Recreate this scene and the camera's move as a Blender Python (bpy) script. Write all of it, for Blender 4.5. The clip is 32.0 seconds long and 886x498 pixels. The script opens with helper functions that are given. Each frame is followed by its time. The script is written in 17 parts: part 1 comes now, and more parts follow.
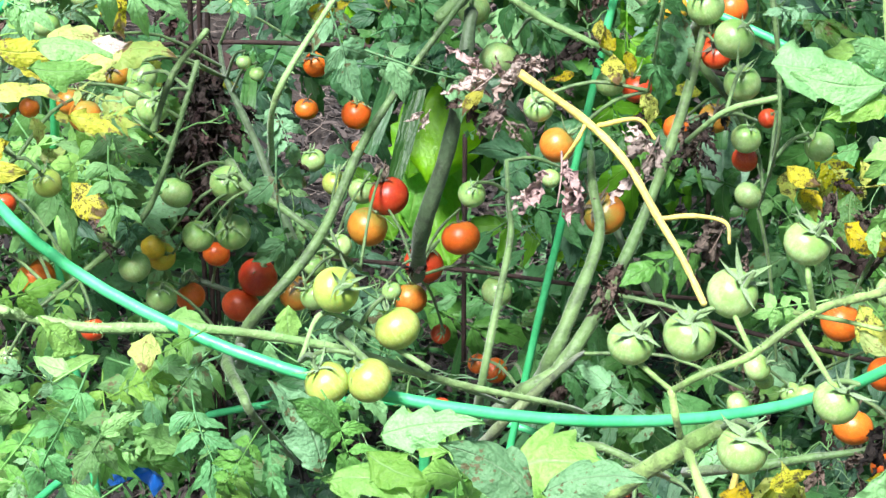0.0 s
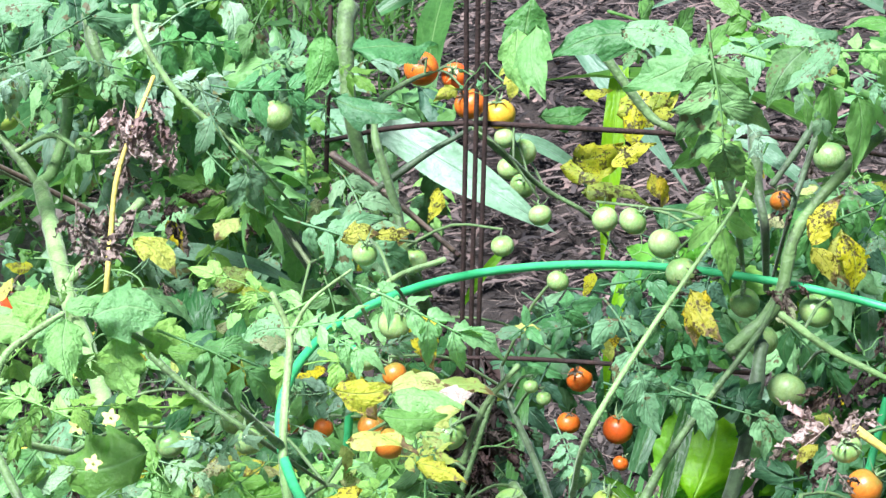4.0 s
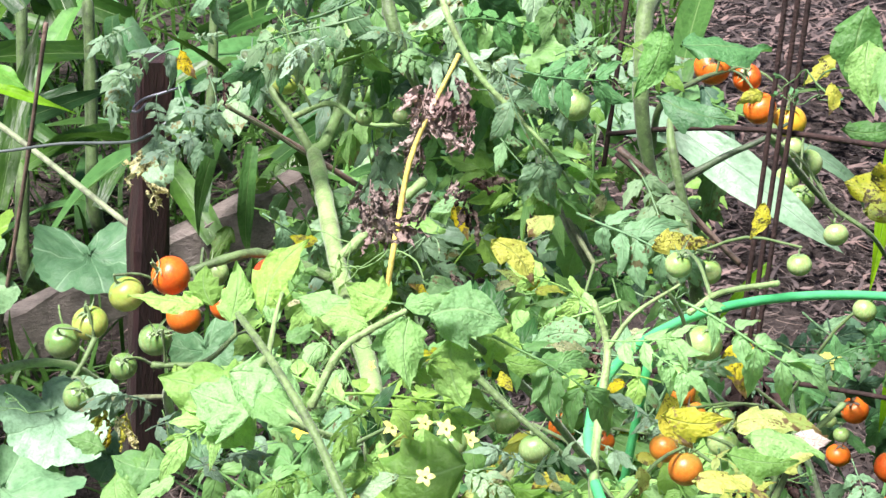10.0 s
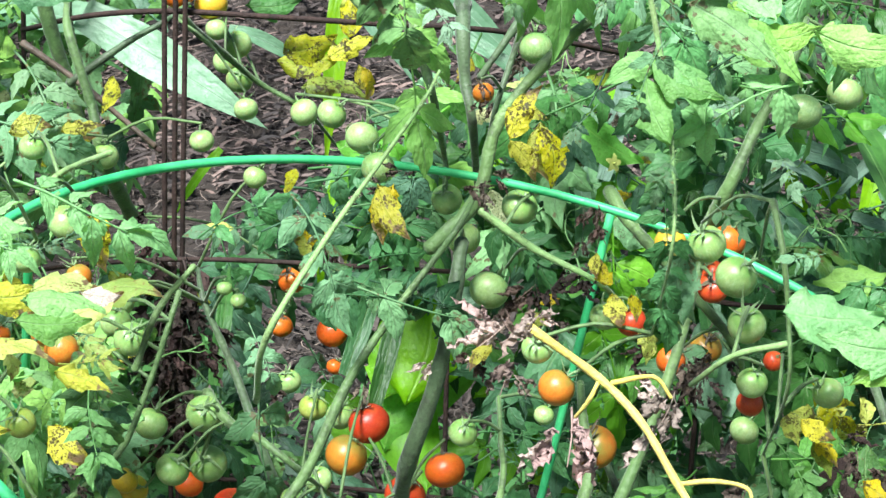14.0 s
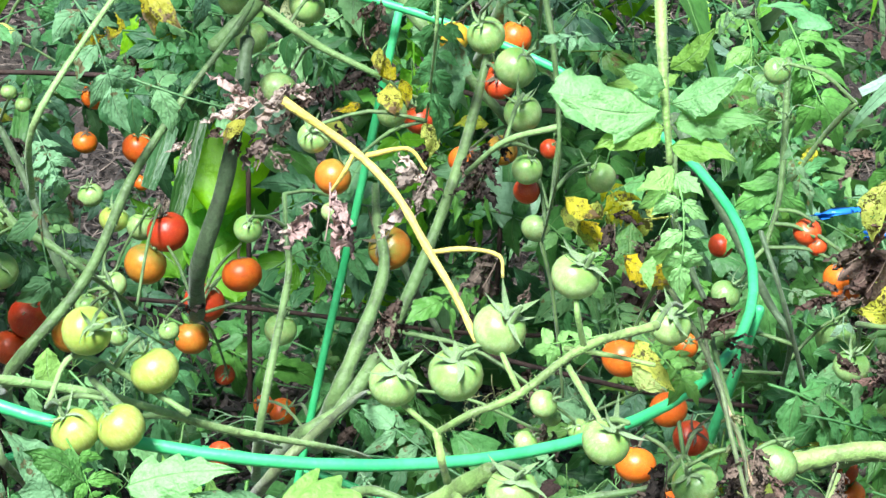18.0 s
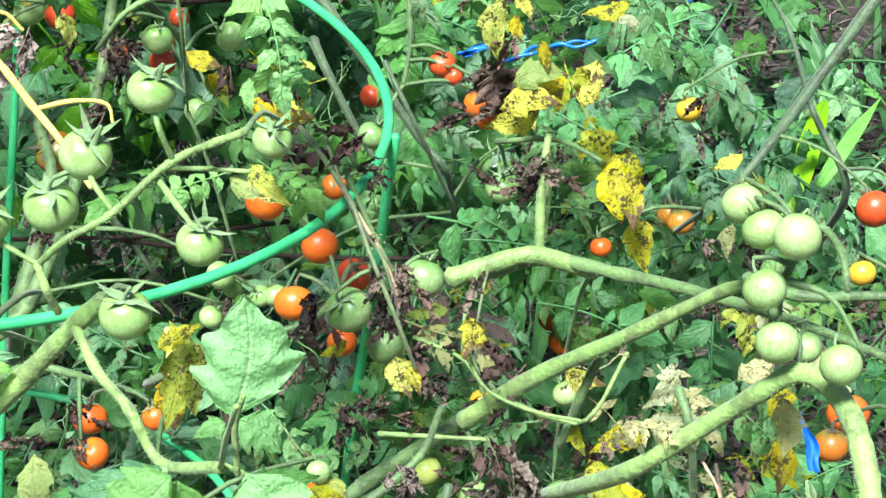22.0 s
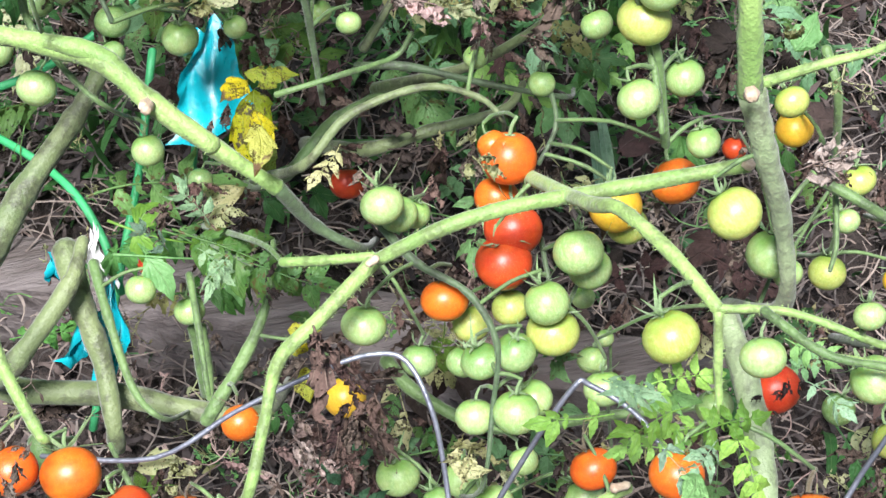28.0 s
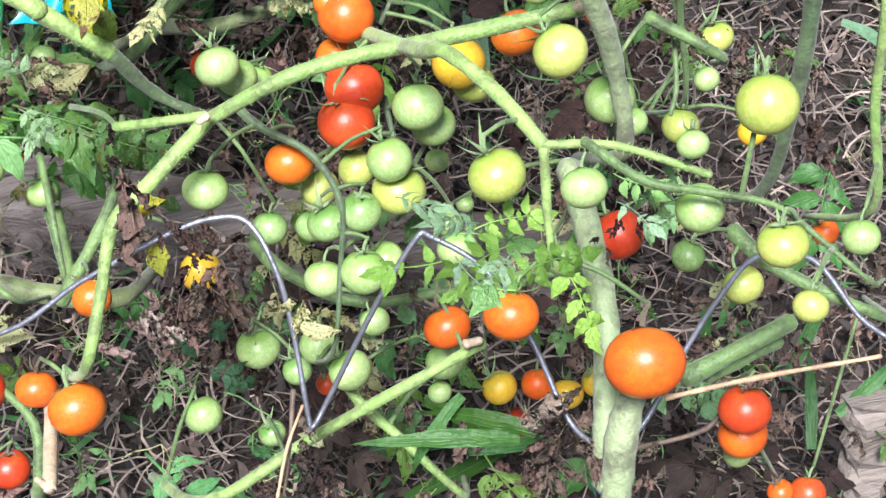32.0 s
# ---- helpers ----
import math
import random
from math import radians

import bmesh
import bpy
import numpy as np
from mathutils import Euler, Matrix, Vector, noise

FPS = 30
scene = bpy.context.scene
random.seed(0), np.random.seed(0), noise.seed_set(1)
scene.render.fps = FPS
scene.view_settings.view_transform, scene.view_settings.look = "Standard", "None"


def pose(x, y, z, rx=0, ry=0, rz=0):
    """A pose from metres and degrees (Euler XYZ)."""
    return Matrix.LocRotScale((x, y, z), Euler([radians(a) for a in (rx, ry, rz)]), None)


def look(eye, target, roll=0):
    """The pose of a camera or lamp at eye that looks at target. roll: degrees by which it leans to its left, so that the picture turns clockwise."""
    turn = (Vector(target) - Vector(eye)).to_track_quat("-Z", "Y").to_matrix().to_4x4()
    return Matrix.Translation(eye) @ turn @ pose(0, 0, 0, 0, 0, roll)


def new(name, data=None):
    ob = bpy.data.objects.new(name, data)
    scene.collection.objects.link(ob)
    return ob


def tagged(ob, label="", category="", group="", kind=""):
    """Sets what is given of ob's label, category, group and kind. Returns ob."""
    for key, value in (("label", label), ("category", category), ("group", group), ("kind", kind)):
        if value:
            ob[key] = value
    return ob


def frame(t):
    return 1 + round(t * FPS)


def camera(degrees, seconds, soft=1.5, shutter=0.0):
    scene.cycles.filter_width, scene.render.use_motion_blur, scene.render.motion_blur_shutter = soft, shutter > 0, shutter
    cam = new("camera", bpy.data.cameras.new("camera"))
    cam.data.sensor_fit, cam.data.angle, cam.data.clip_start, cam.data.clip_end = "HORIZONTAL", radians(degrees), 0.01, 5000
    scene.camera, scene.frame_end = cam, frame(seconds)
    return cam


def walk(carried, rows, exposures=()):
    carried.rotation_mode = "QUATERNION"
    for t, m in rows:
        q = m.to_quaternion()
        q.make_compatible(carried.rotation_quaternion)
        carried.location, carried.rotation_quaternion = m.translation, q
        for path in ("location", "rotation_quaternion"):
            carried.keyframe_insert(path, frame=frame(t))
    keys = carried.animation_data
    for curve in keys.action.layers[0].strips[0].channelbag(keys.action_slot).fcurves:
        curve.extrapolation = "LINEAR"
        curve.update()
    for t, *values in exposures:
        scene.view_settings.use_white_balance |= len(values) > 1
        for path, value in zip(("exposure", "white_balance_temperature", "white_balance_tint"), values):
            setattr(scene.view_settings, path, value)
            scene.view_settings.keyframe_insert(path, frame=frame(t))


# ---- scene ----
from itertools import count as counter

# ---------------------------------------------------------------- camera
cam = camera(28.3, 32.0, soft=1.5)
PATH = [
    (0, (0.0652, 0.1170, 1.3797), (-0.0333, 1.8576, 0.3995), -0.35),
    (0.5, (0.0518, 0.1150, 1.3867), (-0.0725, 1.8654, 0.4272), -0.25),
    (1, (0.0406, 0.1120, 1.3920), (-0.1110, 1.8740, 0.4580), -0.15),
    (1.5, (0.0194, 0.1051, 1.4083), (-0.1635, 1.8812, 0.5072), -0.34),
    (2, (0.0084, 0.1147, 1.4154), (-0.2090, 1.9055, 0.5520), -0.21),
    (2.5, (0.0046, 0.1336, 1.4153), (-0.2545, 1.9372, 0.5909), -0.58),
    (3, (-0.0131, 0.1076, 1.4292), (-0.2918, 1.9308, 0.6559), -1.37),
    (5.5, (-0.0193, 0.1157, 1.4015), (-0.3950, 1.9672, 0.7452), -0.67),
    (6, (-0.0502, 0.0938, 1.3957), (-0.4888, 1.9286, 0.7315), -0.12),
    (6.5, (-0.0757, 0.1105, 1.4064), (-0.5914, 1.9053, 0.6903), 0.10),
    (7, (-0.1112, 0.1289, 1.4203), (-0.6869, 1.8942, 0.6771), 0.98),
    (7.5, (-0.1584, 0.1679, 1.4280), (-0.7749, 1.9076, 0.6577), 1.34),
    (8, (-0.2155, 0.1992, 1.4171), (-0.8434, 1.9302, 0.6366), 1.57),
    (8.5, (-0.2017, 0.2099, 1.4098), (-0.8272, 1.9459, 0.6384), 1.74),
    (9, (-0.1611, 0.1840, 1.4163), (-0.7618, 1.9382, 0.6666), 1.82),
    (9.5, (-0.1324, 0.1722, 1.4128), (-0.6977, 1.9470, 0.6844), 1.87),
    (10, (-0.1108, 0.1616, 1.4139), (-0.6177, 1.9579, 0.6952), 1.62),
    (10.5, (-0.0802, 0.1633, 1.4151), (-0.5190, 1.9784, 0.6989), 1.20),
    (11, (-0.0420, 0.1616, 1.4124), (-0.4007, 1.9961, 0.7010), 0.61),
    (11.5, (-0.0140, 0.1708, 1.4144), (-0.2825, 2.0222, 0.7071), 0.23),
    (12, (0.0013, 0.1784, 1.4153), (-0.1898, 2.0386, 0.7061), 0.04),
    (12.5, (0.0109, 0.1820, 1.4135), (-0.1164, 2.0433, 0.6928), 0.14),
    (13, (0.0127, 0.1825, 1.4099), (-0.0732, 2.0390, 0.6708), 0.47),
    (13.5, (0.0229, 0.1792, 1.4031), (-0.0352, 2.0246, 0.6342), 0.82),
    (14, (0.0326, 0.1732, 1.3947), (-0.0093, 2.0059, 0.5949), 1.10),
    (14.5, (0.0406, 0.1692, 1.3863), (0.0077, 1.9880, 0.5553), 1.40),
    (15, (0.0479, 0.1645, 1.3819), (0.0309, 1.9692, 0.5203), 1.64),
    (15.5, (0.0555, 0.1603, 1.3752), (0.0545, 1.9518, 0.4861), 1.71),
    (17.5, (0.0846, 0.1589, 1.3630), (0.1796, 1.9204, 0.4207), 2.61),
    (18, (0.0892, 0.1535, 1.3592), (0.1997, 1.9152, 0.4189), 2.39),
    (18.5, (0.0976, 0.1492, 1.3562), (0.2221, 1.9136, 0.4228), 1.79),
    (19, (0.1080, 0.1333, 1.3462), (0.2472, 1.8994, 0.4179), 0.68),
    (19.5, (0.1232, 0.1193, 1.3225), (0.2827, 1.8830, 0.3931), -0.28),
    (20, (0.1360, 0.1159, 1.3094), (0.3255, 1.8763, 0.3794), -0.97),
    (20.5, (0.1400, 0.1165, 1.3037), (0.3614, 1.8700, 0.3675), -1.48),
    (21, (0.1440, 0.1145, 1.2979), (0.4053, 1.8561, 0.3500), -1.71),
    (21.5, (0.1600, 0.1079, 1.3061), (0.4760, 1.8348, 0.3481), -1.89),
    (22, (0.1636, 0.1001, 1.3112), (0.5135, 1.8064, 0.3282), -2.25),
    (22.5, (0.1671, 0.0934, 1.3055), (0.5377, 1.7638, 0.2700), -2.37),
    (23, (0.1685, 0.0914, 1.2979), (0.5412, 1.7194, 0.1975), -2.57),
    (23.5, (0.1711, 0.0945, 1.2920), (0.5388, 1.6775, 0.1262), -2.53),
    (24, (0.1738, 0.0950, 1.2834), (0.5330, 1.6283, 0.0506), -2.24),
    (24.5, (0.1771, 0.0931, 1.2784), (0.5152, 1.5821, -0.0133), -2.43),
    (25, (0.1707, 0.0849, 1.2747), (0.5031, 1.5363, -0.0605), -1.75),
    (25.5, (0.1653, 0.0751, 1.2706), (0.4947, 1.4979, -0.0957), -1.48),
    (27.5, (0.1606, 0.0360, 1.2311), (0.4923, 1.3498, -0.2398), -0.19),
    (28, (0.1651, 0.0262, 1.2215), (0.5011, 1.3129, -0.2723), 0.09),
    (28.5, (0.1668, 0.0174, 1.2080), (0.5057, 1.2807, -0.3051), 0.38),
    (29, (0.1697, 0.0145, 1.2048), (0.5090, 1.2524, -0.3290), 0.50),
    (29.5, (0.1705, 0.0159, 1.2008), (0.5146, 1.2287, -0.3517), 0.71),
    (30, (0.1748, 0.0191, 1.1978), (0.5206, 1.2102, -0.3712), 0.77),
    (30.5, (0.1815, 0.0173, 1.1926), (0.5332, 1.1904, -0.3886), 0.74),
    (31, (0.1894, 0.0144, 1.1916), (0.5484, 1.1834, -0.3909), 0.61),
    (31.5, (0.1974, 0.0040, 1.1928), (0.5690, 1.1873, -0.3763), 0.38),
    (32, (0.2125, -0.0153, 1.1874), (0.5920, 1.2000, -0.3549), -0.23),
]
walk(cam, [(t, look(eye, target, roll)) for t, eye, target, roll in PATH], exposures=((0.0, 1.22, 5980, 13), (3.0, 1.19, 5790, 13.5), (6.0, 1.14, 5650, 14), (7.5, 1.14, 5700, 16.5), (9.0, 1.12, 6050, 21), (10.0, 1.12, 6350, 24), (12.0, 1.11, 6400, 19), (13.0, 1.07, 6000, 6.5), (15.5, 1.21, 5960, 6.5), (18.0, 1.22, 5920, 6.5), (22.0, 1.13, 5880, 7), (24.0, 0.98, 6000, 9), (26.0, 0.92, 6050, 16), (32.0, 0.91, 6050, 18)))

# ---------------------------------------------------------------- light: bright overcast day
world = bpy.data.worlds.new("sky")
scene.world = world
world.use_nodes = True
wn = world.node_tree
sky = wn.nodes.new("ShaderNodeTexSky")
sky.sky_type = "NISHITA"
sky.sun_disc = False
sky.sun_elevation = radians(62)
sky.sun_rotation = radians(200)
sky.dust_density = 2.0
wn.links.new(sky.outputs[0], wn.nodes["Background"].inputs[0])
wn.nodes["Background"].inputs[1].default_value = 0.046
sun = bpy.data.lights.new("sun", "SUN")
sun.energy, sun.angle, sun.color = 5.7, radians(15), (1.0, 0.97, 0.92)
sun_ob = new("sun", sun)
sun_ob.matrix_world = look((-1.1, -1.5, 4.6), (0, 0.6, 0))


# ---------------------------------------------------------------- materials
def nodes_of(name):
    m = bpy.data.materials.new(name)
    m.use_nodes = True
    nt = m.node_tree
    return m, nt, nt.nodes["Principled BSDF"], nt.nodes["Material Output"]


def link(nt, a, b):
    nt.links.new(a, b)


def rgb(c):
    return (c[0], c[1], c[2], 1.0)


def node(nt, kind, **inputs):
    n = nt.nodes.new(kind)
    for k, v in inputs.items():
        n.inputs[k.replace("_", " ")].default_value = v
    return n


def mixc(nt, fac, a, b, mode="MIX"):
    n = nt.nodes.new("ShaderNodeMix")
    n.data_type, n.blend_type = "RGBA", mode
    for sock, v in ((n.inputs[0], fac), (n.inputs[6], a), (n.inputs[7], b)):
        if isinstance(v, (int, float)):
            sock.default_value = v
        elif isinstance(v, tuple):
            sock.default_value = rgb(v)
        else:
            nt.links.new(v, sock)
    return n.outputs[2]


def ramp(nt, src, lo, hi, a=0.0, b=1.0):
    n = nt.nodes.new("ShaderNodeMapRange")
    n.inputs[1].default_value, n.inputs[2].default_value = lo, hi
    n.inputs[3].default_value, n.inputs[4].default_value = a, b
    nt.links.new(src, n.inputs[0])
    return n.outputs[0]


def math2(nt, op, a, b=0.0):
    n = nt.nodes.new("ShaderNodeMath")
    n.operation = op
    for sock, v in ((n.inputs[0], a), (n.inputs[1], b)):
        if isinstance(v, (int, float)):
            sock.default_value = v
        else:
            nt.links.new(v, sock)
    return n.outputs[0]


def coords(nt, spread=7.0):
    """Object coordinates, shifted for each object."""
    tc = nt.nodes.new("ShaderNodeTexCoord")
    info = nt.nodes.new("ShaderNodeObjectInfo")
    add = nt.nodes.new("ShaderNodeVectorMath")
    add.operation = "MULTIPLY_ADD"
    add.inputs[1].default_value = (1, 1, 1)
    sh = math2(nt, "MULTIPLY", info.outputs["Random"], spread)
    nt.links.new(tc.outputs["Object"], add.inputs[0])
    nt.links.new(sh, add.inputs[2])
    return add.outputs[0], info.outputs["Random"], tc


def noise_tex(nt, vec, scale, detail=3.0, rough=0.55):
    n = node(nt, "ShaderNodeTexNoise", Scale=scale, Detail=detail, Roughness=rough)
    nt.links.new(vec, n.inputs["Vector"])
    return n.outputs["Fac"]


def bump(nt, bsdf, height, strength, dist):
    b = node(nt, "ShaderNodeBump", Strength=strength, Distance=dist)
    nt.links.new(height, b.inputs["Height"])
    nt.links.new(b.outputs[0], bsdf.inputs["Normal"])


def leaf_mat(name, c1, c2, vein, spots=None, spot_amount=0.0, holes=0.0, glow=0.35, rough=0.42, brown_edge=0.0, spot_scale=15.0):
    m, nt, bsdf, out = nodes_of(name)
    vec, rnd, tc = coords(nt)
    sep = nt.nodes.new("ShaderNodeSeparateXYZ")
    link(nt, tc.outputs["UV"], sep.inputs[0])
    u, v = sep.outputs[0], sep.outputs[1]
    side = math2(nt, "ABSOLUTE", math2(nt, "SUBTRACT", v, 0.5))
    n1 = noise_tex(nt, vec, 7.0, 3)
    n2 = noise_tex(nt, vec, 34.0, 3, 0.7)
    col = mixc(nt, ramp(nt, math2(nt, "ADD", n1, math2(nt, "MULTIPLY", rnd, 0.6)), 0.45, 1.05), c1, c2)
    hsv = nt.nodes.new("ShaderNodeHueSaturation")
    wn1 = nt.nodes.new("ShaderNodeTexWhiteNoise")
    wn1.noise_dimensions = "1D"
    link(nt, rnd, wn1.inputs["W"])
    link(nt, ramp(nt, wn1.outputs["Value"], 0.0, 1.0, 0.475, 0.53), hsv.inputs["Hue"])
    link(nt, ramp(nt, rnd, 0.0, 1.0, 0.7, 1.18), hsv.inputs["Value"])
    link(nt, ramp(nt, wn1.outputs["Value"], 0.0, 1.0, 1.2, 0.85), hsv.inputs["Saturation"])
    link(nt, col, hsv.inputs["Color"])
    col = hsv.outputs[0]
    col = mixc(nt, ramp(nt, n2, 0.46, 0.68, 0.0, 0.45), col, (c1[0] * 0.45, c1[1] * 0.5, c1[2] * 0.4))
    # side veins slant forward from the midrib, the blade swells between them
    run = math2(nt, "ADD", math2(nt, "SUBTRACT", math2(nt, "MULTIPLY", u, 5.0), math2(nt, "MULTIPLY", side, 4.5)), math2(nt, "MULTIPLY", n1, 2.6))
    lat = math2(nt, "ABSOLUTE", math2(nt, "SUBTRACT", math2(nt, "FRACT", run), 0.5))
    swell = nt.nodes.new("ShaderNodeMapRange")
    swell.interpolation_type = "SMOOTHSTEP"
    swell.inputs[2].default_value = 0.4
    link(nt, lat, swell.inputs[0])
    latm = ramp(nt, lat, 0.0, 0.09, 1.0, 0.0)
    mid = ramp(nt, side, 0.0, 0.035, 1.0, 0.0)
    veins = math2(nt, "MAXIMUM", math2(nt, "MULTIPLY", latm, 0.22), mid)
    col = mixc(nt, math2(nt, "MULTIPLY", veins, 0.55), col, vein)
    if brown_edge > 0:
        edge = math2(nt, "ADD", math2(nt, "MULTIPLY", u, 0.8), n1)
        col = mixc(nt, ramp(nt, edge, 1.25 - brown_edge, 1.35 - brown_edge), col, (0.16, 0.09, 0.06))
    if spots:
        vor = node(nt, "ShaderNodeTexVoronoi", Scale=spot_scale, Randomness=1.0)
        warp = nt.nodes.new("ShaderNodeTexNoise")
        warp.inputs["Scale"].default_value = 26.0
        link(nt, vec, warp.inputs["Vector"])
        push = nt.nodes.new("ShaderNodeVectorMath")
        push.operation = "MULTIPLY_ADD"
        push.inputs[1].default_value = (0.09, 0.09, 0.09)
        link(nt, warp.outputs["Color"], push.inputs[0])
        link(nt, vec, push.inputs[2])
        link(nt, push.outputs[0], vor.inputs["Vector"])
        sp = ramp(nt, math2(nt, "ADD", vor.outputs["Distance"], math2(nt, "MULTIPLY", ramp(nt, noise_tex(nt, vec, 4.2, 3), 0.36, 0.64, 0.3, -0.3), 1.0)), spot_amount - 0.16, spot_amount - 0.1, 1.0, 0.0)
        col = mixc(nt, sp, col, spots)
    link(nt, col, bsdf.inputs["Base Color"])
    bsdf.inputs["Roughness"].default_value = rough
    bsdf.inputs["Specular IOR Level"].default_value = 0.34
    bsdf.inputs["Coat Weight"].default_value = 0.05 if rough < 0.7 else 0.0
    bsdf.inputs["Coat Roughness"].default_value = 0.32
    hgt = math2(nt, "ADD", math2(nt, "ADD", math2(nt, "MULTIPLY", mid, -0.5), math2(nt, "MULTIPLY", swell.outputs[0], 0.16)), math2(nt, "ADD", math2(nt, "MULTIPLY", n2, 0.55), math2(nt, "MULTIPLY", noise_tex(nt, vec, 13.0, 1), 1.0)))
    bump(nt, bsdf, hgt, 0.75, 0.0018)
    tr = nt.nodes.new("ShaderNodeBsdfTranslucent")
    link(nt, mixc(nt, 0.5, col, (c2[0] * 1.7, c2[1] * 1.6, c2[2] * 0.8)), tr.inputs[0])
    mx = nt.nodes.new("ShaderNodeMixShader")
    mx.inputs[0].default_value = glow
    link(nt, bsdf.outputs[0], mx.inputs[1])
    link(nt, tr.outputs[0], mx.inputs[2])
    last = mx.outputs[0]
    if holes > 0:
        vh = node(nt, "ShaderNodeTexVoronoi", Scale=17.0, Randomness=1.0)
        link(nt, vec, vh.inputs["Vector"])
        n3 = noise_tex(nt, vec, 5.0, 2)
        hs = math2(nt, "ADD", vh.outputs["Distance"], math2(nt, "MULTIPLY", math2(nt, "SUBTRACT", n3, 0.5), -0.6))
        hole = ramp(nt, hs, holes - 0.02, holes + 0.02, 1.0, 0.0)
        clear = nt.nodes.new("ShaderNodeBsdfTransparent")
        m2 = nt.nodes.new("ShaderNodeMixShader")
        link(nt, hole, m2.inputs[0])
        link(nt, last, m2.inputs[1])
        link(nt, clear.outputs[0], m2.inputs[2])
        last = m2.outputs[0]
    link(nt, last, out.inputs[0])
    return m


def stem_mat(name, c1, c2, speck, rough=0.55, fuzz=0.18):
    m, nt, bsdf, out = nodes_of(name)
    vec, rnd, tc = coords(nt)
    n1 = noise_tex(nt, vec, 14.0, 4)
    n2 = noise_tex(nt, vec, 260.0, 3, 0.7)
    n3 = noise_tex(nt, vec, 55.0, 4, 0.65)
    col = mixc(nt, ramp(nt, n1, 0.35, 0.7), c1, c2)
    col = mixc(nt, ramp(nt, n3, 0.47, 0.6, 0.0, 0.75), col, speck)
    col = mixc(nt, ramp(nt, n2, 0.5, 0.8, 0.0, 0.45), col, (min(1, c2[0] * 1.5), min(1, c2[1] * 1.5), min(1, c2[2] * 1.6)))
    link(nt, col, bsdf.inputs["Base Color"])
    bsdf.inputs["Roughness"].default_value = rough
    bsdf.inputs["Sheen Weight"].default_value = fuzz
    bump(nt, bsdf, math2(nt, "ADD", n2, math2(nt, "MULTIPLY", n3, 1.5)), 0.6, 0.002)
    return m


def fruit_mat(name, c1, c2, top, streak, streak_amount=0.5, rough=0.36, ripe=0.0):
    m, nt, bsdf, out = nodes_of(name)
    vec, rnd, tc = coords(nt, 9.0)
    sep = nt.nodes.new("ShaderNodeSeparateXYZ")
    link(nt, tc.outputs["Object"], sep.inputs[0])
    n1 = noise_tex(nt, vec, 1.3, 2)
    squash = nt.nodes.new("ShaderNodeMapping")
    squash.inputs["Scale"].default_value = (5.5, 5.5, 1.1)
    link(nt, vec, squash.inputs[0])
    n2 = noise_tex(nt, squash.outputs[0], 1.5, 6, 0.8)
    n3 = noise_tex(nt, vec, 38.0, 2)
    col = mixc(nt, ramp(nt, math2(nt, "ADD", n1, math2(nt, "MULTIPLY", rnd, 0.5)), 0.45, 0.95), c1, c2)
    col = mixc(nt, ramp(nt, n2, 0.45, 0.68, 0.0, streak_amount), col, streak)
    shoulder = ramp(nt, math2(nt, "ADD", sep.outputs[2], math2(nt, "MULTIPLY", math2(nt, "SUBTRACT", n1, 0.5), 1.2)), 0.15 + ripe, 0.85 + ripe)
    col = mixc(nt, shoulder, col, top)
    n4 = noise_tex(nt, vec, 6.0, 4, 0.7)
    col = mixc(nt, ramp(nt, n4, 0.40, 0.64, 0.0, 0.42), col, (c1[0] * 0.62, c1[1] * 0.66, c1[2] * 0.6))
    col = mixc(nt, ramp(nt, n3, 0.62, 0.75, 0.0, 0.3), col, (0.75, 0.72, 0.5))
    link(nt, col, bsdf.inputs["Base Color"])
    bsdf.inputs["Roughness"].default_value = rough
    bsdf.inputs["Subsurface Weight"].default_value = 0.15
    bsdf.inputs["Subsurface Scale"].default_value = 0.004
    bump(nt, bsdf, n3, 0.08, 0.02)
    return m


def plain_mat(name, c1, c2, scale, rough, metal=0.0, bump_s=0.4, bump_d=0.003, fine=6.0, stretch=(1, 1, 1), island=False):
    m, nt, bsdf, out = nodes_of(name)
    vec, rnd, tc = coords(nt)
    mp = nt.nodes.new("ShaderNodeMapping")
    mp.inputs["Scale"].default_value = stretch
    link(nt, vec, mp.inputs[0])
    n1 = noise_tex(nt, mp.outputs[0], scale, 4, 0.65)
    n2 = noise_tex(nt, mp.outputs[0], scale * fine, 4, 0.7)
    col = mixc(nt, ramp(nt, n1, 0.32, 0.68), c1, c2)
    col = mixc(nt, ramp(nt, n2, 0.5, 0.8, 0.0, 0.6), col, (c1[0] * 0.5, c1[1] * 0.5, c1[2] * 0.5))
    if island:
        geo = nt.nodes.new("ShaderNodeNewGeometry")
        hv = nt.nodes.new("ShaderNodeHueSaturation")
        link(nt, ramp(nt, geo.outputs["Random Per Island"], 0.0, 1.0, 0.25, 1.5), hv.inputs["Value"])
        link(nt, ramp(nt, geo.outputs["Random Per Island"], 0.0, 1.0, 0.6, 1.0), hv.inputs["Saturation"])
        link(nt, col, hv.inputs["Color"])
        col = hv.outputs[0]
    link(nt, col, bsdf.inputs["Base Color"])
    link(nt, ramp(nt, n2, 0.3, 0.7, max(0.05, rough - 0.12), min(1, rough + 0.12)), bsdf.inputs["Roughness"])
    bsdf.inputs["Metallic"].default_value = metal
    bump(nt, bsdf, math2(nt, "ADD", n1, n2), bump_s, bump_d)
    return m


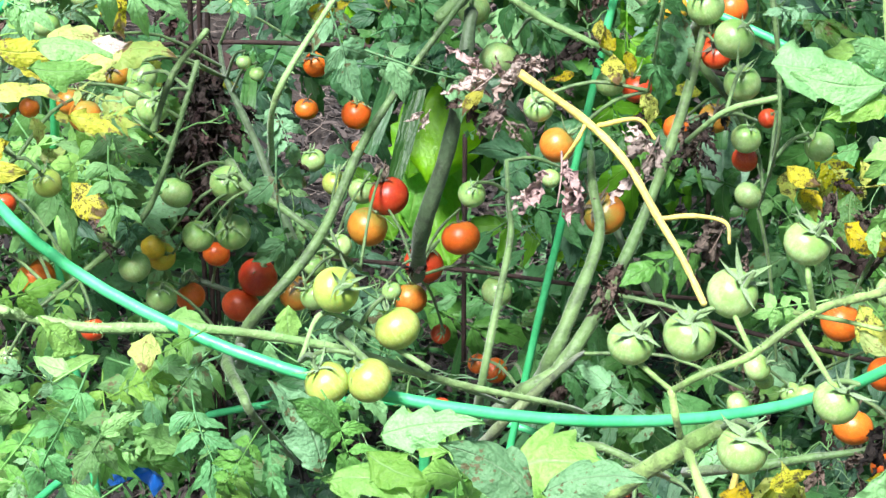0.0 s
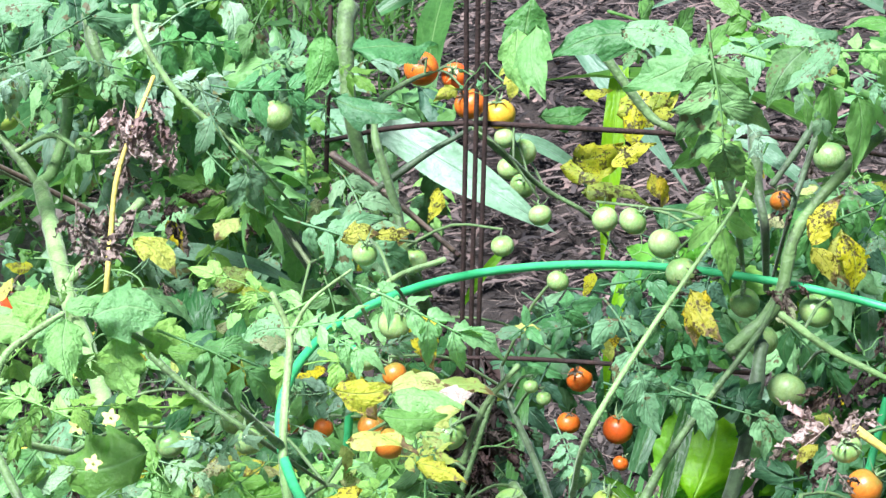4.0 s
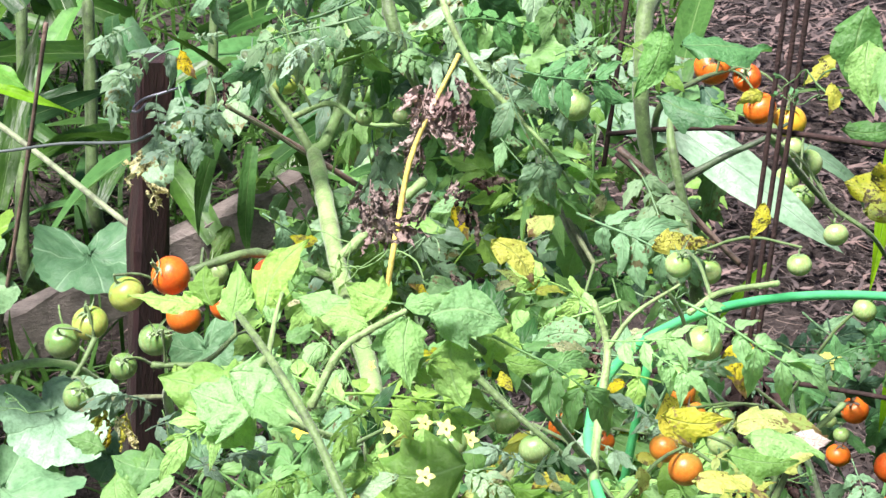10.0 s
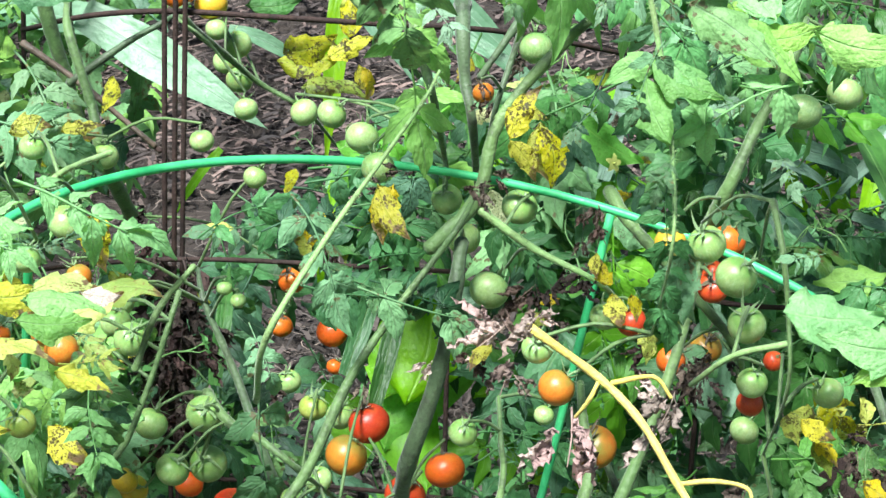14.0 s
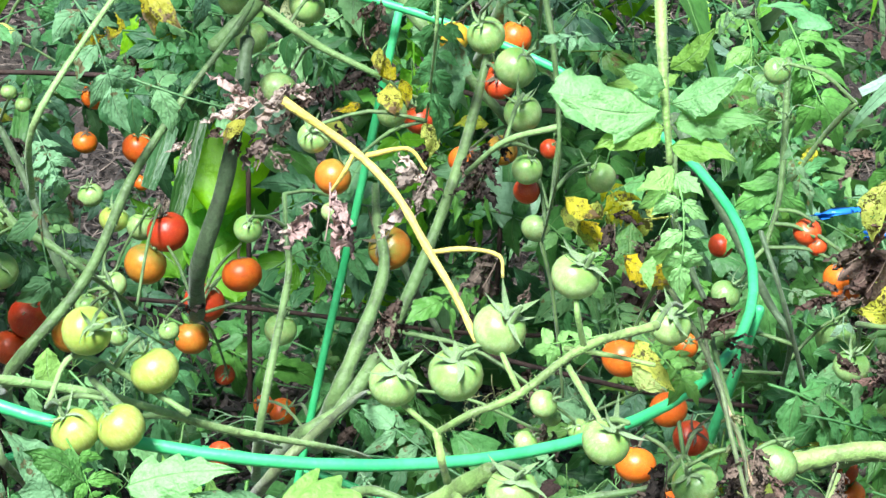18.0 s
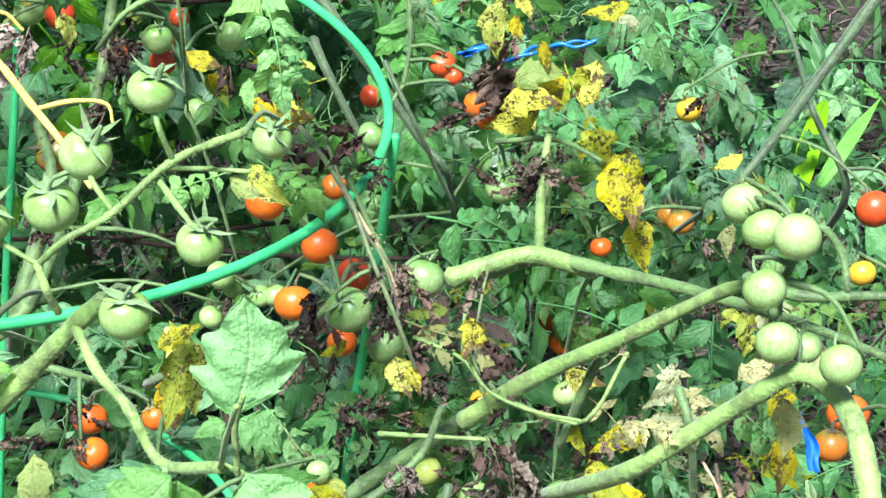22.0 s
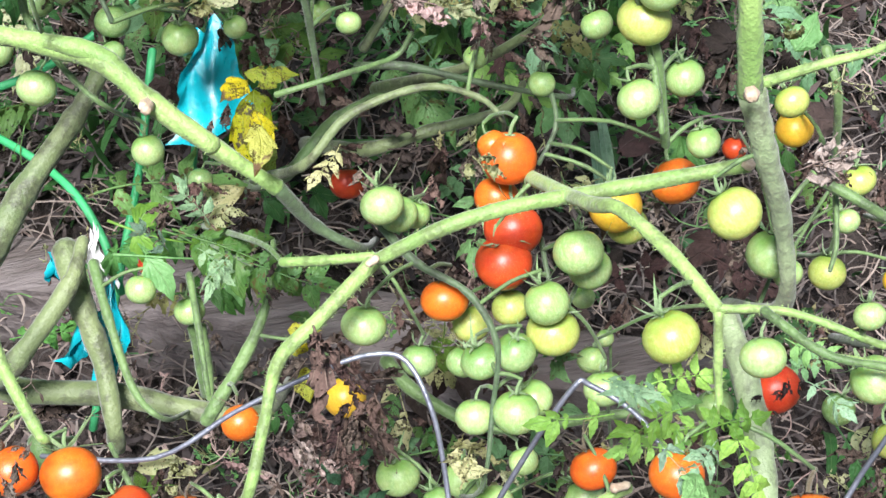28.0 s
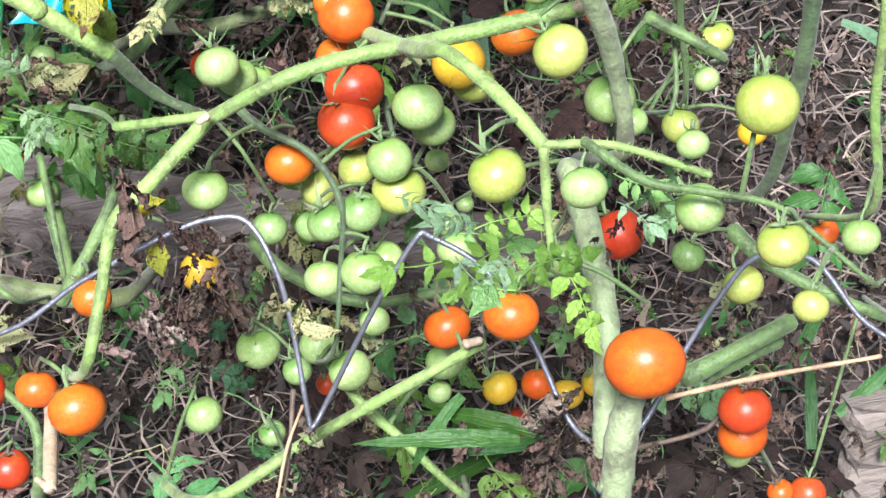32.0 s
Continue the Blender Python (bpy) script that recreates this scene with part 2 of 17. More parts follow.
G_VEIN = (0.20, 0.33, 0.12)
LEAF = {
    "g": leaf_mat("leaf_green", (0.058, 0.175, 0.050), (0.125, 0.315, 0.096), G_VEIN, glow=0.22),
    "l": leaf_mat("leaf_light", (0.165, 0.37, 0.095), (0.31, 0.56, 0.18), (0.36, 0.57, 0.26), glow=0.34),
    "d": leaf_mat("leaf_dusty", (0.105, 0.235, 0.092), (0.20, 0.375, 0.170), (0.24, 0.36, 0.20), spots=(0.10, 0.09, 0.04), spot_amount=0.3, glow=0.2, rough=0.62),
    # e: dark green leaves, its colour also standing in for shade inside the foliage
    "e": leaf_mat("leaf_dark_and_shade", (0.028, 0.088, 0.038), (0.065, 0.170, 0.070), (0.13, 0.24, 0.10), glow=0.16, rough=0.5),
    "h": leaf_mat("leaf_holed", (0.07, 0.18, 0.05), (0.15, 0.28, 0.08), (0.25, 0.36, 0.15), spots=(0.10, 0.08, 0.03), spot_amount=0.3, holes=0.2, glow=0.3),
    "y": leaf_mat("leaf_yellow", (0.50, 0.46, 0.04), (0.66, 0.58, 0.06), (0.42, 0.46, 0.08), spots=(0.035, 0.022, 0.012), spot_amount=0.47, glow=0.4, brown_edge=0.2, spot_scale=21.0),
    "Y": leaf_mat("leaf_half_yellow", (0.26, 0.36, 0.04), (0.52, 0.50, 0.06), (0.36, 0.45, 0.1), spots=(0.04, 0.028, 0.016), spot_amount=0.48, holes=0.13, glow=0.4, spot_scale=20.0),
    "Z": leaf_mat("leaf_paling", (0.34, 0.46, 0.09), (0.55, 0.58, 0.14), (0.45, 0.55, 0.2), spots=(0.20, 0.13, 0.06), spot_amount=0.26, glow=0.4, brown_edge=0.1),
    "p": leaf_mat("leaf_pale_lace", (0.36, 0.40, 0.18), (0.55, 0.55, 0.30), (0.45, 0.48, 0.25), spots=(0.06, 0.05, 0.03), spot_amount=0.34, holes=0.24, glow=0.35),
    "b": leaf_mat("leaf_dead", (0.058, 0.039, 0.029), (0.20, 0.142, 0.112), (0.22, 0.16, 0.12), holes=0.16, glow=0.06, rough=0.85),
    "w": leaf_mat("leaf_bleached", (0.38, 0.27, 0.23), (0.55, 0.42, 0.38), (0.5, 0.38, 0.3), holes=0.1, glow=0.2, rough=0.85),
    "W": leaf_mat("leaf_dry", (0.24, 0.175, 0.15), (0.45, 0.35, 0.31), (0.3, 0.22, 0.18), holes=0.12, glow=0.1, rough=0.85),
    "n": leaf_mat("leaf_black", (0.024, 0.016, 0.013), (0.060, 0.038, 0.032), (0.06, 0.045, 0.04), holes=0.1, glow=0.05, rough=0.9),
    "v": leaf_mat("leaf_silvery", (0.14, 0.28, 0.15), (0.29, 0.45, 0.27), (0.30, 0.44, 0.26), spots=(0.16, 0.15, 0.06), spot_amount=0.24, holes=0.08, glow=0.25, rough=0.6),
    "q": leaf_mat("leaf_squash", (0.10, 0.24, 0.115), (0.215, 0.395, 0.205), (0.29, 0.47, 0.27), glow=0.2, rough=0.55),
    "Q": leaf_mat("leaf_squash_young", (0.16, 0.33, 0.06), (0.29, 0.49, 0.10), (0.36, 0.52, 0.22), glow=0.25, rough=0.45),
    # k: corn green, darkened so the colour holds the shade at the bed's back
    "k": leaf_mat("leaf_corn", (0.028, 0.092, 0.022), (0.068, 0.175, 0.040), (0.22, 0.36, 0.13), glow=0.3, rough=0.42),
    # K: brighter yellow-green blades, with backlight put into the colour
    "K": leaf_mat("leaf_backlit_green", (0.16, 0.42, 0.03), (0.27, 0.58, 0.05), (0.36, 0.6, 0.12), glow=0.45, rough=0.4),
    "c": leaf_mat("leaf_corn_pale", (0.13, 0.25, 0.16), (0.23, 0.36, 0.25), (0.36, 0.48, 0.37), glow=0.2, rough=0.42),
}
STEM = {
    "g": stem_mat("stem_green", (0.072, 0.145, 0.038), (0.14, 0.23, 0.072), (0.045, 0.075, 0.026)),
    "l": stem_mat("stem_light", (0.155, 0.30, 0.085), (0.28, 0.43, 0.155), (0.13, 0.19, 0.06)),
    "m": stem_mat("stem_vine", (0.150, 0.275, 0.062), (0.285, 0.425, 0.120), (0.11, 0.155, 0.05)),
    "d": stem_mat("stem_dark", (0.045, 0.085, 0.035), (0.09, 0.14, 0.06), (0.03, 0.04, 0.02)),
    "o": stem_mat("stem_olive", (0.10, 0.145, 0.055), (0.185, 0.23, 0.095), (0.05, 0.055, 0.028)),
    "s": stem_mat("stem_scaly", (0.19, 0.26, 0.125), (0.29, 0.36, 0.19), (0.09, 0.10, 0.06)),
    "y": stem_mat("stem_yellow", (0.57, 0.46, 0.075), (0.70, 0.58, 0.13), (0.42, 0.31, 0.07)),
    "t": stem_mat("twig_tan", (0.42, 0.28, 0.16), (0.55, 0.40, 0.24), (0.22, 0.14, 0.08), fuzz=0.1),
    "c": stem_mat("cut_end", (0.50, 0.42, 0.26), (0.66, 0.56, 0.40), (0.35, 0.24, 0.16), fuzz=0.1),
    "b": stem_mat("twig_brown", (0.10, 0.07, 0.05), (0.17, 0.12, 0.08), (0.04, 0.03, 0.02), fuzz=0.1),
}
FRUIT = {
    "g": fruit_mat("fruit_green", (0.17, 0.30, 0.08), (0.28, 0.42, 0.15), (0.11, 0.24, 0.05), (0.40, 0.54, 0.28), 0.9),
    "p": fruit_mat("fruit_pale", (0.25, 0.40, 0.115), (0.36, 0.51, 0.185), (0.19, 0.36, 0.075), (0.49, 0.62, 0.33), 0.8),
    "z": fruit_mat("fruit_yellow_green", (0.33, 0.42, 0.07), (0.46, 0.52, 0.12), (0.24, 0.37, 0.05), (0.56, 0.62, 0.24), 0.7),
    "y": fruit_mat("fruit_yellow", (0.66, 0.38, 0.02), (0.74, 0.48, 0.03), (0.52, 0.44, 0.04), (0.80, 0.62, 0.1), 0.3, ripe=0.2),
    "o": fruit_mat("fruit_orange", (0.66, 0.095, 0.008), (0.70, 0.165, 0.010), (0.60, 0.21, 0.015), (0.70, 0.20, 0.015), 0.35, ripe=0.35),
    "r": fruit_mat("fruit_red", (0.50, 0.035, 0.010), (0.60, 0.075, 0.012), (0.52, 0.11, 0.015), (0.60, 0.11, 0.02), 0.35, ripe=0.45),
    "k": fruit_mat("fruit_turning", (0.58, 0.15, 0.012), (0.52, 0.22, 0.02), (0.20, 0.20, 0.03), (0.55, 0.33, 0.05), 0.35),
}
SEPAL = stem_mat("sepal", (0.19, 0.34, 0.12), (0.31, 0.46, 0.20), (0.12, 0.19, 0.06))
SEPAL_DRY = stem_mat("sepal_dry", (0.10, 0.08, 0.04), (0.18, 0.15, 0.08), (0.05, 0.04, 0.02))
GREEN_PLASTIC = plain_mat("green_coated_steel", (0.045, 0.42, 0.135), (0.085, 0.50, 0.19), 30, 0.45, bump_s=0.15)
RUST = plain_mat("rusty_wire", (0.022, 0.014, 0.012), (0.058, 0.031, 0.024), 60, 0.8, metal=0.2, bump_s=0.6)
GALV = plain_mat("galvanised_wire", (0.16, 0.17, 0.20), (0.28, 0.30, 0.34), 50, 0.45, metal=0.6, bump_s=0.3)
GALV_DULL = plain_mat("weathered_wire", (0.10, 0.13, 0.12), (0.20, 0.24, 0.22), 50, 0.5, metal=0.5, bump_s=0.3)
STAKE = plain_mat("stake_brown", (0.010, 0.006, 0.006), (0.038, 0.015, 0.013), 18, 0.6, bump_s=0.6, stretch=(3, 3, 0.5))
TIMBER = plain_mat("weathered_timber", (0.14, 0.118, 0.098), (0.28, 0.245, 0.21), 9, 0.85, bump_s=0.8, bump_d=0.006, stretch=(0.5, 5, 5))
TIMBER_DARK = plain_mat("grey_board", (0.085, 0.068, 0.056), (0.25, 0.22, 0.205), 9, 0.85, bump_s=0.8, bump_d=0.006, stretch=(0.5, 5, 5))
TEAL = plain_mat("teal_plastic", (0.0, 0.36, 0.42), (0.01, 0.46, 0.52), 20, 0.35, bump_s=0.2)
BLUE = plain_mat("blue_plastic", (0.015, 0.12, 0.55), (0.03, 0.2, 0.7), 20, 0.35, bump_s=0.2)
WHITE = plain_mat("white_plastic", (0.75, 0.75, 0.72), (0.82, 0.82, 0.8), 20, 0.4, bump_s=0.2)
PETAL = plain_mat("yellow_petal", (0.75, 0.60, 0.02), (0.85, 0.72, 0.05), 20, 0.5, bump_s=0.2)
PALE = plain_mat("pale_petal", (0.50, 0.56, 0.12), (0.62, 0.66, 0.20), 20, 0.5, bump_s=0.2)
STRAW = plain_mat("straw", (0.06, 0.046, 0.036), (0.19, 0.145, 0.115), 15, 0.85, island=True)
PALE_STRAW = plain_mat("pale_straw", (0.13, 0.10, 0.078), (0.30, 0.245, 0.195), 15, 0.8, island=True)
CRUMB = plain_mat("leaf_crumbs", (0.032, 0.024, 0.021), (0.095, 0.070, 0.058), 15, 0.9, island=True)
BARK = plain_mat("bark_chips", (0.065, 0.044, 0.037), (0.18, 0.125, 0.105), 15, 0.85, island=True)
SOIL = plain_mat("soil", (0.020, 0.015, 0.012), (0.050, 0.037, 0.029), 5, 0.95, bump_s=1.0, bump_d=0.03, fine=8.0)


# ---------------------------------------------------------------- mesh helpers
def mesh_from(name, verts, faces, mats, uvs=None, face_mats=None, smooth=True):
    me = bpy.data.meshes.new(name)
    me.from_pydata(verts, [], faces)
    for m in mats:
        me.materials.append(m)
    if smooth:
        me.polygons.foreach_set("use_smooth", [True] * len(me.polygons))
    if face_mats:
        me.polygons.foreach_set("material_index", face_mats)
    if uvs:
        lay = me.uv_layers.new(name="uv")
        idx = np.zeros(len(me.loops), dtype=np.int32)
        me.loops.foreach_get("vertex_index", idx)
        lay.data.foreach_set("uv", np.array(uvs, dtype=np.float32)[idx].ravel())
    me.update()
    return me


def part(name, me, parent, label=""):
    ob = new(name, me)
    ob.parent = parent
    return tagged(ob, label=label)


def base(name, x, y, z, label, category, group="", kind=""):
    ob = new(name)
    ob.location = (x, y, z)
    ob.empty_display_size = 0.05
    return tagged(ob, label, category, group, kind)


def spline(pts, steps):
    """Points on a smooth line through the given ones."""
    p = [Vector(q) for q in pts]
    p = [p[0] * 2 - p[1], *p, p[-1] * 2 - p[-2]]
    out = []
    for i in range(1, len(p) - 2):
        for k in range(steps):
            t = k / steps
            a, b, c, d = p[i - 1], p[i], p[i + 1], p[i + 2]
            out.append(0.5 * ((2 * b) + (c - a) * t + (2 * a - 5 * b + 4 * c - d) * t * t + (3 * b - a - 3 * c + d) * t ** 3))
    out.append(p[-2])
    return out


def tube_data(pts, r0, r1, seg=7, steps=6, knots=0.0, seed=0, closed=False):
    """A swept round bar along a smooth line, thickening at its joints when knots is set."""
    line = pts if steps == 0 else spline(pts, steps)
    rnd = random.Random(seed)
    verts, faces = [], []
    n = len(line)
    side = Vector((0.31, 0.22, 0.93))
    for i, p in enumerate(line):
        if closed:
            d = (line[(i + 1) % n] - line[i - 1]).normalized()
        else:
            d = (line[min(i + 1, n - 1)] - line[max(i - 1, 0)]).normalized()
        side = (side - d * side.dot(d)).normalized()
        up = d.cross(side)
        f = i / max(1, n - 1)
        r = r0 + (r1 - r0) * f
        if knots:
            r *= 1 + knots * (rnd.random() - 0.4) + (0.35 * knots if steps and i % steps == 0 else 0)
        for k in range(seg):
            a = 2 * math.pi * k / seg
            verts.append(tuple(p + (side * math.cos(a) + up * math.sin(a)) * r))
    if not closed:
        for end, k0 in ((0, 0), (n - 1, (n - 1) * seg)):
            out = (line[0] - line[1]).normalized() if end == 0 else (line[-1] - line[-2]).normalized()
            c = line[end]
            r = (Vector(verts[k0]) - c).length
            for k in range(seg):
                verts.append(tuple(c + (Vector(verts[k0 + k]) - c) * 0.55 + out * r * 0.55))
    m = n if closed else n - 1
    for i in range(m):
        j = (i + 1) % n
        for k in range(seg):
            k2 = (k + 1) % seg
            faces.append((i * seg + k, i * seg + k2, j * seg + k2, j * seg + k))
    if not closed:
        a, b, z = n * seg, (n + 1) * seg, (n - 1) * seg
        for k in range(seg):
            k2 = (k + 1) % seg
            faces.append((a + k, a + k2, k2, k))
            faces.append((z + k, z + k2, b + k2, b + k))
        faces.append(tuple(range(a, a + seg))[::-1])
        faces.append(tuple(range(b, b + seg)))
    return verts, faces


def tube(name, pts, r0, r1, mat, parent, label="", seg=7, steps=6, knots=0.0, seed=0, closed=False):
    """A swept bar given in world places, as a part of its thing."""
    o = parent.location
    v, f = tube_data([Vector(q) - o for q in pts], r0, r1, seg, steps, knots, seed, closed)
    return part(name, mesh_from(name, v, f, [mat]), parent, label)


# ---------------------------------------------------------------- leaves
def leaflet_data(L, W, curl, fold, teeth, seed, cols=4, rows=14, wave=0.05):
    """One leaf blade along +x, its face up: pointed, with a few broad lobes that lean forward."""
    rnd = random.Random(seed)
    verts, faces, uvs = [], [], []
    skew, ph, tw = rnd.uniform(-0.14, 0.14), rnd.uniform(0, 6), rnd.uniform(-0.6, 0.6)
    lobes = rnd.uniform(2.6, 4.2)
    shift = (rnd.random(), rnd.random())
    full = rnd.uniform(0.55, 0.8)
    for i in range(rows):
        u = i / (rows - 1)
        w = W * (max(0.0, math.sin(math.pi * min(1, u ** full * 0.985 + 0.012)))) ** 0.9 * (1 - 0.25 * u ** 3)
        for j in range(cols + 1):
            s = 2 * j / cols - 1
            e = abs(s)
            q = (lobes * u + shift[s > 0]) % 1.0
            cut = (q / 0.78 if q < 0.78 else (1 - q) / 0.22) - 0.55
            lobe = 3.2 * teeth * cut * e * e * (1.25 - 0.8 * u)
            x = L * (u + 0.06 * e * e * (1 - u) + (0.9 * teeth * cut * e * e * (1 - u) if 0 < i < rows - 1 else 0))
            y = s * w * (1 + lobe) + L * skew * math.sin(math.pi * u)
            puff = 0.10 * W * math.sin(2 * math.pi * (lobes * u - 0.5 * e)) * e * (1 - u)
            z = -curl * L * u * u + fold * e * w + wave * L * math.sin(ph + 8 * u + 3 * s) * e + puff + tw * u * s * w - 0.4 * w * e * e + 0.16 * W * L * noise.noise(Vector((6 * u + 7 * skew, 2.2 * s + ph, ph))) * (0.4 + e)
            verts.append((x, y, z))
            uvs.append((u, 0.5 + 0.5 * s))
    c = cols + 1
    for i in range(rows - 1):
        for j in range(cols):
            a = i * c + j
            faces.append((a, a + c, a + c + 1, a + 1))
    return verts, faces, uvs


def add_at(acc, data, m):
    verts, faces, uvs = acc
    v, f, t = data
    n = len(verts)
    verts.extend(tuple(m @ Vector(q)) for q in v)
    faces.extend(tuple(i + n for i in q) for q in f)
    uvs.extend(t)


def compound_data(seed, pairs=3, small=True, droop=0.25, spread=1.0, curl=0.18):
    """A tomato leaf one unit long along +x: a ribbed stalk, toothed leaflets in pairs and one at the tip."""
    rnd = random.Random(seed)
    acc = ([], [], [])
    line = [Vector((x, 0.05 * math.sin(4 * x + seed), -droop * x * x)) for x in (0, 0.2, 0.4, 0.6, 0.72)]
    v, f = tube_data(line, 0.011, 0.006, 5, 2)
    add_at(acc, (v, f, [(0.5, 0.8)] * len(v)), Matrix.Identity(4))

    def at(x, yaw, scale, roll=0.0):
        pitch = math.degrees(math.atan(2 * droop * x)) + rnd.uniform(-8, 22)
        return pose(x, 0.05 * math.sin(4 * x + seed), -droop * x * x, rnd.uniform(-18, 18) + roll, pitch, yaw) @ Matrix.Scale(scale, 4)

    def blade(x, yaw, L):
        add_at(acc, leaflet_data(1, rnd.uniform(0.17, 0.28), curl * rnd.uniform(0.4, 2.8), rnd.uniform(-0.1, 0.55), rnd.uniform(0.05, 0.15), rnd.random(), wave=rnd.uniform(0.02, 0.06)), at(x, yaw, L))

    blade(0.70, rnd.uniform(-12, 12), rnd.uniform(0.36, 0.44))
    for k in range(pairs):
        x = 0.66 - k * 0.46 / max(1, pairs - 1 or 1) + rnd.uniform(-0.03, 0.03)
        L = (0.37 - 0.045 * k) * rnd.uniform(0.85, 1.15) * spread
        for sg in (1, -1):
            blade(x, sg * rnd.uniform(50, 78), L)
            if small and k < pairs - 1:
                blade(x - 0.1, sg * rnd.uniform(60, 90), L * 0.33)
    return acc


def squash_data(seed):
    """A round, shallow-lobed gourd leaf, veined from its stalk, about one unit across."""
    rnd = random.Random(seed)
    verts, faces, uvs = [(0, 0, 0.0)], [], [(0.0, 0.5)]
    N, R = 70, 7
    for r in range(1, R + 1):
        q = r / R
        for k in range(N):
            a = 2 * math.pi * k / N - math.pi
            lobe = 1 + 0.07 * math.cos(5 * a) + 0.03 * math.sin(3 * a + seed) - 0.5 * max(0, abs(a) / math.pi - 0.86) / 0.14
            rad = 0.5 * q * lobe * (1 + (0.014 * (-1) ** k + rnd.uniform(-0.02, 0.02) if r == R else 0))
            rib = 0.018 * abs(math.sin(3.5 * a)) * q + 0.05 * noise.noise(Vector((5 * q * math.cos(a) + seed, 5 * q * math.sin(a), seed)))
            z = 0.16 * q * q + rib + 0.07 * math.sin(3 * a + seed) * q * q - 0.24 * max(0, q - 0.6) * (1 + math.sin(2 * a + seed))
            verts.append((rad * math.cos(a) + 0.12, rad * math.sin(a), z))
            uvs.append((q, 0.5 + abs(((k * 7 / N) % 1.0) - 0.5)))
    for k in range(N):
        faces.append((0, 1 + k, 1 + (k + 1) % N))
    for r in range(R - 1):
        for k in range(N):
            a, b = 1 + r * N + k, 1 + r * N + (k + 1) % N
            faces.append((a, a + N, b + N, b))
    return verts, faces, uvs


def crumple_data(seed):
    """A withered leaf hanging along +x: shrivelled strips rolled and twisted on a thin stalk."""
    rnd = random.Random(seed)
    acc = ([], [], [])
    for k in range(rnd.choice((3, 4, 5))):
        v, f, t = leaflet_data(1, rnd.uniform(0.12, 0.21), 0.0, 0.2, 0.16, rnd.random(), cols=5, rows=15, wave=0.06)
        turn, reel, ph = rnd.uniform(-6, 6), rnd.uniform(8, 15), rnd.uniform(0, 6)
        size, at = rnd.uniform(0.35, 0.8), rnd.uniform(0, 0.35)
        out = []
        for x, y, z in v:
            a = reel * y + turn * x + ph
            r = 0.03 + 0.05 * math.sin(math.pi * min(1, x)) + 0.2 * abs(y)
            n = noise.noise_vector(Vector((x * 5 + seed, y * 7 + k, z * 5))) * 0.10 + noise.noise_vector(Vector((x * 16, y * 20 + seed, k))) * 0.07
            out.append((at + x * size + n.x, size * r * math.cos(a) + n.y, size * r * math.sin(a) + n.z))
        add_at(acc, (out, f, t), pose(0, 0, 0, rnd.uniform(0, 360), rnd.uniform(-26, 26), rnd.uniform(-26, 26)))
    v, f = tube_data([Vector((0, 0, 0)), Vector((0.3, 0.02, 0.02)), Vector((0.6, 0, 0))], 0.012, 0.007, 4, 2)
    add_at(acc, (v, f, [(0.5, 0.5)] * len(v)), Matrix.Identity(4))
    return acc


def strap_data(seed, fold=0.12, bend=0.5, wide=1.0):
    """A long corn or grass blade along +x, folded at its midrib and arching over."""
    rnd = random.Random(seed)
    verts, faces, uvs = [], [], []
    rows, cols = 16, 4
    for i in range(rows + 1):
        u = i / rows
        w = wide * 0.042 * (0.75 + 0.6 * math.sin(math.pi * min(1, u + 0.1))) * (1 - u ** 4) + 0.001
        ang = bend * 2.2 * u
        for j in range(cols + 1):
            s = 2 * j / cols - 1
            x = math.sin(ang) / max(0.2, bend * 2.2) if bend else u
            z = -(1 - math.cos(ang)) / max(0.2, bend * 2.2)
            verts.append((x, s * w, z + fold * abs(s) * w * 3 + 0.012 * math.sin(14 * u + 2 * s + seed) * abs(s)))
            uvs.append((0.5, 0.5 + 0.5 * s))
    c = cols + 1
    for i in range(rows):
        for j in range(cols):
            a = i * c + j
            faces.append((a, a + c, a + c + 1, a + 1))
    return verts, faces, uvs


def sprig_data(seed):
    """A spent fruit truss: forked thin stalks with dry buds and a few tiny leaflets."""
    rnd = random.Random(seed)
    acc = ([], [], [])

    def fork(p, d, L, r, depth):
        pts, q = [p], p
        for _ in range(3):
            d = (d + Vector((rnd.gauss(0, 0.35), rnd.gauss(0, 0.35), rnd.gauss(0, 0.3) - 0.08))).normalized()
            q = q + d * L / 3
            pts.append(q)
        v, f = tube_data(pts, r, r * 0.7, 4, 2)
        add_at(acc, (v, f, [(0.5, 0.5)] * len(v)), Matrix.Identity(4))
        if depth:
            for _ in range(rnd.choice((2, 2, 3))):
                fork(q if rnd.random() < 0.6 else pts[1 + rnd.randrange(2)], (d + Vector((rnd.gauss(0, 0.7), rnd.gauss(0, 0.7), rnd.gauss(0, 0.7)))).normalized(), L * 0.62, r * 0.72, depth - 1)
        else:
            for _ in range(rnd.choice((1, 2, 4))):
                m = Matrix.Translation(q) @ pose(0, 0, 0, rnd.uniform(0, 360), rnd.uniform(-60, 60), rnd.uniform(0, 360)) @ Matrix.Scale(rnd.uniform(0.05, 0.13), 4)
                add_at(acc, leaflet_data(1, 0.25, 0.3, 0.3, 0.2, rnd.random(), cols=2, rows=6), m)

    fork(Vector((0, 0, 0)), Vector((1, 0, 0.1)), 0.5, 0.011, 2)
    return acc


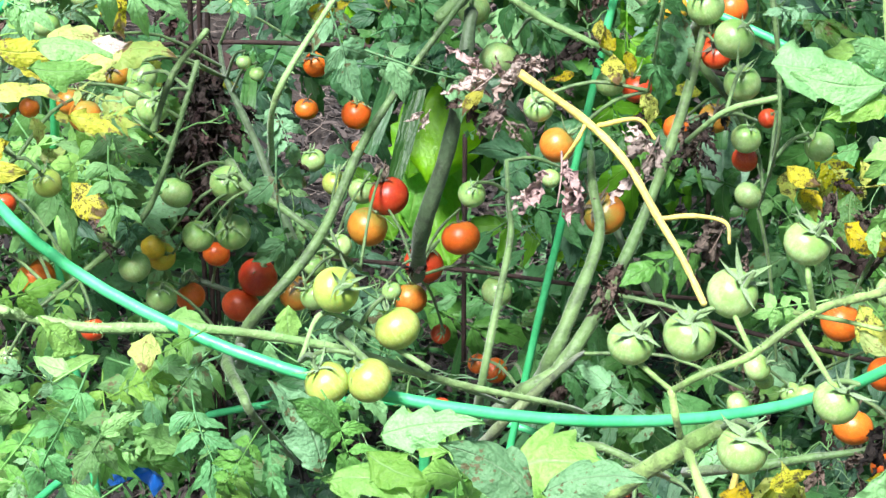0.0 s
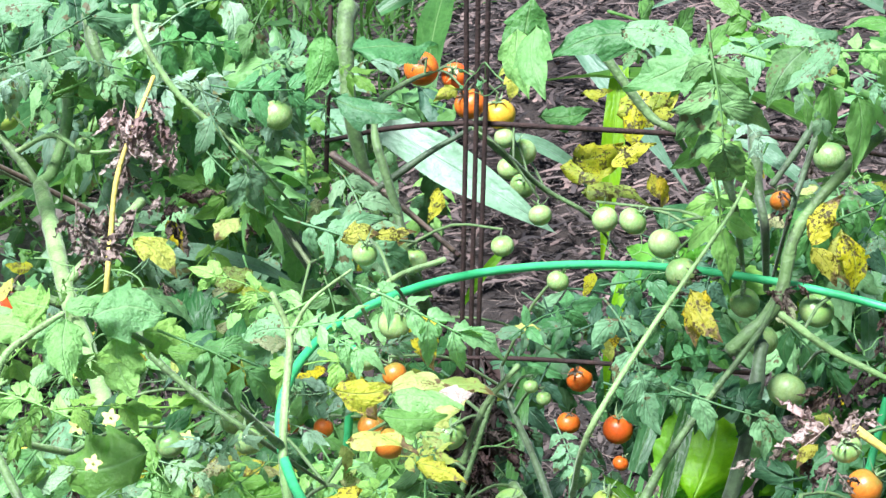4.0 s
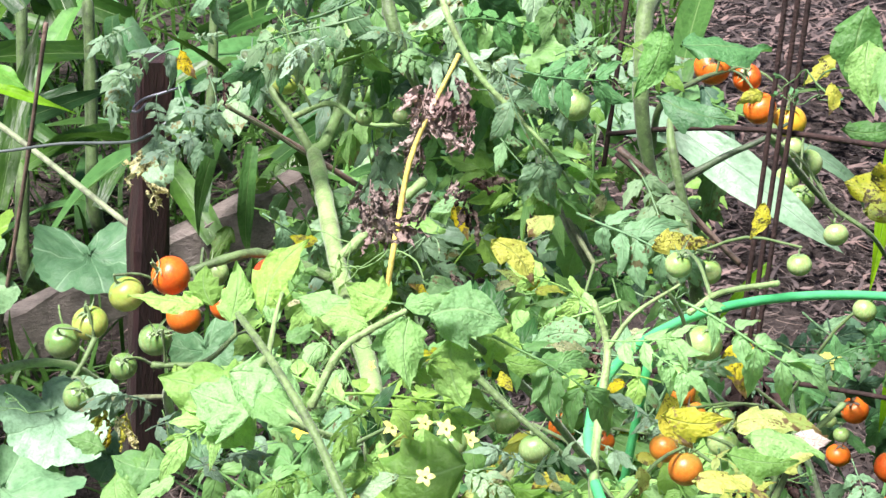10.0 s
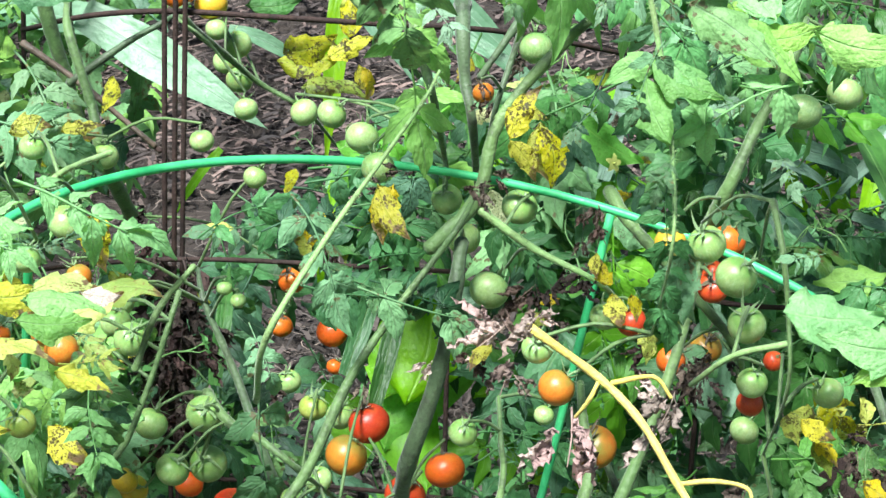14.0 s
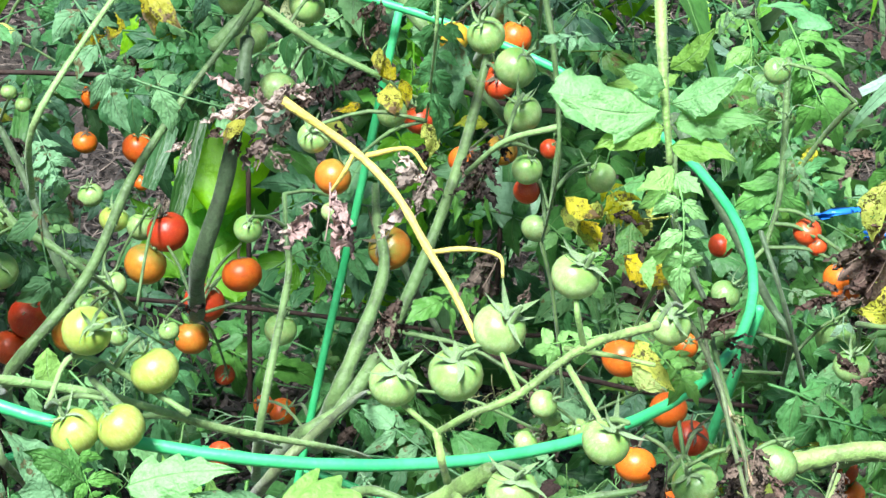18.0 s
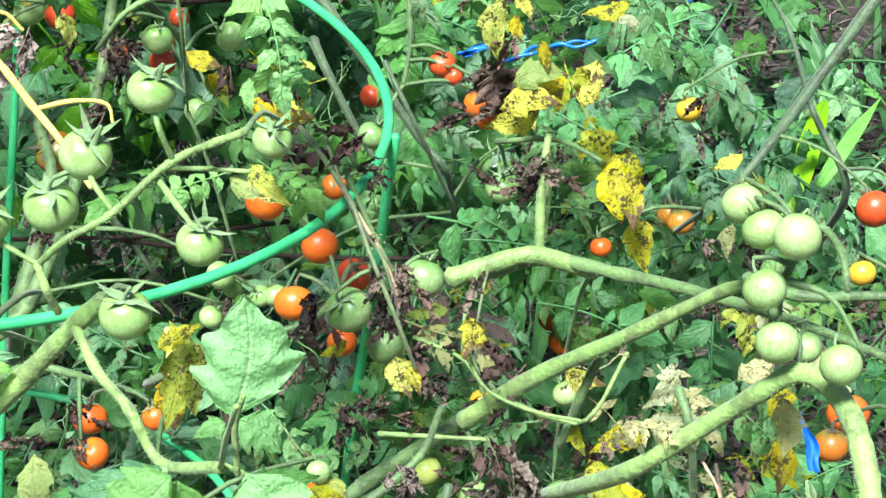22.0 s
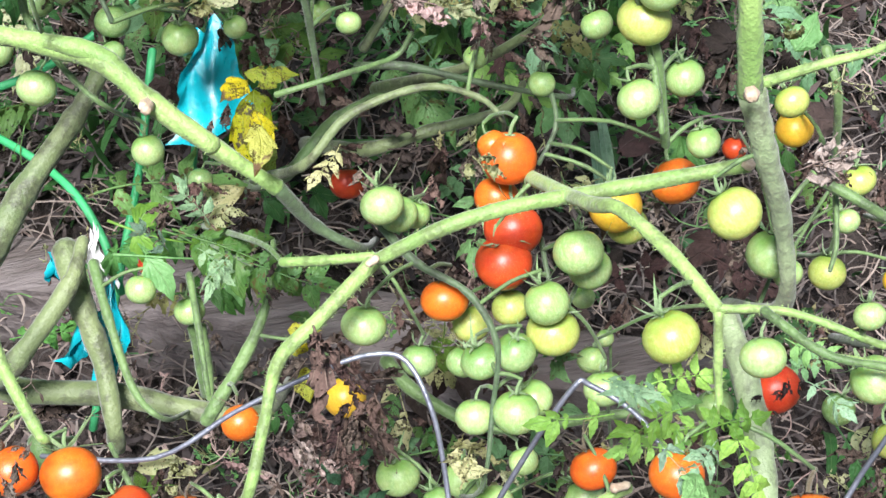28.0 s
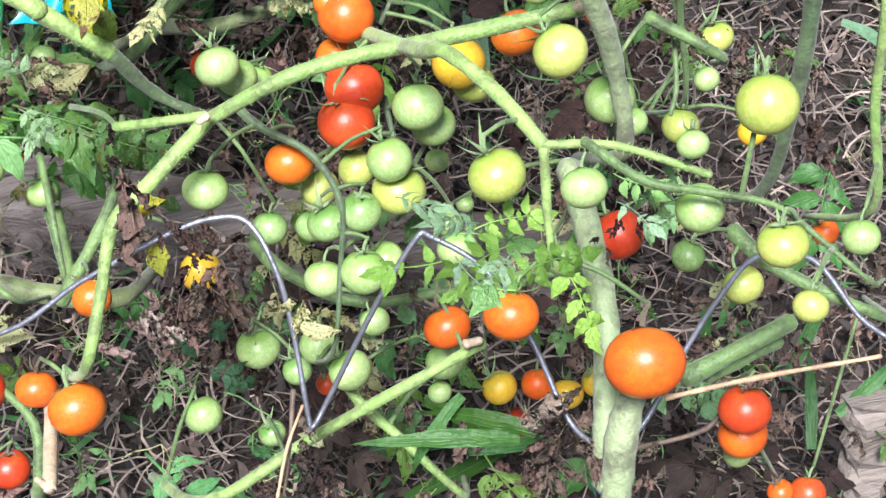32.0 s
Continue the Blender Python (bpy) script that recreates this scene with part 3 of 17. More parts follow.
SHAPES = {
    "compound": [compound_data(s, pairs=2 + s % 3, droop=0.1 + 0.14 * (s % 4), curl=0.12 + 0.09 * (s % 3)) for s in range(1, 9)],
    "single": [leaflet_data(1, 0.20 + 0.025 * (s % 5), 0.10 + 0.07 * (s % 4), 0.05 + 0.08 * (s % 3), 0.07 + 0.03 * (s % 3), s, cols=6, rows=22) for s in range(1, 7)],
    "lobed": [leaflet_data(1, 0.36 + 0.03 * s, 0.10 * s, 0.10, 0.13, s + 20, cols=10, rows=34, wave=0.04) for s in range(1, 5)],
    "crumple": [crumple_data(s) for s in range(1, 6)],
    "sprig": [sprig_data(s) for s in range(1, 9)],
    "squash": [squash_data(s) for s in range(1, 5)],
    "broad_strap": [strap_data(s, 0.05, 0.1, 1.9) for s in (1, 2)],
    "strap": [strap_data(s, 0.1, 0.15 + 0.2 * (s % 4)) for s in range(1, 6)],
}
LEAF_MESH = {}
LEAF_NAMES = {"compound": "leaf", "single": "leaflet", "lobed": "leaflet", "crumple": "dead_leaf", "squash": "squash_leaf", "strap": "blade", "broad_strap": "blade", "sprig": "spent_truss"}
SHAPE_CODE = {"c": "compound", "s": "single", "o": "lobed", "x": "crumple", "q": "squash", "b": "strap", "u": "broad_strap", "t": "sprig"}


def leaf_mesh(shape, n, mat):
    key = (shape, n % len(SHAPES[shape]), mat)
    if key not in LEAF_MESH:
        v, f, t = SHAPES[shape][key[1]]
        LEAF_MESH[key] = mesh_from(LEAF_NAMES[shape], v, f, [LEAF[mat]], t)
    return LEAF_MESH[key]


def leaf(plant, code, x, y, z, size, rx=None, ry=0, rz=0):
    """A leaf by its code: shape, variant and surface. One with no turn given hangs withered from its place."""
    shape = SHAPE_CODE[code[0]]
    ob = part(LEAF_NAMES[shape], leaf_mesh(shape, int(code[1]), code[2]), plant)
    o = plant.location
    if rx is None:
        rnd = random.Random(x * 91 + y * 57 + z * 33)
    if rx is None and shape == "sprig":
        rx, ry, rz = rnd.uniform(-60, 60), rnd.uniform(-50, 50), rnd.uniform(0, 360)
    elif rx is None:
        rx, ry, rz, size, z = rnd.uniform(0, 360), 78 + rnd.gauss(0, 26), rnd.uniform(0, 360), size * 1.25, z + 0.45 * size
    ob.matrix_basis = pose(x - o.x, y - o.y, z - o.z, rx, ry, rz) @ Matrix.Scale(size, 4)
    return ob


# ---------------------------------------------------------------- fruit
def fruit_data(seed, flat=0.92, n=22, m=13):
    """A tomato of radius one: slightly flattened, dimpled at the stalk."""
    rnd = random.Random(seed)
    verts, faces = [], []
    lobes, amt = rnd.choice((4, 5, 6)), rnd.uniform(0.0, 0.018)
    for i in range(m + 1):
        th = math.pi * i / m
        for k in range(n):
            a = 2 * math.pi * k / n
            r = 1 + amt * math.cos(lobes * a) * math.sin(th)
            dim = 0.16 * math.exp(-(th / 0.32) ** 2)
            verts.append((r * math.sin(th) * math.cos(a), r * math.sin(th) * math.sin(a), flat * math.cos(th) - dim + 0.02 * math.exp(-((math.pi - th) / 0.25) ** 2)))
    for i in range(m):
        for k in range(n):
            a, b = i * n + k, i * n + (k + 1) % n
            faces.append((a, a + n, b + n, b))
    return verts, faces


def calyx_data(seed, n=5, reach=0.95, lift=0.25, wide=0.16):
    """Pointed sepals round a short stalk, on a fruit of radius one."""
    rnd = random.Random(seed)
    verts, faces = [], []
    for k in range(n):
        a = 2 * math.pi * k / n + rnd.uniform(-0.2, 0.2)
        L, up, tw = reach * rnd.uniform(0.6, 1.2), lift * rnd.uniform(0.0, 2.0), rnd.uniform(-0.4, 0.4) * (1 + 1.6 * lift)
        m = Matrix.Rotation(a, 4, "Z")
        s = len(verts)
        for i in range(6):
            u = i / 5
            w = wide * math.sin(math.pi * min(1, 0.2 + u * 0.8)) * (1 - 0.3 * u) + 0.004
            h = 0.84 - 0.38 * u * u * (1 - lift) + up * u * u
            for sd in (-1, 0, 1):
                verts.append(tuple(m @ Vector((0.05 + L * u, sd * w + tw * u * u, h + 0.03 * abs(sd)))))
        for i in range(5):
            for j in range(2):
                q = s + i * 3 + j
                faces.append((q, q + 3, q + 4, q + 1))
    v, f = tube_data([Vector((0, 0, 0.8)), Vector((0.05, 0, 1.15)), Vector((0.22, 0.05, 1.5))], 0.085, 0.065, 6, 3)
    s = len(verts)
    verts.extend(v)
    faces.extend(tuple(i + s for i in q) for q in f)
    return verts, faces


FRUIT_DATA = [fruit_data(s, 0.88 + 0.03 * (s % 4)) for s in range(1, 5)]
CALYX_DATA = [calyx_data(s, 5 + s % 2, 0.7 + 0.16 * (s % 3), 0.1 + 0.3 * (s % 3), 0.10) for s in range(1, 6)]
FRUIT_MESH, CALYX_MESH = {}, {}
ripeness = {"g": "unripe green", "p": "pale green", "z": "yellow-green", "y": "yellow", "o": "orange", "r": "ripe red", "k": "turning orange-green"}
tick = counter()
FRUITS, NODES = [], []


def tomato(plant, x, y, z, r, colour, rx=0, ry=0, rz=0, star=0):
    """A fruit with its calyx; star picks long, lifted sepals."""
    n = next(tick)
    key = (n % 4, colour)
    if key not in FRUIT_MESH:
        v, f = FRUIT_DATA[n % 4]
        FRUIT_MESH[key] = mesh_from("tomato", v, f, [FRUIT[colour]])
    ob = part("tomato", FRUIT_MESH[key], plant, ripeness[colour] + " tomato")
    o = plant.location
    ob.matrix_basis = pose(x - o.x, y - o.y, z - o.z, rx, ry, rz) @ Matrix.Scale(r, 4)
    ck = (n % 5, colour in "ork" and n % 2, star)
    if ck not in CALYX_MESH:
        v, f = calyx_data(n, 6, 1.2, 0.6, 0.15) if star else CALYX_DATA[ck[0]]
        CALYX_MESH[ck] = mesh_from("calyx", v, f, [SEPAL_DRY if ck[1] else SEPAL])
    part("calyx", CALYX_MESH[ck], ob)
    FRUITS.append((plant, pose(x, y, z, rx, ry, rz) @ Matrix.Scale(r, 4) @ Vector((0.22, 0.05, 1.45)), r))
    return ob


def stem(plant, kind, r0, r1, *pts, name="stem", knots=0.22):
    n = next(tick)
    NODES.extend(spline(pts, 4))
    if kind not in "lgms" or r0 < 0.002:
        return tube(name, pts, r0, r1, STEM[kind], plant, seg=9 if r0 > 0.004 else 6, steps=5, knots=knots, seed=n)
    o = plant.location
    line = [Vector(q) - o for q in pts]
    v, f = tube_data(line, r0, r1, 9 if r0 > 0.004 else 7, 5, knots, n)
    rnd = random.Random(n)
    fine = spline(line, 5)
    for i in range(len(fine) - 1):
        a, b = fine[i], fine[i + 1]
        d = (b - a).normalized()
        r = r0 + (r1 - r0) * i / len(fine)
        for _ in range(int((b - a).length * 2200)):
            w = Vector((rnd.gauss(0, 1), rnd.gauss(0, 1), rnd.gauss(0, 1)))
            w = (w - d * w.dot(d)).normalized()
            p = a.lerp(b, rnd.random()) + w * r * 0.9
            tip = p + (w + d * rnd.uniform(-0.4, 0.4)) * rnd.uniform(0.0012, 0.0030)
            e = d * 0.00016
            v += [tuple(p - e), tuple(p + e), tuple(tip)]
            f.append((len(v) - 3, len(v) - 2, len(v) - 1))
    return part(name, mesh_from(name, v, f, [STEM[kind]]), plant)


def hang_fruit():
    """A thin stalk from each calyx to the nearest vine."""
    spots = np.array([tuple(q) for q in NODES])
    for plant, tip, r in FRUITS:
        d = np.linalg.norm(spots - np.array(tip), axis=1)
        k = int(d.argmin())
        if 0.008 < d[k] < 0.16:
            q = NODES[k]
            mid = tip.lerp(q, 0.5) + Vector((0, 0, 0.12 * d[k]))
            tube("fruit_stalk", [tip, mid, q], 0.0011, 0.0014, STEM["g"], plant, seg=5, steps=3, knots=0.15, seed=k)


def flower(plant, x, y, z, r, rx, rz, mat, n=5):
    """An open yellow blossom with pointed petals."""
    v, f = [(0, 0, 0)], []
    for k in range(n):
        a = 2 * math.pi * k / n
        s = len(v)
        for u, w, h in ((0.45, 0.32, 0.1), (0.8, 0.22, 0.12), (1.05, 0.02, -0.05)):
            for sd in (-1, 1):
                v.append((u * math.cos(a) - sd * w * math.sin(a), u * math.sin(a) + sd * w * math.cos(a), h))
        f += [(0, s, s + 1), (s, s + 2, s + 3, s + 1), (s + 2, s + 4, s + 5, s + 3)]
    c, g = tube_data([Vector((0, 0, 0)), Vector((0, 0, 0.2)), Vector((0, 0, 0.4))], 0.16, 0.1, 6, 2)
    s = len(v)
    v += c
    f += [tuple(i + s for i in q) for q in g]
    ob = part("flower", mesh_from("flower", v, f, [mat]), plant, "yellow open flower")
    o = plant.location
    ob.matrix_basis = pose(x - o.x, y - o.y, z - o.z, rx, 0, rz) @ Matrix.Scale(r, 4)


# ---------------------------------------------------------------- ground
def ground_z(x, y):
    """The bed climbs gently away from the path, sloped to fit the camera's view."""
    return 0.14 * max(-0.6, min(3.2, y - 0.75)) - 0.04


def ground():
    v, f = [], []
    xs = [-60, -20, -8, -4] + [-2.6 + 0.065 * i for i in range(81)] + [4, 8, 20, 60]
    ys = [-60, -20, -6, -2, -0.6] + [0 + 0.065 * i for i in range(78)] + [7, 10, 20, 60]
    for y in ys:
        for x in xs:
            n = noise.noise(Vector((x * 3, y * 3, 0))) * 0.03 + noise.noise(Vector((x * 11, y * 11, 3))) * 0.014
            v.append((x, y, ground_z(x, y) + n))
    w = len(xs)
    for j in range(len(ys) - 1):
        for i in range(w - 1):
            a = j * w + i
            f.append((a, a + 1, a + w + 1, a + w))
    ob = new("ground", mesh_from("ground", v, f, [SOIL]))
    tagged(ob, "dark brown garden soil strewn with dry plant litter", "ground", kind="structure")


ground()


def strips(name, label, category, count, seed, area, mat, length, width, lift, lean):
    """Many thin bent strips lying or standing on the ground, as one body of stuff."""
    rnd = random.Random(seed)
    v, f, t = [], [], []
    x0, x1, y0, y1 = area
    for _ in range(count):
        x, y = rnd.uniform(x0, x1), rnd.uniform(y0, y1)
        L, W = length * rnd.uniform(0.4, 1.4), width * rnd.uniform(0.5, 1.4)
        a, up, bend = rnd.uniform(0, 6.3), lean * rnd.uniform(0.2, 1.2), rnd.uniform(-1.2, 1.2)
        z = ground_z(x, y) + lift * rnd.random()
        s = len(v)
        droop = rnd.uniform(0.2, 1.3)
        for i in range(5):
            u = i / 4
            h = a + bend * u
            r = L * u * math.cos(up)
            q = W * (1 - u * u) * (0.6 + 0.4 * math.sin(3 * u)) + 0.0004
            cx, cy, cz = x + r * math.cos(h), y + r * math.sin(h), z + L * math.sin(up) * (u - droop * 0.5 * u * u) + 0.004
            for sd in (-1, 1):
                v.append((cx - sd * q * math.sin(h), cy + sd * q * math.cos(h), cz + (0.2 * W if sd > 0 else 0)))
                t.append((0.5, 0.5 + 0.4 * sd))
        for i in range(4):
            b = s + 2 * i
            f.append((b, b + 1, b + 3, b + 2))
    tagged(new(name, mesh_from(name, v, f, [mat], t)), label, category, kind="stuff")


strips("mulch", "brown dry straw and shredded bark mulch on the soil", "mulch", 27000, 4, (-1.8, 1.6, 0.3, 3.6), STRAW, 0.05, 0.0009, 0.03, 0.22)
strips("dead_litter", "dark brown dead leaf scraps on the soil", "litter", 22000, 5, (-1.0, 1.2, 0.3, 2.6), CRUMB, 0.024, 0.0035, 0.045, 0.9)
strips("straw", "pale dry straw and stalk ends strewn under the vines", "straw", 5200, 12, (-0.3, 1.1, 0.35, 1.5), PALE_STRAW, 0.06, 0.0008, 0.07, 0.5)
strips("grass", "green grass and weeds growing between the rows", "grass", 4600, 6, (-2.6, -0.7, 2.2, 5.2), LEAF["k"], 0.2, 0.005, 0.0, 1.3)
strips("grass_clump", "green grass growing behind the corn", "grass", 2000, 9, (0.5, 2.2, 2.2, 4.6), LEAF["k"], 0.2, 0.005, 0.0, 1.3)
strips("bark_mulch", "reddish brown shredded bark mulch on the path", "mulch", 6000, 10, (-0.8, 0.6, 2.9, 4.9), BARK, 0.05, 0.005, 0.05, 0.5)
strips("weeds", "thin green weeds in the tomato bed", "weeds", 3600, 7, (-1.2, 1.3, 1.15, 2.3), LEAF["g"], 0.13, 0.005, 0.0, 1.2)
strips("low_weeds", "sparse low weeds sprouting from the bare soil", "weeds", 300, 8, (-0.1, 1.2, 0.5, 1.15), LEAF["g"], 0.06, 0.003, 0.0, 1.2)

# ---------------------------------------------------------------- plants
PLANTS = {}


def plant(key, x, y, label, category="tomato plant", name="tomato_plant"):
    PLANTS[key] = base(name, x, y, ground_z(x, y), label, category, "plants in the bed")
    return PLANTS[key]


plant("A", 0.02, 1.05, "bushy tomato plant with yellowing lower leaves inside a green wire cage")
plant("B", -0.25, 1.55, "tall tomato plant with orange fruit inside a rusty wire cage")
plant("C", -0.62, 1.35, "leafy light green tomato plant tied to a dark stake")
plant("D", 0.42, 1.0, "tomato plant with bare arching vines and blighted leaves")
plant("E", 0.3, 0.72, "tomato plant with dying brown leaves and heavy green trusses")
plant("F", 0.52, 0.62, "low tomato plant with large orange and red fruit")
squash = plant("Q", -1.15, 2.1, "sprawling squash plant with broad pale-veined leaves and yellow flowers", "squash plant", "squash_plant")
corn = plant("K", -0.9, 3.0, "row of green corn with long arching blades", "corn", "corn_plant")
A, B, C, D, E, F, Q, K = (PLANTS[k] for k in "ABCDEFQK")

# fruit
tomato(A, -0.161, 1.273, 0.781, 0.0135, "p", 31, 24, -16)
tomato(B, -0.161, 1.281, 0.735, 0.0138, "p", 44, -3, -19)
tomato(B, -0.152, 1.325, 0.670, 0.0159, "r", 1, 26, -15)
tomato(B, -0.167, 1.322, 0.645, 0.0155, "r", -27, 6, -18)
tomato(B, -0.299, 1.222, 0.726, 0.0146, "o", 6, -14, -20)
tomato(B, -0.051, 1.389, 0.712, 0.0167, "r", 4, -21, -21)
tomato(B, -0.068, 1.376, 0.690, 0.0167, "k", -17, 26, -15)
tomato(A, 0.011, 1.323, 0.711, 0.0155, "o", -19, -21, -21)
tomato(A, -0.020, 1.346, 0.673, 0.0164, "r", -12, 20, -16)
tomato(A, -0.081, 1.289, 0.720, 0.0100, "p", 23, -20, -21)
tomato(B, -0.079, 1.443, 0.688, 0.0116, "p", -29, 6, -18)
tomato(B, -0.101, 1.445, 0.694, 0.0120, "z", -1, 3, -18)
tomato(A, -0.100, 1.280, 0.708, 0.0087, "p", 7, 4, -18)
tomato(A, -0.040, 1.274, 0.690, 0.0078, "p", 13, -14, -20)
tomato(A, -0.029, 0.853, 0.941, 0.0116, "z", 32, 40, -13)
tomato(A, 0.000, 0.862, 0.914, 0.0119, "z", -5, -39, -23)
tomato(A, -0.029, 0.805, 0.918, 0.0109, "z", 11, -26, -21)
tomato(A, -0.009, 0.807, 0.919, 0.0109, "z", 9, -33, -22)
tomato(A, -0.235, 1.201, 0.784, 0.0128, "p", 12, -29, -22)
tomato(B, -0.197, 1.258, 0.780, 0.0125, "p", -29, 20, -16)
tomato(A, -0.180, 1.243, 0.752, 0.0121, "p", 4, 32, -15)
tomato(A, -0.222, 1.213, 0.742, 0.0119, "p", 1, -26, -21)
tomato(B, -0.211, 1.252, 0.729, 0.0110, "y", 26, 49, -12)
tomato(B, -0.184, 1.324, 0.691, 0.0112, "o", -42, -2, -19)
tomato(B, -0.196, 1.272, 0.682, 0.0118, "o", -5, -34, -22)
tomato(A, -0.206, 1.220, 0.713, 0.0117, "p", 19, 12, -17)
tomato(A, -0.237, 1.081, 0.878, 0.0092, "z", 30, -8, -19)
tomato(B, -0.122, 1.329, 0.653, 0.0146, "k", 18, 23, -16)
tomato(A, 0.025, 1.181, 0.824, 0.0096, "p", 21, 14, -17)
tomato(D, 0.122, 1.312, 0.741, 0.0165, "k", 39, -21, -21)
tomato(A, 0.081, 1.110, 0.897, 0.0113, "k", -25, 42, -13)
tomato(A, 0.069, 1.121, 0.918, 0.0099, "p", 42, -0, -18)
tomato(D, 0.235, 1.584, 0.642, 0.0136, "p", -25, -13, -20)
tomato(A, 0.196, 1.195, 0.935, 0.0137, "p", 3, 33, -14)
tomato(A, 0.197, 1.144, 0.926, 0.0118, "p", 26, -5, -19)
tomato(A, 0.195, 1.283, 0.887, 0.0112, "r", 39, -12, -20)
tomato(A, 0.177, 1.205, 0.953, 0.0126, "p", 22, -17, -20)
tomato(A, 0.159, 1.250, 0.934, 0.0108, "y", 10, -7, -19)
tomato(A, 0.205, 1.300, 0.915, 0.0120, "o", -13, 16, -17)
tomato(A, 0.210, 1.398, 0.783, 0.0126, "k", 20, 17, -17)
tomato(A, 0.182, 0.771, 1.018, 0.0100, "p", 14, 19, -16, 1)
tomato(A, 0.152, 0.767, 0.995, 0.0111, "p", 11, 24, -16, 1)
tomato(A, 0.135, 0.766, 0.974, 0.0115, "p", 17, 9, -18, 1)
tomato(A, 0.109, 0.754, 0.977, 0.0101, "p", 14, 17, -17, 1)
tomato(A, 0.192, 0.722, 0.971, 0.0097, "p", 10, 27, -15, 1)
tomato(A, 0.159, 0.743, 0.931, 0.0112, "p", 17, 9, -17, 1)
tomato(D, 0.243, 0.979, 0.852, 0.0116, "o", -22, 7, -18)
tomato(D, 0.251, 0.950, 0.800, 0.0116, "o", -42, -1, -19)
tomato(B, -0.009, 1.387, 0.581, 0.0087, "r", 44, 28, -15)
tomato(B, 0.023, 1.376, 0.559, 0.0087, "o", 44, -20, -21)
tomato(A, 0.040, 1.321, 0.664, 0.0126, "p", -11, 10, -17)
tomato(B, -0.243, 1.299, 0.857, 0.0100, "k", 54, -15, -20)
tomato(B, -0.224, 1.299, 0.855, 0.0117, "p", 35, -12, -20)
tomato(A, -0.194, 1.198, 0.877, 0.0116, "p", 25, 26, -15)
tomato(A, -0.227, 1.148, 0.893, 0.0111, "k", -31, -18, -20)
tomato(A, -0.227, 1.084, 0.984, 0.0091, "p", -13, 21, -16)
tomato(B, -0.149, 1.308, 0.864, 0.0058, "p", -24, -12, -20)
tomato(B, -0.139, 1.305, 0.856, 0.0058, "p", -3, -10, -20)
tomato(A, 0.199, 1.118, 0.900, 0.0095, "p", 2, 14, -17)
tomato(D, 0.222, 1.133, 0.720, 0.0100, "p", 3, 50, -11)
tomato(A, -0.294, 1.161, 0.820, 0.0085, "r", -12, -12, -20)
tomato(A, -0.288, 1.109, 0.728, 0.0085, "p", 31, 17, -17)
tomato(A, 0.002, 1.190, 0.639, 0.0092, "r", 18, 38, -14)
tomato(B, -0.077, 1.373, 0.975, 0.0110, "p", -14, 39, -14)
tomato(A, -0.052, 1.331, 0.973, 0.0119, "p", -41, 3, -18)
tomato(A, -0.038, 1.286, 0.968, 0.0115, "p", -22, -30, -22)
tomato(B, -0.100, 1.401, 0.966, 0.0104, "p", -12, -47, -25)
tomato(A, 0.060, 1.328, 0.925, 0.0131, "p", 21, 28, -15)
tomato(A, 0.040, 1.305, 0.870, 0.0143, "p", -44, 20, -16)
tomato(A, 0.021, 1.317, 0.904, 0.0120, "p", -13, -28, -22)
tomato(A, 0.008, 1.336, 0.926, 0.0112, "p", 31, -5, -19)
tomato(B, -0.170, 1.588, 0.902, 0.0106, "p", -29, -32, -22)
tomato(B, -0.191, 1.483, 0.911, 0.0099, "p", -1, -9, -19)
tomato(B, -0.135, 1.381, 0.921, 0.0088, "p", -31, 17, -17)
tomato(B, -0.216, 1.865, 0.874, 0.0142, "p", 34, -28, -22)
tomato(B, -0.222, 1.909, 0.822, 0.0141, "p", 24, 21, -16)
tomato(B, -0.240, 1.934, 0.833, 0.0131, "p", 7, 29, -15)
tomato(B, -0.313, 1.815, 0.976, 0.0179, "o", 39, 31, -15)
tomato(B, -0.280, 1.824, 0.966, 0.0142, "o", 50, 15, -17)
tomato(B, -0.264, 1.814, 0.940, 0.0164, "o", 35, -15, -20)
tomato(B, -0.236, 1.831, 0.925, 0.0166, "y", 15, -5, -19)
tomato(B, -0.230, 1.822, 0.902, 0.0111, "p", -37, 17, -17)
tomato(B, -0.379, 1.486, 1.021, 0.0132, "p", -29, 19, -16)
tomato(A, -0.226, 1.180, 0.966, 0.0120, "p", -3, 26, -16)
tomato(A, -0.248, 1.196, 1.010, 0.0088, "p", 10, 18, -16)
tomato(B, -0.138, 1.627, 0.725, 0.0128, "o", 29, -10, -20)
tomato(B, -0.101, 1.620, 0.677, 0.0145, "o", -0, 3, -18)
tomato(B, -0.147, 1.611, 0.686, 0.0113, "o", -3, 10, -17)
tomato(B, -0.097, 1.599, 0.652, 0.0077, "o", -25, 23, -16)
tomato(B, 0.070, 1.427, 1.012, 0.0125, "g", -27, -15, -20)
tomato(A, 0.200, 1.326, 0.877, 0.0112, "r", 13, -29, -22)
tomato(A, 0.251, 1.324, 1.003, 0.0139, "g", -38, 0, -18)
tomato(A, 0.120, 1.266, 0.871, 0.0108, "p", -18, -21, -21)
tomato(B, -0.215, 1.248, 0.864, 0.0108, "p", -10, 5, -18)
tomato(B, -0.252, 1.303, 0.872, 0.0096, "k", -11, -37, -23)
tomato(B, -0.128, 1.504, 0.686, 0.0111, "p", 11, -9, -19)
tomato(A, 0.140, 1.283, 0.859, 0.0110, "r", -3, -19, -20)
tomato(C, -0.708, 1.346, 0.866, 0.0147, "z", 30, -17, -20)
tomato(C, -0.665, 1.338, 0.891, 0.0157, "o", 51, -23, -21)
tomato(C, -0.602, 1.396, 0.876, 0.0171, "r", -2, 27, -15)
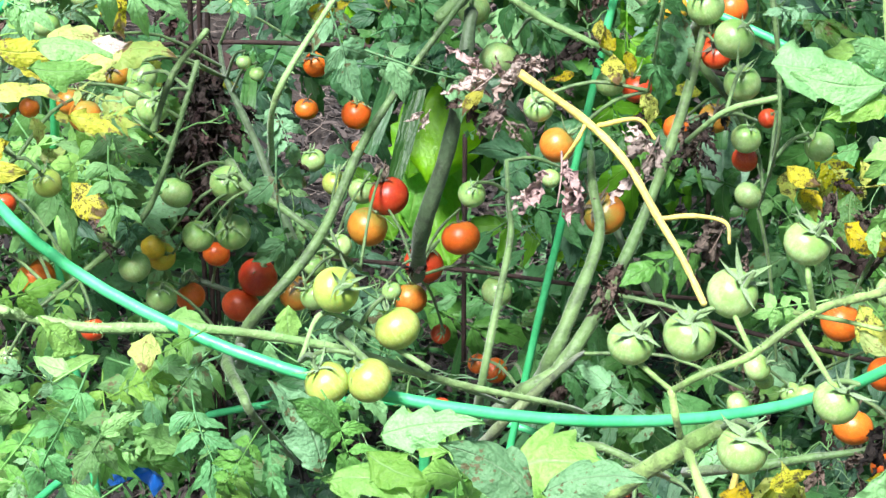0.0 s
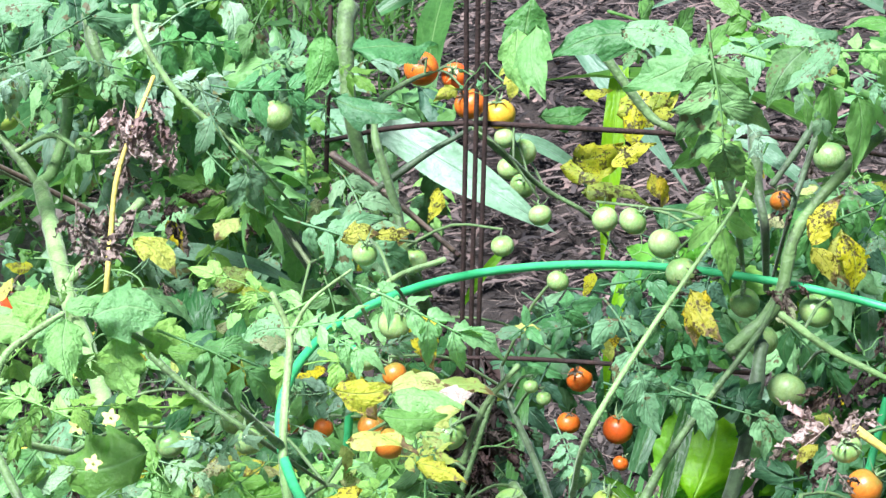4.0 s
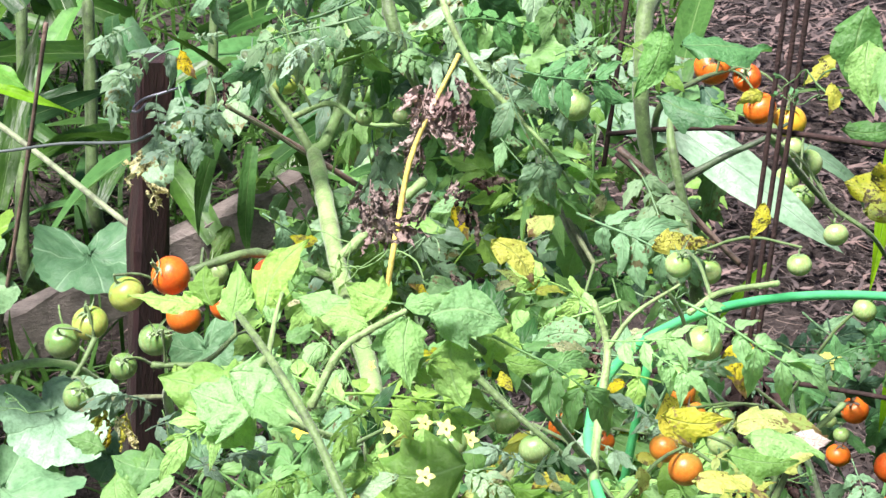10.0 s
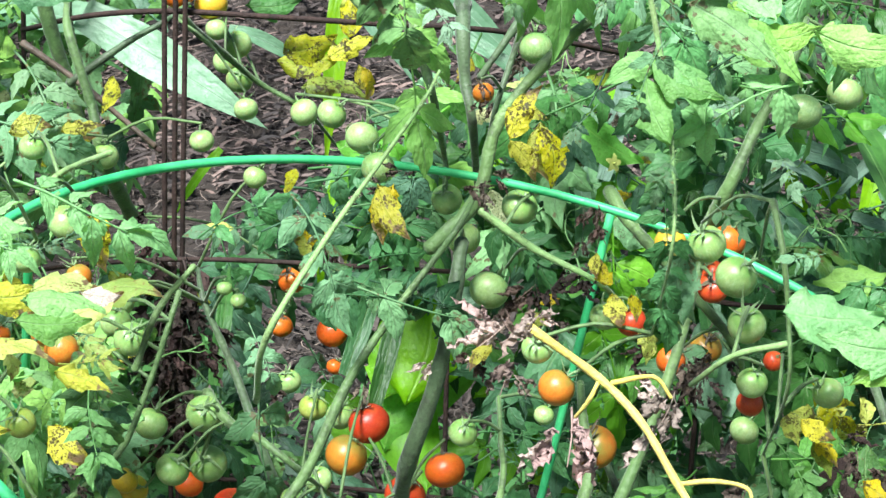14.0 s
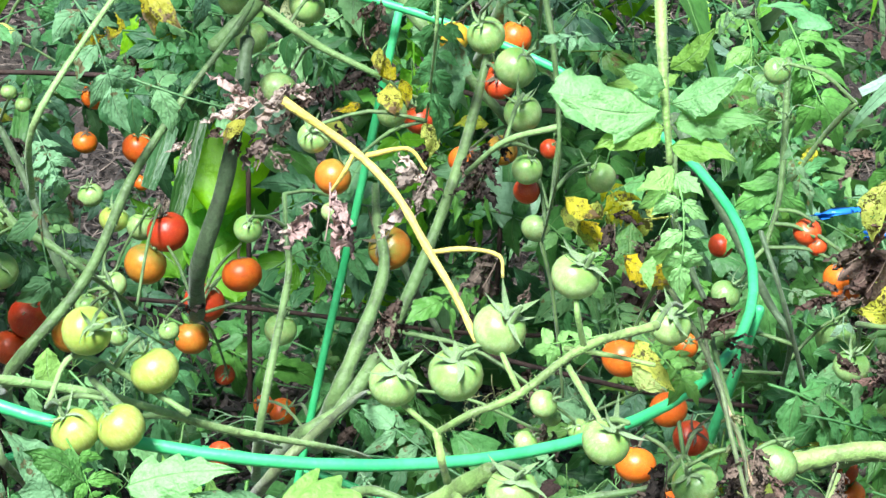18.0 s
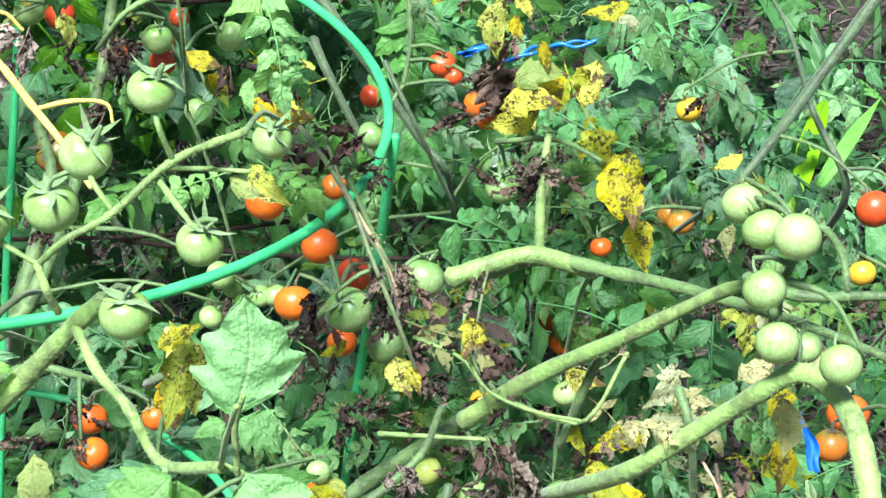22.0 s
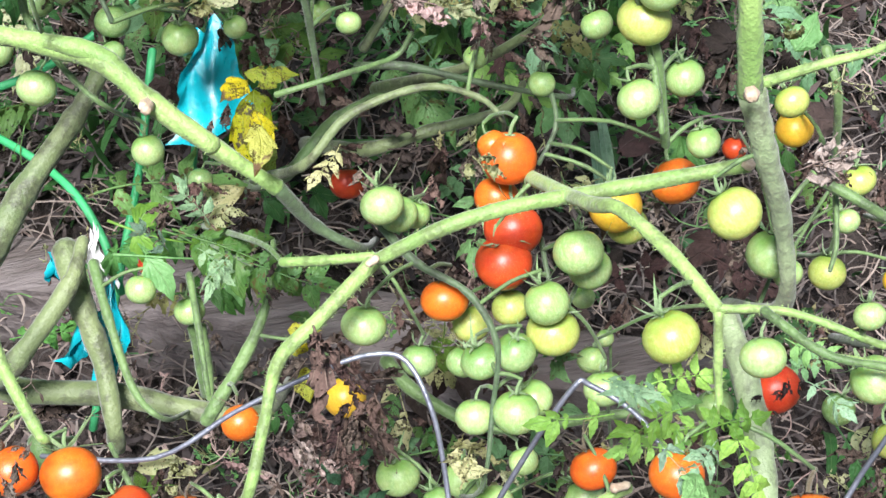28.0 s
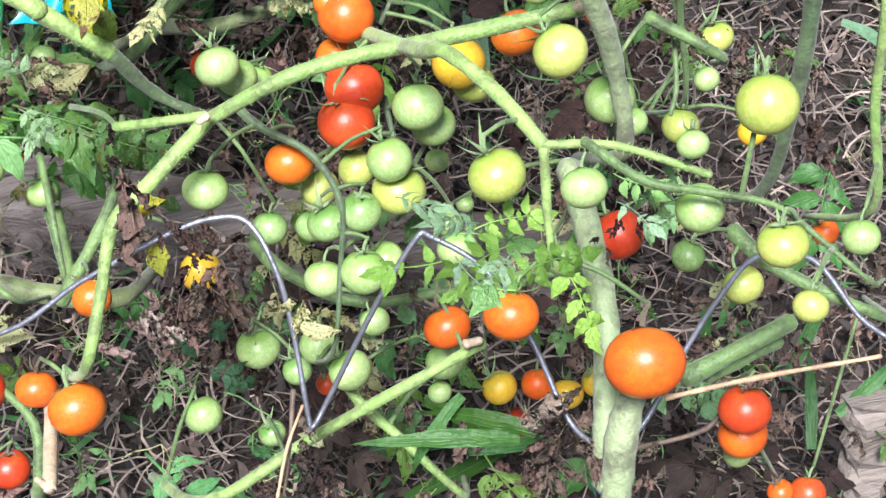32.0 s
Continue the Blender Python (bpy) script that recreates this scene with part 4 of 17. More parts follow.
tomato(C, -0.657, 1.428, 0.832, 0.0145, "o", 26, 30, -15)
tomato(C, -0.647, 1.321, 0.865, 0.0139, "o", -23, 11, -17)
tomato(C, -0.783, 1.373, 0.802, 0.0150, "g", 31, 14, -17)
tomato(C, -0.759, 1.378, 0.820, 0.0154, "z", 23, 5, -18)
tomato(C, -0.686, 1.349, 0.828, 0.0135, "g", 20, 34, -14)
tomato(C, -0.707, 1.333, 0.808, 0.0112, "g", 23, 28, -15)
tomato(C, -0.738, 1.313, 0.785, 0.0126, "g", 15, 35, -14)
tomato(C, -0.673, 1.611, 0.978, 0.0131, "z", 39, 47, -12)
tomato(B, -0.346, 1.344, 0.809, 0.0109, "o", 25, -3, -19)
tomato(A, -0.246, 1.183, 0.887, 0.0099, "k", -33, 9, -17)
tomato(B, -0.255, 1.422, 0.919, 0.0104, "p", -10, -5, -19)
tomato(C, -0.684, 1.469, 0.841, 0.0120, "p", 27, -25, -21)
tomato(C, -0.644, 1.450, 0.764, 0.0120, "g", -5, 27, -15)
tomato(C, -0.580, 1.559, 0.968, 0.0077, "g", 33, 25, -16)
tomato(C, -0.550, 1.570, 0.969, 0.0072, "g", -24, 8, -18)
tomato(C, -0.388, 1.331, 0.814, 0.0125, "g", 4, -10, -19)
tomato(C, -0.325, 1.153, 0.888, 0.0108, "g", -6, -19, -20)
tomato(C, -0.377, 1.140, 0.889, 0.0100, "g", 17, -10, -19)
tomato(D, 0.342, 1.192, 0.810, 0.0085, "r", -7, 34, -14)
tomato(D, 0.324, 1.090, 0.830, 0.0095, "g", -13, 33, -15)
tomato(D, 0.277, 0.915, 0.812, 0.0128, "g", 29, -24, -21)
tomato(D, 0.294, 1.009, 0.778, 0.0108, "r", 32, 16, -17)
tomato(D, 0.374, 1.106, 0.866, 0.0088, "r", 32, 7, -18)
tomato(D, 0.395, 1.091, 0.842, 0.0113, "o", -8, -16, -20)
tomato(D, 0.554, 1.454, 0.414, 0.0147, "o", 23, -19, -21)
tomato(D, 0.320, 0.918, 0.823, 0.0116, "g", -36, 21, -16)
tomato(D, 0.420, 1.158, 0.758, 0.0135, "g", -3, 2, -18)
tomato(D, 0.342, 1.107, 0.972, 0.0084, "g", 36, 30, -15)
tomato(B, 0.037, 1.409, 0.531, 0.0116, "o", 22, 39, -13)
tomato(A, 0.174, 1.319, 0.811, 0.0109, "o", 13, 22, -16)
tomato(A, 0.079, 1.217, 0.819, 0.0069, "p", -38, 22, -16)
tomato(A, 0.235, 0.827, 0.962, 0.0093, "p", 18, 10, -17, 1)
tomato(D, 0.290, 1.035, 0.826, 0.0081, "o", 26, 28, -15)
tomato(E, 0.427, 0.627, 0.851, 0.0136, "y", -31, -38, -23)
tomato(E, 0.271, 0.809, 0.723, 0.0127, "p", -35, -17, -20)
tomato(E, 0.263, 0.792, 0.695, 0.0118, "p", -45, -4, -19)
tomato(E, 0.320, 0.828, 0.713, 0.0110, "g", -24, -45, -25)
tomato(E, 0.433, 0.717, 0.913, 0.0099, "p", -30, -36, -23)
tomato(E, 0.443, 0.709, 0.942, 0.0104, "p", -57, 27, -15)
tomato(E, 0.437, 0.731, 0.935, 0.0099, "p", -30, -31, -22)
tomato(E, 0.433, 0.747, 0.940, 0.0095, "p", -62, -11, -20)
tomato(E, 0.438, 0.711, 0.888, 0.0100, "p", -60, -7, -19)
tomato(E, 0.452, 0.676, 0.896, 0.0092, "p", -51, -28, -22)
tomato(D, 0.544, 1.454, 0.441, 0.0143, "r", -54, -15, -20)
tomato(D, 0.271, 0.974, 0.821, 0.0109, "o", -51, -39, -23)
tomato(D, 0.281, 0.984, 0.748, 0.0091, "o", -30, -34, -23)
tomato(D, 0.299, 0.935, 0.773, 0.0109, "g", -37, -52, -26)
tomato(E, 0.234, 0.828, 0.682, 0.0085, "g", -35, -31, -22)
tomato(E, 0.410, 0.607, 0.834, 0.0116, "z", -16, -49, -25)
tomato(E, 0.399, 0.598, 0.817, 0.0127, "z", -27, -24, -21)
tomato(E, 0.475, 0.618, 0.817, 0.0140, "p", -33, -5, -19)
tomato(E, 0.544, 0.757, 0.774, 0.0116, "k", -35, 6, -18)
tomato(D, 0.586, 0.928, 0.677, 0.0134, "o", -28, -12, -20)
tomato(D, 0.623, 0.991, 0.783, 0.0120, "r", -51, -53, -27)
tomato(D, 0.652, 0.976, 0.771, 0.0106, "r", -35, -39, -23)
tomato(E, 0.387, 0.739, 0.713, 0.0106, "p", -32, -31, -22)
tomato(D, 0.418, 0.976, 0.691, 0.0088, "p", -38, -35, -23)
tomato(D, 0.311, 0.892, 0.713, 0.0090, "z", -9, -30, -22)
tomato(E, 0.331, 0.854, 0.718, 0.0093, "p", -58, -12, -20)
tomato(D, 0.382, 0.868, 0.701, 0.0080, "g", -37, -32, -22)
tomato(E, 0.234, 0.745, 0.833, 0.0057, "p", -66, -32, -22)
tomato(E, 0.174, 0.686, 0.817, 0.0092, "p", -43, -10, -20)
tomato(E, 0.129, 0.656, 0.848, 0.0101, "p", -46, -10, -19)
tomato(D, 0.126, 1.038, 0.685, 0.0113, "o", -19, 1, -18)
tomato(E, 0.161, 0.909, 0.688, 0.0064, "r", -42, 18, -16)
tomato(D, 0.489, 0.877, 0.570, 0.0078, "r", -44, -22, -21)
tomato(E, 0.457, 0.723, 0.875, 0.0077, "p", -41, -14, -20)
tomato(E, 0.478, 0.670, 0.805, 0.0077, "y", -40, 30, -15)
tomato(D, 0.568, 0.892, 0.801, 0.0080, "y", -38, -24, -21)
tomato(D, 0.535, 1.099, 0.731, 0.0096, "k", -31, -10, -20)
tomato(E, 0.182, 0.867, 0.723, 0.0073, "o", -53, 5, -18)
tomato(E, 0.213, 0.850, 0.649, 0.0094, "p", -31, -16, -20)
tomato(E, 0.241, 0.832, 0.652, 0.0103, "p", -43, -54, -27)
tomato(E, 0.262, 0.848, 0.630, 0.0106, "p", -39, -22, -21)
tomato(E, 0.288, 0.855, 0.613, 0.0121, "p", -37, -65, -32)
tomato(E, 0.300, 0.806, 0.637, 0.0100, "p", -53, -1, -19)
tomato(E, 0.257, 0.782, 0.646, 0.0112, "p", -45, 3, -18)
tomato(E, 0.261, 0.814, 0.592, 0.0128, "p", -25, -62, -30)
tomato(E, 0.256, 0.779, 0.597, 0.0109, "p", -21, -21, -21)
tomato(E, 0.292, 0.773, 0.615, 0.0099, "p", -37, -2, -19)
tomato(E, 0.308, 0.795, 0.583, 0.0096, "p", -53, -11, -20)
tomato(E, 0.319, 0.816, 0.563, 0.0106, "p", -41, -47, -25)
tomato(E, 0.282, 0.803, 0.585, 0.0096, "p", -55, -30, -22)
tomato(E, 0.305, 0.775, 0.561, 0.0074, "p", -58, -21, -21)
tomato(E, 0.294, 0.806, 0.546, 0.0073, "p", -18, -26, -21)
tomato(E, 0.246, 0.827, 0.527, 0.0074, "p", -11, -31, -22)
tomato(E, 0.213, 0.830, 0.523, 0.0111, "p", -16, 0, -18)
tomato(E, 0.176, 0.869, 0.511, 0.0111, "g", -51, -5, -19)
tomato(E, 0.172, 0.857, 0.496, 0.0087, "g", -32, -43, -24)
tomato(E, 0.227, 0.873, 0.573, 0.0094, "p", -45, -16, -20)
tomato(E, 0.153, 0.889, 0.527, 0.0114, "g", -33, -37, -23)
tomato(E, 0.134, 0.887, 0.520, 0.0097, "g", -60, -38, -23)
tomato(E, 0.126, 0.801, 0.529, 0.0117, "p", -52, 14, -17)
tomato(E, 0.104, 0.852, 0.519, 0.0118, "p", -43, -15, -20)
tomato(E, 0.119, 0.810, 0.612, 0.0145, "y", -48, -6, -19)
tomato(E, 0.136, 0.797, 0.692, 0.0124, "p", -39, 11, -17)
tomato(E, 0.163, 0.806, 0.783, 0.0096, "p", -38, -38, -23)
tomato(E, 0.200, 0.749, 0.806, 0.0090, "p", -42, -28, -22)
tomato(E, 0.363, 0.719, 0.664, 0.0098, "p", -20, -21, -21)
tomato(E, 0.421, 0.775, 0.590, 0.0087, "p", -48, 2, -18)
tomato(E, 0.408, 0.766, 0.577, 0.0064, "p", -41, -24, -21)
tomato(E, 0.411, 0.741, 0.520, 0.0082, "p", -41, 6, -18)
tomato(E, 0.376, 0.760, 0.532, 0.0072, "p", -15, -1, -19)
tomato(F, 0.434, 0.720, 0.578, 0.0093, "p", -35, -37, -23)
tomato(F, 0.411, 0.631, 0.730, 0.0134, "z", -53, -46, -25)
tomato(F, 0.428, 0.652, 0.697, 0.0081, "z", -31, -21, -21)
tomato(F, 0.437, 0.646, 0.663, 0.0116, "p", -52, 1, -18)
tomato(F, 0.433, 0.652, 0.638, 0.0141, "z", -44, 23, -16)
tomato(F, 0.424, 0.627, 0.609, 0.0113, "p", -39, -48, -25)
tomato(F, 0.458, 0.649, 0.596, 0.0105, "p", -27, -17, -20)
tomato(F, 0.469, 0.638, 0.557, 0.0093, "p", -20, -21, -21)
tomato(F, 0.526, 0.654, 0.558, 0.0098, "z", -44, -50, -26)
tomato(E, 0.369, 0.698, 0.522, 0.0088, "o", -29, -45, -25)
tomato(D, 0.621, 0.854, 0.575, 0.0078, "r", -41, 14, -17)
tomato(E, 0.182, 0.792, 0.473, 0.0101, "p", -36, -18, -20)
tomato(D, 0.254, 0.951, 0.664, 0.0101, "o", -29, -40, -24)
tomato(E, 0.190, 0.772, 0.343, 0.0103, "p", -40, -22, -21)
tomato(E, 0.162, 0.763, 0.383, 0.0099, "p", -54, 4, -18)
tomato(E, 0.211, 0.803, 0.429, 0.0078, "g", -55, 9, -17)
tomato(E, 0.300, 0.676, 0.513, 0.0125, "p", -47, -35, -23)
tomato(E, 0.312, 0.690, 0.488, 0.0116, "p", -33, -20, -21)
tomato(E, 0.326, 0.708, 0.466, 0.0093, "p", -21, 16, -17)
tomato(E, 0.377, 0.691, 0.516, 0.0159, "o", -31, -1, -19)
tomato(D, 0.324, 0.915, 0.283, 0.0134, "r", -47, -5, -19)
tomato(E, 0.374, 0.668, 0.482, 0.0170, "r", -40, 10, -17)
tomato(E, 0.372, 0.696, 0.480, 0.0131, "o", -45, 5, -18)
tomato(E, 0.365, 0.655, 0.470, 0.0164, "r", -14, -22, -21)
tomato(E, 0.330, 0.654, 0.448, 0.0140, "o", -53, -4, -19)
tomato(F, 0.400, 0.630, 0.496, 0.0143, "p", -52, -15, -20)
tomato(F, 0.412, 0.641, 0.467, 0.0128, "p", -24, -9, -19)
tomato(F, 0.438, 0.675, 0.476, 0.0157, "y", -27, -21, -21)
tomato(F, 0.448, 0.678, 0.454, 0.0127, "z", -26, -13, -20)
tomato(F, 0.468, 0.664, 0.501, 0.0145, "o", -43, -37, -23)
tomato(E, 0.368, 0.648, 0.437, 0.0111, "z", -44, -48, -25)
tomato(E, 0.380, 0.620, 0.470, 0.0129, "p", -34, -30, -22)
tomato(E, 0.385, 0.620, 0.443, 0.0154, "z", -20, 2, -18)
tomato(E, 0.348, 0.659, 0.415, 0.0117, "z", -38, -50, -26)
tomato(F, 0.429, 0.690, 0.380, 0.0078, "p", -36, 7, -18)
tomato(E, 0.360, 0.611, 0.443, 0.0118, "g", -21, -1, -19)
tomato(E, 0.342, 0.618, 0.432, 0.0119, "g", -18, -20, -21)
tomato(E, 0.337, 0.638, 0.408, 0.0099, "g", -41, 13, -17)
tomato(E, 0.315, 0.657, 0.393, 0.0108, "g", -45, -1, -19)
tomato(F, 0.450, 0.697, 0.324, 0.0059, "p", -26, 14, -17)
tomato(F, 0.427, 0.660, 0.354, 0.0095, "p", -62, 8, -18)
tomato(F, 0.401, 0.503, 0.574, 0.0139, "z", -30, -33, -22)
tomato(F, 0.451, 0.556, 0.591, 0.0138, "z", -33, -59, -29)
tomato(F, 0.496, 0.591, 0.510, 0.0137, "p", -30, -2, -19)
tomato(F, 0.428, 0.463, 0.599, 0.0107, "p", -57, -15, -20)
tomato(F, 0.484, 0.537, 0.462, 0.0146, "r", -44, -61, -30)
tomato(F, 0.580, 0.663, 0.390, 0.0120, "z", -46, 8, -18)
tomato(F, 0.577, 0.733, 0.450, 0.0120, "y", -17, -14, -20)
tomato(F, 0.650, 0.761, 0.357, 0.0123, "z", -23, -19, -21)
tomato(E, 0.333, 0.596, 0.411, 0.0116, "p", -51, -3, -19)
tomato(E, 0.354, 0.586, 0.421, 0.0134, "p", -35, -3, -19)
tomato(E, 0.373, 0.612, 0.394, 0.0116, "p", -10, -38, -23)
tomato(F, 0.419, 0.617, 0.382, 0.0125, "p", -47, -15, -20)
tomato(E, 0.296, 0.638, 0.306, 0.0141, "p", -20, -17, -20)
tomato(E, 0.355, 0.571, 0.394, 0.0087, "p", -38, -43, -24)
tomato(E, 0.327, 0.599, 0.346, 0.0118, "p", -54, -16, -20)
tomato(F, 0.397, 0.568, 0.375, 0.0141, "o", -38, -40, -24)
tomato(F, 0.397, 0.466, 0.514, 0.0137, "o", -41, 8, -18)
tomato(E, 0.205, 0.657, 0.368, 0.0118, "o", -56, -54, -27)
tomato(E, 0.273, 0.682, 0.338, 0.0134, "y", -66, 3, -18)
tomato(E, 0.279, 0.637, 0.461, 0.0129, "p", -40, 6, -18)
tomato(E, 0.104, 0.630, 0.389, 0.0177, "o", -54, -50, -26)
tomato(E, 0.072, 0.640, 0.390, 0.0154, "o", -37, -51, -26)
tomato(F, 0.534, 0.547, 0.414, 0.0096, "g", -30, 17, -17)
tomato(F, 0.466, 0.566, 0.415, 0.0112, "p", -32, -36, -23)
tomato(D, 0.170, 0.977, 0.167, 0.0081, "r", -32, -70, -36)
tomato(D, 0.606, 0.862, 0.300, 0.0092, "r", -31, 4, -18)
tomato(E, 0.131, 0.613, 0.365, 0.0161, "r", -23, -46, -25)
tomato(E, 0.163, 0.604, 0.365, 0.0122, "o", -46, -1, -18)
tomato(E, 0.184, 0.559, 0.399, 0.0162, "o", -41, -39, -23)
tomato(E, 0.134, 0.604, 0.295, 0.0128, "r", -28, 1, -18)
tomato(E, 0.314, 0.609, 0.313, 0.0093, "g", -32, -40, -23)
tomato(E, 0.340, 0.577, 0.345, 0.0132, "p", -21, -48, -25)
tomato(E, 0.289, 0.574, 0.306, 0.0084, "g", -11, -18, -20)
tomato(E, 0.254, 0.623, 0.272, 0.0124, "p", -37, -35, -23)
tomato(E, 0.338, 0.643, 0.242, 0.0074, "r", -16, -16, -20)
tomato(F, 0.404, 0.593, 0.307, 0.0132, "p", -39, -50, -26)
tomato(F, 0.399, 0.590, 0.279, 0.0078, "p", -45, -52, -26)
tomato(F, 0.476, 0.689, 0.116, 0.0134, "y", -21, -43, -24)
tomato(F, 0.504, 0.683, 0.117, 0.0125, "o", -46, -9, -19)
tomato(F, 0.507, 0.733, -0.010, 0.0161, "r", -39, -40, -23)
tomato(F, 0.523, 0.671, 0.112, 0.0125, "y", -59, 2, -18)
tomato(F, 0.546, 0.671, 0.118, 0.0117, "y", -10, -35, -23)
tomato(F, 0.548, 0.643, 0.160, 0.0120, "y", -38, -12, -20)
tomato(F, 0.450, 0.424, 0.508, 0.0197, "o", -67, -10, -19)
tomato(F, 0.537, 0.462, 0.377, 0.0150, "r", -41, 4, -18)
tomato(F, 0.542, 0.466, 0.344, 0.0145, "o", -38, -27, -22)
tomato(F, 0.483, 0.454, 0.576, 0.0118, "p", -19, -54, -27)
tomato(F, 0.487, 0.477, 0.594, 0.0077, "p", -57, -17, -20)
tomato(F, 0.563, 0.530, 0.397, 0.0122, "z", -43, -46, -25)
tomato(F, 0.627, 0.655, 0.378, 0.0099, "y", -40, -62, -30)
tomato(F, 0.505, 0.450, 0.641, 0.0139, "z", -56, -15, -20)
tomato(F, 0.501, 0.409, 0.595, 0.0116, "z", -23, -9, -19)
tomato(F, 0.495, 0.370, 0.601, 0.0078, "z", -66, 17, -17)
tomato(F, 0.610, 0.499, 0.458, 0.0107, "p", -47, -2, -19)
tomato(F, 0.603, 0.472, 0.241, 0.0117, "r", -53, 9, -18)
tomato(F, 0.587, 0.478, 0.242, 0.0085, "o", -17, -27, -21)
tomato(F, 0.551, 0.480, 0.299, 0.0088, "p", -33, -30, -22)
tomato(F, 0.652, 0.589, 0.345, 0.0088, "o", -16, -40, -23)
tomato(E, 0.225, 0.797, 0.339, 0.0111, "g", -44, -15, -20)
tomato(F, 0.522, 0.613, 0.462, 0.0090, "p", -12, -33, -22)
tomato(F, 0.639, 0.745, 0.335, 0.0093, "p", -46, -55, -27)
tomato(A, -0.297, 0.934, 0.876, 0.0148, "p", 37, 26, -15)
tomato(A, -0.300, 1.133, 0.826, 0.0108, "o", 37, 35, -14)
tomato(C, -0.325, 1.163, 0.779, 0.0088, "o", 1, 10, -17)
tomato(A, -0.227, 1.107, 0.754, 0.0085, "r", -19, -23, -21)
tomato(A, -0.098, 1.261, 0.692, 0.0113, "p", 25, -24, -21)
tomato(B, -0.298, 1.256, 0.848, 0.0075, "o", -18, 16, -17)
tomato(A, -0.076, 1.263, 0.692, 0.0078, "p", 8, 34, -14)
tomato(D, 0.289, 1.372, 1.001, 0.0128, "p", -28, 14, -17)
tomato(B, -0.215, 1.246, 0.740, 0.0096, "y", -30, 39, -13)
tomato(D, 0.243, 1.108, 0.900, 0.0094, "p", 27, -40, -23)
tomato(A, 0.032, 1.364, 0.997, 0.0080, "k", -35, -42, -24)
tomato(B, -0.033, 1.365, 0.629, 0.0144, "k", -29, -11, -20)
tomato(D, 0.380, 1.101, 0.859, 0.0064, "r", 32, -26, -21)
tomato(D, 0.398, 1.087, 0.835, 0.0092, "o", -23, -9, -19)
tomato(D, 0.402, 1.065, 0.794, 0.0113, "g", 10, -1, -19)
tomato(D, 0.248, 1.142, 0.694, 0.0077, "p", 29, -21, -21)
tomato(A, 0.201, 1.131, 0.879, 0.0085, "r", -42, 22, -16)
tomato(A, 0.215, 1.142, 0.903, 0.0064, "r", 23, 27, -15)
tomato(A, 0.130, 0.902, 0.753, 0.0092, "o", 19, -25, -21)
tomato(D, 0.459, 1.038, 0.756, 0.0071, "o", -22, -9, -19)
tomato(D, 0.537, 1.126, 0.722, 0.0093, "k", -30, -19, -21)
tomato(D, 0.352, 0.924, 0.732, 0.0071, "y", -11, 7, -18)
tomato(D, 0.230, 1.148, 0.700, 0.0069, "p", 8, 0, -18)
tomato(D, 0.258, 1.140, 0.694, 0.0085, "p", -22, -28, -22)
tomato(D, 0.213, 1.142, 0.683, 0.0085, "p", -17, 41, -13)
tomato(D, 0.166, 0.950, 0.738, 0.0080, "o", 5, -22, -21)
tomato(D, 0.554, 1.141, 0.794, 0.0096, "y", -17, -26, -21)
tomato(A, 0.229, 1.301, 0.765, 0.0109, "p", -34, 26, -15)
tomato(D, 0.544, 0.863, 0.706, 0.0103, "k", -16, 0, -18)

# stems, vines and stalks
stem(A, "l", 0.0036, 0.0014, (-0.309, 0.837, 0.941), (-0.248, 0.838, 0.937), (-0.193, 0.839, 0.933), (-0.154, 0.837, 0.926), (-0.104, 0.848, 0.920), (-0.066, 0.857, 0.911), (-0.020, 0.872, 0.892), (0.026, 0.892, 0.862), (0.084, 0.931, 0.823), (0.105, 1.015, 0.758))
stem(A, "g", 0.0046, 0.0016, (-0.144, 1.187, 0.677), (-0.125, 1.129, 0.747), (-0.080, 1.159, 0.796), (-0.051, 1.193, 0.853), (-0.021, 1.218, 0.895), (0.016, 1.245, 0.940), (0.028, 1.274, 0.954))
stem(A, "d", 0.0063, 0.0048, (-0.024, 1.323, 0.675), (-0.015, 1.254, 0.754), (0.004, 1.257, 0.818), (0.015, 1.267, 0.876), (0.020, 1.289, 0.914))
stem(B, "d", 0.0044, 0.0016, (-0.106, 1.354, 0.643), (-0.117, 1.297, 0.718), (-0.147, 1.332, 0.783), (-0.172, 1.356, 0.829), (-0.181, 1.384, 0.845))
stem(A, "g", 0.0023, 0.0019, (-0.257, 1.132, 0.766), (-0.204, 1.158, 0.806), (-0.185, 1.178, 0.840), (-0.164, 1.215, 0.904), name="stalk")
stem(A, "g", 0.0064, 0.0022, (0.039, 1.218, 0.613), (0.062, 1.158, 0.678), (0.092, 1.170, 0.697), (0.131, 1.206, 0.756), (0.165, 1.251, 0.833), (0.185, 1.290, 0.899), (0.190, 1.319, 0.916))
stem(D, "g", 0.0071, 0.0027, (0.068, 1.267, 0.594), (0.081, 1.211, 0.668), (0.096, 1.229, 0.699), (0.117, 1.276, 0.740), (0.112, 1.313, 0.764), (0.111, 1.349, 0.775))
stem(A, "y", 0.0023, 0.0017, (0.058, 0.946, 1.017), (0.093, 0.936, 0.995), (0.113, 0.918, 0.981), (0.128, 0.897, 0.963), (0.141, 0.878, 0.948), (0.151, 0.859, 0.934), name="stalk")
stem(A, "y", 0.0012, 0.0009, (0.093, 0.936, 0.995), (0.088, 0.931, 0.986), (0.082, 0.935, 0.974), name="stalk")
stem(A, "y", 0.0014, 0.0009, (0.099, 0.936, 0.993), (0.119, 0.938, 0.996), (0.128, 0.934, 0.987), name="stalk")
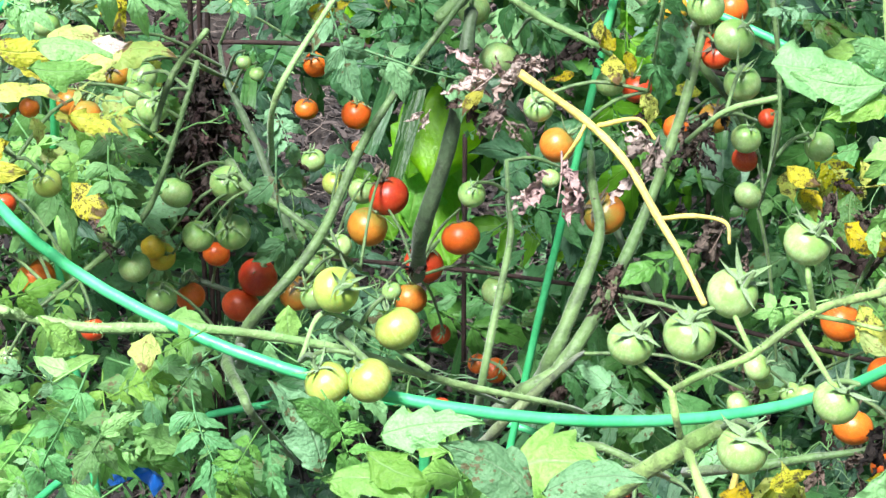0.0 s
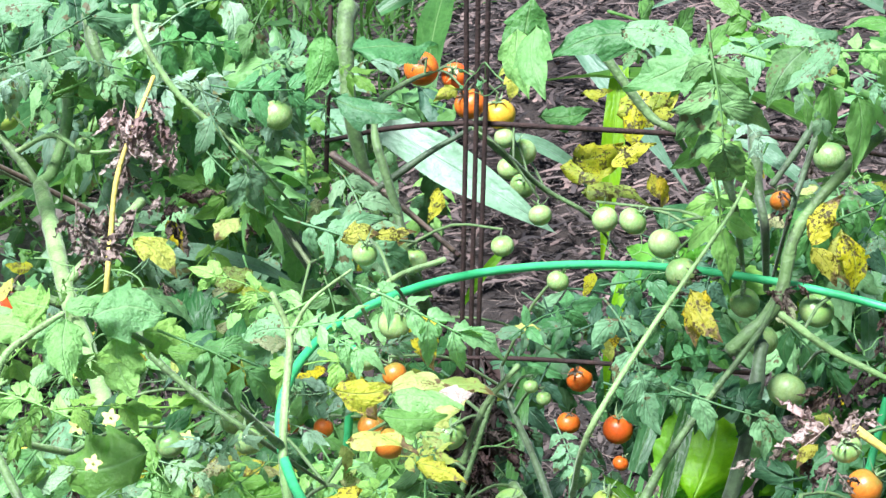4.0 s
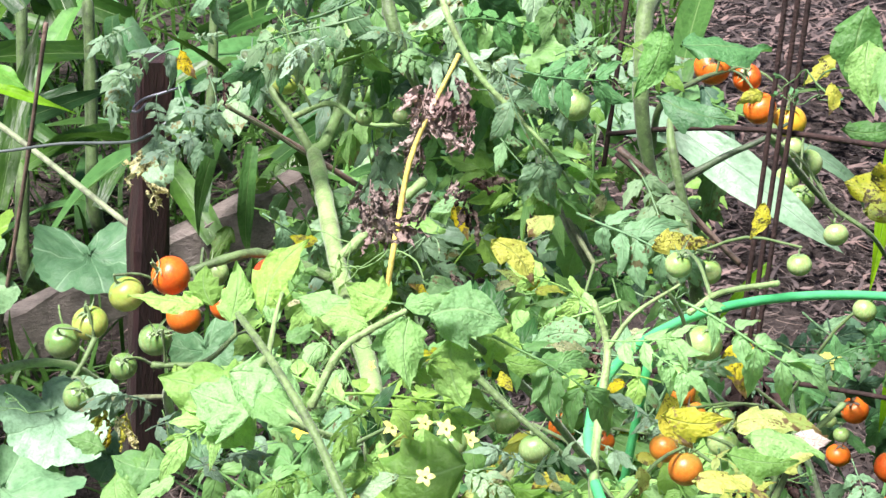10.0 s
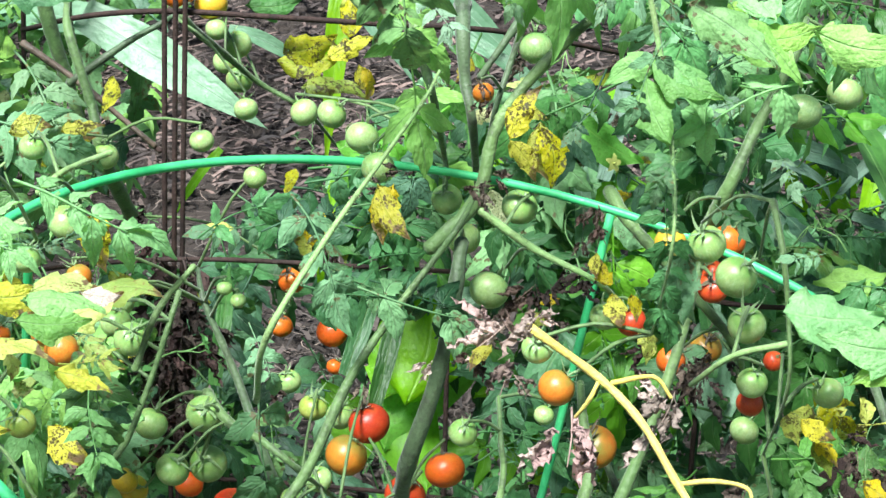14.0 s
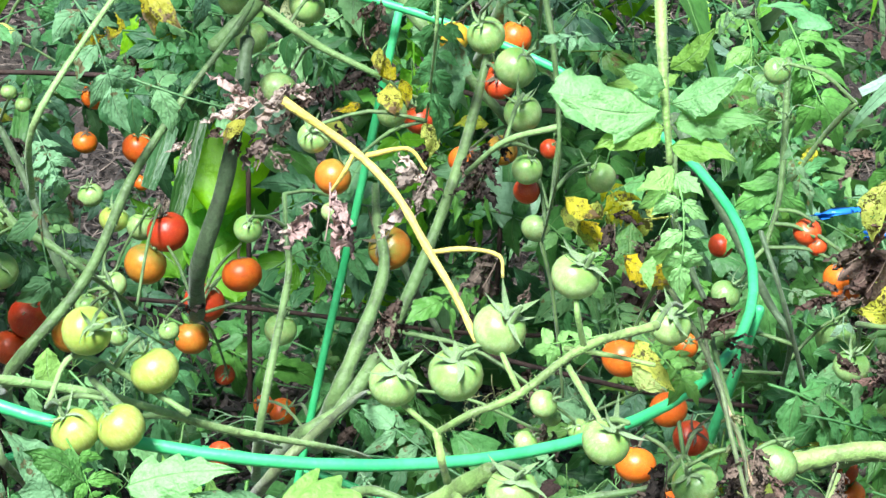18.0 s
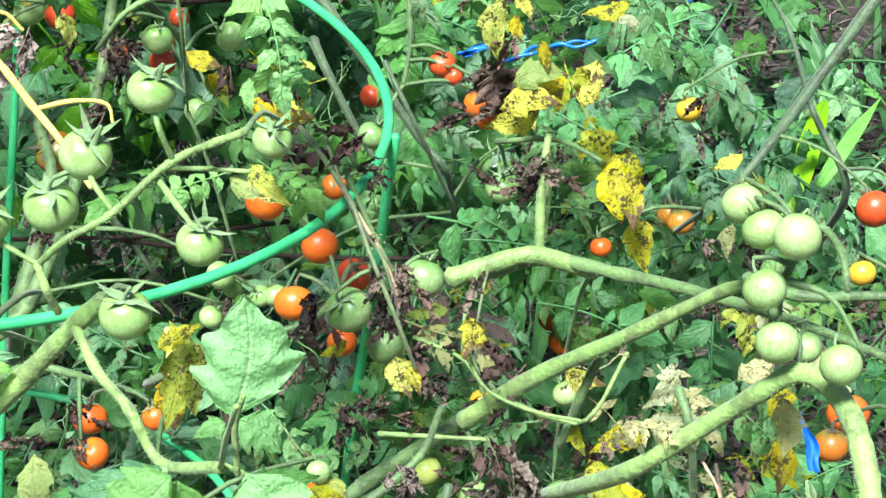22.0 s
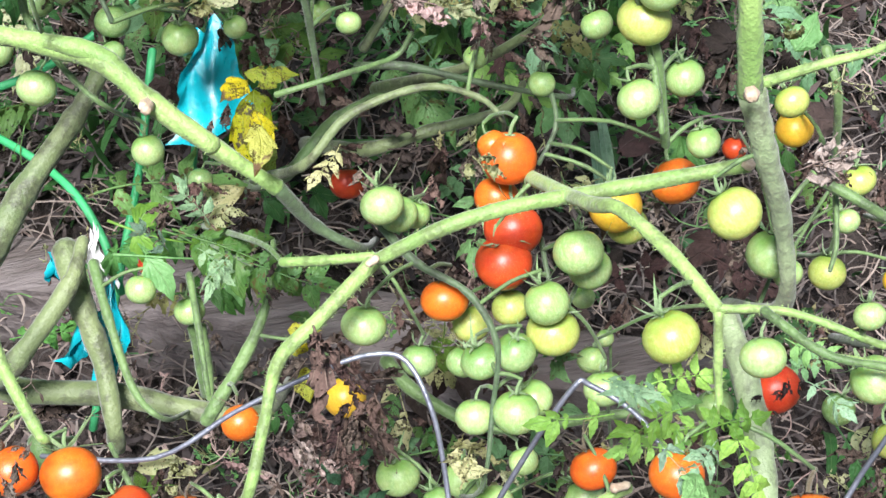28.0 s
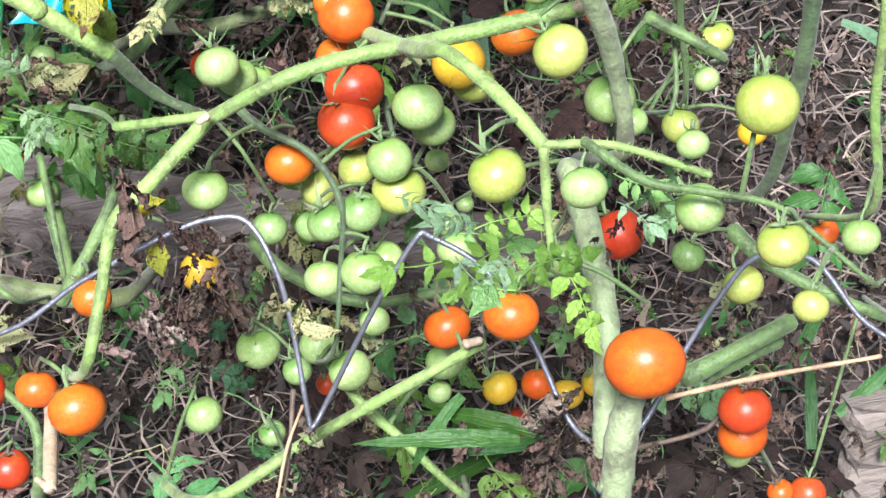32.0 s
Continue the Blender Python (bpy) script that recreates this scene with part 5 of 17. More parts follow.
stem(A, "y", 0.0014, 0.0008, (0.130, 0.896, 0.961), (0.147, 0.898, 0.962), (0.163, 0.897, 0.959), (0.165, 0.892, 0.950), name="stalk")
stem(E, "m", 0.0020, 0.0014, (0.219, 0.780, 0.990), (0.187, 0.765, 0.988), (0.159, 0.746, 0.977), (0.140, 0.741, 0.971), (0.127, 0.745, 0.959), name="stalk")
stem(E, "m", 0.0014, 0.0012, (0.187, 0.765, 0.988), (0.183, 0.762, 1.004), (0.182, 0.766, 1.011), name="stalk")
stem(E, "m", 0.0014, 0.0012, (0.180, 0.761, 0.982), (0.186, 0.738, 0.980), (0.190, 0.725, 0.978), name="stalk")
stem(E, "m", 0.0012, 0.0012, (0.127, 0.745, 0.959), (0.117, 0.749, 0.966), (0.110, 0.752, 0.972), name="stalk")
stem(E, "m", 0.0012, 0.0012, (0.159, 0.747, 0.979), (0.154, 0.752, 0.988), (0.152, 0.763, 0.989), name="stalk")
stem(E, "m", 0.0057, 0.0036, (0.049, 0.780, 0.828), (0.077, 0.780, 0.855), (0.110, 0.775, 0.886), (0.137, 0.765, 0.916), (0.151, 0.760, 0.930))
stem(E, "m", 0.0019, 0.0017, (0.127, 0.745, 0.959), (0.129, 0.740, 0.949), (0.132, 0.744, 0.936), name="stalk")
stem(A, "l", 0.0017, 0.0013, (0.016, 0.853, 0.896), (-0.007, 0.859, 0.909), (-0.028, 0.855, 0.925), (-0.038, 0.846, 0.929), (-0.043, 0.818, 0.922), name="stalk")
stem(A, "g", 0.0022, 0.0017, (-0.023, 0.854, 0.922), (-0.029, 0.859, 0.912), (-0.013, 0.837, 0.910), name="stalk")
stem(A, "g", 0.0035, 0.0014, (0.028, 1.171, 0.632), (0.034, 1.116, 0.708), (0.044, 1.145, 0.758), (0.052, 1.168, 0.798), (0.050, 1.179, 0.819), (0.048, 1.209, 0.836))
stem(D, "d", 0.0036, 0.0012, (0.132, 1.369, 0.704), (0.143, 1.341, 0.689), (0.161, 1.327, 0.662), (0.180, 1.310, 0.630), (0.194, 1.368, 0.557), name="stalk")
stem(A, "g", 0.0042, 0.0015, (-0.161, 1.286, 0.791), (-0.143, 1.262, 0.782), (-0.118, 1.257, 0.769), (-0.092, 1.249, 0.752), (-0.068, 1.311, 0.687))
stem(B, "d", 0.0027, 0.0023, (-0.170, 1.326, 0.653), (-0.211, 1.331, 0.665), (-0.252, 1.333, 0.674), name="stalk")
stem(A, "g", 0.0039, 0.0014, (0.058, 1.001, 0.735), (0.088, 0.935, 0.789), (0.107, 0.937, 0.791), (0.136, 0.932, 0.780), (0.164, 0.998, 0.719))
stem(A, "o", 0.0042, 0.0015, (0.027, 1.079, 0.674), (0.047, 1.021, 0.742), (0.068, 1.032, 0.760), (0.094, 1.086, 0.752), (0.106, 1.183, 0.697))
stem(A, "g", 0.0044, 0.0014, (-0.125, 1.089, 0.752), (-0.114, 0.991, 0.807), (-0.096, 0.940, 0.818), (-0.089, 0.935, 0.806), (-0.075, 0.992, 0.733))
stem(C, "g", 0.0034, 0.0044, (-0.679, 1.357, 0.874), (-0.660, 1.369, 0.884), (-0.637, 1.381, 0.893), (-0.618, 1.400, 0.894), (-0.593, 1.415, 0.884), (-0.561, 1.424, 0.870))
stem(C, "y", 0.0016, 0.0024, (-0.444, 1.370, 1.084), (-0.466, 1.336, 1.021), (-0.470, 1.314, 0.973), (-0.469, 1.278, 0.915), name="stalk")
stem(C, "g", 0.0067, 0.0025, (-0.550, 1.530, 1.095), (-0.541, 1.505, 1.077), (-0.529, 1.499, 1.053), (-0.521, 1.511, 1.020), (-0.514, 1.590, 0.943))
stem(B, "l", 0.0033, 0.0009, (-0.481, 1.450, 1.120), (-0.471, 1.426, 1.103), (-0.444, 1.417, 1.061), (-0.412, 1.416, 1.031), (-0.384, 1.414, 1.005), (-0.362, 1.483, 0.934), name="stalk")
stem(B, "g", 0.0092, 0.0036, (-0.359, 1.696, 1.065), (-0.358, 1.669, 1.046), (-0.351, 1.642, 0.979), (-0.336, 1.641, 0.910), (-0.325, 1.653, 0.850), (-0.319, 1.729, 0.771))
stem(B, "d", 0.0049, 0.0040, (-0.390, 1.496, 0.936), (-0.373, 1.490, 0.907), (-0.359, 1.486, 0.886))
stem(C, "l", 0.0046, 0.0040, (-0.560, 1.435, 0.882), (-0.527, 1.453, 0.918), (-0.497, 1.466, 0.949))
stem(C, "g", 0.0027, 0.0018, (-0.685, 1.341, 0.809), (-0.647, 1.355, 0.811), (-0.625, 1.372, 0.832), name="stalk")
stem(C, "g", 0.0023, 0.0018, (-0.749, 1.366, 0.812), (-0.751, 1.349, 0.799), (-0.753, 1.333, 0.790), name="stalk")
stem(C, "l", 0.0032, 0.0011, (-0.581, 1.152, 0.870), (-0.553, 1.093, 0.923), (-0.527, 1.104, 0.927), (-0.494, 1.097, 0.938), (-0.476, 1.113, 0.944))
stem(B, "g", 0.0036, 0.0012, (-0.356, 1.754, 0.908), (-0.344, 1.712, 0.963), (-0.319, 1.771, 0.974), (-0.295, 1.816, 0.975), (-0.285, 1.853, 0.975), name="stalk")
stem(B, "g", 0.0046, 0.0015, (-0.242, 1.712, 0.953), (-0.239, 1.708, 0.942), (-0.218, 1.794, 0.885), (-0.190, 1.833, 0.844), (-0.146, 1.835, 0.817), (-0.120, 1.907, 0.752))
stem(B, "g", 0.0053, 0.0022, (-0.128, 1.669, 1.050), (-0.116, 1.643, 1.035), (-0.076, 1.626, 0.986), (-0.052, 1.621, 0.970), (-0.027, 1.685, 0.904))
stem(B, "d", 0.0063, 0.0045, (-0.413, 1.519, 0.979), (-0.402, 1.494, 0.963), (-0.378, 1.483, 0.932), (-0.357, 1.470, 0.899))
stem(A, "l", 0.0022, 0.0009, (-0.102, 1.122, 0.875), (-0.088, 1.070, 0.945), (-0.057, 1.111, 0.990), (-0.030, 1.156, 1.019), (-0.005, 1.200, 1.045), (0.004, 1.235, 1.054), name="stalk")
stem(A, "g", 0.0050, 0.0017, (-0.019, 1.356, 1.064), (-0.014, 1.329, 1.046), (-0.007, 1.321, 1.024), (-0.001, 1.313, 1.005), (0.008, 1.373, 0.928))
stem(A, "g", 0.0054, 0.0019, (-0.002, 1.277, 0.913), (0.030, 1.291, 0.946), (0.044, 1.312, 0.996), (0.092, 1.336, 1.050), (0.137, 1.352, 1.086), (0.136, 1.367, 1.122), (0.136, 1.394, 1.141))
stem(A, "g", 0.0052, 0.0020, (0.125, 1.362, 0.926), (0.139, 1.337, 0.912), (0.172, 1.325, 0.879), (0.217, 1.308, 0.831), (0.237, 1.371, 0.760))
stem(A, "l", 0.0031, 0.0010, (0.030, 1.289, 0.939), (0.069, 1.280, 0.914), (0.120, 1.273, 0.889), (0.146, 1.339, 0.826), name="stalk")
stem(B, "d", 0.0065, 0.0023, (0.014, 1.503, 1.023), (0.015, 1.476, 1.005), (0.018, 1.463, 0.972), (0.024, 1.452, 0.944), (0.029, 1.511, 0.867))
stem(B, "d", 0.0038, 0.0013, (0.070, 1.467, 1.061), (0.065, 1.440, 1.043), (0.051, 1.422, 1.000), (0.040, 1.407, 0.965), (0.031, 1.466, 0.889))
stem(B, "d", 0.0035, 0.0026, (0.065, 1.507, 1.026), (0.054, 1.480, 1.011), (0.029, 1.465, 0.976), name="stalk")
stem(A, "l", 0.0021, 0.0007, (0.114, 1.138, 1.178), (0.117, 1.111, 1.159), (0.130, 1.088, 1.100), (0.137, 1.068, 1.049), (0.137, 1.053, 1.012), (0.136, 1.112, 0.934), name="stalk")
stem(A, "g", 0.0058, 0.0021, (0.187, 1.359, 0.872), (0.199, 1.300, 0.947), (0.221, 1.319, 0.994), (0.246, 1.339, 1.041), (0.255, 1.366, 1.057))
stem(A, "g", 0.0022, 0.0007, (0.203, 1.131, 1.013), (0.206, 1.103, 0.995), (0.211, 1.090, 0.959), (0.212, 1.074, 0.920), (0.213, 1.133, 0.842), name="stalk")
stem(A, "l", 0.0019, 0.0017, (0.212, 1.084, 0.944), (0.183, 1.098, 0.928), (0.162, 1.117, 0.898), name="stalk")
stem(B, "g", 0.0065, 0.0025, (-0.272, 1.580, 0.804), (-0.280, 1.521, 0.881), (-0.290, 1.536, 0.920), (-0.310, 1.557, 0.976), (-0.316, 1.584, 0.994))
stem(B, "d", 0.0039, 0.0013, (-0.320, 1.589, 0.921), (-0.273, 1.603, 0.953), (-0.240, 1.612, 0.971), (-0.223, 1.637, 0.980), name="stalk")
stem(B, "b", 0.0029, 0.0024, (-0.360, 1.599, 0.952), (-0.311, 1.589, 0.921), (-0.247, 1.573, 0.872), name="twig", knots=0.4)
stem(A, "l", 0.0020, 0.0016, (-0.232, 1.140, 1.002), (-0.215, 1.146, 1.015), (-0.179, 1.105, 1.042), name="stalk")
stem(D, "d", 0.0041, 0.0015, (0.304, 1.205, 0.898), (0.314, 1.176, 0.883), (0.338, 1.153, 0.844), (0.363, 1.129, 0.802), (0.377, 1.118, 0.782), (0.393, 1.175, 0.710))
stem(D, "g", 0.0021, 0.0014, (0.361, 1.156, 0.960), (0.357, 1.118, 0.888), (0.348, 1.103, 0.856), name="stalk")
stem(D, "g", 0.0020, 0.0014, (0.388, 1.096, 0.957), (0.378, 1.115, 0.927), (0.364, 1.121, 0.894), name="stalk")
stem(D, "m", 0.0058, 0.0048, (0.344, 0.958, 0.797), (0.373, 0.959, 0.803), (0.395, 0.958, 0.804), (0.426, 0.950, 0.793))
stem(D, "m", 0.0032, 0.0019, (0.397, 0.959, 0.805), (0.402, 0.973, 0.834), (0.411, 0.989, 0.865))
stem(D, "g", 0.0034, 0.0013, (0.164, 0.999, 0.729), (0.193, 0.930, 0.785), (0.227, 0.931, 0.792), (0.259, 0.932, 0.799), (0.278, 0.953, 0.804))
stem(A, "g", 0.0023, 0.0010, (-0.069, 0.971, 0.791), (-0.040, 0.903, 0.850), (-0.005, 0.906, 0.860), (0.034, 0.941, 0.824), (0.052, 1.027, 0.757), name="stalk")
stem(D, "d", 0.0038, 0.0013, (0.321, 1.323, 0.802), (0.327, 1.293, 0.785), (0.343, 1.271, 0.745), (0.358, 1.254, 0.715), (0.371, 1.311, 0.642))
stem(D, "g", 0.0015, 0.0012, (0.285, 0.950, 0.880), (0.296, 0.932, 0.847), (0.307, 0.917, 0.820), name="stalk")
stem(D, "t", 0.0012, 0.0009, (0.289, 0.938, 0.858), (0.297, 0.918, 0.842), (0.304, 0.895, 0.821), name="twig", knots=0.4)
stem(E, "m", 0.0053, 0.0017, (0.331, 0.878, 0.753), (0.368, 0.857, 0.790), (0.405, 0.825, 0.827), (0.443, 0.785, 0.872), (0.453, 0.757, 0.889), (0.459, 0.761, 0.899))
stem(D, "g", 0.0049, 0.0014, (0.357, 0.960, 0.793), (0.398, 0.966, 0.797), (0.437, 0.924, 0.803), (0.464, 0.886, 0.810), (0.508, 0.819, 0.818), (0.549, 0.758, 0.813), (0.565, 0.803, 0.761))
stem(D, "m", 0.0030, 0.0020, (0.399, 0.967, 0.800), (0.409, 0.989, 0.817), (0.420, 1.016, 0.843))
stem(D, "g", 0.0035, 0.0014, (0.476, 0.839, 0.843), (0.495, 0.814, 0.843), (0.529, 0.806, 0.842), (0.565, 0.797, 0.840), (0.594, 0.860, 0.789))
stem(E, "m", 0.0041, 0.0061, (0.367, 0.840, 0.723), (0.385, 0.758, 0.794), (0.413, 0.737, 0.828), (0.435, 0.717, 0.859), (0.448, 0.710, 0.871), (0.457, 0.696, 0.872), (0.457, 0.670, 0.870), (0.455, 0.651, 0.860), (0.450, 0.630, 0.845), (0.449, 0.630, 0.820), (0.453, 0.621, 0.789), (0.458, 0.615, 0.754), (0.458, 0.592, 0.699), (0.462, 0.583, 0.645))
stem(D, "g", 0.0048, 0.0041, (0.212, 0.954, 0.618), (0.237, 0.889, 0.684), (0.277, 0.896, 0.708), (0.332, 0.886, 0.748))
stem(D, "g", 0.0027, 0.0022, (0.399, 0.847, 0.803), (0.390, 0.853, 0.774), (0.380, 0.858, 0.741))
stem(E, "m", 0.0015, 0.0012, (0.282, 0.869, 0.760), (0.311, 0.861, 0.758), (0.340, 0.853, 0.756), name="stalk")
stem(E, "m", 0.0018, 0.0012, (0.347, 0.864, 0.775), (0.367, 0.855, 0.767), (0.386, 0.847, 0.762), name="stalk")
stem(E, "m", 0.0022, 0.0024, (0.137, 0.763, 0.917), (0.144, 0.737, 0.909), (0.155, 0.713, 0.904), (0.165, 0.698, 0.885), (0.187, 0.658, 0.907))
stem(E, "m", 0.0015, 0.0010, (0.187, 0.658, 0.907), (0.189, 0.631, 0.939), (0.193, 0.611, 0.966), name="stalk")
stem(D, "g", 0.0034, 0.0012, (0.301, 0.963, 0.570), (0.330, 0.888, 0.623), (0.367, 0.881, 0.625), (0.387, 0.898, 0.627))
stem(E, "g", 0.0026, 0.0010, (0.428, 0.805, 0.804), (0.430, 0.790, 0.785), (0.438, 0.807, 0.721), (0.431, 0.831, 0.664), (0.428, 0.913, 0.587))
stem(E, "g", 0.0025, 0.0024, (0.285, 0.895, 0.568), (0.291, 0.828, 0.648), (0.300, 0.833, 0.694), (0.310, 0.843, 0.731), name="stalk")
stem(E, "g", 0.0023, 0.0009, (0.399, 0.632, 0.800), (0.405, 0.611, 0.819), (0.411, 0.609, 0.837), (0.422, 0.621, 0.841), (0.435, 0.656, 0.845))
stem(E, "g", 0.0020, 0.0015, (0.445, 0.725, 0.911), (0.455, 0.718, 0.940), (0.464, 0.710, 0.931), (0.464, 0.700, 0.917), name="stalk")
stem(E, "g", 0.0017, 0.0007, (0.444, 0.716, 0.916), (0.457, 0.700, 0.914), (0.461, 0.678, 0.902), (0.465, 0.681, 0.892), name="stalk")
stem(E, "y", 0.0020, 0.0017, (0.171, 0.861, 0.802), (0.177, 0.875, 0.824), (0.178, 0.883, 0.836), name="stalk")
stem(D, "m", 0.0012, 0.0009, (0.308, 0.892, 0.803), (0.333, 0.879, 0.791), (0.343, 0.860, 0.768), name="stalk")
stem(E, "t", 0.0008, 0.0006, (0.419, 0.744, 0.803), (0.424, 0.734, 0.790), (0.428, 0.734, 0.755), (0.430, 0.736, 0.705), name="twig", knots=0.4)
stem(E, "d", 0.0024, 0.0019, (0.312, 0.833, 0.745), (0.291, 0.804, 0.708), (0.278, 0.775, 0.628), (0.281, 0.764, 0.572), (0.283, 0.749, 0.527), name="stalk")
stem(F, "g", 0.0022, 0.0024, (0.405, 0.648, 0.793), (0.408, 0.630, 0.773), (0.415, 0.635, 0.720), (0.425, 0.651, 0.665), (0.440, 0.648, 0.620), (0.446, 0.635, 0.563))
stem(E, "g", 0.0028, 0.0027, (0.134, 0.822, 0.742), (0.126, 0.801, 0.724), (0.110, 0.799, 0.688), (0.103, 0.792, 0.648), (0.103, 0.788, 0.599))
stem(E, "m", 0.0056, 0.0052, (0.082, 0.802, 0.579), (0.113, 0.786, 0.585), (0.147, 0.772, 0.578), (0.167, 0.754, 0.578), (0.187, 0.736, 0.564), (0.215, 0.713, 0.545))
stem(F, "g", 0.0044, 0.0018, (0.433, 0.777, 0.602), (0.459, 0.721, 0.660), (0.488, 0.736, 0.668), (0.525, 0.741, 0.669), (0.568, 0.742, 0.665), (0.598, 0.812, 0.612))
stem(E, "g", 0.0037, 0.0015, (0.198, 0.866, 0.686), (0.226, 0.800, 0.748), (0.262, 0.806, 0.763), (0.294, 0.815, 0.781), (0.311, 0.840, 0.791))
stem(E, "g", 0.0037, 0.0015, (0.087, 0.885, 0.575), (0.113, 0.822, 0.639), (0.161, 0.835, 0.665), (0.178, 0.860, 0.675))
stem(E, "g", 0.0022, 0.0019, (0.290, 0.929, 0.598), (0.319, 0.854, 0.650), (0.359, 0.847, 0.653), name="stalk")
stem(E, "o", 0.0016, 0.0013, (0.313, 0.837, 0.630), (0.332, 0.823, 0.619), (0.352, 0.809, 0.609), name="stalk")
stem(E, "g", 0.0026, 0.0019, (0.364, 0.842, 0.648), (0.363, 0.818, 0.621), (0.370, 0.789, 0.592), (0.377, 0.774, 0.578), name="stalk")
stem(E, "m", 0.0024, 0.0009, (0.452, 0.622, 0.805), (0.474, 0.631, 0.805), (0.500, 0.646, 0.814), (0.517, 0.676, 0.819))
stem(E, "g", 0.0029, 0.0009, (0.126, 0.866, 0.593), (0.128, 0.832, 0.579), (0.130, 0.816, 0.562), (0.147, 0.792, 0.540), (0.163, 0.777, 0.527), (0.182, 0.829, 0.462))
stem(E, "d", 0.0032, 0.0013, (0.319, 0.831, 0.475), (0.350, 0.823, 0.475), (0.396, 0.805, 0.466), (0.443, 0.788, 0.459), (0.471, 0.848, 0.405))
stem(E, "o", 0.0044, 0.0015, (0.335, 0.855, 0.430), (0.395, 0.815, 0.476), (0.454, 0.792, 0.541), (0.468, 0.807, 0.555))
stem(D, "o", 0.0028, 0.0011, (0.325, 0.837, 0.483), (0.351, 0.855, 0.509), (0.376, 0.878, 0.540), (0.398, 0.918, 0.590), (0.405, 0.950, 0.604), name="stalk")
stem(F, "s", 0.0070, 0.0034, (0.463, 0.584, 0.645), (0.471, 0.574, 0.611), (0.487, 0.572, 0.559), (0.497, 0.569, 0.492), (0.501, 0.638, 0.412))
stem(E, "m", 0.0052, 0.0047, (0.103, 0.794, 0.583), (0.163, 0.761, 0.582), (0.185, 0.735, 0.564), (0.216, 0.715, 0.541), (0.246, 0.698, 0.519))
stem(E, "d", 0.0044, 0.0018, (0.246, 0.698, 0.519), (0.266, 0.697, 0.483), (0.291, 0.695, 0.460), (0.313, 0.762, 0.389))
stem(E, "m", 0.0042, 0.0036, (0.486, 0.616, 0.557), (0.419, 0.624, 0.549), (0.357, 0.625, 0.549), (0.320, 0.626, 0.541), (0.284, 0.629, 0.522))
stem(E, "m", 0.0045, 0.0025, (0.284, 0.629, 0.522), (0.248, 0.607, 0.509), (0.225, 0.597, 0.495), (0.211, 0.574, 0.472), (0.194, 0.548, 0.446), (0.181, 0.599, 0.377))
stem(E, "m", 0.0027, 0.0027, (0.239, 0.654, 0.507), (0.259, 0.643, 0.515), (0.285, 0.631, 0.524))
stem(F, "m", 0.0043, 0.0032, (0.385, 0.697, 0.497), (0.392, 0.604, 0.565), (0.400, 0.578, 0.585), (0.415, 0.543, 0.585), (0.425, 0.507, 0.583))
stem(F, "m", 0.0024, 0.0018, (0.425, 0.507, 0.583), (0.458, 0.497, 0.582), (0.494, 0.469, 0.579))
stem(F, "m", 0.0027, 0.0011, (0.425, 0.506, 0.582), (0.423, 0.493, 0.557), (0.421, 0.483, 0.521), (0.420, 0.544, 0.442))
stem(E, "o", 0.0108, 0.0042, (0.054, 0.872, 0.315), (0.073, 0.817, 0.383), (0.101, 0.840, 0.409), (0.141, 0.866, 0.440), (0.162, 0.883, 0.459), (0.175, 0.913, 0.471))
stem(E, "o", 0.0106, 0.0044, (0.046, 0.816, 0.278), (0.065, 0.790, 0.277), (0.131, 0.770, 0.275), (0.187, 0.747, 0.267), (0.224, 0.736, 0.266), (0.252, 0.797, 0.215))
stem(E, "o", 0.0096, 0.0040, (0.119, 0.837, 0.353), (0.122, 0.802, 0.340), (0.129, 0.769, 0.313), (0.128, 0.729, 0.279), (0.127, 0.777, 0.209))
stem(E, "o", 0.0094, 0.0036, (0.047, 0.817, 0.266), (0.069, 0.760, 0.332), (0.117, 0.789, 0.368), (0.132, 0.818, 0.379))
stem(E, "m", 0.0048, 0.0020, (0.071, 0.722, 0.443), (0.077, 0.687, 0.432), (0.089, 0.656, 0.408), (0.094, 0.648, 0.402), (0.105, 0.695, 0.335))
stem(E, "g", 0.0046, 0.0016, (0.186, 0.693, 0.328), (0.220, 0.719, 0.358), (0.239, 0.741, 0.381), (0.249, 0.773, 0.394))
stem(E, "g", 0.0035, 0.0030, (0.191, 0.767, 0.259), (0.190, 0.777, 0.320))
stem(E, "g", 0.0035, 0.0013, (0.136, 0.792, 0.384), (0.139, 0.756, 0.372), (0.146, 0.719, 0.341), (0.161, 0.701, 0.329), (0.179, 0.751, 0.266))
stem(E, "d", 0.0029, 0.0010, (0.301, 0.696, 0.479), (0.315, 0.662, 0.477), (0.339, 0.635, 0.473), (0.349, 0.611, 0.454), (0.342, 0.592, 0.423), (0.328, 0.565, 0.383), (0.319, 0.618, 0.309))
stem(F, "g", 0.0020, 0.0017, (0.438, 0.654, 0.619), (0.438, 0.636, 0.603), (0.436, 0.620, 0.589), name="stalk")
stem(F, "m", 0.0030, 0.0011, (0.466, 0.586, 0.646), (0.493, 0.578, 0.660), (0.525, 0.577, 0.666), (0.544, 0.597, 0.670))
stem(F, "g", 0.0029, 0.0013, (0.564, 0.695, 0.553), (0.567, 0.676, 0.533), (0.577, 0.677, 0.469), (0.585, 0.673, 0.400), (0.588, 0.741, 0.321))
stem(F, "g", 0.0037, 0.0014, (0.526, 0.616, 0.539), (0.559, 0.590, 0.524), (0.582, 0.642, 0.464))
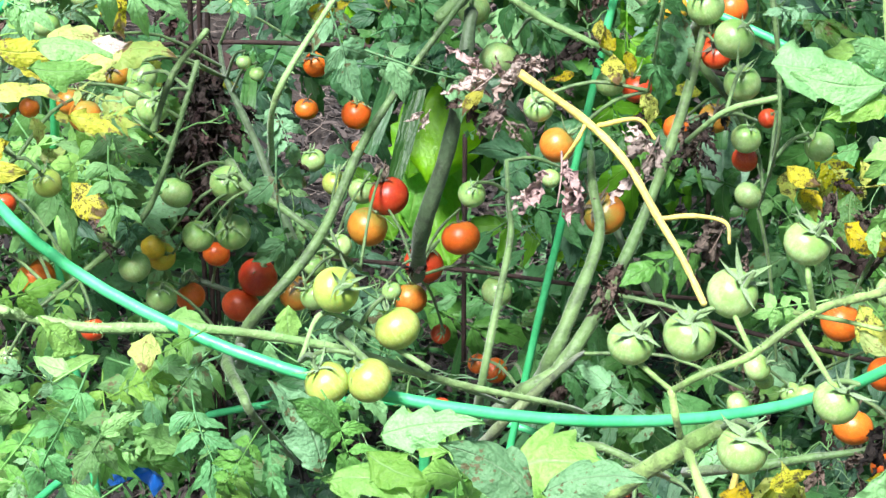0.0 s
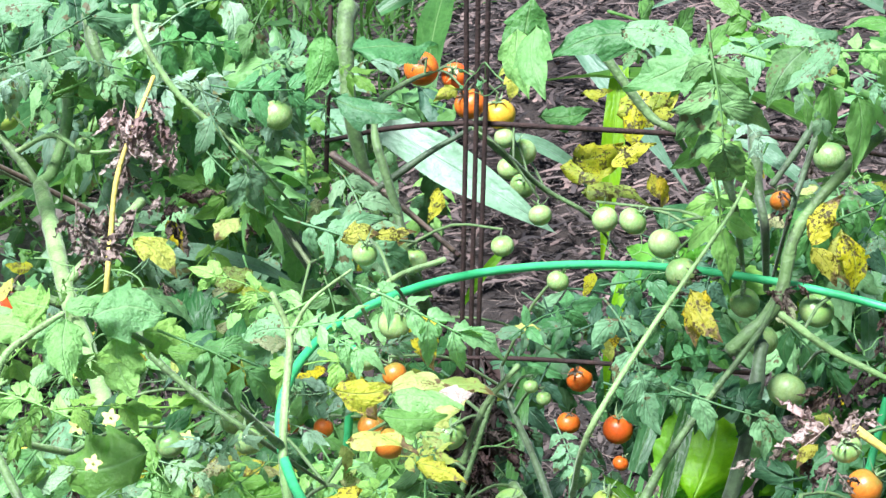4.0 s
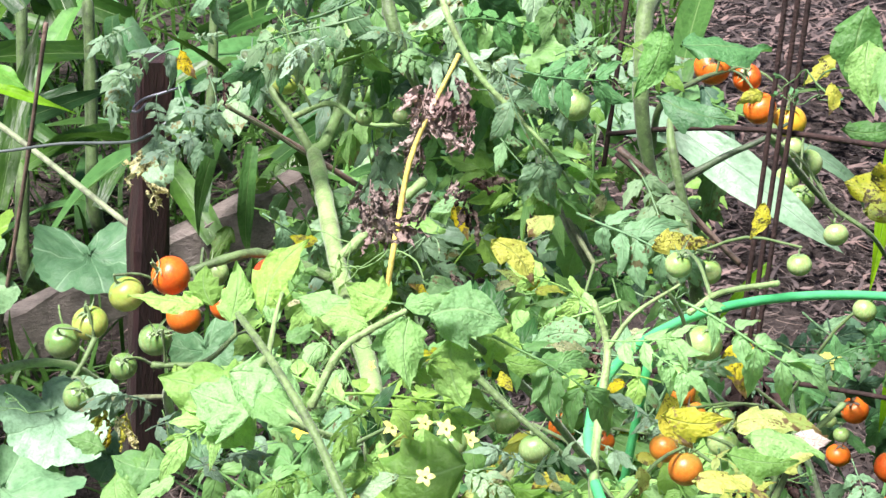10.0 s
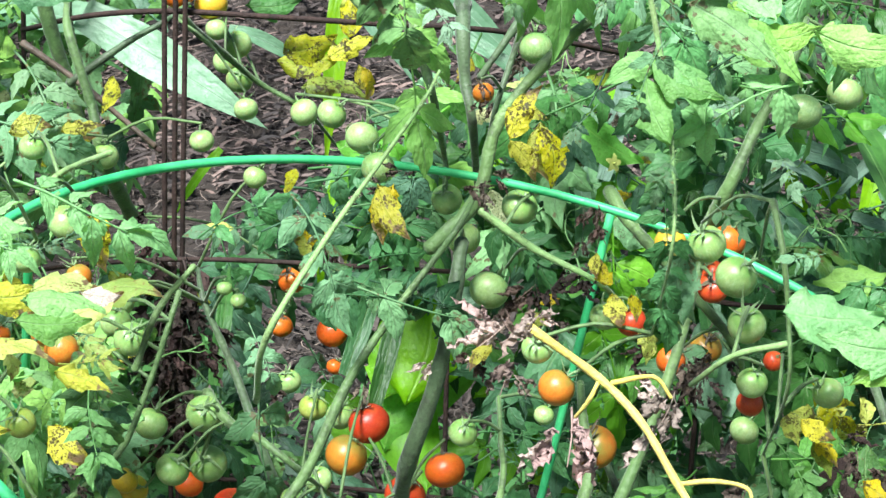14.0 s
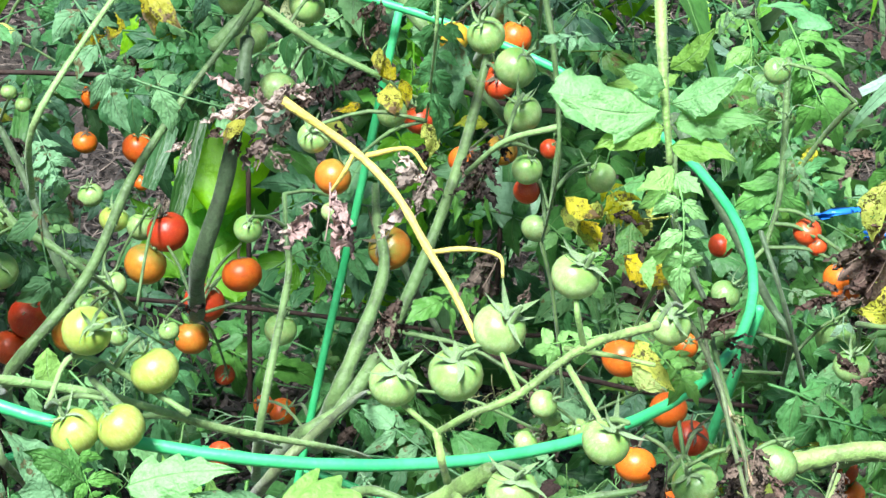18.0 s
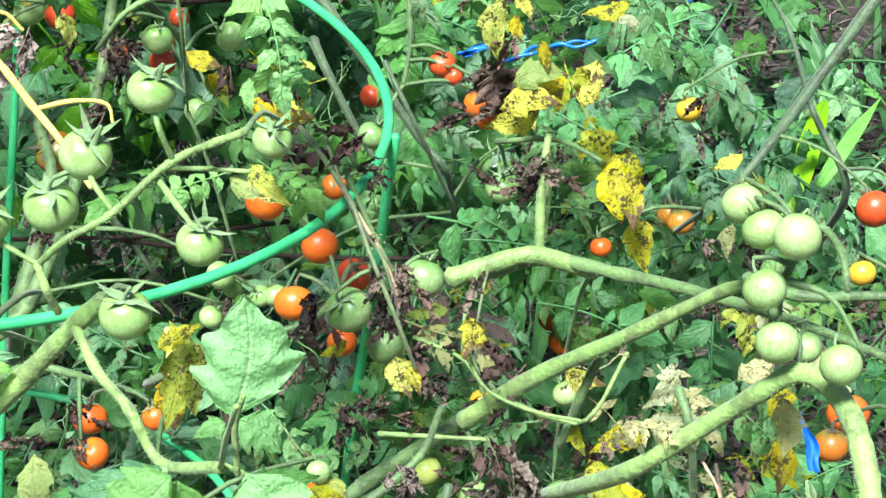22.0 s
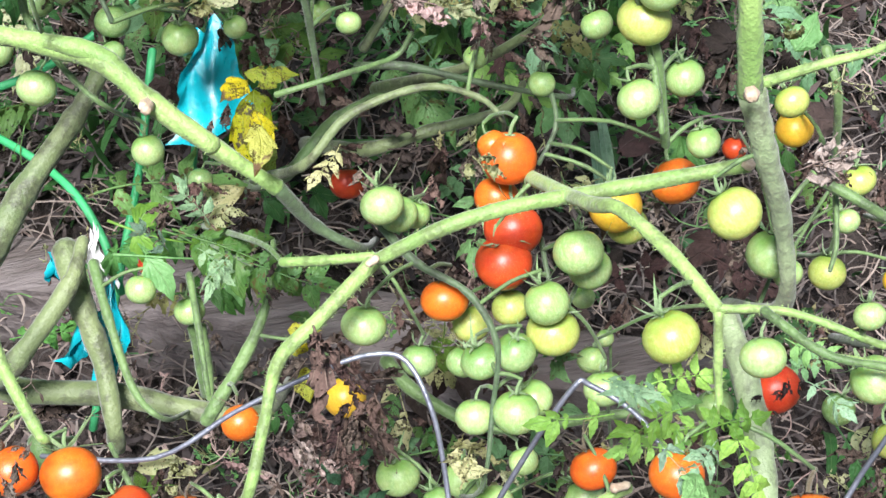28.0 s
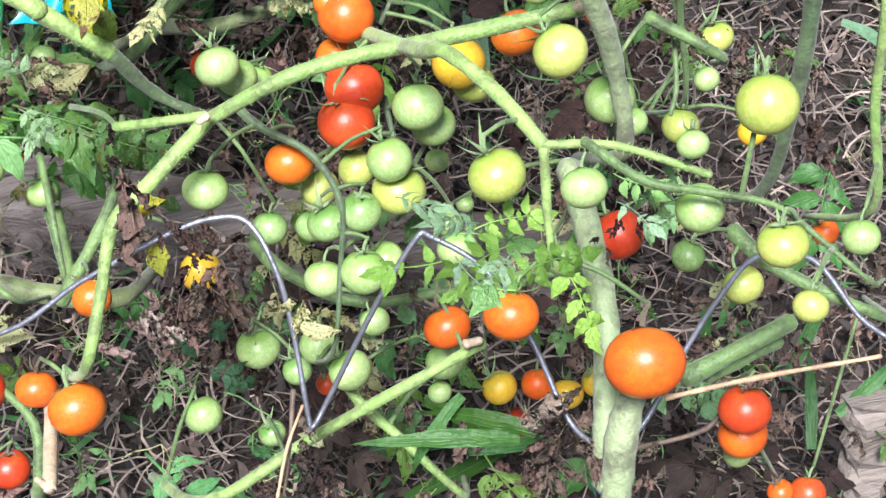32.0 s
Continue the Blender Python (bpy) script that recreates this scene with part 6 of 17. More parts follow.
stem(D, "o", 0.0062, 0.0023, (0.298, 0.932, 0.314), (0.327, 0.861, 0.370), (0.373, 0.859, 0.379), (0.424, 0.857, 0.388), (0.444, 0.875, 0.392))
stem(E, "g", 0.0044, 0.0041, (0.246, 0.885, 0.330), (0.269, 0.827, 0.395), (0.308, 0.845, 0.419), (0.367, 0.850, 0.436))
stem(E, "g", 0.0021, 0.0012, (0.208, 0.782, 0.409), (0.233, 0.698, 0.477), (0.241, 0.667, 0.492), name="stalk")
stem(E, "g", 0.0064, 0.0024, (0.084, 0.697, 0.339), (0.090, 0.661, 0.328), (0.109, 0.615, 0.297), (0.119, 0.587, 0.278), (0.128, 0.633, 0.212))
stem(E, "g", 0.0042, 0.0014, (0.145, 0.607, 0.260), (0.150, 0.560, 0.328), (0.157, 0.590, 0.352), (0.138, 0.619, 0.370), (0.128, 0.653, 0.379))
stem(E, "m", 0.0036, 0.0032, (0.215, 0.612, 0.235), (0.242, 0.544, 0.298), (0.308, 0.548, 0.329), (0.367, 0.544, 0.364), (0.412, 0.549, 0.378))
stem(F, "m", 0.0037, 0.0018, (0.331, 0.607, 0.325), (0.343, 0.573, 0.317), (0.361, 0.550, 0.303), (0.389, 0.513, 0.282), (0.406, 0.562, 0.219))
stem(F, "g", 0.0048, 0.0045, (0.508, 0.462, 0.422), (0.549, 0.465, 0.433))
stem(F, "m", 0.0021, 0.0015, (0.462, 0.469, 0.583), (0.482, 0.454, 0.588), (0.501, 0.438, 0.593), name="stalk")
stem(F, "s", 0.0071, 0.0078, (0.467, 0.572, 0.485), (0.464, 0.533, 0.479), (0.456, 0.483, 0.464), (0.447, 0.452, 0.439), (0.437, 0.420, 0.412))
stem(E, "g", 0.0029, 0.0026, (0.196, 0.774, 0.323), (0.196, 0.760, 0.299), (0.193, 0.749, 0.277), name="stalk")
stem(F, "g", 0.0054, 0.0021, (0.318, 0.769, 0.254), (0.334, 0.738, 0.249), (0.381, 0.706, 0.235), (0.457, 0.693, 0.242), (0.526, 0.681, 0.248), (0.546, 0.698, 0.250))
stem(F, "s", 0.0076, 0.0084, (0.454, 0.439, 0.464), (0.445, 0.427, 0.439), (0.438, 0.411, 0.411))
stem(F, "g", 0.0050, 0.0047, (0.493, 0.456, 0.435), (0.552, 0.461, 0.453))
stem(F, "g", 0.0048, 0.0019, (0.566, 0.557, 0.413), (0.582, 0.526, 0.408), (0.633, 0.488, 0.391), (0.657, 0.542, 0.334))
stem(F, "d", 0.0064, 0.0029, (0.638, 0.656, 0.526), (0.636, 0.633, 0.506), (0.629, 0.620, 0.429), (0.619, 0.620, 0.361), (0.614, 0.690, 0.282))
stem(F, "m", 0.0040, 0.0019, (0.632, 0.584, 0.597), (0.632, 0.561, 0.578), (0.634, 0.550, 0.505), (0.641, 0.536, 0.430), (0.643, 0.600, 0.351))
stem(F, "t", 0.0014, 0.0011, (0.469, 0.431, 0.461), (0.514, 0.425, 0.467), (0.576, 0.414, 0.474), name="twig", knots=0.4)
stem(F, "g", 0.0023, 0.0008, (0.435, 0.483, 0.607), (0.453, 0.454, 0.605), (0.478, 0.442, 0.602), (0.505, 0.429, 0.598), (0.517, 0.407, 0.596), (0.534, 0.386, 0.584), (0.545, 0.391, 0.575))
stem(F, "b", 0.0016, 0.0013, (0.472, 0.477, 0.343), (0.521, 0.472, 0.351), (0.539, 0.485, 0.365), name="twig", knots=0.4)
stem(K, "g", 0.0121, 0.0093, (-1.504, 2.626, 0.255), (-1.508, 2.566, 0.333), (-1.536, 2.638, 0.523), (-1.568, 2.715, 0.730))
stem(K, "g", 0.0135, 0.0108, (-1.602, 2.513, 0.338), (-1.605, 2.454, 0.416), (-1.619, 2.507, 0.549), (-1.647, 2.583, 0.750))
stem(K, "g", 0.0125, 0.0096, (-1.449, 2.778, 0.301), (-1.454, 2.718, 0.379), (-1.489, 2.794, 0.584), (-1.512, 2.840, 0.709))
stem(K, "g", 0.0120, 0.0090, (-1.669, 2.800, 0.261), (-1.675, 2.739, 0.339), (-1.712, 2.798, 0.505), (-1.745, 2.861, 0.680))
stem(K, "g", 0.0106, 0.0077, (-1.279, 2.889, 0.423), (-1.282, 2.829, 0.501), (-1.298, 2.877, 0.626), (-1.308, 2.912, 0.716))
stem(E, "c", 0.0019, 0.0010, (0.444, 0.627, 0.821), (0.446, 0.621, 0.798), (0.450, 0.614, 0.769), name="stalk")
stem(E, "c", 0.0039, 0.0030, (0.184, 0.732, 0.566), (0.182, 0.724, 0.572))
stem(E, "c", 0.0036, 0.0027, (0.185, 0.730, 0.567), (0.183, 0.721, 0.572))
stem(F, "c", 0.0039, 0.0037, (0.454, 0.567, 0.661), (0.453, 0.564, 0.662))
stem(F, "c", 0.0035, 0.0029, (0.481, 0.607, 0.568), (0.481, 0.604, 0.569))
stem(E, "c", 0.0024, 0.0018, (0.284, 0.619, 0.536), (0.279, 0.616, 0.536), name="stalk")
stem(E, "c", 0.0044, 0.0016, (0.169, 0.608, 0.347), (0.163, 0.511, 0.409), (0.162, 0.506, 0.411), (0.157, 0.508, 0.418))
stem(F, "c", 0.0028, 0.0022, (0.400, 0.543, 0.390), (0.409, 0.545, 0.387))
stem(C, "l", 0.0026, 0.0009, (-0.425, 1.084, 0.908), (-0.445, 1.052, 0.931), (-0.465, 1.030, 0.949), (-0.477, 1.037, 0.959), name="stalk")
stem(Q, "l", 0.0059, 0.0020, (-1.444, 2.164, 0.826), (-1.442, 2.137, 0.807), (-1.431, 2.104, 0.726), (-1.441, 2.081, 0.684), (-1.477, 2.053, 0.649), (-1.495, 2.108, 0.581), name="stalk")
stem(A, "l", 0.0031, 0.0022, (-0.305, 0.946, 0.952), (-0.290, 0.914, 0.947), (-0.262, 0.890, 0.937), (-0.229, 0.859, 0.934), (-0.187, 0.832, 0.937))
stem(A, "g", 0.0030, 0.0011, (-0.366, 1.067, 1.012), (-0.350, 1.043, 1.000), (-0.322, 1.036, 0.978), (-0.284, 1.029, 0.954), (-0.259, 1.095, 0.888))
stem(A, "l", 0.0023, 0.0007, (-0.302, 0.833, 0.945), (-0.275, 0.808, 0.933), (-0.254, 0.859, 0.874), name="stalk")
stem(A, "g", 0.0021, 0.0018, (-0.167, 1.081, 0.916), (-0.155, 1.098, 0.947), (-0.135, 1.111, 0.970), name="stalk")
stem(E, "o", 0.0035, 0.0012, (0.243, 0.789, 0.435), (0.266, 0.729, 0.501), (0.296, 0.741, 0.522), (0.340, 0.742, 0.533), (0.370, 0.731, 0.528), (0.381, 0.719, 0.519), (0.398, 0.771, 0.453))
stem(E, "g", 0.0019, 0.0016, (0.256, 0.744, 0.545), (0.291, 0.743, 0.552), (0.327, 0.757, 0.546), (0.339, 0.763, 0.556), name="stalk")
stem(E, "g", 0.0019, 0.0013, (0.373, 0.773, 0.606), (0.380, 0.756, 0.589), (0.370, 0.744, 0.573), name="stalk")
stem(E, "g", 0.0016, 0.0013, (0.359, 0.801, 0.602), (0.377, 0.779, 0.582), (0.394, 0.759, 0.595), name="stalk")
stem(E, "g", 0.0022, 0.0009, (0.379, 0.851, 0.535), (0.408, 0.782, 0.594), (0.438, 0.783, 0.603), (0.457, 0.804, 0.608), name="stalk")
stem(E, "d", 0.0016, 0.0013, (0.175, 0.807, 0.563), (0.170, 0.826, 0.582), (0.181, 0.841, 0.601), name="stalk")
stem(E, "g", 0.0014, 0.0012, (0.135, 0.755, 0.646), (0.136, 0.759, 0.621), (0.137, 0.766, 0.599), name="stalk")
stem(E, "d", 0.0016, 0.0013, (0.413, 0.749, 0.529), (0.416, 0.725, 0.504), (0.402, 0.711, 0.485), name="stalk")
stem(E, "b", 0.0012, 0.0009, (0.454, 0.814, 0.745), (0.451, 0.788, 0.716), (0.439, 0.762, 0.685), name="twig", knots=0.4)
stem(D, "o", 0.0009, 0.0009, (0.361, 0.941, 0.808), (0.351, 0.922, 0.792), (0.345, 0.911, 0.770), (0.354, 0.901, 0.754), name="stalk")
stem(D, "m", 0.0016, 0.0012, (0.354, 0.901, 0.754), (0.373, 0.892, 0.742), (0.403, 0.884, 0.736), (0.431, 0.897, 0.768), name="stalk")
stem(D, "o", 0.0012, 0.0009, (0.275, 0.947, 0.902), (0.284, 0.915, 0.867), (0.296, 0.902, 0.846), (0.299, 0.873, 0.814), name="stalk")
stem(D, "g", 0.0014, 0.0012, (0.256, 0.960, 0.984), (0.257, 0.945, 0.956), (0.258, 0.934, 0.936), name="stalk")
stem(D, "g", 0.0017, 0.0013, (0.391, 1.035, 0.842), (0.420, 1.003, 0.854), (0.439, 0.975, 0.851), name="stalk")
stem(D, "d", 0.0016, 0.0013, (0.323, 1.024, 0.908), (0.336, 1.003, 0.874), (0.361, 1.021, 0.807), name="stalk")
stem(E, "m", 0.0012, 0.0010, (0.182, 0.784, 0.976), (0.201, 0.780, 0.975), (0.219, 0.776, 0.973), name="stalk")
stem(E, "m", 0.0014, 0.0010, (0.192, 0.636, 0.919), (0.193, 0.636, 0.940), (0.197, 0.632, 0.956), name="stalk")
stem(E, "g", 0.0025, 0.0018, (0.194, 0.784, 0.365), (0.193, 0.748, 0.353), (0.191, 0.714, 0.327), name="stalk")
stem(E, "g", 0.0015, 0.0010, (0.182, 0.878, 0.386), (0.187, 0.855, 0.370), (0.200, 0.831, 0.354), (0.227, 0.703, 0.454), name="stalk")
stem(E, "d", 0.0016, 0.0013, (0.392, 0.671, 0.466), (0.392, 0.649, 0.450), (0.399, 0.637, 0.442), name="stalk")
stem(E, "b", 0.0012, 0.0009, (0.297, 0.526, 0.412), (0.288, 0.504, 0.393), (0.279, 0.486, 0.377), name="twig", knots=0.4)
stem(F, "g", 0.0015, 0.0012, (0.543, 0.618, 0.522), (0.537, 0.595, 0.503), (0.530, 0.584, 0.494), name="stalk")
stem(E, "t", 0.0009, 0.0009, (0.299, 0.513, 0.415), (0.286, 0.499, 0.401), (0.275, 0.481, 0.385), name="twig", knots=0.4)
stem(D, "d", 0.0044, 0.0016, (0.672, 1.100, 0.887), (0.616, 1.079, 0.831), (0.550, 1.035, 0.792), (0.528, 1.090, 0.729))
stem(D, "d", 0.0031, 0.0012, (0.657, 1.138, 0.675), (0.648, 1.083, 0.749), (0.633, 1.112, 0.794), (0.625, 1.141, 0.841), (0.622, 1.172, 0.858), name="stalk")

stem(C, "l", 0.0072, 0.0085, (-0.639, 1.593, 0.918), (-0.603, 1.521, 0.904), (-0.561, 1.435, 0.883), (-0.527, 1.377, 0.860), (-0.494, 1.321, 0.844), (-0.474, 1.273, 0.831), (-0.456, 1.228, 0.806), (-0.441, 1.204, 0.762), (-0.441, 1.225, 0.685))
stem(C, "g", 0.0024, 0.0016, (-0.309, 0.764, 1.033), (-0.326, 0.780, 1.048), (-0.349, 0.805, 1.065), (-0.382, 0.837, 1.081), (-0.408, 0.864, 1.087))
stem(C, "l", 0.0022, 0.0014, (-0.351, 0.809, 1.074), (-0.343, 0.822, 1.095), (-0.332, 0.830, 1.104), (-0.318, 0.838, 1.112), name="stalk")
stem(C, "l", 0.0030, 0.0018, (-0.249, 0.968, 0.933), (-0.256, 0.985, 0.965), (-0.261, 1.019, 0.990), (-0.263, 1.042, 1.015), (-0.274, 1.050, 1.039))
stem(C, "g", 0.0024, 0.0014, (-0.258, 0.987, 0.971), (-0.278, 0.951, 1.019), (-0.289, 0.910, 1.057), (-0.306, 0.876, 1.090), name="stalk")
stem(C, "l", 0.0016, 0.0009, (-0.263, 1.042, 1.015), (-0.251, 1.052, 1.034), (-0.230, 1.071, 1.047), name="stalk")
stem(C, "l", 0.0018, 0.0010, (-0.382, 0.837, 1.081), (-0.397, 0.845, 1.062), (-0.441, 0.891, 1.025), name="stalk")
stem(C, "l", 0.0016, 0.0008, (-0.349, 0.805, 1.065), (-0.382, 0.837, 1.059), (-0.423, 0.881, 1.037), name="stalk")
stem(C, "l", 0.0014, 0.0008, (-0.382, 0.837, 1.081), (-0.388, 0.861, 1.089), (-0.390, 0.875, 1.096), name="stalk")
stem(C, "o", 0.0022, 0.0014, (-0.673, 1.210, 0.839), (-0.622, 1.186, 0.861), (-0.573, 1.159, 0.883), (-0.534, 1.126, 0.904), name="stalk")
stem(Q, "l", 0.0066, 0.0050, (-1.326, 2.078, 0.197), (-1.264, 1.948, 0.353), (-1.224, 1.891, 0.436), (-1.166, 1.853, 0.492), (-1.117, 1.887, 0.505), (-1.085, 1.932, 0.488), (-1.066, 1.979, 0.444))
stem(Q, "l", 0.0034, 0.0030, (-1.158, 2.141, 0.513), (-1.150, 2.120, 0.486), (-1.150, 2.116, 0.431), name="stalk")
stem(Q, "l", 0.0060, 0.0050, (-1.482, 2.200, 0.788), (-1.469, 2.161, 0.721), (-1.469, 2.131, 0.674), (-1.492, 2.100, 0.632), name="stalk")
stem(Q, "l", 0.0052, 0.0040, (-1.446, 2.208, 0.743), (-1.448, 2.163, 0.691), (-1.464, 2.129, 0.659), name="stalk")
stem(E, "m", 0.0034, 0.0016, (0.240, 0.992, 1.110), (0.238, 0.934, 1.060), (0.239, 0.914, 1.035), (0.242, 0.901, 1.008))
stem(D, "o", 0.0017, 0.0010, (0.261, 1.004, 0.895), (0.271, 0.957, 0.892), (0.282, 0.914, 0.878), (0.287, 0.891, 0.858), (0.296, 0.871, 0.827), (0.303, 0.865, 0.801), name="stalk")
stem(D, "m", 0.0013, 0.0009, (0.340, 0.875, 0.847), (0.326, 0.846, 0.834), (0.330, 0.829, 0.810), (0.350, 0.816, 0.799), (0.376, 0.805, 0.794), name="stalk")
stem(E, "m", 0.0016, 0.0010, (0.150, 0.743, 0.815), (0.156, 0.723, 0.804), (0.162, 0.705, 0.797), name="stalk")
stem(C, "o", 0.0028, 0.0020, (-0.395, 1.498, 0.955), (-0.369, 1.462, 0.926), (-0.347, 1.439, 0.907))
stem(C, "l", 0.0060, 0.0046, (-0.638, 1.594, 0.920), (-0.632, 1.610, 0.928), (-0.630, 1.656, 0.967), (-0.639, 1.691, 1.024), (-0.647, 1.719, 1.058))
stem(C, "g", 0.0046, 0.0034, (-0.640, 1.593, 0.917), (-0.666, 1.605, 0.945), (-0.691, 1.616, 0.970), (-0.719, 1.625, 0.995))
stem(C, "l", 0.0026, 0.0016, (-0.666, 1.605, 0.945), (-0.622, 1.593, 0.967), (-0.584, 1.578, 0.956), (-0.540, 1.590, 0.958), name="stalk")
stem(C, "o", 0.0020, 0.0014, (-0.704, 1.545, 0.969), (-0.673, 1.571, 0.941), (-0.649, 1.594, 0.916), name="stalk")

stem(E, "m", 0.0014, 0.0010, (0.187, 0.660, 0.907), (0.195, 0.649, 0.909), (0.205, 0.635, 0.908), name="stalk")
stem(E, "l", 0.0020, 0.0014, (0.166, 0.661, 0.908), (0.158, 0.662, 0.893), (0.155, 0.661, 0.875), (0.159, 0.661, 0.842), (0.165, 0.667, 0.817), name="stalk")
stem(Q, "l", 0.0016, 0.0010, (-1.050, 1.907, 0.523), (-1.071, 1.906, 0.542), (-1.081, 1.910, 0.560), (-1.086, 1.915, 0.575), name="stalk")
# leaves seen singly
leaf(E,"s4Y",.17,.73,.92,.022,54,-14,17)
leaf(A,"c0g",-.03,.78,.93,.044,31,35,-52)
leaf(A,"c6g",-.16,.86,.89,.075,-15,29,-112)
leaf(A,"c3g",-.20,.89,.85,.073,27,12,-33)
leaf(A,"c5l",-.09,.83,.93,.044,-36,11,-162)
leaf(A,"c4g",-.05,.75,.93,.040,-38,32,-136)
leaf(A,"s5l",-.17,.87,1.06,.037,18,1,11)
leaf(A,"c6d",-.09,1.20,.98,.089,21,36,-45)
leaf(A,"c2d",-.04,1.13,.95,.081,43,4,-7)
leaf(A,"c2d",-.11,1.19,.85,.089,6,55,-68)
leaf(A,"c4d",-.20,1.11,.93,.081,5,51,-79)
leaf(A,"s3d",.15,1.11,.99,.044,8,52,-90)
leaf(A,"s2l",.20,1.05,.98,.064,44,-3,6)
leaf(A,"s5y",.12,1.09,.97,.017,23,58,-68)
leaf(B,"s6K",-.04,1.61,.57,.175,8,-53,75)
leaf(B,"s3K",-.06,1.65,.60,.072,36,-55,56)
leaf(A,"x6w",.04,.96,1.01,.026,-31,-46,180)
leaf(A,"x4w",.05,.95,.99,.021,-3,36,-42)
leaf(A,"x6w",.07,.94,.96,.029,-55,51,-167)
leaf(A,"x7w",.13,.95,.97,.027,45,-45,147)
leaf(A,"x5w",.06,.95,1.02,.015,61,-11,0)
leaf(A,"x6b",.16,.91,.94,.016,1,41,-65)
leaf(A,"x6b",.16,.90,.93,.016,98,73,12)
leaf(A,"x0b",.15,.90,.93,.015,-27,55,-99)
leaf(A,"x0b",.11,1.07,.82,.016,21,61,-92)
leaf(A,"x0b",.12,1.07,.82,.018,85,66,19)
leaf(A,"x1b",.12,1.06,.81,.015,-12,35,-148)
leaf(A,"x6b",-.21,1.08,.86,.019,-8,22,-42)
leaf(A,"x2b",-.21,1.07,.86,.017,12,16,-38)
leaf(A,"x2b",-.20,1.06,.85,.017,75,33,-38)
leaf(A,"s3y",-.21,1.04,.90,.034,44,20,-37)
leaf(A,"s3y",.21,1.02,.93,.022,39,19,-19)
leaf(D,"x7b",.23,.97,.94,.028,9,12,-97)
leaf(D,"x0b",.24,.97,.93,.023,30,28,-27)
leaf(D,"x1b",.25,.97,.93,.026,49,17,13)
leaf(D,"s3y",.24,.99,.91,.031,44,13,-28)
leaf(A,"c5l",.22,1.19,.83,.062,20,23,-52)
leaf(A,"x5b",.17,1.21,.87,.026,18,39,-74)
leaf(A,"x2b",.17,1.21,.86,.024,18,58,-55)
leaf(A,"x0b",.18,1.20,.86,.024,-43,45,-123)
leaf(A,"x0w",.01,.98,.98,.017,-44,47,-155)
leaf(B,"s2K",-.07,1.64,.53,.090,-45,-53,149)
leaf(A,"c3g",.03,1.23,.81,.064,34,-16,14)
leaf(A,"c5g",-.16,1.27,.92,.069,38,-29,14)
leaf(A,"c3g",-.09,1.25,.90,.091,51,14,5)
leaf(A,"c6g",-.05,1.27,.90,.058,59,-11,25)
leaf(A,"s6y",-.03,1.15,1.01,.040,32,33,-52)
leaf(B,"s1y",-.08,1.38,.90,.025,-16,50,-124)
leaf(A,"s5y",.05,1.26,1.00,.041,46,-61,24)
leaf(A,"s0y",.07,1.27,1.01,.041,23,58,-70)
leaf(A,"x6b",.02,1.25,.97,.022,1,17,-9)
leaf(A,"x3b",.03,1.25,.97,.026,74,50,-8)
leaf(A,"x5b",.04,1.25,.98,.021,99,32,22)
leaf(A,"x0b",.07,1.27,.89,.030,-37,27,-145)
leaf(A,"x2b",.06,1.27,.88,.028,-47,46,-137)
leaf(A,"x0b",.05,1.26,.87,.022,-21,16,-115)
leaf(A,"x0b",.03,1.26,.87,.024,35,49,-84)
leaf(A,"x2b",.04,1.25,.86,.027,-80,69,-147)
leaf(A,"x3b",.04,1.25,.86,.022,38,8,-43)
leaf(A,"s1y",.12,1.23,.91,.022,-31,-46,119)
leaf(A,"s0y",.11,1.24,.93,.018,2,48,-88)
leaf(A,"x5b",.11,1.25,.96,.022,-11,29,-100)
leaf(A,"x0b",.11,1.24,.95,.018,-76,83,-154)
leaf(A,"x0b",.10,1.24,.94,.018,27,83,-117)
leaf(A,"s6y",-.23,1.08,.98,.006,51,-0,3)
leaf(A,"s7l",.13,1.09,1.11,.040,33,36,-49)
leaf(A,"s0l",.13,1.09,1.11,.037,-61,24,-179)
leaf(A,"c3g",.14,1.10,1.04,.057,-15,69,-100)
leaf(A,"c1g",.14,1.10,1.01,.071,1,53,-87)
leaf(A,"s0l",.12,1.09,1.11,.046,27,14,-17)
leaf(A,"s5l",.16,1.10,1.13,.055,41,24,-28)
leaf(A,"s5l",.19,1.10,1.13,.049,-28,-43,118)
leaf(A,"c2l",.21,1.09,1.10,.079,-40,12,-163)
leaf(A,"c6l",.20,1.16,1.14,.090,28,25,-11)
leaf(A,"c5g",.21,1.34,1.04,.100,-51,22,-173)
leaf(A,"s2l",-.15,1.26,1.15,.046,16,53,-71)
leaf(A,"s7l",-.02,1.26,1.14,.064,-31,14,-166)
leaf(A,"c7l",.00,1.30,1.12,.122,32,11,1)
leaf(A,"c1l",-.05,1.26,1.14,.106,41,43,-47)
leaf(A,"c5l",-.03,1.29,1.08,.103,4,50,-64)
leaf(A,"c1l",.04,1.26,1.13,.099,41,-15,15)
leaf(A,"c2g",.11,1.31,1.12,.111,40,29,-42)
leaf(A,"c6l",.15,1.27,1.14,.106,40,-4,-12)
leaf(B,"c0v",-.33,1.45,.99,.104,20,21,-49)
leaf(B,"c4d",-.35,1.39,.97,.109,48,10,-32)
leaf(K,"u0c",-0.340,1.735,0.940,0.204,46,22,-21)
leaf(K,"u1c",-0.303,1.758,0.920,0.183,-40,-4,162)
leaf(B,"s7y",-.31,1.46,.91,.040,12,4,16)
leaf(A,"s3w",-.15,.90,1.05,.018,38,5,16)
leaf(A,"s0l",-.18,.89,1.04,.036,31,-1,17)
leaf(A,"s1Z",-.19,.86,1.04,.035,16,-1,6)
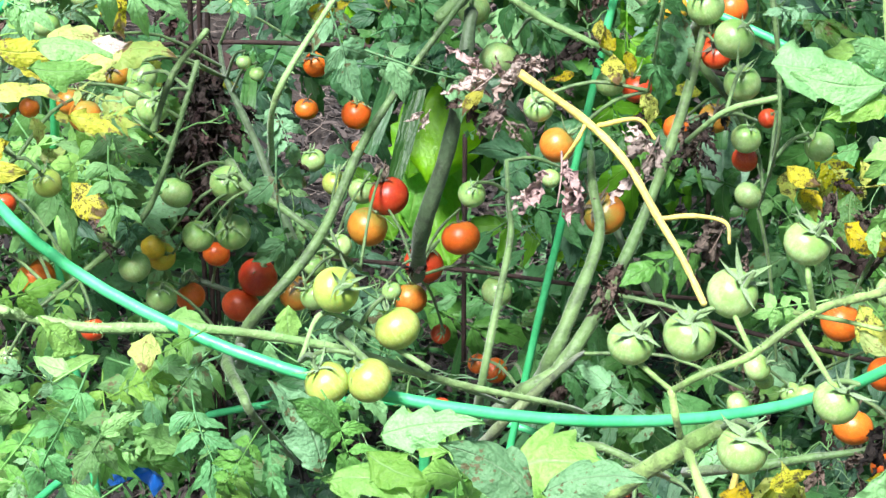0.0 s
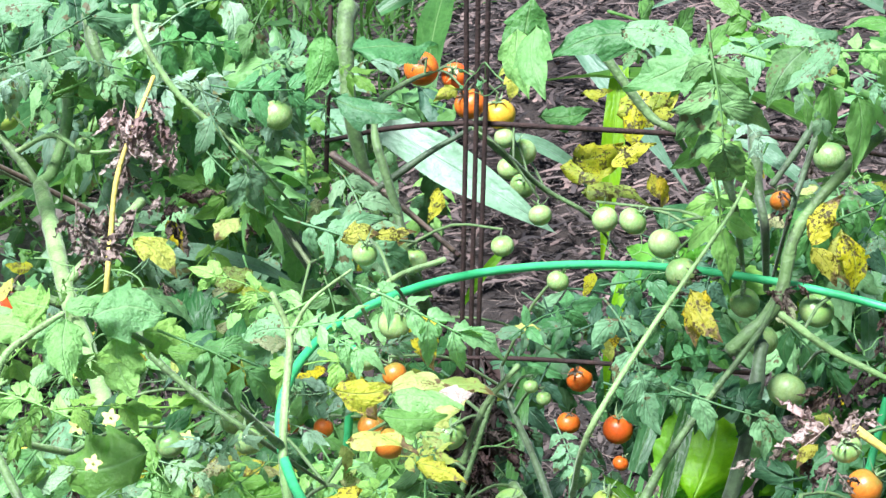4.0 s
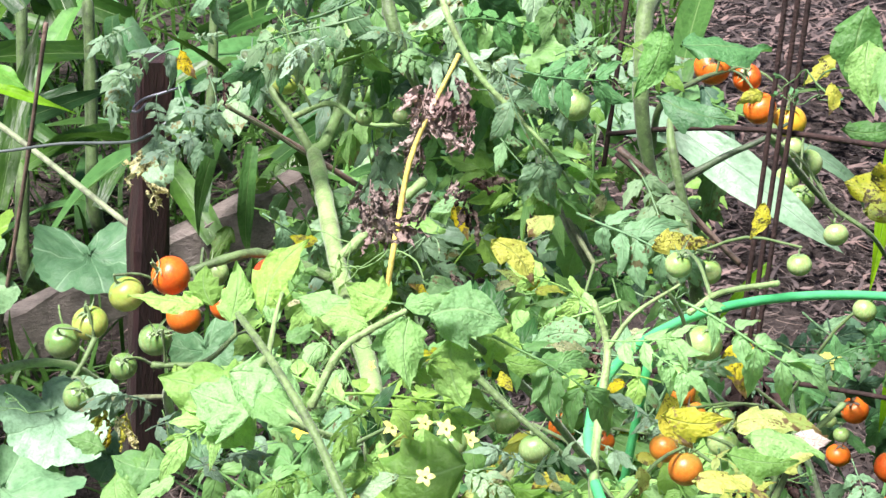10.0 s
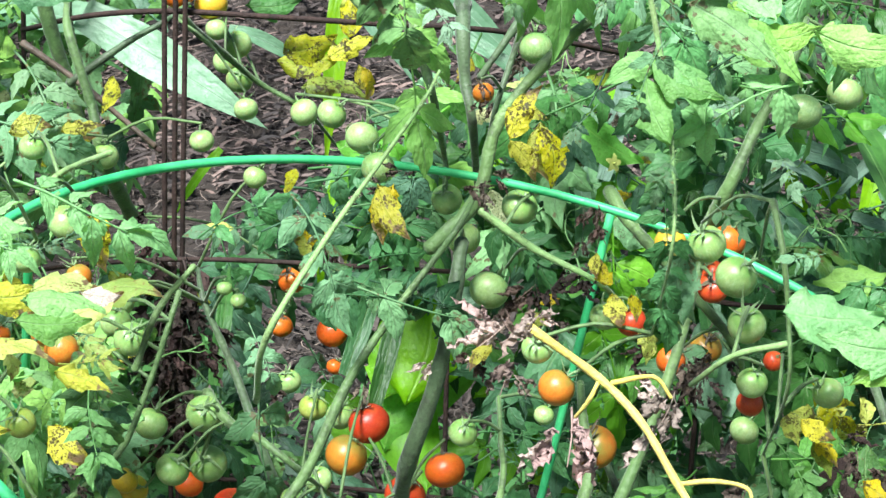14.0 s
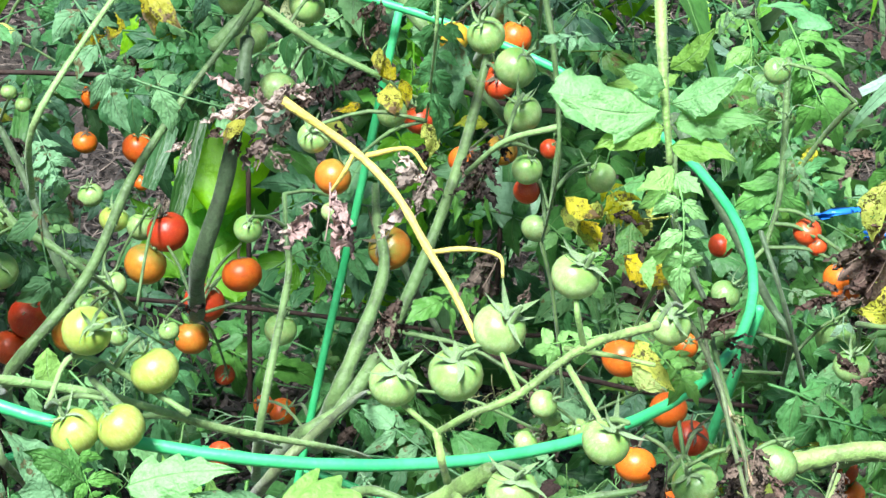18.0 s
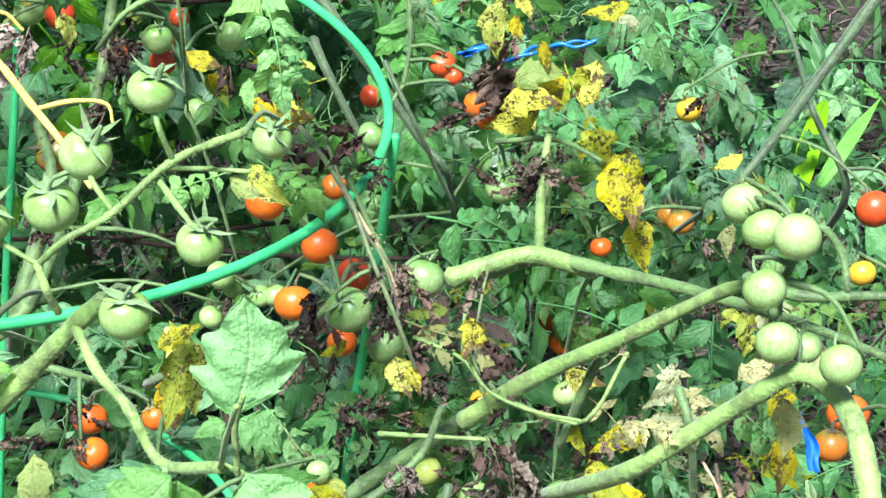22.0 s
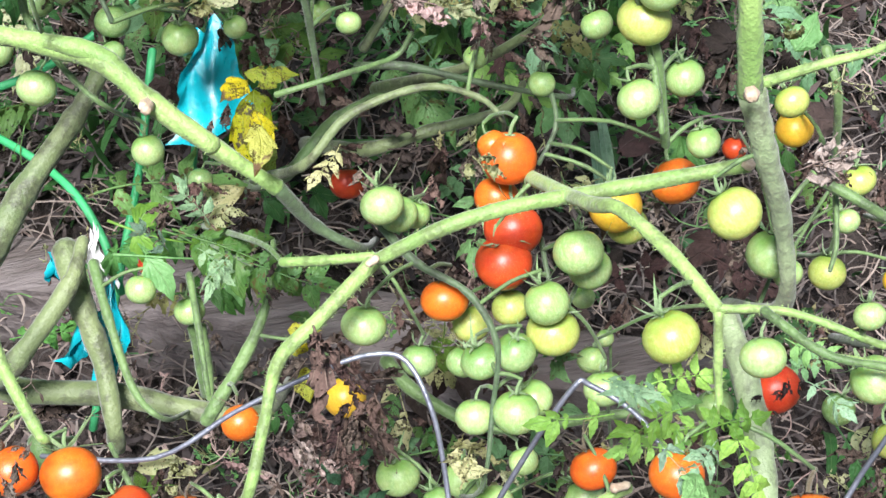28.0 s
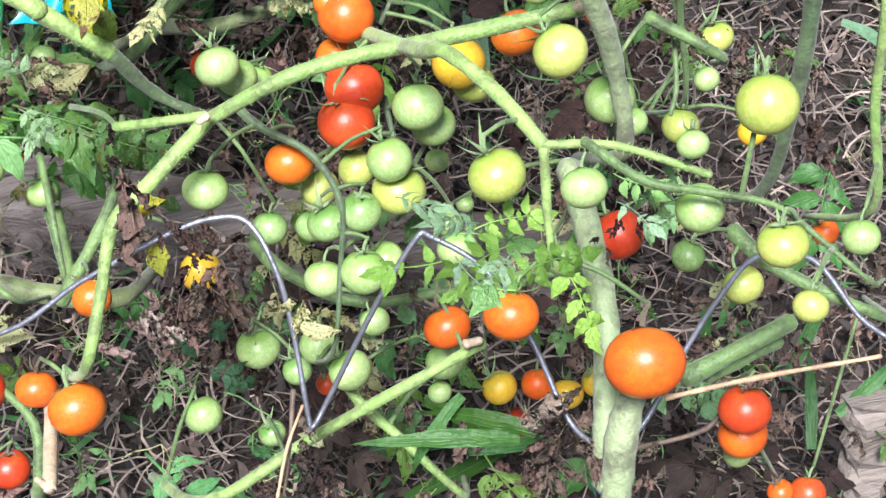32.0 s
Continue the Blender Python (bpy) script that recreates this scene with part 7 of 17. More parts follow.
leaf(A,"s4Z",-.16,.88,1.02,.028,27,11,-8)
leaf(A,"s2y",-.20,1.14,.99,.037,26,66,-61)
leaf(K,"b3K",-.13,2.13,.90,.244,-9,56,-95)
leaf(K,"b0K",-.25,1.95,.73,.098,-41,42,-149)
leaf(K,"b6K",-.10,1.66,.81,.123,-10,48,-104)
leaf(K,"b5k",-.08,1.51,.69,.159,32,-51,63)
leaf(K,"b2c",-.01,1.58,.74,.129,47,19,-19)
leaf(K,"b5c",.12,1.55,.79,.154,23,-50,86)
leaf(K,"b1c",.14,1.63,.83,.149,38,-67,53)
leaf(K,"b7c",.27,1.59,.87,.116,33,2,-5)
leaf(K,"b2k",.22,1.43,.74,.126,13,-61,85)
leaf(K,"b3c",.00,1.72,.94,.134,36,21,-28)
leaf(C,"x5b",-.47,1.40,1.04,.032,-55,26,-158)
leaf(C,"x6b",-.48,1.39,1.03,.040,4,53,-73)
leaf(C,"x2b",-.48,1.38,1.01,.036,59,86,-41)
leaf(C,"x6b",-.50,1.36,.98,.036,-15,65,-71)
leaf(C,"x1b",-.49,1.36,.96,.034,-0,52,-89)
leaf(C,"x1b",-.48,1.35,.95,.035,-77,27,-161)
leaf(C,"x6b",-.45,1.38,.97,.026,85,-3,35)
leaf(C,"x1b",-.44,1.39,.98,.029,48,8,25)
leaf(C,"x7b",-.43,1.39,.98,.030,55,-16,37)
leaf(C,"x2w",-.47,1.38,1.04,.033,28,32,-21)
leaf(C,"s4y",-.45,1.39,.96,.030,28,50,-34)
leaf(B,"c1l",-.41,1.44,1.02,.102,48,50,-16)
leaf(C,"c2v",-.45,1.47,1.05,.104,54,14,8)
leaf(B,"s6y",-.31,1.44,.92,.047,26,-13,22)
leaf(A,"c1l",-.23,1.08,1.03,.092,34,7,-7)
leaf(C,"x1b",-.46,1.14,.97,.014,10,58,-63)
leaf(C,"x4b",-.46,1.14,.96,.014,2,58,-100)
leaf(C,"x1b",-.46,1.13,.96,.012,48,24,-56)
leaf(C,"x7b",-.47,1.25,.95,.016,-18,49,-40)
leaf(C,"x3b",-.46,1.25,.94,.014,23,56,-38)
leaf(C,"x7b",-.46,1.24,.94,.013,40,70,-17)
leaf(C,"x1p",-.72,1.32,.78,.026,-134,62,-163)
leaf(C,"x0p",-.71,1.32,.77,.021,33,57,-2)
leaf(C,"x2p",-.70,1.32,.76,.027,7,15,-30)
leaf(C,"x1p",-.80,1.57,.91,.043,-17,30,-76)
leaf(C,"x1p",-.79,1.57,.90,.043,-142,37,167)
leaf(C,"x4p",-.79,1.55,.89,.045,16,58,1)
leaf(B,"s2g",-.27,1.28,1.13,.067,18,-9,31)
leaf(B,"s0g",-.28,1.26,1.10,.053,32,4,-7)
leaf(K,"b3k",-1.46,2.42,.48,.338,16,-60,93)
leaf(K,"b3k",-1.56,2.38,.48,.395,-20,-64,137)
leaf(K,"b1k",-1.48,2.54,.51,.292,42,-23,56)
leaf(K,"b6k",-1.57,2.52,.55,.292,74,-22,22)
leaf(K,"b7k",-1.49,2.65,.52,.303,-44,-23,167)
leaf(K,"b3k",-1.71,2.59,.56,.303,60,8,17)
leaf(K,"b4k",-1.51,2.78,.57,.313,-53,18,-149)
leaf(K,"b7k",-.97,2.09,.65,.119,10,-63,102)
leaf(K,"b6k",-1.04,2.39,.61,.157,36,-30,31)
leaf(K,"b0k",-1.27,2.38,.52,.217,20,-47,80)
leaf(K,"b1k",-1.77,2.80,.55,.324,47,-49,66)
leaf(K,"b3K",-1.51,2.38,.70,.200,41,10,12)
leaf(K,"b7k",-1.43,2.81,.59,.288,-36,-50,142)
leaf(K,"b1k",-1.63,2.37,.51,.226,35,-43,69)
leaf(K,"b7c",-.25,2.03,.84,.167,41,11,-1)
leaf(K,"b3c",-.20,2.37,.86,.244,30,34,-40)
leaf(K,"b3c",-.11,2.30,.89,.297,35,30,-26)
leaf(K,"b1c",-.55,1.63,.84,.164,40,-6,-3)
leaf(K,"b6k",-.81,1.80,.88,.159,-26,53,-114)
leaf(K,"b2k",-.78,1.79,.85,.159,-10,59,-86)
leaf(A,"s6l",-.13,1.19,1.17,.053,10,37,-78)
leaf(A,"s5g",-.27,1.21,1.16,.048,-31,55,-115)
leaf(A,"s6g",-.06,1.20,1.16,.064,-54,7,-169)
leaf(A,"c0l",-.09,1.25,1.16,.111,71,21,12)
leaf(B,"s7Y",-.16,1.93,.81,.079,25,4,7)
leaf(B,"s3Y",-.13,2.06,.86,.096,46,-20,34)
leaf(B,"s0Y",-.09,2.07,.86,.084,8,-39,86)
leaf(A,"s5y",-.18,.85,1.02,.038,-33,13,-166)
leaf(A,"s0Z",-.17,.91,1.03,.038,31,-24,17)
leaf(E,"c6l",.24,.88,1.01,.055,19,54,-77)
leaf(E,"s0l",.23,.86,.98,.016,0,54,-93)
leaf(A,"s5Y",.22,1.03,.91,.022,30,42,-49)
leaf(D,"x3b",.25,1.02,.90,.028,40,42,-9)
leaf(D,"x3b",.26,1.02,.90,.027,37,1,-28)
leaf(D,"x5b",.27,1.02,.89,.023,63,78,-20)
leaf(D,"s3y",.25,1.00,.90,.028,47,8,-24)
leaf(D,"s1y",.38,.98,.89,.038,50,-1,-4)
leaf(D,"x3b",.38,1.00,.88,.024,-29,50,166)
leaf(D,"x5b",.37,1.00,.88,.024,-16,3,161)
leaf(D,"x1b",.36,1.00,.88,.025,-30,14,-161)
leaf(D,"s3y",.42,1.01,.90,.022,15,62,-72)
leaf(D,"x5b",.41,1.06,.90,.030,-37,13,-121)
leaf(D,"x0b",.40,1.06,.89,.022,-42,71,-152)
leaf(D,"x7b",.40,1.06,.88,.033,-42,21,-152)
leaf(D,"x0b",.40,.98,.84,.024,-75,-21,151)
leaf(D,"x1b",.39,.98,.84,.020,-72,17,-157)
leaf(D,"x2b",.38,.98,.84,.025,-65,-4,142)
leaf(D,"x4b",.28,.95,.89,.024,2,-23,11)
leaf(D,"x2b",.29,.95,.88,.021,101,-16,-23)
leaf(D,"x4b",.30,.95,.88,.022,77,44,-76)
leaf(D,"x5b",.30,.91,.84,.021,44,23,-42)
leaf(D,"x7b",.30,.90,.83,.028,-32,31,-121)
leaf(D,"x3b",.30,.89,.82,.023,-1,11,-97)
leaf(D,"x6b",.27,.96,.78,.018,-16,17,-134)
leaf(D,"x6b",.27,.95,.78,.019,31,50,-30)
leaf(D,"x1b",.27,.94,.77,.020,-14,52,-113)
leaf(A,"x0b",.11,1.10,.81,.022,53,49,-38)
leaf(A,"x7b",.12,1.09,.81,.017,13,29,-82)
leaf(A,"x0b",.12,1.09,.80,.025,-64,55,-150)
leaf(K,"b2c",.56,1.43,.86,.117,-32,15,-154)
leaf(K,"b6c",.38,1.58,.70,.154,18,34,-69)
leaf(D,"c6g",.35,1.06,.78,.099,38,13,-17)
leaf(D,"c4g",.39,1.06,.78,.106,23,33,-26)
leaf(D,"c1h",.43,1.05,.78,.085,24,0,-4)
leaf(D,"c4g",.38,1.18,.90,.089,-19,40,-121)
leaf(D,"c6g",.45,1.22,.87,.093,39,45,-49)
leaf(D,"c2g",.35,1.21,.84,.093,18,23,-75)
leaf(D,"c6g",.42,1.12,.79,.089,-18,37,-120)
leaf(D,"c1d",.36,1.18,.80,.085,-30,51,-125)
leaf(E,"c7l",.22,.91,.91,.040,-51,20,-177)
leaf(E,"c7l",.23,.87,.93,.041,41,26,-34)
leaf(D,"c5l",.44,1.12,.91,.071,38,-36,33)
leaf(D,"s7y",.43,.93,.87,.037,19,40,-81)
leaf(D,"s2Y",.45,.94,.83,.032,18,46,-95)
leaf(E,"s5y",.30,.89,.79,.021,-4,59,-108)
leaf(D,"x6b",.31,.89,.79,.016,29,36,-127)
leaf(D,"x0b",.31,.87,.79,.016,24,20,-81)
leaf(D,"x5b",.32,.87,.79,.024,49,44,-144)
leaf(D,"x1b",.30,.91,.83,.018,-2,34,-91)
leaf(D,"x6b",.31,.90,.83,.026,19,18,-53)
leaf(D,"x5b",.30,.89,.82,.019,-26,28,-129)
leaf(E,"x3b",.27,.88,.77,.022,14,-30,5)
leaf(E,"x4b",.28,.88,.77,.016,-2,-6,3)
leaf(E,"x4b",.29,.87,.77,.017,16,22,-23)
leaf(D,"x7b",.39,.97,.85,.024,42,-36,36)
leaf(D,"x5b",.40,.97,.85,.020,43,-4,-39)
leaf(D,"x6b",.41,.96,.85,.022,-16,7,-25)
leaf(E,"x3p",.30,.85,.74,.023,4,7,-165)
leaf(E,"x7p",.29,.84,.73,.023,11,35,-73)
leaf(E,"x6p",.29,.84,.73,.016,33,4,-116)
leaf(E,"x4b",.31,.87,.73,.014,-9,27,-26)
leaf(E,"x1b",.32,.86,.73,.015,1,58,-75)
leaf(E,"x5b",.32,.85,.73,.019,18,-11,-36)
leaf(E,"x3b",.35,.86,.77,.019,32,43,-149)
leaf(E,"x3b",.35,.85,.77,.014,-25,24,-129)
leaf(E,"x4b",.35,.85,.76,.016,12,42,-103)
leaf(E,"s6p",.40,.83,.74,.043,7,16,-65)
leaf(E,"s7p",.41,.80,.79,.038,3,1,-8)
leaf(E,"s4Y",.38,.85,.67,.039,31,23,-13)
leaf(E,"s7p",.46,.75,.83,.030,5,33,-111)
leaf(F,"s6p",.47,.81,.73,.027,-14,30,-132)
leaf(E,"s3y",.18,.87,.82,.032,-10,48,-105)
leaf(E,"x0b",.35,.85,.72,.033,29,19,-98)
leaf(E,"x6b",.34,.84,.71,.026,101,62,-45)
leaf(E,"x5b",.35,.83,.70,.030,-93,63,-146)
leaf(E,"x0b",.35,.84,.69,.029,13,42,-101)
leaf(E,"x1b",.34,.84,.68,.022,33,49,-80)
leaf(E,"x3b",.35,.83,.67,.034,-18,44,-88)
leaf(D,"x1b",.48,.82,.70,.026,-141,20,158)
leaf(D,"x6b",.46,.82,.69,.027,70,69,-80)
leaf(D,"x7b",.47,.80,.69,.021,38,55,-99)
leaf(D,"x0b",.46,.82,.66,.026,13,42,-100)
leaf(D,"x5b",.45,.81,.65,.028,-22,-2,-57)
leaf(D,"x7b",.44,.80,.64,.037,69,50,-85)
leaf(D,"x6b",.27,.93,.81,.021,32,53,-82)
leaf(D,"x0b",.26,.92,.80,.023,-115,24,166)
leaf(D,"x0b",.25,.92,.79,.023,44,57,-62)
leaf(D,"c5g",.41,1.01,.74,.078,47,10,-36)
leaf(D,"c1g",.37,1.04,.77,.085,42,-3,-6)
leaf(D,"c3g",.31,.96,.72,.061,-27,6,-179)
leaf(D,"c0h",.48,.87,.74,.058,27,26,-33)
leaf(D,"b7k",.51,1.07,.50,.109,22,-44,62)
leaf(D,"c3l",.57,.88,.87,.067,32,17,-39)
leaf(D,"c3g",.59,.91,.65,.071,-47,14,178)
leaf(E,"s4l",.50,.69,.83,.031,-9,46,-123)
leaf(E,"x3b",.23,.85,.69,.019,-5,-49,59)
leaf(E,"x0b",.24,.86,.69,.026,21,-9,-12)
leaf(E,"x4b",.25,.86,.69,.019,86,-42,1)
leaf(D,"x7b",.41,.84,.67,.026,-49,35,-13)
leaf(D,"x3b",.42,.84,.67,.022,33,17,-2)
leaf(D,"x6b",.43,.83,.66,.019,45,9,-45)
leaf(E,"x0p",.43,.80,.66,.017,-49,44,171)
leaf(E,"x7p",.42,.80,.66,.021,1,4,149)
leaf(E,"x5p",.41,.80,.66,.022,2,19,-152)
leaf(D,"c2g",.50,1.07,.77,.081,-7,34,-137)
leaf(D,"c6g",.44,1.07,.74,.074,36,22,-51)
leaf(E,"s5p",.21,.82,.62,.047,-5,28,-110)
leaf(E,"x4p",.22,.79,.59,.027,12,12,10)
leaf(E,"x7p",.23,.78,.59,.030,36,-7,20)
leaf(E,"x1p",.24,.78,.60,.021,-7,-23,29)
leaf(E,"x0w",.23,.78,.59,.015,30,-27,-48)
leaf(E,"s6Y",.36,.77,.64,.031,35,11,4)
leaf(E,"s1y",.39,.81,.75,.041,29,46,-60)
leaf(E,"s0y",.38,.82,.70,.034,16,34,-81)
leaf(E,"s1p",.38,.73,.65,.038,4,47,-106)
leaf(E,"x3p",.34,.73,.60,.029,34,10,54)
leaf(E,"x7p",.35,.73,.60,.026,73,-17,-34)
leaf(E,"x3p",.37,.73,.60,.028,-14,-56,38)
leaf(E,"x5b",.37,.73,.59,.021,63,-19,-11)
leaf(E,"x7b",.38,.73,.59,.029,4,-23,-26)
leaf(E,"x0b",.39,.72,.58,.029,40,27,-10)
leaf(E,"x4b",.42,.80,.64,.027,-19,50,-129)
leaf(E,"x5b",.42,.79,.64,.037,-14,41,-99)
leaf(E,"x5b",.42,.77,.63,.036,-5,25,-115)
leaf(E,"x5b",.45,.79,.61,.042,-48,58,-166)
leaf(E,"x2b",.45,.77,.60,.046,-53,9,-89)
leaf(E,"x1b",.43,.76,.58,.047,-3,15,-128)
leaf(E,"x0b",.36,.85,.69,.029,56,54,-13)
leaf(E,"x3b",.35,.84,.68,.038,-3,29,-153)
leaf(E,"x0b",.34,.83,.67,.030,43,55,-40)
leaf(D,"x1b",.18,.94,.55,.054,32,40,-97)
leaf(D,"x0b",.19,.92,.54,.055,-14,48,-95)
leaf(D,"x3b",.17,.90,.53,.053,-33,27,-142)
leaf(E,"x2b",.17,.92,.53,.037,42,33,-44)
leaf(E,"x0b",.18,.90,.52,.035,-7,36,-146)
leaf(E,"x2b",.17,.89,.51,.044,17,33,-79)
leaf(F,"x7b",.53,.78,.54,.036,-25,51,-105)
leaf(F,"x7b",.54,.76,.53,.046,70,19,0)
leaf(F,"x0b",.53,.74,.52,.040,2,27,-131)
leaf(E,"x0b",.29,.87,.73,.023,47,21,-49)
leaf(E,"x7b",.29,.86,.72,.019,21,24,-41)
leaf(E,"x5b",.30,.85,.72,.022,112,28,-52)
leaf(E,"x6b",.23,.76,.53,.014,-25,47,-117)
leaf(E,"x7b",.23,.76,.53,.019,-67,39,-94)
leaf(E,"x2b",.22,.76,.52,.017,-45,69,-94)
leaf(E,"s2Y",.25,.80,.50,.040,8,36,-93)
leaf(E,"s2Y",.25,.78,.48,.030,18,52,-88)
leaf(E,"s7Y",.43,.77,.59,.026,-14,41,-103)
leaf(D,"c2h",.49,.88,.64,.074,34,23,-49)
leaf(D,"c5g",.27,.97,.62,.085,-17,31,-128)
leaf(D,"c1g",.35,.96,.55,.089,15,26,-69)
leaf(D,"c5g",.45,.90,.51,.081,-34,37,-144)
leaf(D,"c6d",.41,.97,.50,.093,6,40,-92)
leaf(F,"c5h",.59,.83,.55,.078,25,0,-46)
leaf(F,"s3l",.53,.67,.58,.027,24,-30,39)
leaf(D,"x1p",.47,.82,.72,.032,-19,-17,146)
leaf(D,"x0p",.46,.81,.71,.029,-18,-17,151)
leaf(D,"x0p",.45,.81,.72,.022,-23,4,176)
leaf(D,"x2b",.46,.85,.68,.019,-35,26,-158)
leaf(D,"x1b",.46,.84,.68,.019,49,58,-59)
leaf(D,"x4b",.45,.84,.67,.024,-20,32,-147)
leaf(D,"b5c",.57,1.04,.17,.096,4,39,-92)
leaf(E,"c4h",.19,.75,.45,.084,16,6,-42)
leaf(E,"c2l",.15,.78,.40,.092,15,-5,-7)
leaf(E,"c7h",.22,.69,.47,.058,41,0,-28)
leaf(E,"c2l",.15,.80,.41,.088,36,1,-26)
leaf(E,"s0Y",.24,.76,.53,.042,13,38,-92)
leaf(E,"s1Y",.25,.78,.52,.026,33,-9,4)
leaf(E,"x0b",.29,.76,.48,.029,16,-13,-53)
leaf(E,"x0b",.31,.75,.47,.024,-17,22,-124)
leaf(E,"x1b",.30,.74,.46,.029,42,39,-80)
leaf(E,"x1b",.21,.77,.46,.029,-24,32,166)
leaf(E,"x2b",.21,.76,.46,.029,-28,-4,171)
leaf(E,"x1b",.19,.76,.46,.032,44,31,-155)
leaf(E,"x3b",.26,.64,.43,.037,18,16,-43)
leaf(E,"x4b",.28,.63,.42,.026,29,-11,-22)
leaf(E,"x2b",.28,.62,.42,.032,22,42,-81)
leaf(E,"x0b",.28,.62,.42,.027,28,11,-118)
leaf(E,"x0b",.27,.61,.41,.035,-37,30,-47)
leaf(E,"x3b",.27,.60,.40,.025,-53,50,-168)
leaf(E,"x6p",.33,.64,.32,.025,28,-38,-17)
leaf(E,"x6p",.34,.64,.32,.030,21,-22,-46)
leaf(E,"x3p",.34,.63,.31,.028,31,55,-66)
leaf(E,"x4b",.09,.62,.44,.016,-42,19,-151)
leaf(E,"x6b",.08,.61,.44,.023,-14,47,-103)
leaf(E,"x0b",.07,.61,.43,.022,11,25,-82)
leaf(E,"x4b",.38,.76,.57,.029,23,27,-55)
leaf(E,"x4b",.38,.75,.56,.020,-8,37,-122)
leaf(E,"x3b",.39,.74,.55,.019,62,16,-37)
leaf(E,"s7p",.36,.77,.57,.035,28,-4,6)
leaf(F,"x0w",.52,.59,.58,.018,10,-5,23)
leaf(E,"x6p",.36,.78,.44,.018,6,-24,79)
leaf(E,"x7p",.37,.78,.44,.016,-11,-34,30)
leaf(E,"x7p",.38,.78,.44,.015,33,-35,73)
leaf(F,"c5l",.38,.51,.51,.042,-28,-8,170)
leaf(F,"c6l",.40,.46,.55,.045,35,-7,5)
leaf(F,"c3l",.40,.47,.56,.040,-33,3,-172)
leaf(E,"t3W",.27,.68,.27,.074,-30,27,172)
leaf(F,"c0g",.51,.65,.37,.057,8,39,-92)
leaf(D,"b5c",.56,1.03,.17,.077,13,37,-99)
leaf(E,"x3b",.34,.72,.39,.032,6,41,-101)
leaf(E,"x5b",.34,.71,.38,.032,-7,17,-164)
leaf(E,"x7b",.33,.70,.37,.030,-36,29,-148)
leaf(E,"x3b",.26,.69,.41,.027,8,-17,-86)
leaf(E,"x7b",.25,.69,.41,.026,12,63,-103)
leaf(E,"x2b",.25,.67,.40,.028,-23,43,-163)
leaf(F,"c6l",.42,.47,.54,.045,8,18,-71)
leaf(F,"c1l",.40,.47,.53,.040,-26,5,162)
leaf(F,"c0l",.39,.54,.49,.043,19,-8,-18)
leaf(E,"c7g",.21,.61,.26,.099,28,12,-55)
leaf(E,"t6g",.27,.63,.28,.064,27,8,-45)
leaf(F,"b1k",.42,.70,.11,.109,22,17,-35)
leaf(E,"b5k",.38,.71,.04,.139,21,-15,-11)
leaf(F,"b7k",.44,.66,.09,.100,34,-11,-17)
leaf(E,"b3k",.39,.65,.06,.125,29,3,15)
leaf(F,"x6b",.45,.48,.40,.029,-21,48,-110)
leaf(F,"x4b",.44,.48,.39,.035,-18,17,-79)
leaf(F,"x6b",.43,.47,.39,.026,-132,23,-158)
leaf(F,"x2b",.43,.47,.39,.022,14,54,-124)
leaf(F,"x5b",.43,.46,.38,.025,-27,22,180)
leaf(F,"x7b",.42,.46,.38,.025,44,8,-115)
leaf(F,"x5b",.49,.54,.46,.020,13,26,-84)
leaf(F,"x6b",.48,.54,.45,.017,26,57,-71)
leaf(F,"x1b",.48,.54,.45,.015,27,29,-81)
leaf(F,"x3b",.55,.53,.39,.030,-53,39,155)
leaf(F,"x6b",.55,.52,.39,.024,26,41,-88)
leaf(F,"x2b",.54,.51,.38,.028,-39,-3,-148)
leaf(E,"x6b",.24,.66,.36,.032,21,29,-95)
leaf(E,"x7b",.25,.65,.36,.024,28,32,-98)
leaf(E,"x0b",.25,.63,.35,.027,-11,55,-125)
leaf(F,"x3b",.53,.46,.40,.016,67,-21,36)
leaf(F,"x6b",.54,.46,.40,.012,-3,-45,10)
leaf(F,"x3b",.54,.46,.40,.012,48,-33,48)
leaf(E,"x4p",.34,.65,.31,.020,19,35,-66)
leaf(E,"x5p",.34,.64,.31,.022,3,32,-86)
leaf(E,"x7p",.36,.63,.30,.025,53,-27,-54)
leaf(E,"x4b",.09,.59,.34,.030,-2,9,-97)
leaf(E,"x6b",.10,.57,.33,.025,-25,36,-151)
leaf(E,"x6b",.09,.56,.32,.034,30,28,-64)
leaf(E,"c0h",.14,.83,.40,.092,22,-8,2)
leaf(F,"b7k",.63,.67,.14,.084,5,-13,65)
leaf(F,"b0k",.68,.63,.12,.092,14,-33,38)
leaf(F,"x0b",.53,.43,.41,.015,48,23,-42)
leaf(F,"x3b",.53,.43,.41,.011,33,8,-19)
leaf(F,"x6b",.54,.43,.42,.014,-1,31,-57)
leaf(F,"x5b",.61,.50,.40,.016,18,62,-129)
leaf(F,"x5b",.60,.50,.39,.018,16,43,-81)
leaf(F,"x2b",.60,.49,.38,.015,-22,39,-132)
leaf(F,"b3k",.67,.55,.19,.085,42,-26,14)
leaf(F,"b5k",.65,.54,.17,.077,-7,-39,72)
leaf(F,"b6c",.78,.81,.29,.084,22,13,-33)
leaf(F,"c3g",.76,.74,.23,.100,-12,28,-130)
leaf(E,"c1g",.20,.83,.36,.081,-26,14,177)
leaf(F,"x5b",.43,.44,.43,.027,13,28,-59)
leaf(F,"x0b",.43,.43,.43,.020,7,44,-66)
leaf(F,"x0b",.41,.43,.43,.025,55,27,-58)
leaf(F,"x1b",.48,.45,.39,.020,-10,30,-159)
leaf(F,"x6b",.48,.44,.38,.014,-6,38,-140)
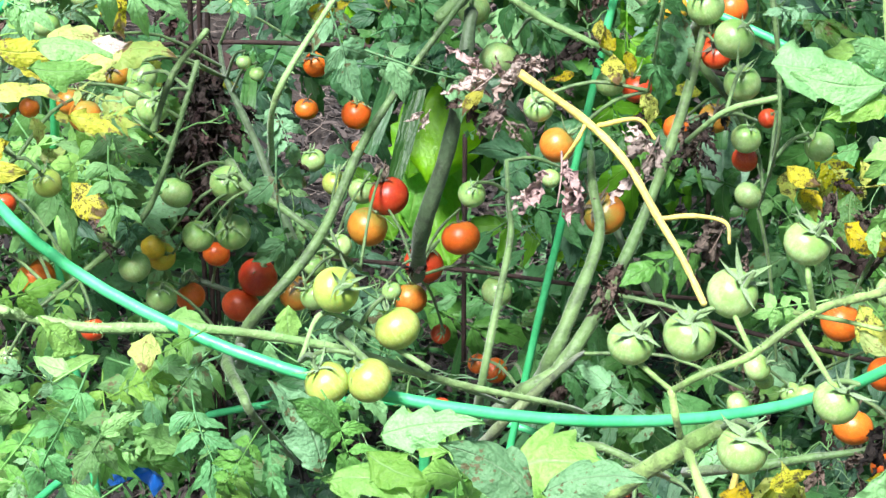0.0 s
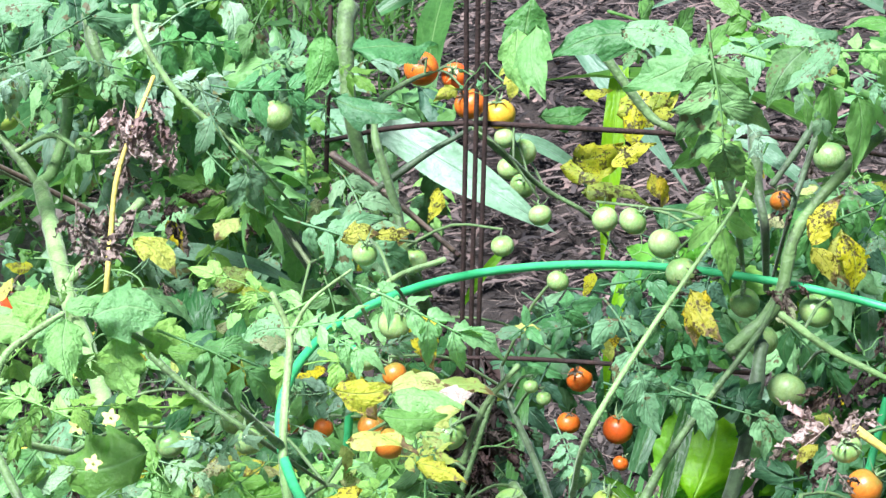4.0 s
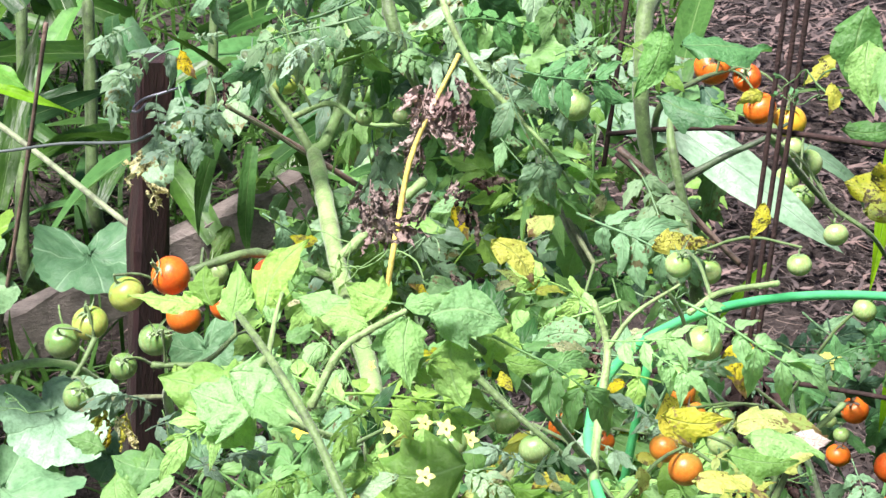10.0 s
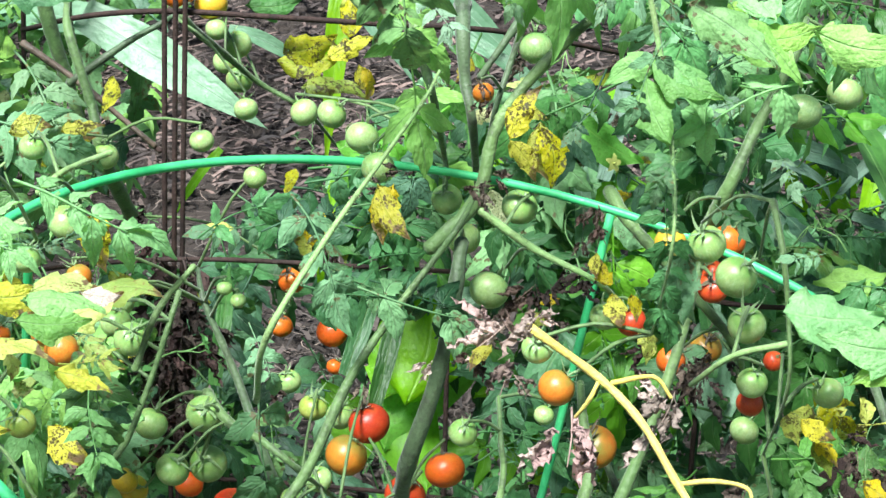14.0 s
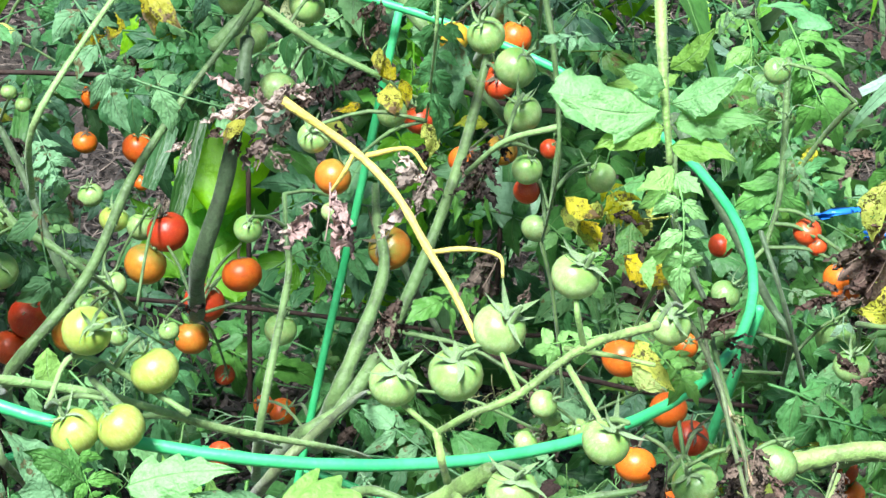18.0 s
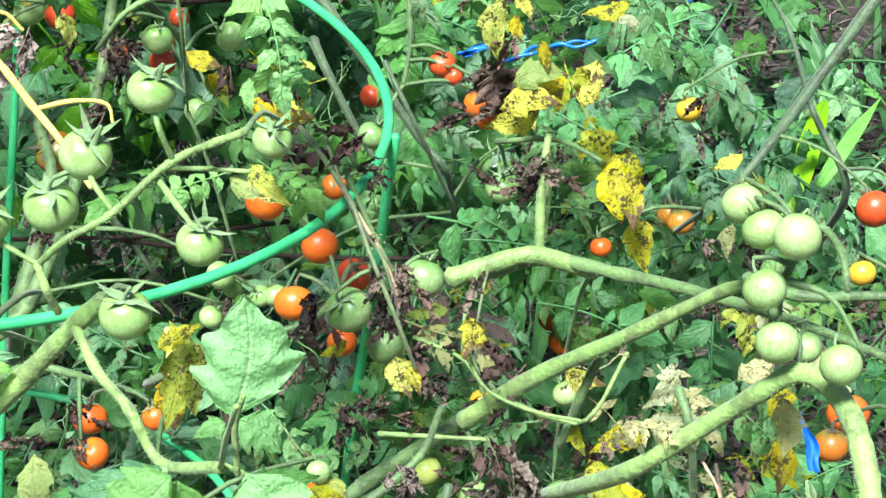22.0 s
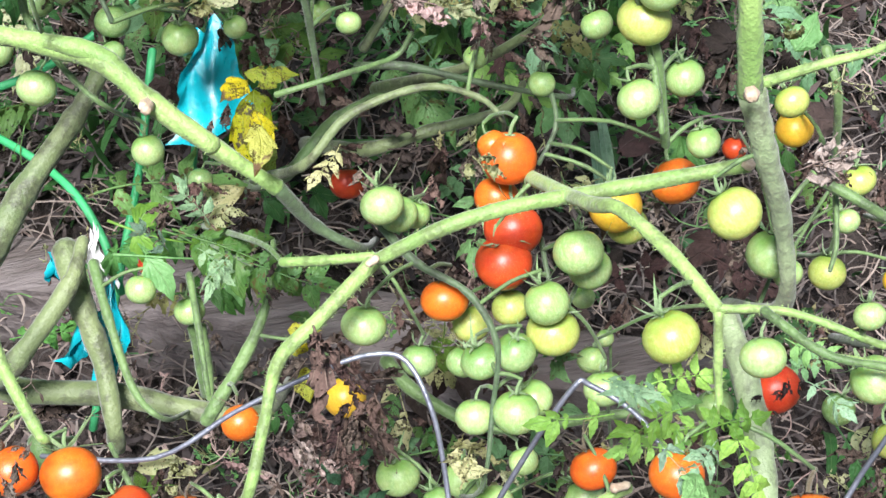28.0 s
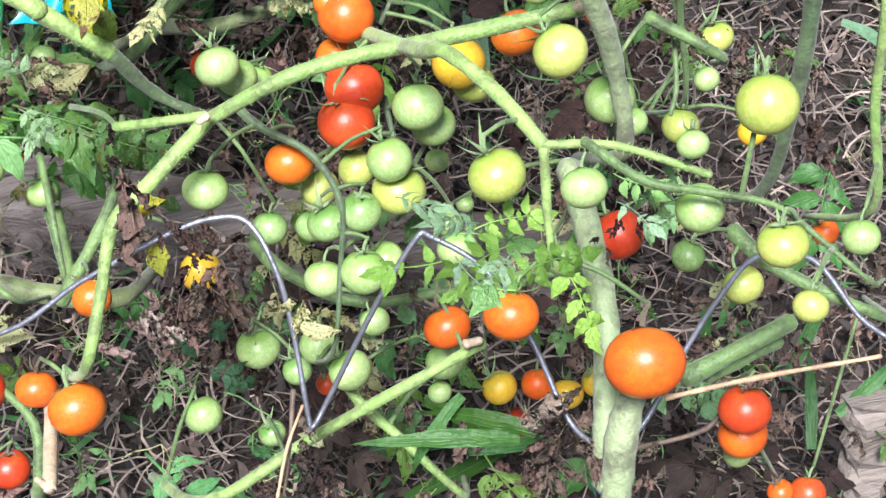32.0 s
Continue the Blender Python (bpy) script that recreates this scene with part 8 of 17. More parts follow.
leaf(F,"x0b",.47,.44,.38,.017,5,36,-116)
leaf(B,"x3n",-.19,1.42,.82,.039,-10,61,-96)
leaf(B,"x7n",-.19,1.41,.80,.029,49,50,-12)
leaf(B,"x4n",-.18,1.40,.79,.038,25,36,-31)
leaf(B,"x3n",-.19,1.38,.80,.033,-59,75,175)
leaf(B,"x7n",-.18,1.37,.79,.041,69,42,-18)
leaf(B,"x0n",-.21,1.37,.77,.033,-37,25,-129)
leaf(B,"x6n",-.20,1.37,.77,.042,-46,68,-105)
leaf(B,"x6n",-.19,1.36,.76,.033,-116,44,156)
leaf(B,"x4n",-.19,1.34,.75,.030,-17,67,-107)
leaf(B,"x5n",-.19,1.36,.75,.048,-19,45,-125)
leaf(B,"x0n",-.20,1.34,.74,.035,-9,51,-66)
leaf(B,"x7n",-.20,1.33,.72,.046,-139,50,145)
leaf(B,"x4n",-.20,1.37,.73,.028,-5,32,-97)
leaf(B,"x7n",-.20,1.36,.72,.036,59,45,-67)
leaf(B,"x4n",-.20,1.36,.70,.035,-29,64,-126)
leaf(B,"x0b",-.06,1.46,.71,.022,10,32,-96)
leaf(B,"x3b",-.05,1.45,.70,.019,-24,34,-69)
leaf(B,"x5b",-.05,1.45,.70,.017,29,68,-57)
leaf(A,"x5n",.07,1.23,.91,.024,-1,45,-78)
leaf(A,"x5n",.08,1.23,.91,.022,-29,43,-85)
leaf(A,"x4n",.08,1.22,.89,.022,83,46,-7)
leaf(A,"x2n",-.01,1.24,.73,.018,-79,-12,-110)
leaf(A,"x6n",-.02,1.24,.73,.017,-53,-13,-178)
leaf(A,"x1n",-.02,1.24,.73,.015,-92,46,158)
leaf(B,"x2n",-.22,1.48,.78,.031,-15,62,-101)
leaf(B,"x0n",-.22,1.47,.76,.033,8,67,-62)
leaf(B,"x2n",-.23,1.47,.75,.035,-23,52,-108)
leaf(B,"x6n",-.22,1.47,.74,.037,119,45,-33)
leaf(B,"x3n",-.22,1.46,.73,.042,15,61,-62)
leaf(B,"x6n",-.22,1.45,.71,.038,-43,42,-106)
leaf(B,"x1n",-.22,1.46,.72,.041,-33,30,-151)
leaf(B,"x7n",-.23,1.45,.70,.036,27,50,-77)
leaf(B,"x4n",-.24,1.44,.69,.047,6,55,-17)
leaf(A,"x6b",-.01,1.25,.98,.013,-71,26,173)
leaf(A,"x0b",-.02,1.25,.98,.017,-65,7,175)
leaf(A,"x4b",-.03,1.24,.97,.018,-41,-20,-169)
leaf(A,"x2b",.03,1.32,1.02,.017,91,55,-53)
leaf(A,"x5b",.04,1.31,1.01,.018,-15,40,-156)
leaf(A,"x0b",.03,1.31,1.01,.015,-91,75,148)
leaf(A,"x3n",.14,1.26,.86,.026,57,47,6)
leaf(A,"x0n",.15,1.26,.85,.023,8,22,-156)
leaf(A,"x6n",.14,1.25,.84,.027,40,16,-53)
leaf(A,"x7n",.19,1.26,.84,.019,-36,41,-120)
leaf(A,"x7n",.18,1.25,.83,.027,5,14,-129)
leaf(A,"x4n",.18,1.25,.83,.026,50,52,-91)
# black scraps added before a red tomato, standing for its eaten patch
leaf(F,"x6n",.48,.51,.50,.010,21,-6,22)
leaf(F,"x7n",.48,.51,.50,.009,34,43,-43)
leaf(F,"x5n",.48,.51,.50,.008,-15,-10,-24)
leaf(F,"x6n",.46,.51,.50,.007,-12,24,171)
leaf(F,"x1n",.46,.51,.50,.007,-45,5,-147)
leaf(F,"x3n",.46,.51,.50,.007,-13,25,-131)
leaf(F,"x5n",.46,.49,.54,.013,-41,31,-108)
leaf(F,"x5n",.46,.49,.53,.009,-26,17,-152)
leaf(F,"x6n",.45,.48,.53,.011,-24,39,-70)
leaf(B,"s3K",-.03,1.55,.64,.120,22,-53,73)
leaf(B,"s5K",-.01,1.55,.55,.139,-6,-57,102)
leaf(B,"s7K",-.05,1.57,.58,.107,41,-47,45)
leaf(A,"x2w",.05,.93,1.02,.014,-6,-36,-14)
leaf(A,"x7w",.05,.93,1.02,.014,-65,-56,175)
leaf(A,"x2w",.06,.93,1.03,.017,-7,29,-128)
leaf(A,"s0y",.04,.94,1.01,.017,-36,35,-141)
leaf(C,"c3g",-.61,1.57,1.03,.106,-53,13,-142)
leaf(C,"c3v",-.53,1.55,1.04,.107,50,8,-18)
leaf(C,"s6y",-.74,1.53,1.02,.029,31,48,-16)
leaf(C,"x7b",-.71,1.53,1.01,.016,21,39,-72)
leaf(C,"x5b",-.70,1.53,1.00,.022,-14,35,-37)
leaf(C,"x1b",-.70,1.53,.99,.020,19,55,-44)
leaf(B,"c3g",-.41,1.41,1.07,.090,51,8,8)
leaf(C,"c2v",-.42,1.41,1.06,.099,36,44,-31)
leaf(C,"c3d",-.62,1.48,1.07,.125,53,-20,18)
leaf(C,"c7v",-.56,1.49,1.08,.116,-49,21,-162)
leaf(C,"c6g",-.48,1.46,1.08,.102,52,-7,36)
leaf(E,"c0h",.18,.80,.39,.064,31,-6,-42)
leaf(E,"s1p",.14,.63,.38,.029,26,-20,-14)
leaf(E,"s3Y",.25,.68,.38,.024,-2,49,-93)
leaf(E,"s2Y",.24,.67,.43,.019,33,-10,-22)
leaf(E,"x5b",.28,.68,.33,.032,3,35,-112)
leaf(E,"x2b",.29,.67,.32,.040,31,-6,-70)
leaf(E,"x5b",.28,.66,.31,.041,38,47,-96)
leaf(E,"x0n",.27,.63,.40,.030,-22,9,-85)
leaf(E,"x3n",.26,.62,.40,.028,18,31,-117)
leaf(E,"x6n",.26,.61,.39,.025,-20,42,-166)
leaf(E,"x2b",.30,.54,.37,.023,12,9,-59)
leaf(E,"x7b",.30,.53,.36,.019,47,28,-96)
leaf(E,"x1b",.29,.52,.35,.019,-12,20,-150)
leaf(D,"s7Y",.41,1.00,.88,.035,-54,11,-177)
leaf(D,"s1y",.39,.99,.89,.030,53,1,7)
leaf(D,"s6Y",.40,1.05,.93,.039,-20,72,-116)
leaf(D,"s6y",.40,1.02,.93,.018,13,45,-85)
leaf(D,"s3Y",.45,.98,.85,.039,-2,51,-97)
leaf(D,"x2b",.40,1.08,.93,.022,-39,17,162)
leaf(D,"x1b",.39,1.08,.93,.024,-30,41,-121)
leaf(D,"x3b",.38,1.08,.93,.022,-13,-9,-168)
leaf(D,"x5n",.41,.99,.83,.014,-58,29,-168)
leaf(D,"x2n",.41,.99,.83,.018,-36,41,162)
leaf(D,"x3n",.40,.99,.83,.017,-76,3,169)
leaf(D,"s3h",.25,1.03,.91,.035,7,56,-79)
leaf(D,"s1y",.22,1.03,.91,.019,41,25,-40)
leaf(D,"s0y",.30,.89,.79,.015,-40,55,-134)
leaf(E,"s2Y",.19,.81,.87,.037,-20,65,-112)
leaf(D,"c7h",.25,.91,.91,.035,37,42,-56)
leaf(D,"s5Y",.28,.95,.77,.019,-43,18,-178)
leaf(D,"s3Y",.45,1.10,.65,.035,47,-1,6)
leaf(D,"c7h",.41,1.03,.73,.057,38,19,-45)
leaf(A,"x0b",.12,.92,.78,.023,27,44,-37)
leaf(A,"x3b",.13,.91,.77,.021,91,23,13)
leaf(A,"x6b",.12,.90,.76,.018,75,25,-59)
leaf(A,"x2b",.08,.87,.79,.019,76,-16,-16)
leaf(A,"x3b",.09,.87,.79,.017,67,4,27)
leaf(A,"x1b",.10,.87,.79,.014,14,-0,8)
leaf(D,"s5Y",.50,1.11,.89,.032,-32,-5,-174)
leaf(A,"s7Y",.07,1.26,1.01,.041,18,58,-67)
leaf(A,"s5y",.05,1.26,1.00,.033,60,52,-31)
leaf(A,"s0y",-.02,1.15,1.01,.037,-14,58,-106)
leaf(B,"s1y",-.08,1.32,.91,.028,-55,21,-172)
leaf(B,"s4Y",-.10,1.81,.90,.060,15,-58,74)
leaf(B,"s3Y",-.18,1.89,.85,.064,42,-4,12)
leaf(B,"s4Y",-.13,1.90,.85,.058,43,-25,18)
leaf(B,"s4y",-.28,1.39,.95,.033,37,-8,19)
leaf(A,"s2y",-.23,1.13,.85,.032,31,38,-46)
leaf(A,"s5y",.12,1.22,.91,.020,1,59,-86)
leaf(A,"s1Y",.14,1.21,.89,.026,25,70,-57)
leaf(A,"x0b",.10,1.24,.96,.015,-9,61,-94)
leaf(A,"x4b",.11,1.24,.95,.012,83,51,-55)
leaf(A,"x5b",.11,1.24,.95,.016,-101,69,-80)
leaf(A,"x3b",.03,1.20,.99,.011,35,25,-20)
leaf(A,"x3b",.03,1.20,.99,.014,9,1,8)
leaf(A,"x7b",.04,1.20,1.00,.011,4,-9,28)
leaf(A,"x2n",.08,1.26,.89,.033,57,-39,32)
leaf(A,"x2n",.09,1.26,.89,.028,25,-29,27)
leaf(A,"x3n",.10,1.26,.90,.025,65,36,-11)
leaf(A,"x4n",.18,1.25,.85,.027,91,64,-18)
leaf(A,"x0n",.18,1.25,.85,.023,56,46,-4)
leaf(A,"x1n",.18,1.24,.84,.022,-74,55,-160)
leaf(A,"s6l",.17,1.10,1.12,.046,52,-14,0)
leaf(A,"s3l",.12,1.09,1.10,.040,31,44,-63)
leaf(A,"s6l",.20,1.05,1.14,.052,64,3,-13)
leaf(A,"c6e",-.11,1.23,.94,.070,62,-16,16)
leaf(A,"c7e",-.04,1.22,.91,.078,65,14,9)
leaf(A,"c2e",-.20,1.14,.87,.067,2,55,-87)
leaf(B,"c5d",-.12,1.31,.77,.054,10,60,-89)
leaf(D,"s4c",.23,1.45,.68,.121,8,-70,88)
leaf(B,"s4K",-.05,1.58,.63,.098,28,-63,72)
leaf(B,"s2c",-.03,1.61,.70,.082,61,-26,-1)
leaf(K,"b7c",.28,1.69,.85,.170,56,3,-10)
leaf(K,"b4c",.37,1.66,.79,.103,48,10,-15)
leaf(C,"s7K",-1.40,2.24,.75,.093,43,7,16)
leaf(C,"x5Y",-.75,1.38,.75,.037,-68,60,-81)
leaf(C,"x7Y",-.73,1.38,.74,.035,29,64,-53)
leaf(C,"x4Y",-.74,1.37,.73,.026,-64,55,-136)
leaf(B,"c5l",-.40,1.45,1.01,.075,4,62,-67)
leaf(A,"c5l",-.21,.81,.94,.055,34,-21,25)
leaf(A,"c4l",-.25,.92,.94,.061,-24,39,-107)
leaf(A,"c4l",-.26,.81,.95,.066,32,-2,26)
leaf(A,"c4l",-.24,.95,.90,.055,-9,38,-74)
leaf(A,"s6Z",-.21,.87,1.00,.031,53,13,7)
leaf(A,"s0Z",-.22,.96,1.02,.037,54,-3,11)
leaf(A,"s3y",-.23,1.05,.99,.034,30,39,-42)
leaf(A,"c3l",-.18,1.03,.93,.054,-5,45,-79)
leaf(E,"s7p",.21,.79,.66,.039,-11,43,-116)
leaf(E,"s1p",.23,.84,.69,.027,28,-19,20)
leaf(E,"s3p",.22,.75,.62,.030,35,-4,6)
leaf(E,"s3p",.39,.75,.63,.034,-2,45,-113)
leaf(E,"s4p",.33,.75,.59,.028,40,2,-13)
leaf(D,"s5Y",.40,.87,.72,.041,11,45,-63)
leaf(D,"s3Y",.38,.87,.68,.035,-3,42,-98)
leaf(E,"s5Y",.35,.81,.61,.031,34,-5,-6)
leaf(E,"s7Y",.24,.72,.56,.027,2,35,-91)
leaf(E,"s7Y",.24,.75,.56,.019,40,7,-36)
leaf(E,"x0w",.37,.73,.59,.017,37,51,-99)
leaf(E,"x7b",.42,.79,.65,.023,21,37,-80)
leaf(E,"x0b",.41,.78,.64,.022,3,55,-122)
leaf(E,"x3b",.41,.78,.63,.018,1,66,-118)
leaf(E,"x0n",.42,.82,.67,.021,-10,45,-34)
leaf(E,"x0n",.43,.82,.67,.015,61,15,26)
leaf(E,"x4n",.44,.81,.66,.021,17,12,-13)
leaf(E,"x2w",.29,.85,.75,.017,44,31,-25)
leaf(E,"x7w",.32,.86,.74,.016,23,-30,26)
leaf(E,"x1b",.46,.81,.69,.017,45,27,-69)
leaf(E,"x7b",.46,.81,.68,.019,-8,42,-133)
leaf(E,"x7b",.46,.80,.67,.019,43,61,-36)
leaf(E,"x4n",.44,.78,.60,.023,34,37,-125)
leaf(E,"x1n",.44,.77,.59,.018,-57,11,-174)
leaf(E,"x1n",.43,.76,.59,.018,-18,38,-94)
leaf(E,"x7b",.35,.87,.67,.019,52,45,-171)
leaf(E,"x1b",.34,.86,.66,.028,-5,53,-102)
leaf(E,"x5b",.34,.85,.66,.021,55,40,-163)
leaf(E,"x6n",.37,.80,.58,.023,81,39,-50)
leaf(E,"x7n",.38,.79,.57,.027,35,20,-59)
leaf(E,"x2n",.38,.79,.56,.023,115,44,-1)
leaf(E,"x2b",.19,.85,.62,.021,-60,38,-153)
leaf(E,"x0b",.18,.85,.61,.028,10,36,-100)
leaf(E,"x4b",.18,.84,.61,.022,39,32,-73)
leaf(F,"x5n",.51,.74,.57,.028,-40,58,-126)
leaf(F,"x2n",.50,.73,.56,.029,-6,36,-102)
leaf(F,"x7n",.50,.73,.55,.022,-21,45,-54)
leaf(E,"c1g",.13,.84,.74,.035,24,47,-106)
leaf(D,"s5Y",.46,.99,.85,.039,-15,55,-116)
leaf(D,"s1Z",.39,.99,.90,.035,53,-5,-1)
leaf(D,"s1y",.40,1.02,.94,.017,25,31,-65)
leaf(D,"s4y",.41,1.00,.92,.019,5,53,-83)
leaf(D,"s6y",.43,.99,.88,.026,41,-41,39)
leaf(D,"x2n",.39,.98,.84,.020,48,-27,8)
leaf(D,"x6n",.40,.98,.85,.019,71,4,-32)
leaf(D,"x4n",.41,.98,.85,.019,126,-36,9)
leaf(D,"x6n",.24,1.04,.91,.021,69,2,-30)
leaf(D,"x3n",.25,1.03,.90,.022,64,35,-42)
leaf(D,"x6n",.25,1.03,.90,.018,46,42,-94)
leaf(A,"x3n",.18,1.11,.92,.020,45,22,-44)
leaf(A,"x6n",.17,1.10,.91,.018,61,28,-43)
leaf(A,"x2n",.17,1.10,.90,.023,49,40,-15)
leaf(E,"x3n",.30,.88,.80,.021,71,-28,13)
leaf(E,"x0n",.31,.87,.79,.018,57,-7,-40)
leaf(E,"x3n",.32,.88,.80,.015,65,-5,29)
leaf(E,"s4y",.30,.87,.80,.018,29,49,-71)
leaf(E,"x0n",.27,.89,.76,.018,48,32,-79)
leaf(E,"x0n",.28,.89,.76,.017,32,-19,-19)
leaf(E,"x5n",.28,.89,.75,.016,82,28,-46)
leaf(E,"s4Y",.18,.76,.90,.037,-19,45,-116)
leaf(E,"s6Z",.21,.78,.97,.018,47,20,-35)
leaf(D,"c5g",.26,.95,.97,.040,7,59,-92)
leaf(E,"s3Z",.11,.77,.85,.028,14,44,-90)
leaf(D,"c4d",.36,1.06,.77,.053,51,-3,-15)
leaf(D,"c0d",.42,1.03,.74,.046,54,8,-18)
leaf(D,"c2l",.48,1.05,.89,.051,52,1,-26)
leaf(D,"c0d",.48,1.07,.83,.049,38,1,-10)
leaf(E,"s3p",.20,.81,.40,.039,35,-17,-3)
leaf(E,"s1p",.20,.78,.38,.042,45,6,5)
leaf(E,"s0p",.31,.57,.41,.025,39,3,-25)
leaf(E,"s0Y",.23,.62,.48,.018,33,-2,-16)
leaf(E,"s5Y",.25,.83,.43,.028,-0,39,-93)
leaf(F,"c0l",.39,.50,.54,.038,30,-14,-1)
leaf(F,"c6l",.43,.49,.52,.036,-28,6,-176)
leaf(F,"c2l",.40,.48,.53,.030,1,14,-69)
leaf(F,"c3l",.46,.50,.56,.030,24,0,-48)
leaf(F,"x5n",.43,.46,.44,.023,-12,32,-165)
leaf(F,"x2n",.42,.46,.44,.019,-3,55,-96)
leaf(F,"x5n",.42,.45,.43,.018,-37,22,-173)
leaf(F,"x7b",.45,.49,.40,.020,-72,35,-145)
leaf(F,"x5b",.45,.48,.40,.017,31,21,-55)
leaf(F,"x4b",.45,.47,.39,.020,9,42,-78)
leaf(F,"x4w",.50,.57,.60,.019,15,25,-33)
leaf(E,"x7n",.29,.51,.38,.020,42,17,-53)
leaf(E,"x0n",.30,.50,.38,.022,17,41,-57)
leaf(E,"x6n",.30,.49,.37,.024,-42,23,-124)
leaf(E,"x2n",.24,.68,.48,.015,-48,53,-130)
leaf(E,"x4n",.23,.67,.47,.014,17,38,-52)
leaf(E,"x6n",.23,.67,.47,.016,86,44,-22)
leaf(F,"x1n",.38,.58,.39,.020,20,33,-54)
leaf(F,"x5n",.38,.57,.39,.017,-39,38,-127)
leaf(F,"x2n",.38,.56,.38,.022,-35,59,-140)
leaf(E,"t6p",.20,.56,.34,.048,21,-7,3)
leaf(E,"c6l",.17,.85,.36,.044,11,30,-70)
leaf(F,"c5d",.44,.51,.46,.033,-6,38,-105)
leaf(E,"x4n",.25,.60,.49,.023,23,28,-74)
leaf(E,"x4n",.26,.59,.48,.022,37,35,-49)
leaf(E,"x2n",.26,.58,.47,.023,-32,18,-129)
leaf(E,"x3b",.26,.58,.46,.028,-97,41,-127)
leaf(E,"x4b",.25,.57,.46,.025,-26,48,-121)
leaf(E,"x5b",.25,.56,.45,.023,38,55,-33)
leaf(E,"x7b",.20,.76,.46,.027,34,20,-41)
leaf(E,"x7b",.21,.77,.46,.018,23,27,1)
leaf(E,"x2b",.22,.77,.47,.023,52,1,26)
leaf(E,"x7n",.20,.77,.46,.016,13,7,-50)
leaf(E,"x2n",.21,.76,.46,.018,6,33,-78)
leaf(E,"x6n",.21,.75,.45,.019,52,27,-29)
leaf(E,"x5n",.30,.52,.37,.024,-8,37,-94)
leaf(E,"x7n",.30,.50,.37,.023,-22,42,-138)
leaf(E,"x2n",.30,.49,.36,.030,-0,10,-70)
leaf(E,"x5b",.31,.51,.35,.026,16,49,-91)
leaf(E,"x4b",.30,.50,.34,.028,-2,22,-95)
leaf(E,"x6b",.31,.49,.34,.026,1,13,-142)
leaf(F,"x2n",.43,.47,.41,.021,-14,27,-142)
leaf(F,"x3n",.43,.46,.41,.018,1,27,-106)
leaf(F,"x2n",.42,.45,.40,.017,-5,-5,-66)
leaf(E,"x2w",.24,.60,.42,.017,105,3,98)
leaf(D,"x0y",.35,.92,.79,.015,49,82,-17)
leaf(D,"x5y",.35,.91,.79,.017,12,59,-133)
leaf(D,"x4y",.34,.91,.78,.011,80,62,-111)
leaf(D,"x7b",.36,.94,.81,.010,-11,50,-103)
leaf(D,"x3b",.36,.93,.81,.013,-15,33,-79)
leaf(D,"x3b",.36,.93,.80,.012,58,34,-49)
leaf(D,"x6n",.29,.90,.85,.021,-8,57,-81)
leaf(D,"x4n",.29,.89,.84,.017,-102,60,-173)
leaf(D,"x4n",.30,.89,.84,.021,-35,68,-100)
leaf(E,"x3n",.29,.88,.83,.016,-21,46,-125)
leaf(E,"x4n",.29,.88,.83,.017,-11,71,-122)
leaf(E,"x6n",.29,.88,.82,.015,-42,23,-126)
leaf(D,"x4p",.29,.91,.86,.013,-173,54,79)
leaf(D,"x1p",.29,.91,.86,.013,79,36,-13)
leaf(D,"x5p",.29,.90,.85,.010,-36,34,-108)
leaf(D,"x6n",.33,.88,.75,.020,25,-30,32)
leaf(D,"x1n",.33,.88,.76,.015,118,-9,-2)
leaf(D,"x2n",.34,.88,.76,.016,35,-1,-21)
leaf(D,"x2n",.36,.89,.72,.019,39,38,-55)
leaf(D,"x7n",.37,.89,.72,.017,69,22,0)
leaf(D,"x7n",.38,.89,.72,.019,65,-13,26)
leaf(C,"x4W",-.46,1.37,1.06,.040,2,47,-87)
leaf(C,"x4W",-.45,1.37,1.04,.033,-122,65,163)
leaf(C,"x1W",-.45,1.36,1.03,.026,56,69,-25)
leaf(C,"x1W",-.46,1.36,1.04,.029,-66,52,-164)
leaf(C,"x7W",-.46,1.36,1.03,.037,-67,49,-153)
leaf(C,"x2W",-.47,1.36,1.02,.032,37,68,-65)
leaf(C,"x4W",-.44,1.37,1.05,.029,-32,64,-109)
leaf(C,"x6W",-.43,1.37,1.04,.026,-43,60,-152)
leaf(C,"x0W",-.43,1.36,1.03,.026,-29,59,-112)
leaf(C,"x0W",-.48,1.34,.99,.027,-16,43,-67)
leaf(C,"x1W",-.48,1.33,.98,.035,17,75,-65)
leaf(C,"x1W",-.48,1.32,.97,.032,-56,79,-106)
leaf(C,"x1W",-.50,1.33,.98,.033,60,20,4)
leaf(C,"x4W",-.49,1.33,.97,.034,75,22,34)
leaf(C,"x6W",-.49,1.32,.96,.025,-11,27,-97)
leaf(C,"x0W",-.47,1.34,.97,.030,-96,33,178)
leaf(C,"x3W",-.48,1.33,.96,.021,-58,11,-154)
leaf(C,"x1W",-.49,1.33,.96,.028,-24,6,-173)
leaf(C,"x3b",-.42,1.32,1.00,.026,-18,54,-101)
leaf(C,"x0b",-.42,1.32,.99,.029,-8,44,-65)
leaf(C,"x3b",-.41,1.31,.98,.025,128,67,-5)
leaf(B,"s3g",-.16,1.45,1.13,.063,-7,69,-91)
leaf(B,"s2Y",-.15,1.69,.92,.057,60,-17,23)
leaf(B,"s0Z",-.09,1.32,.91,.028,8,72,-76)
leaf(A,"s1y",-.27,1.22,1.01,.030,70,-2,22)
leaf(A,"s7Z",-.18,.92,1.04,.035,32,-3,19)
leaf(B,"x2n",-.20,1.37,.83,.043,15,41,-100)
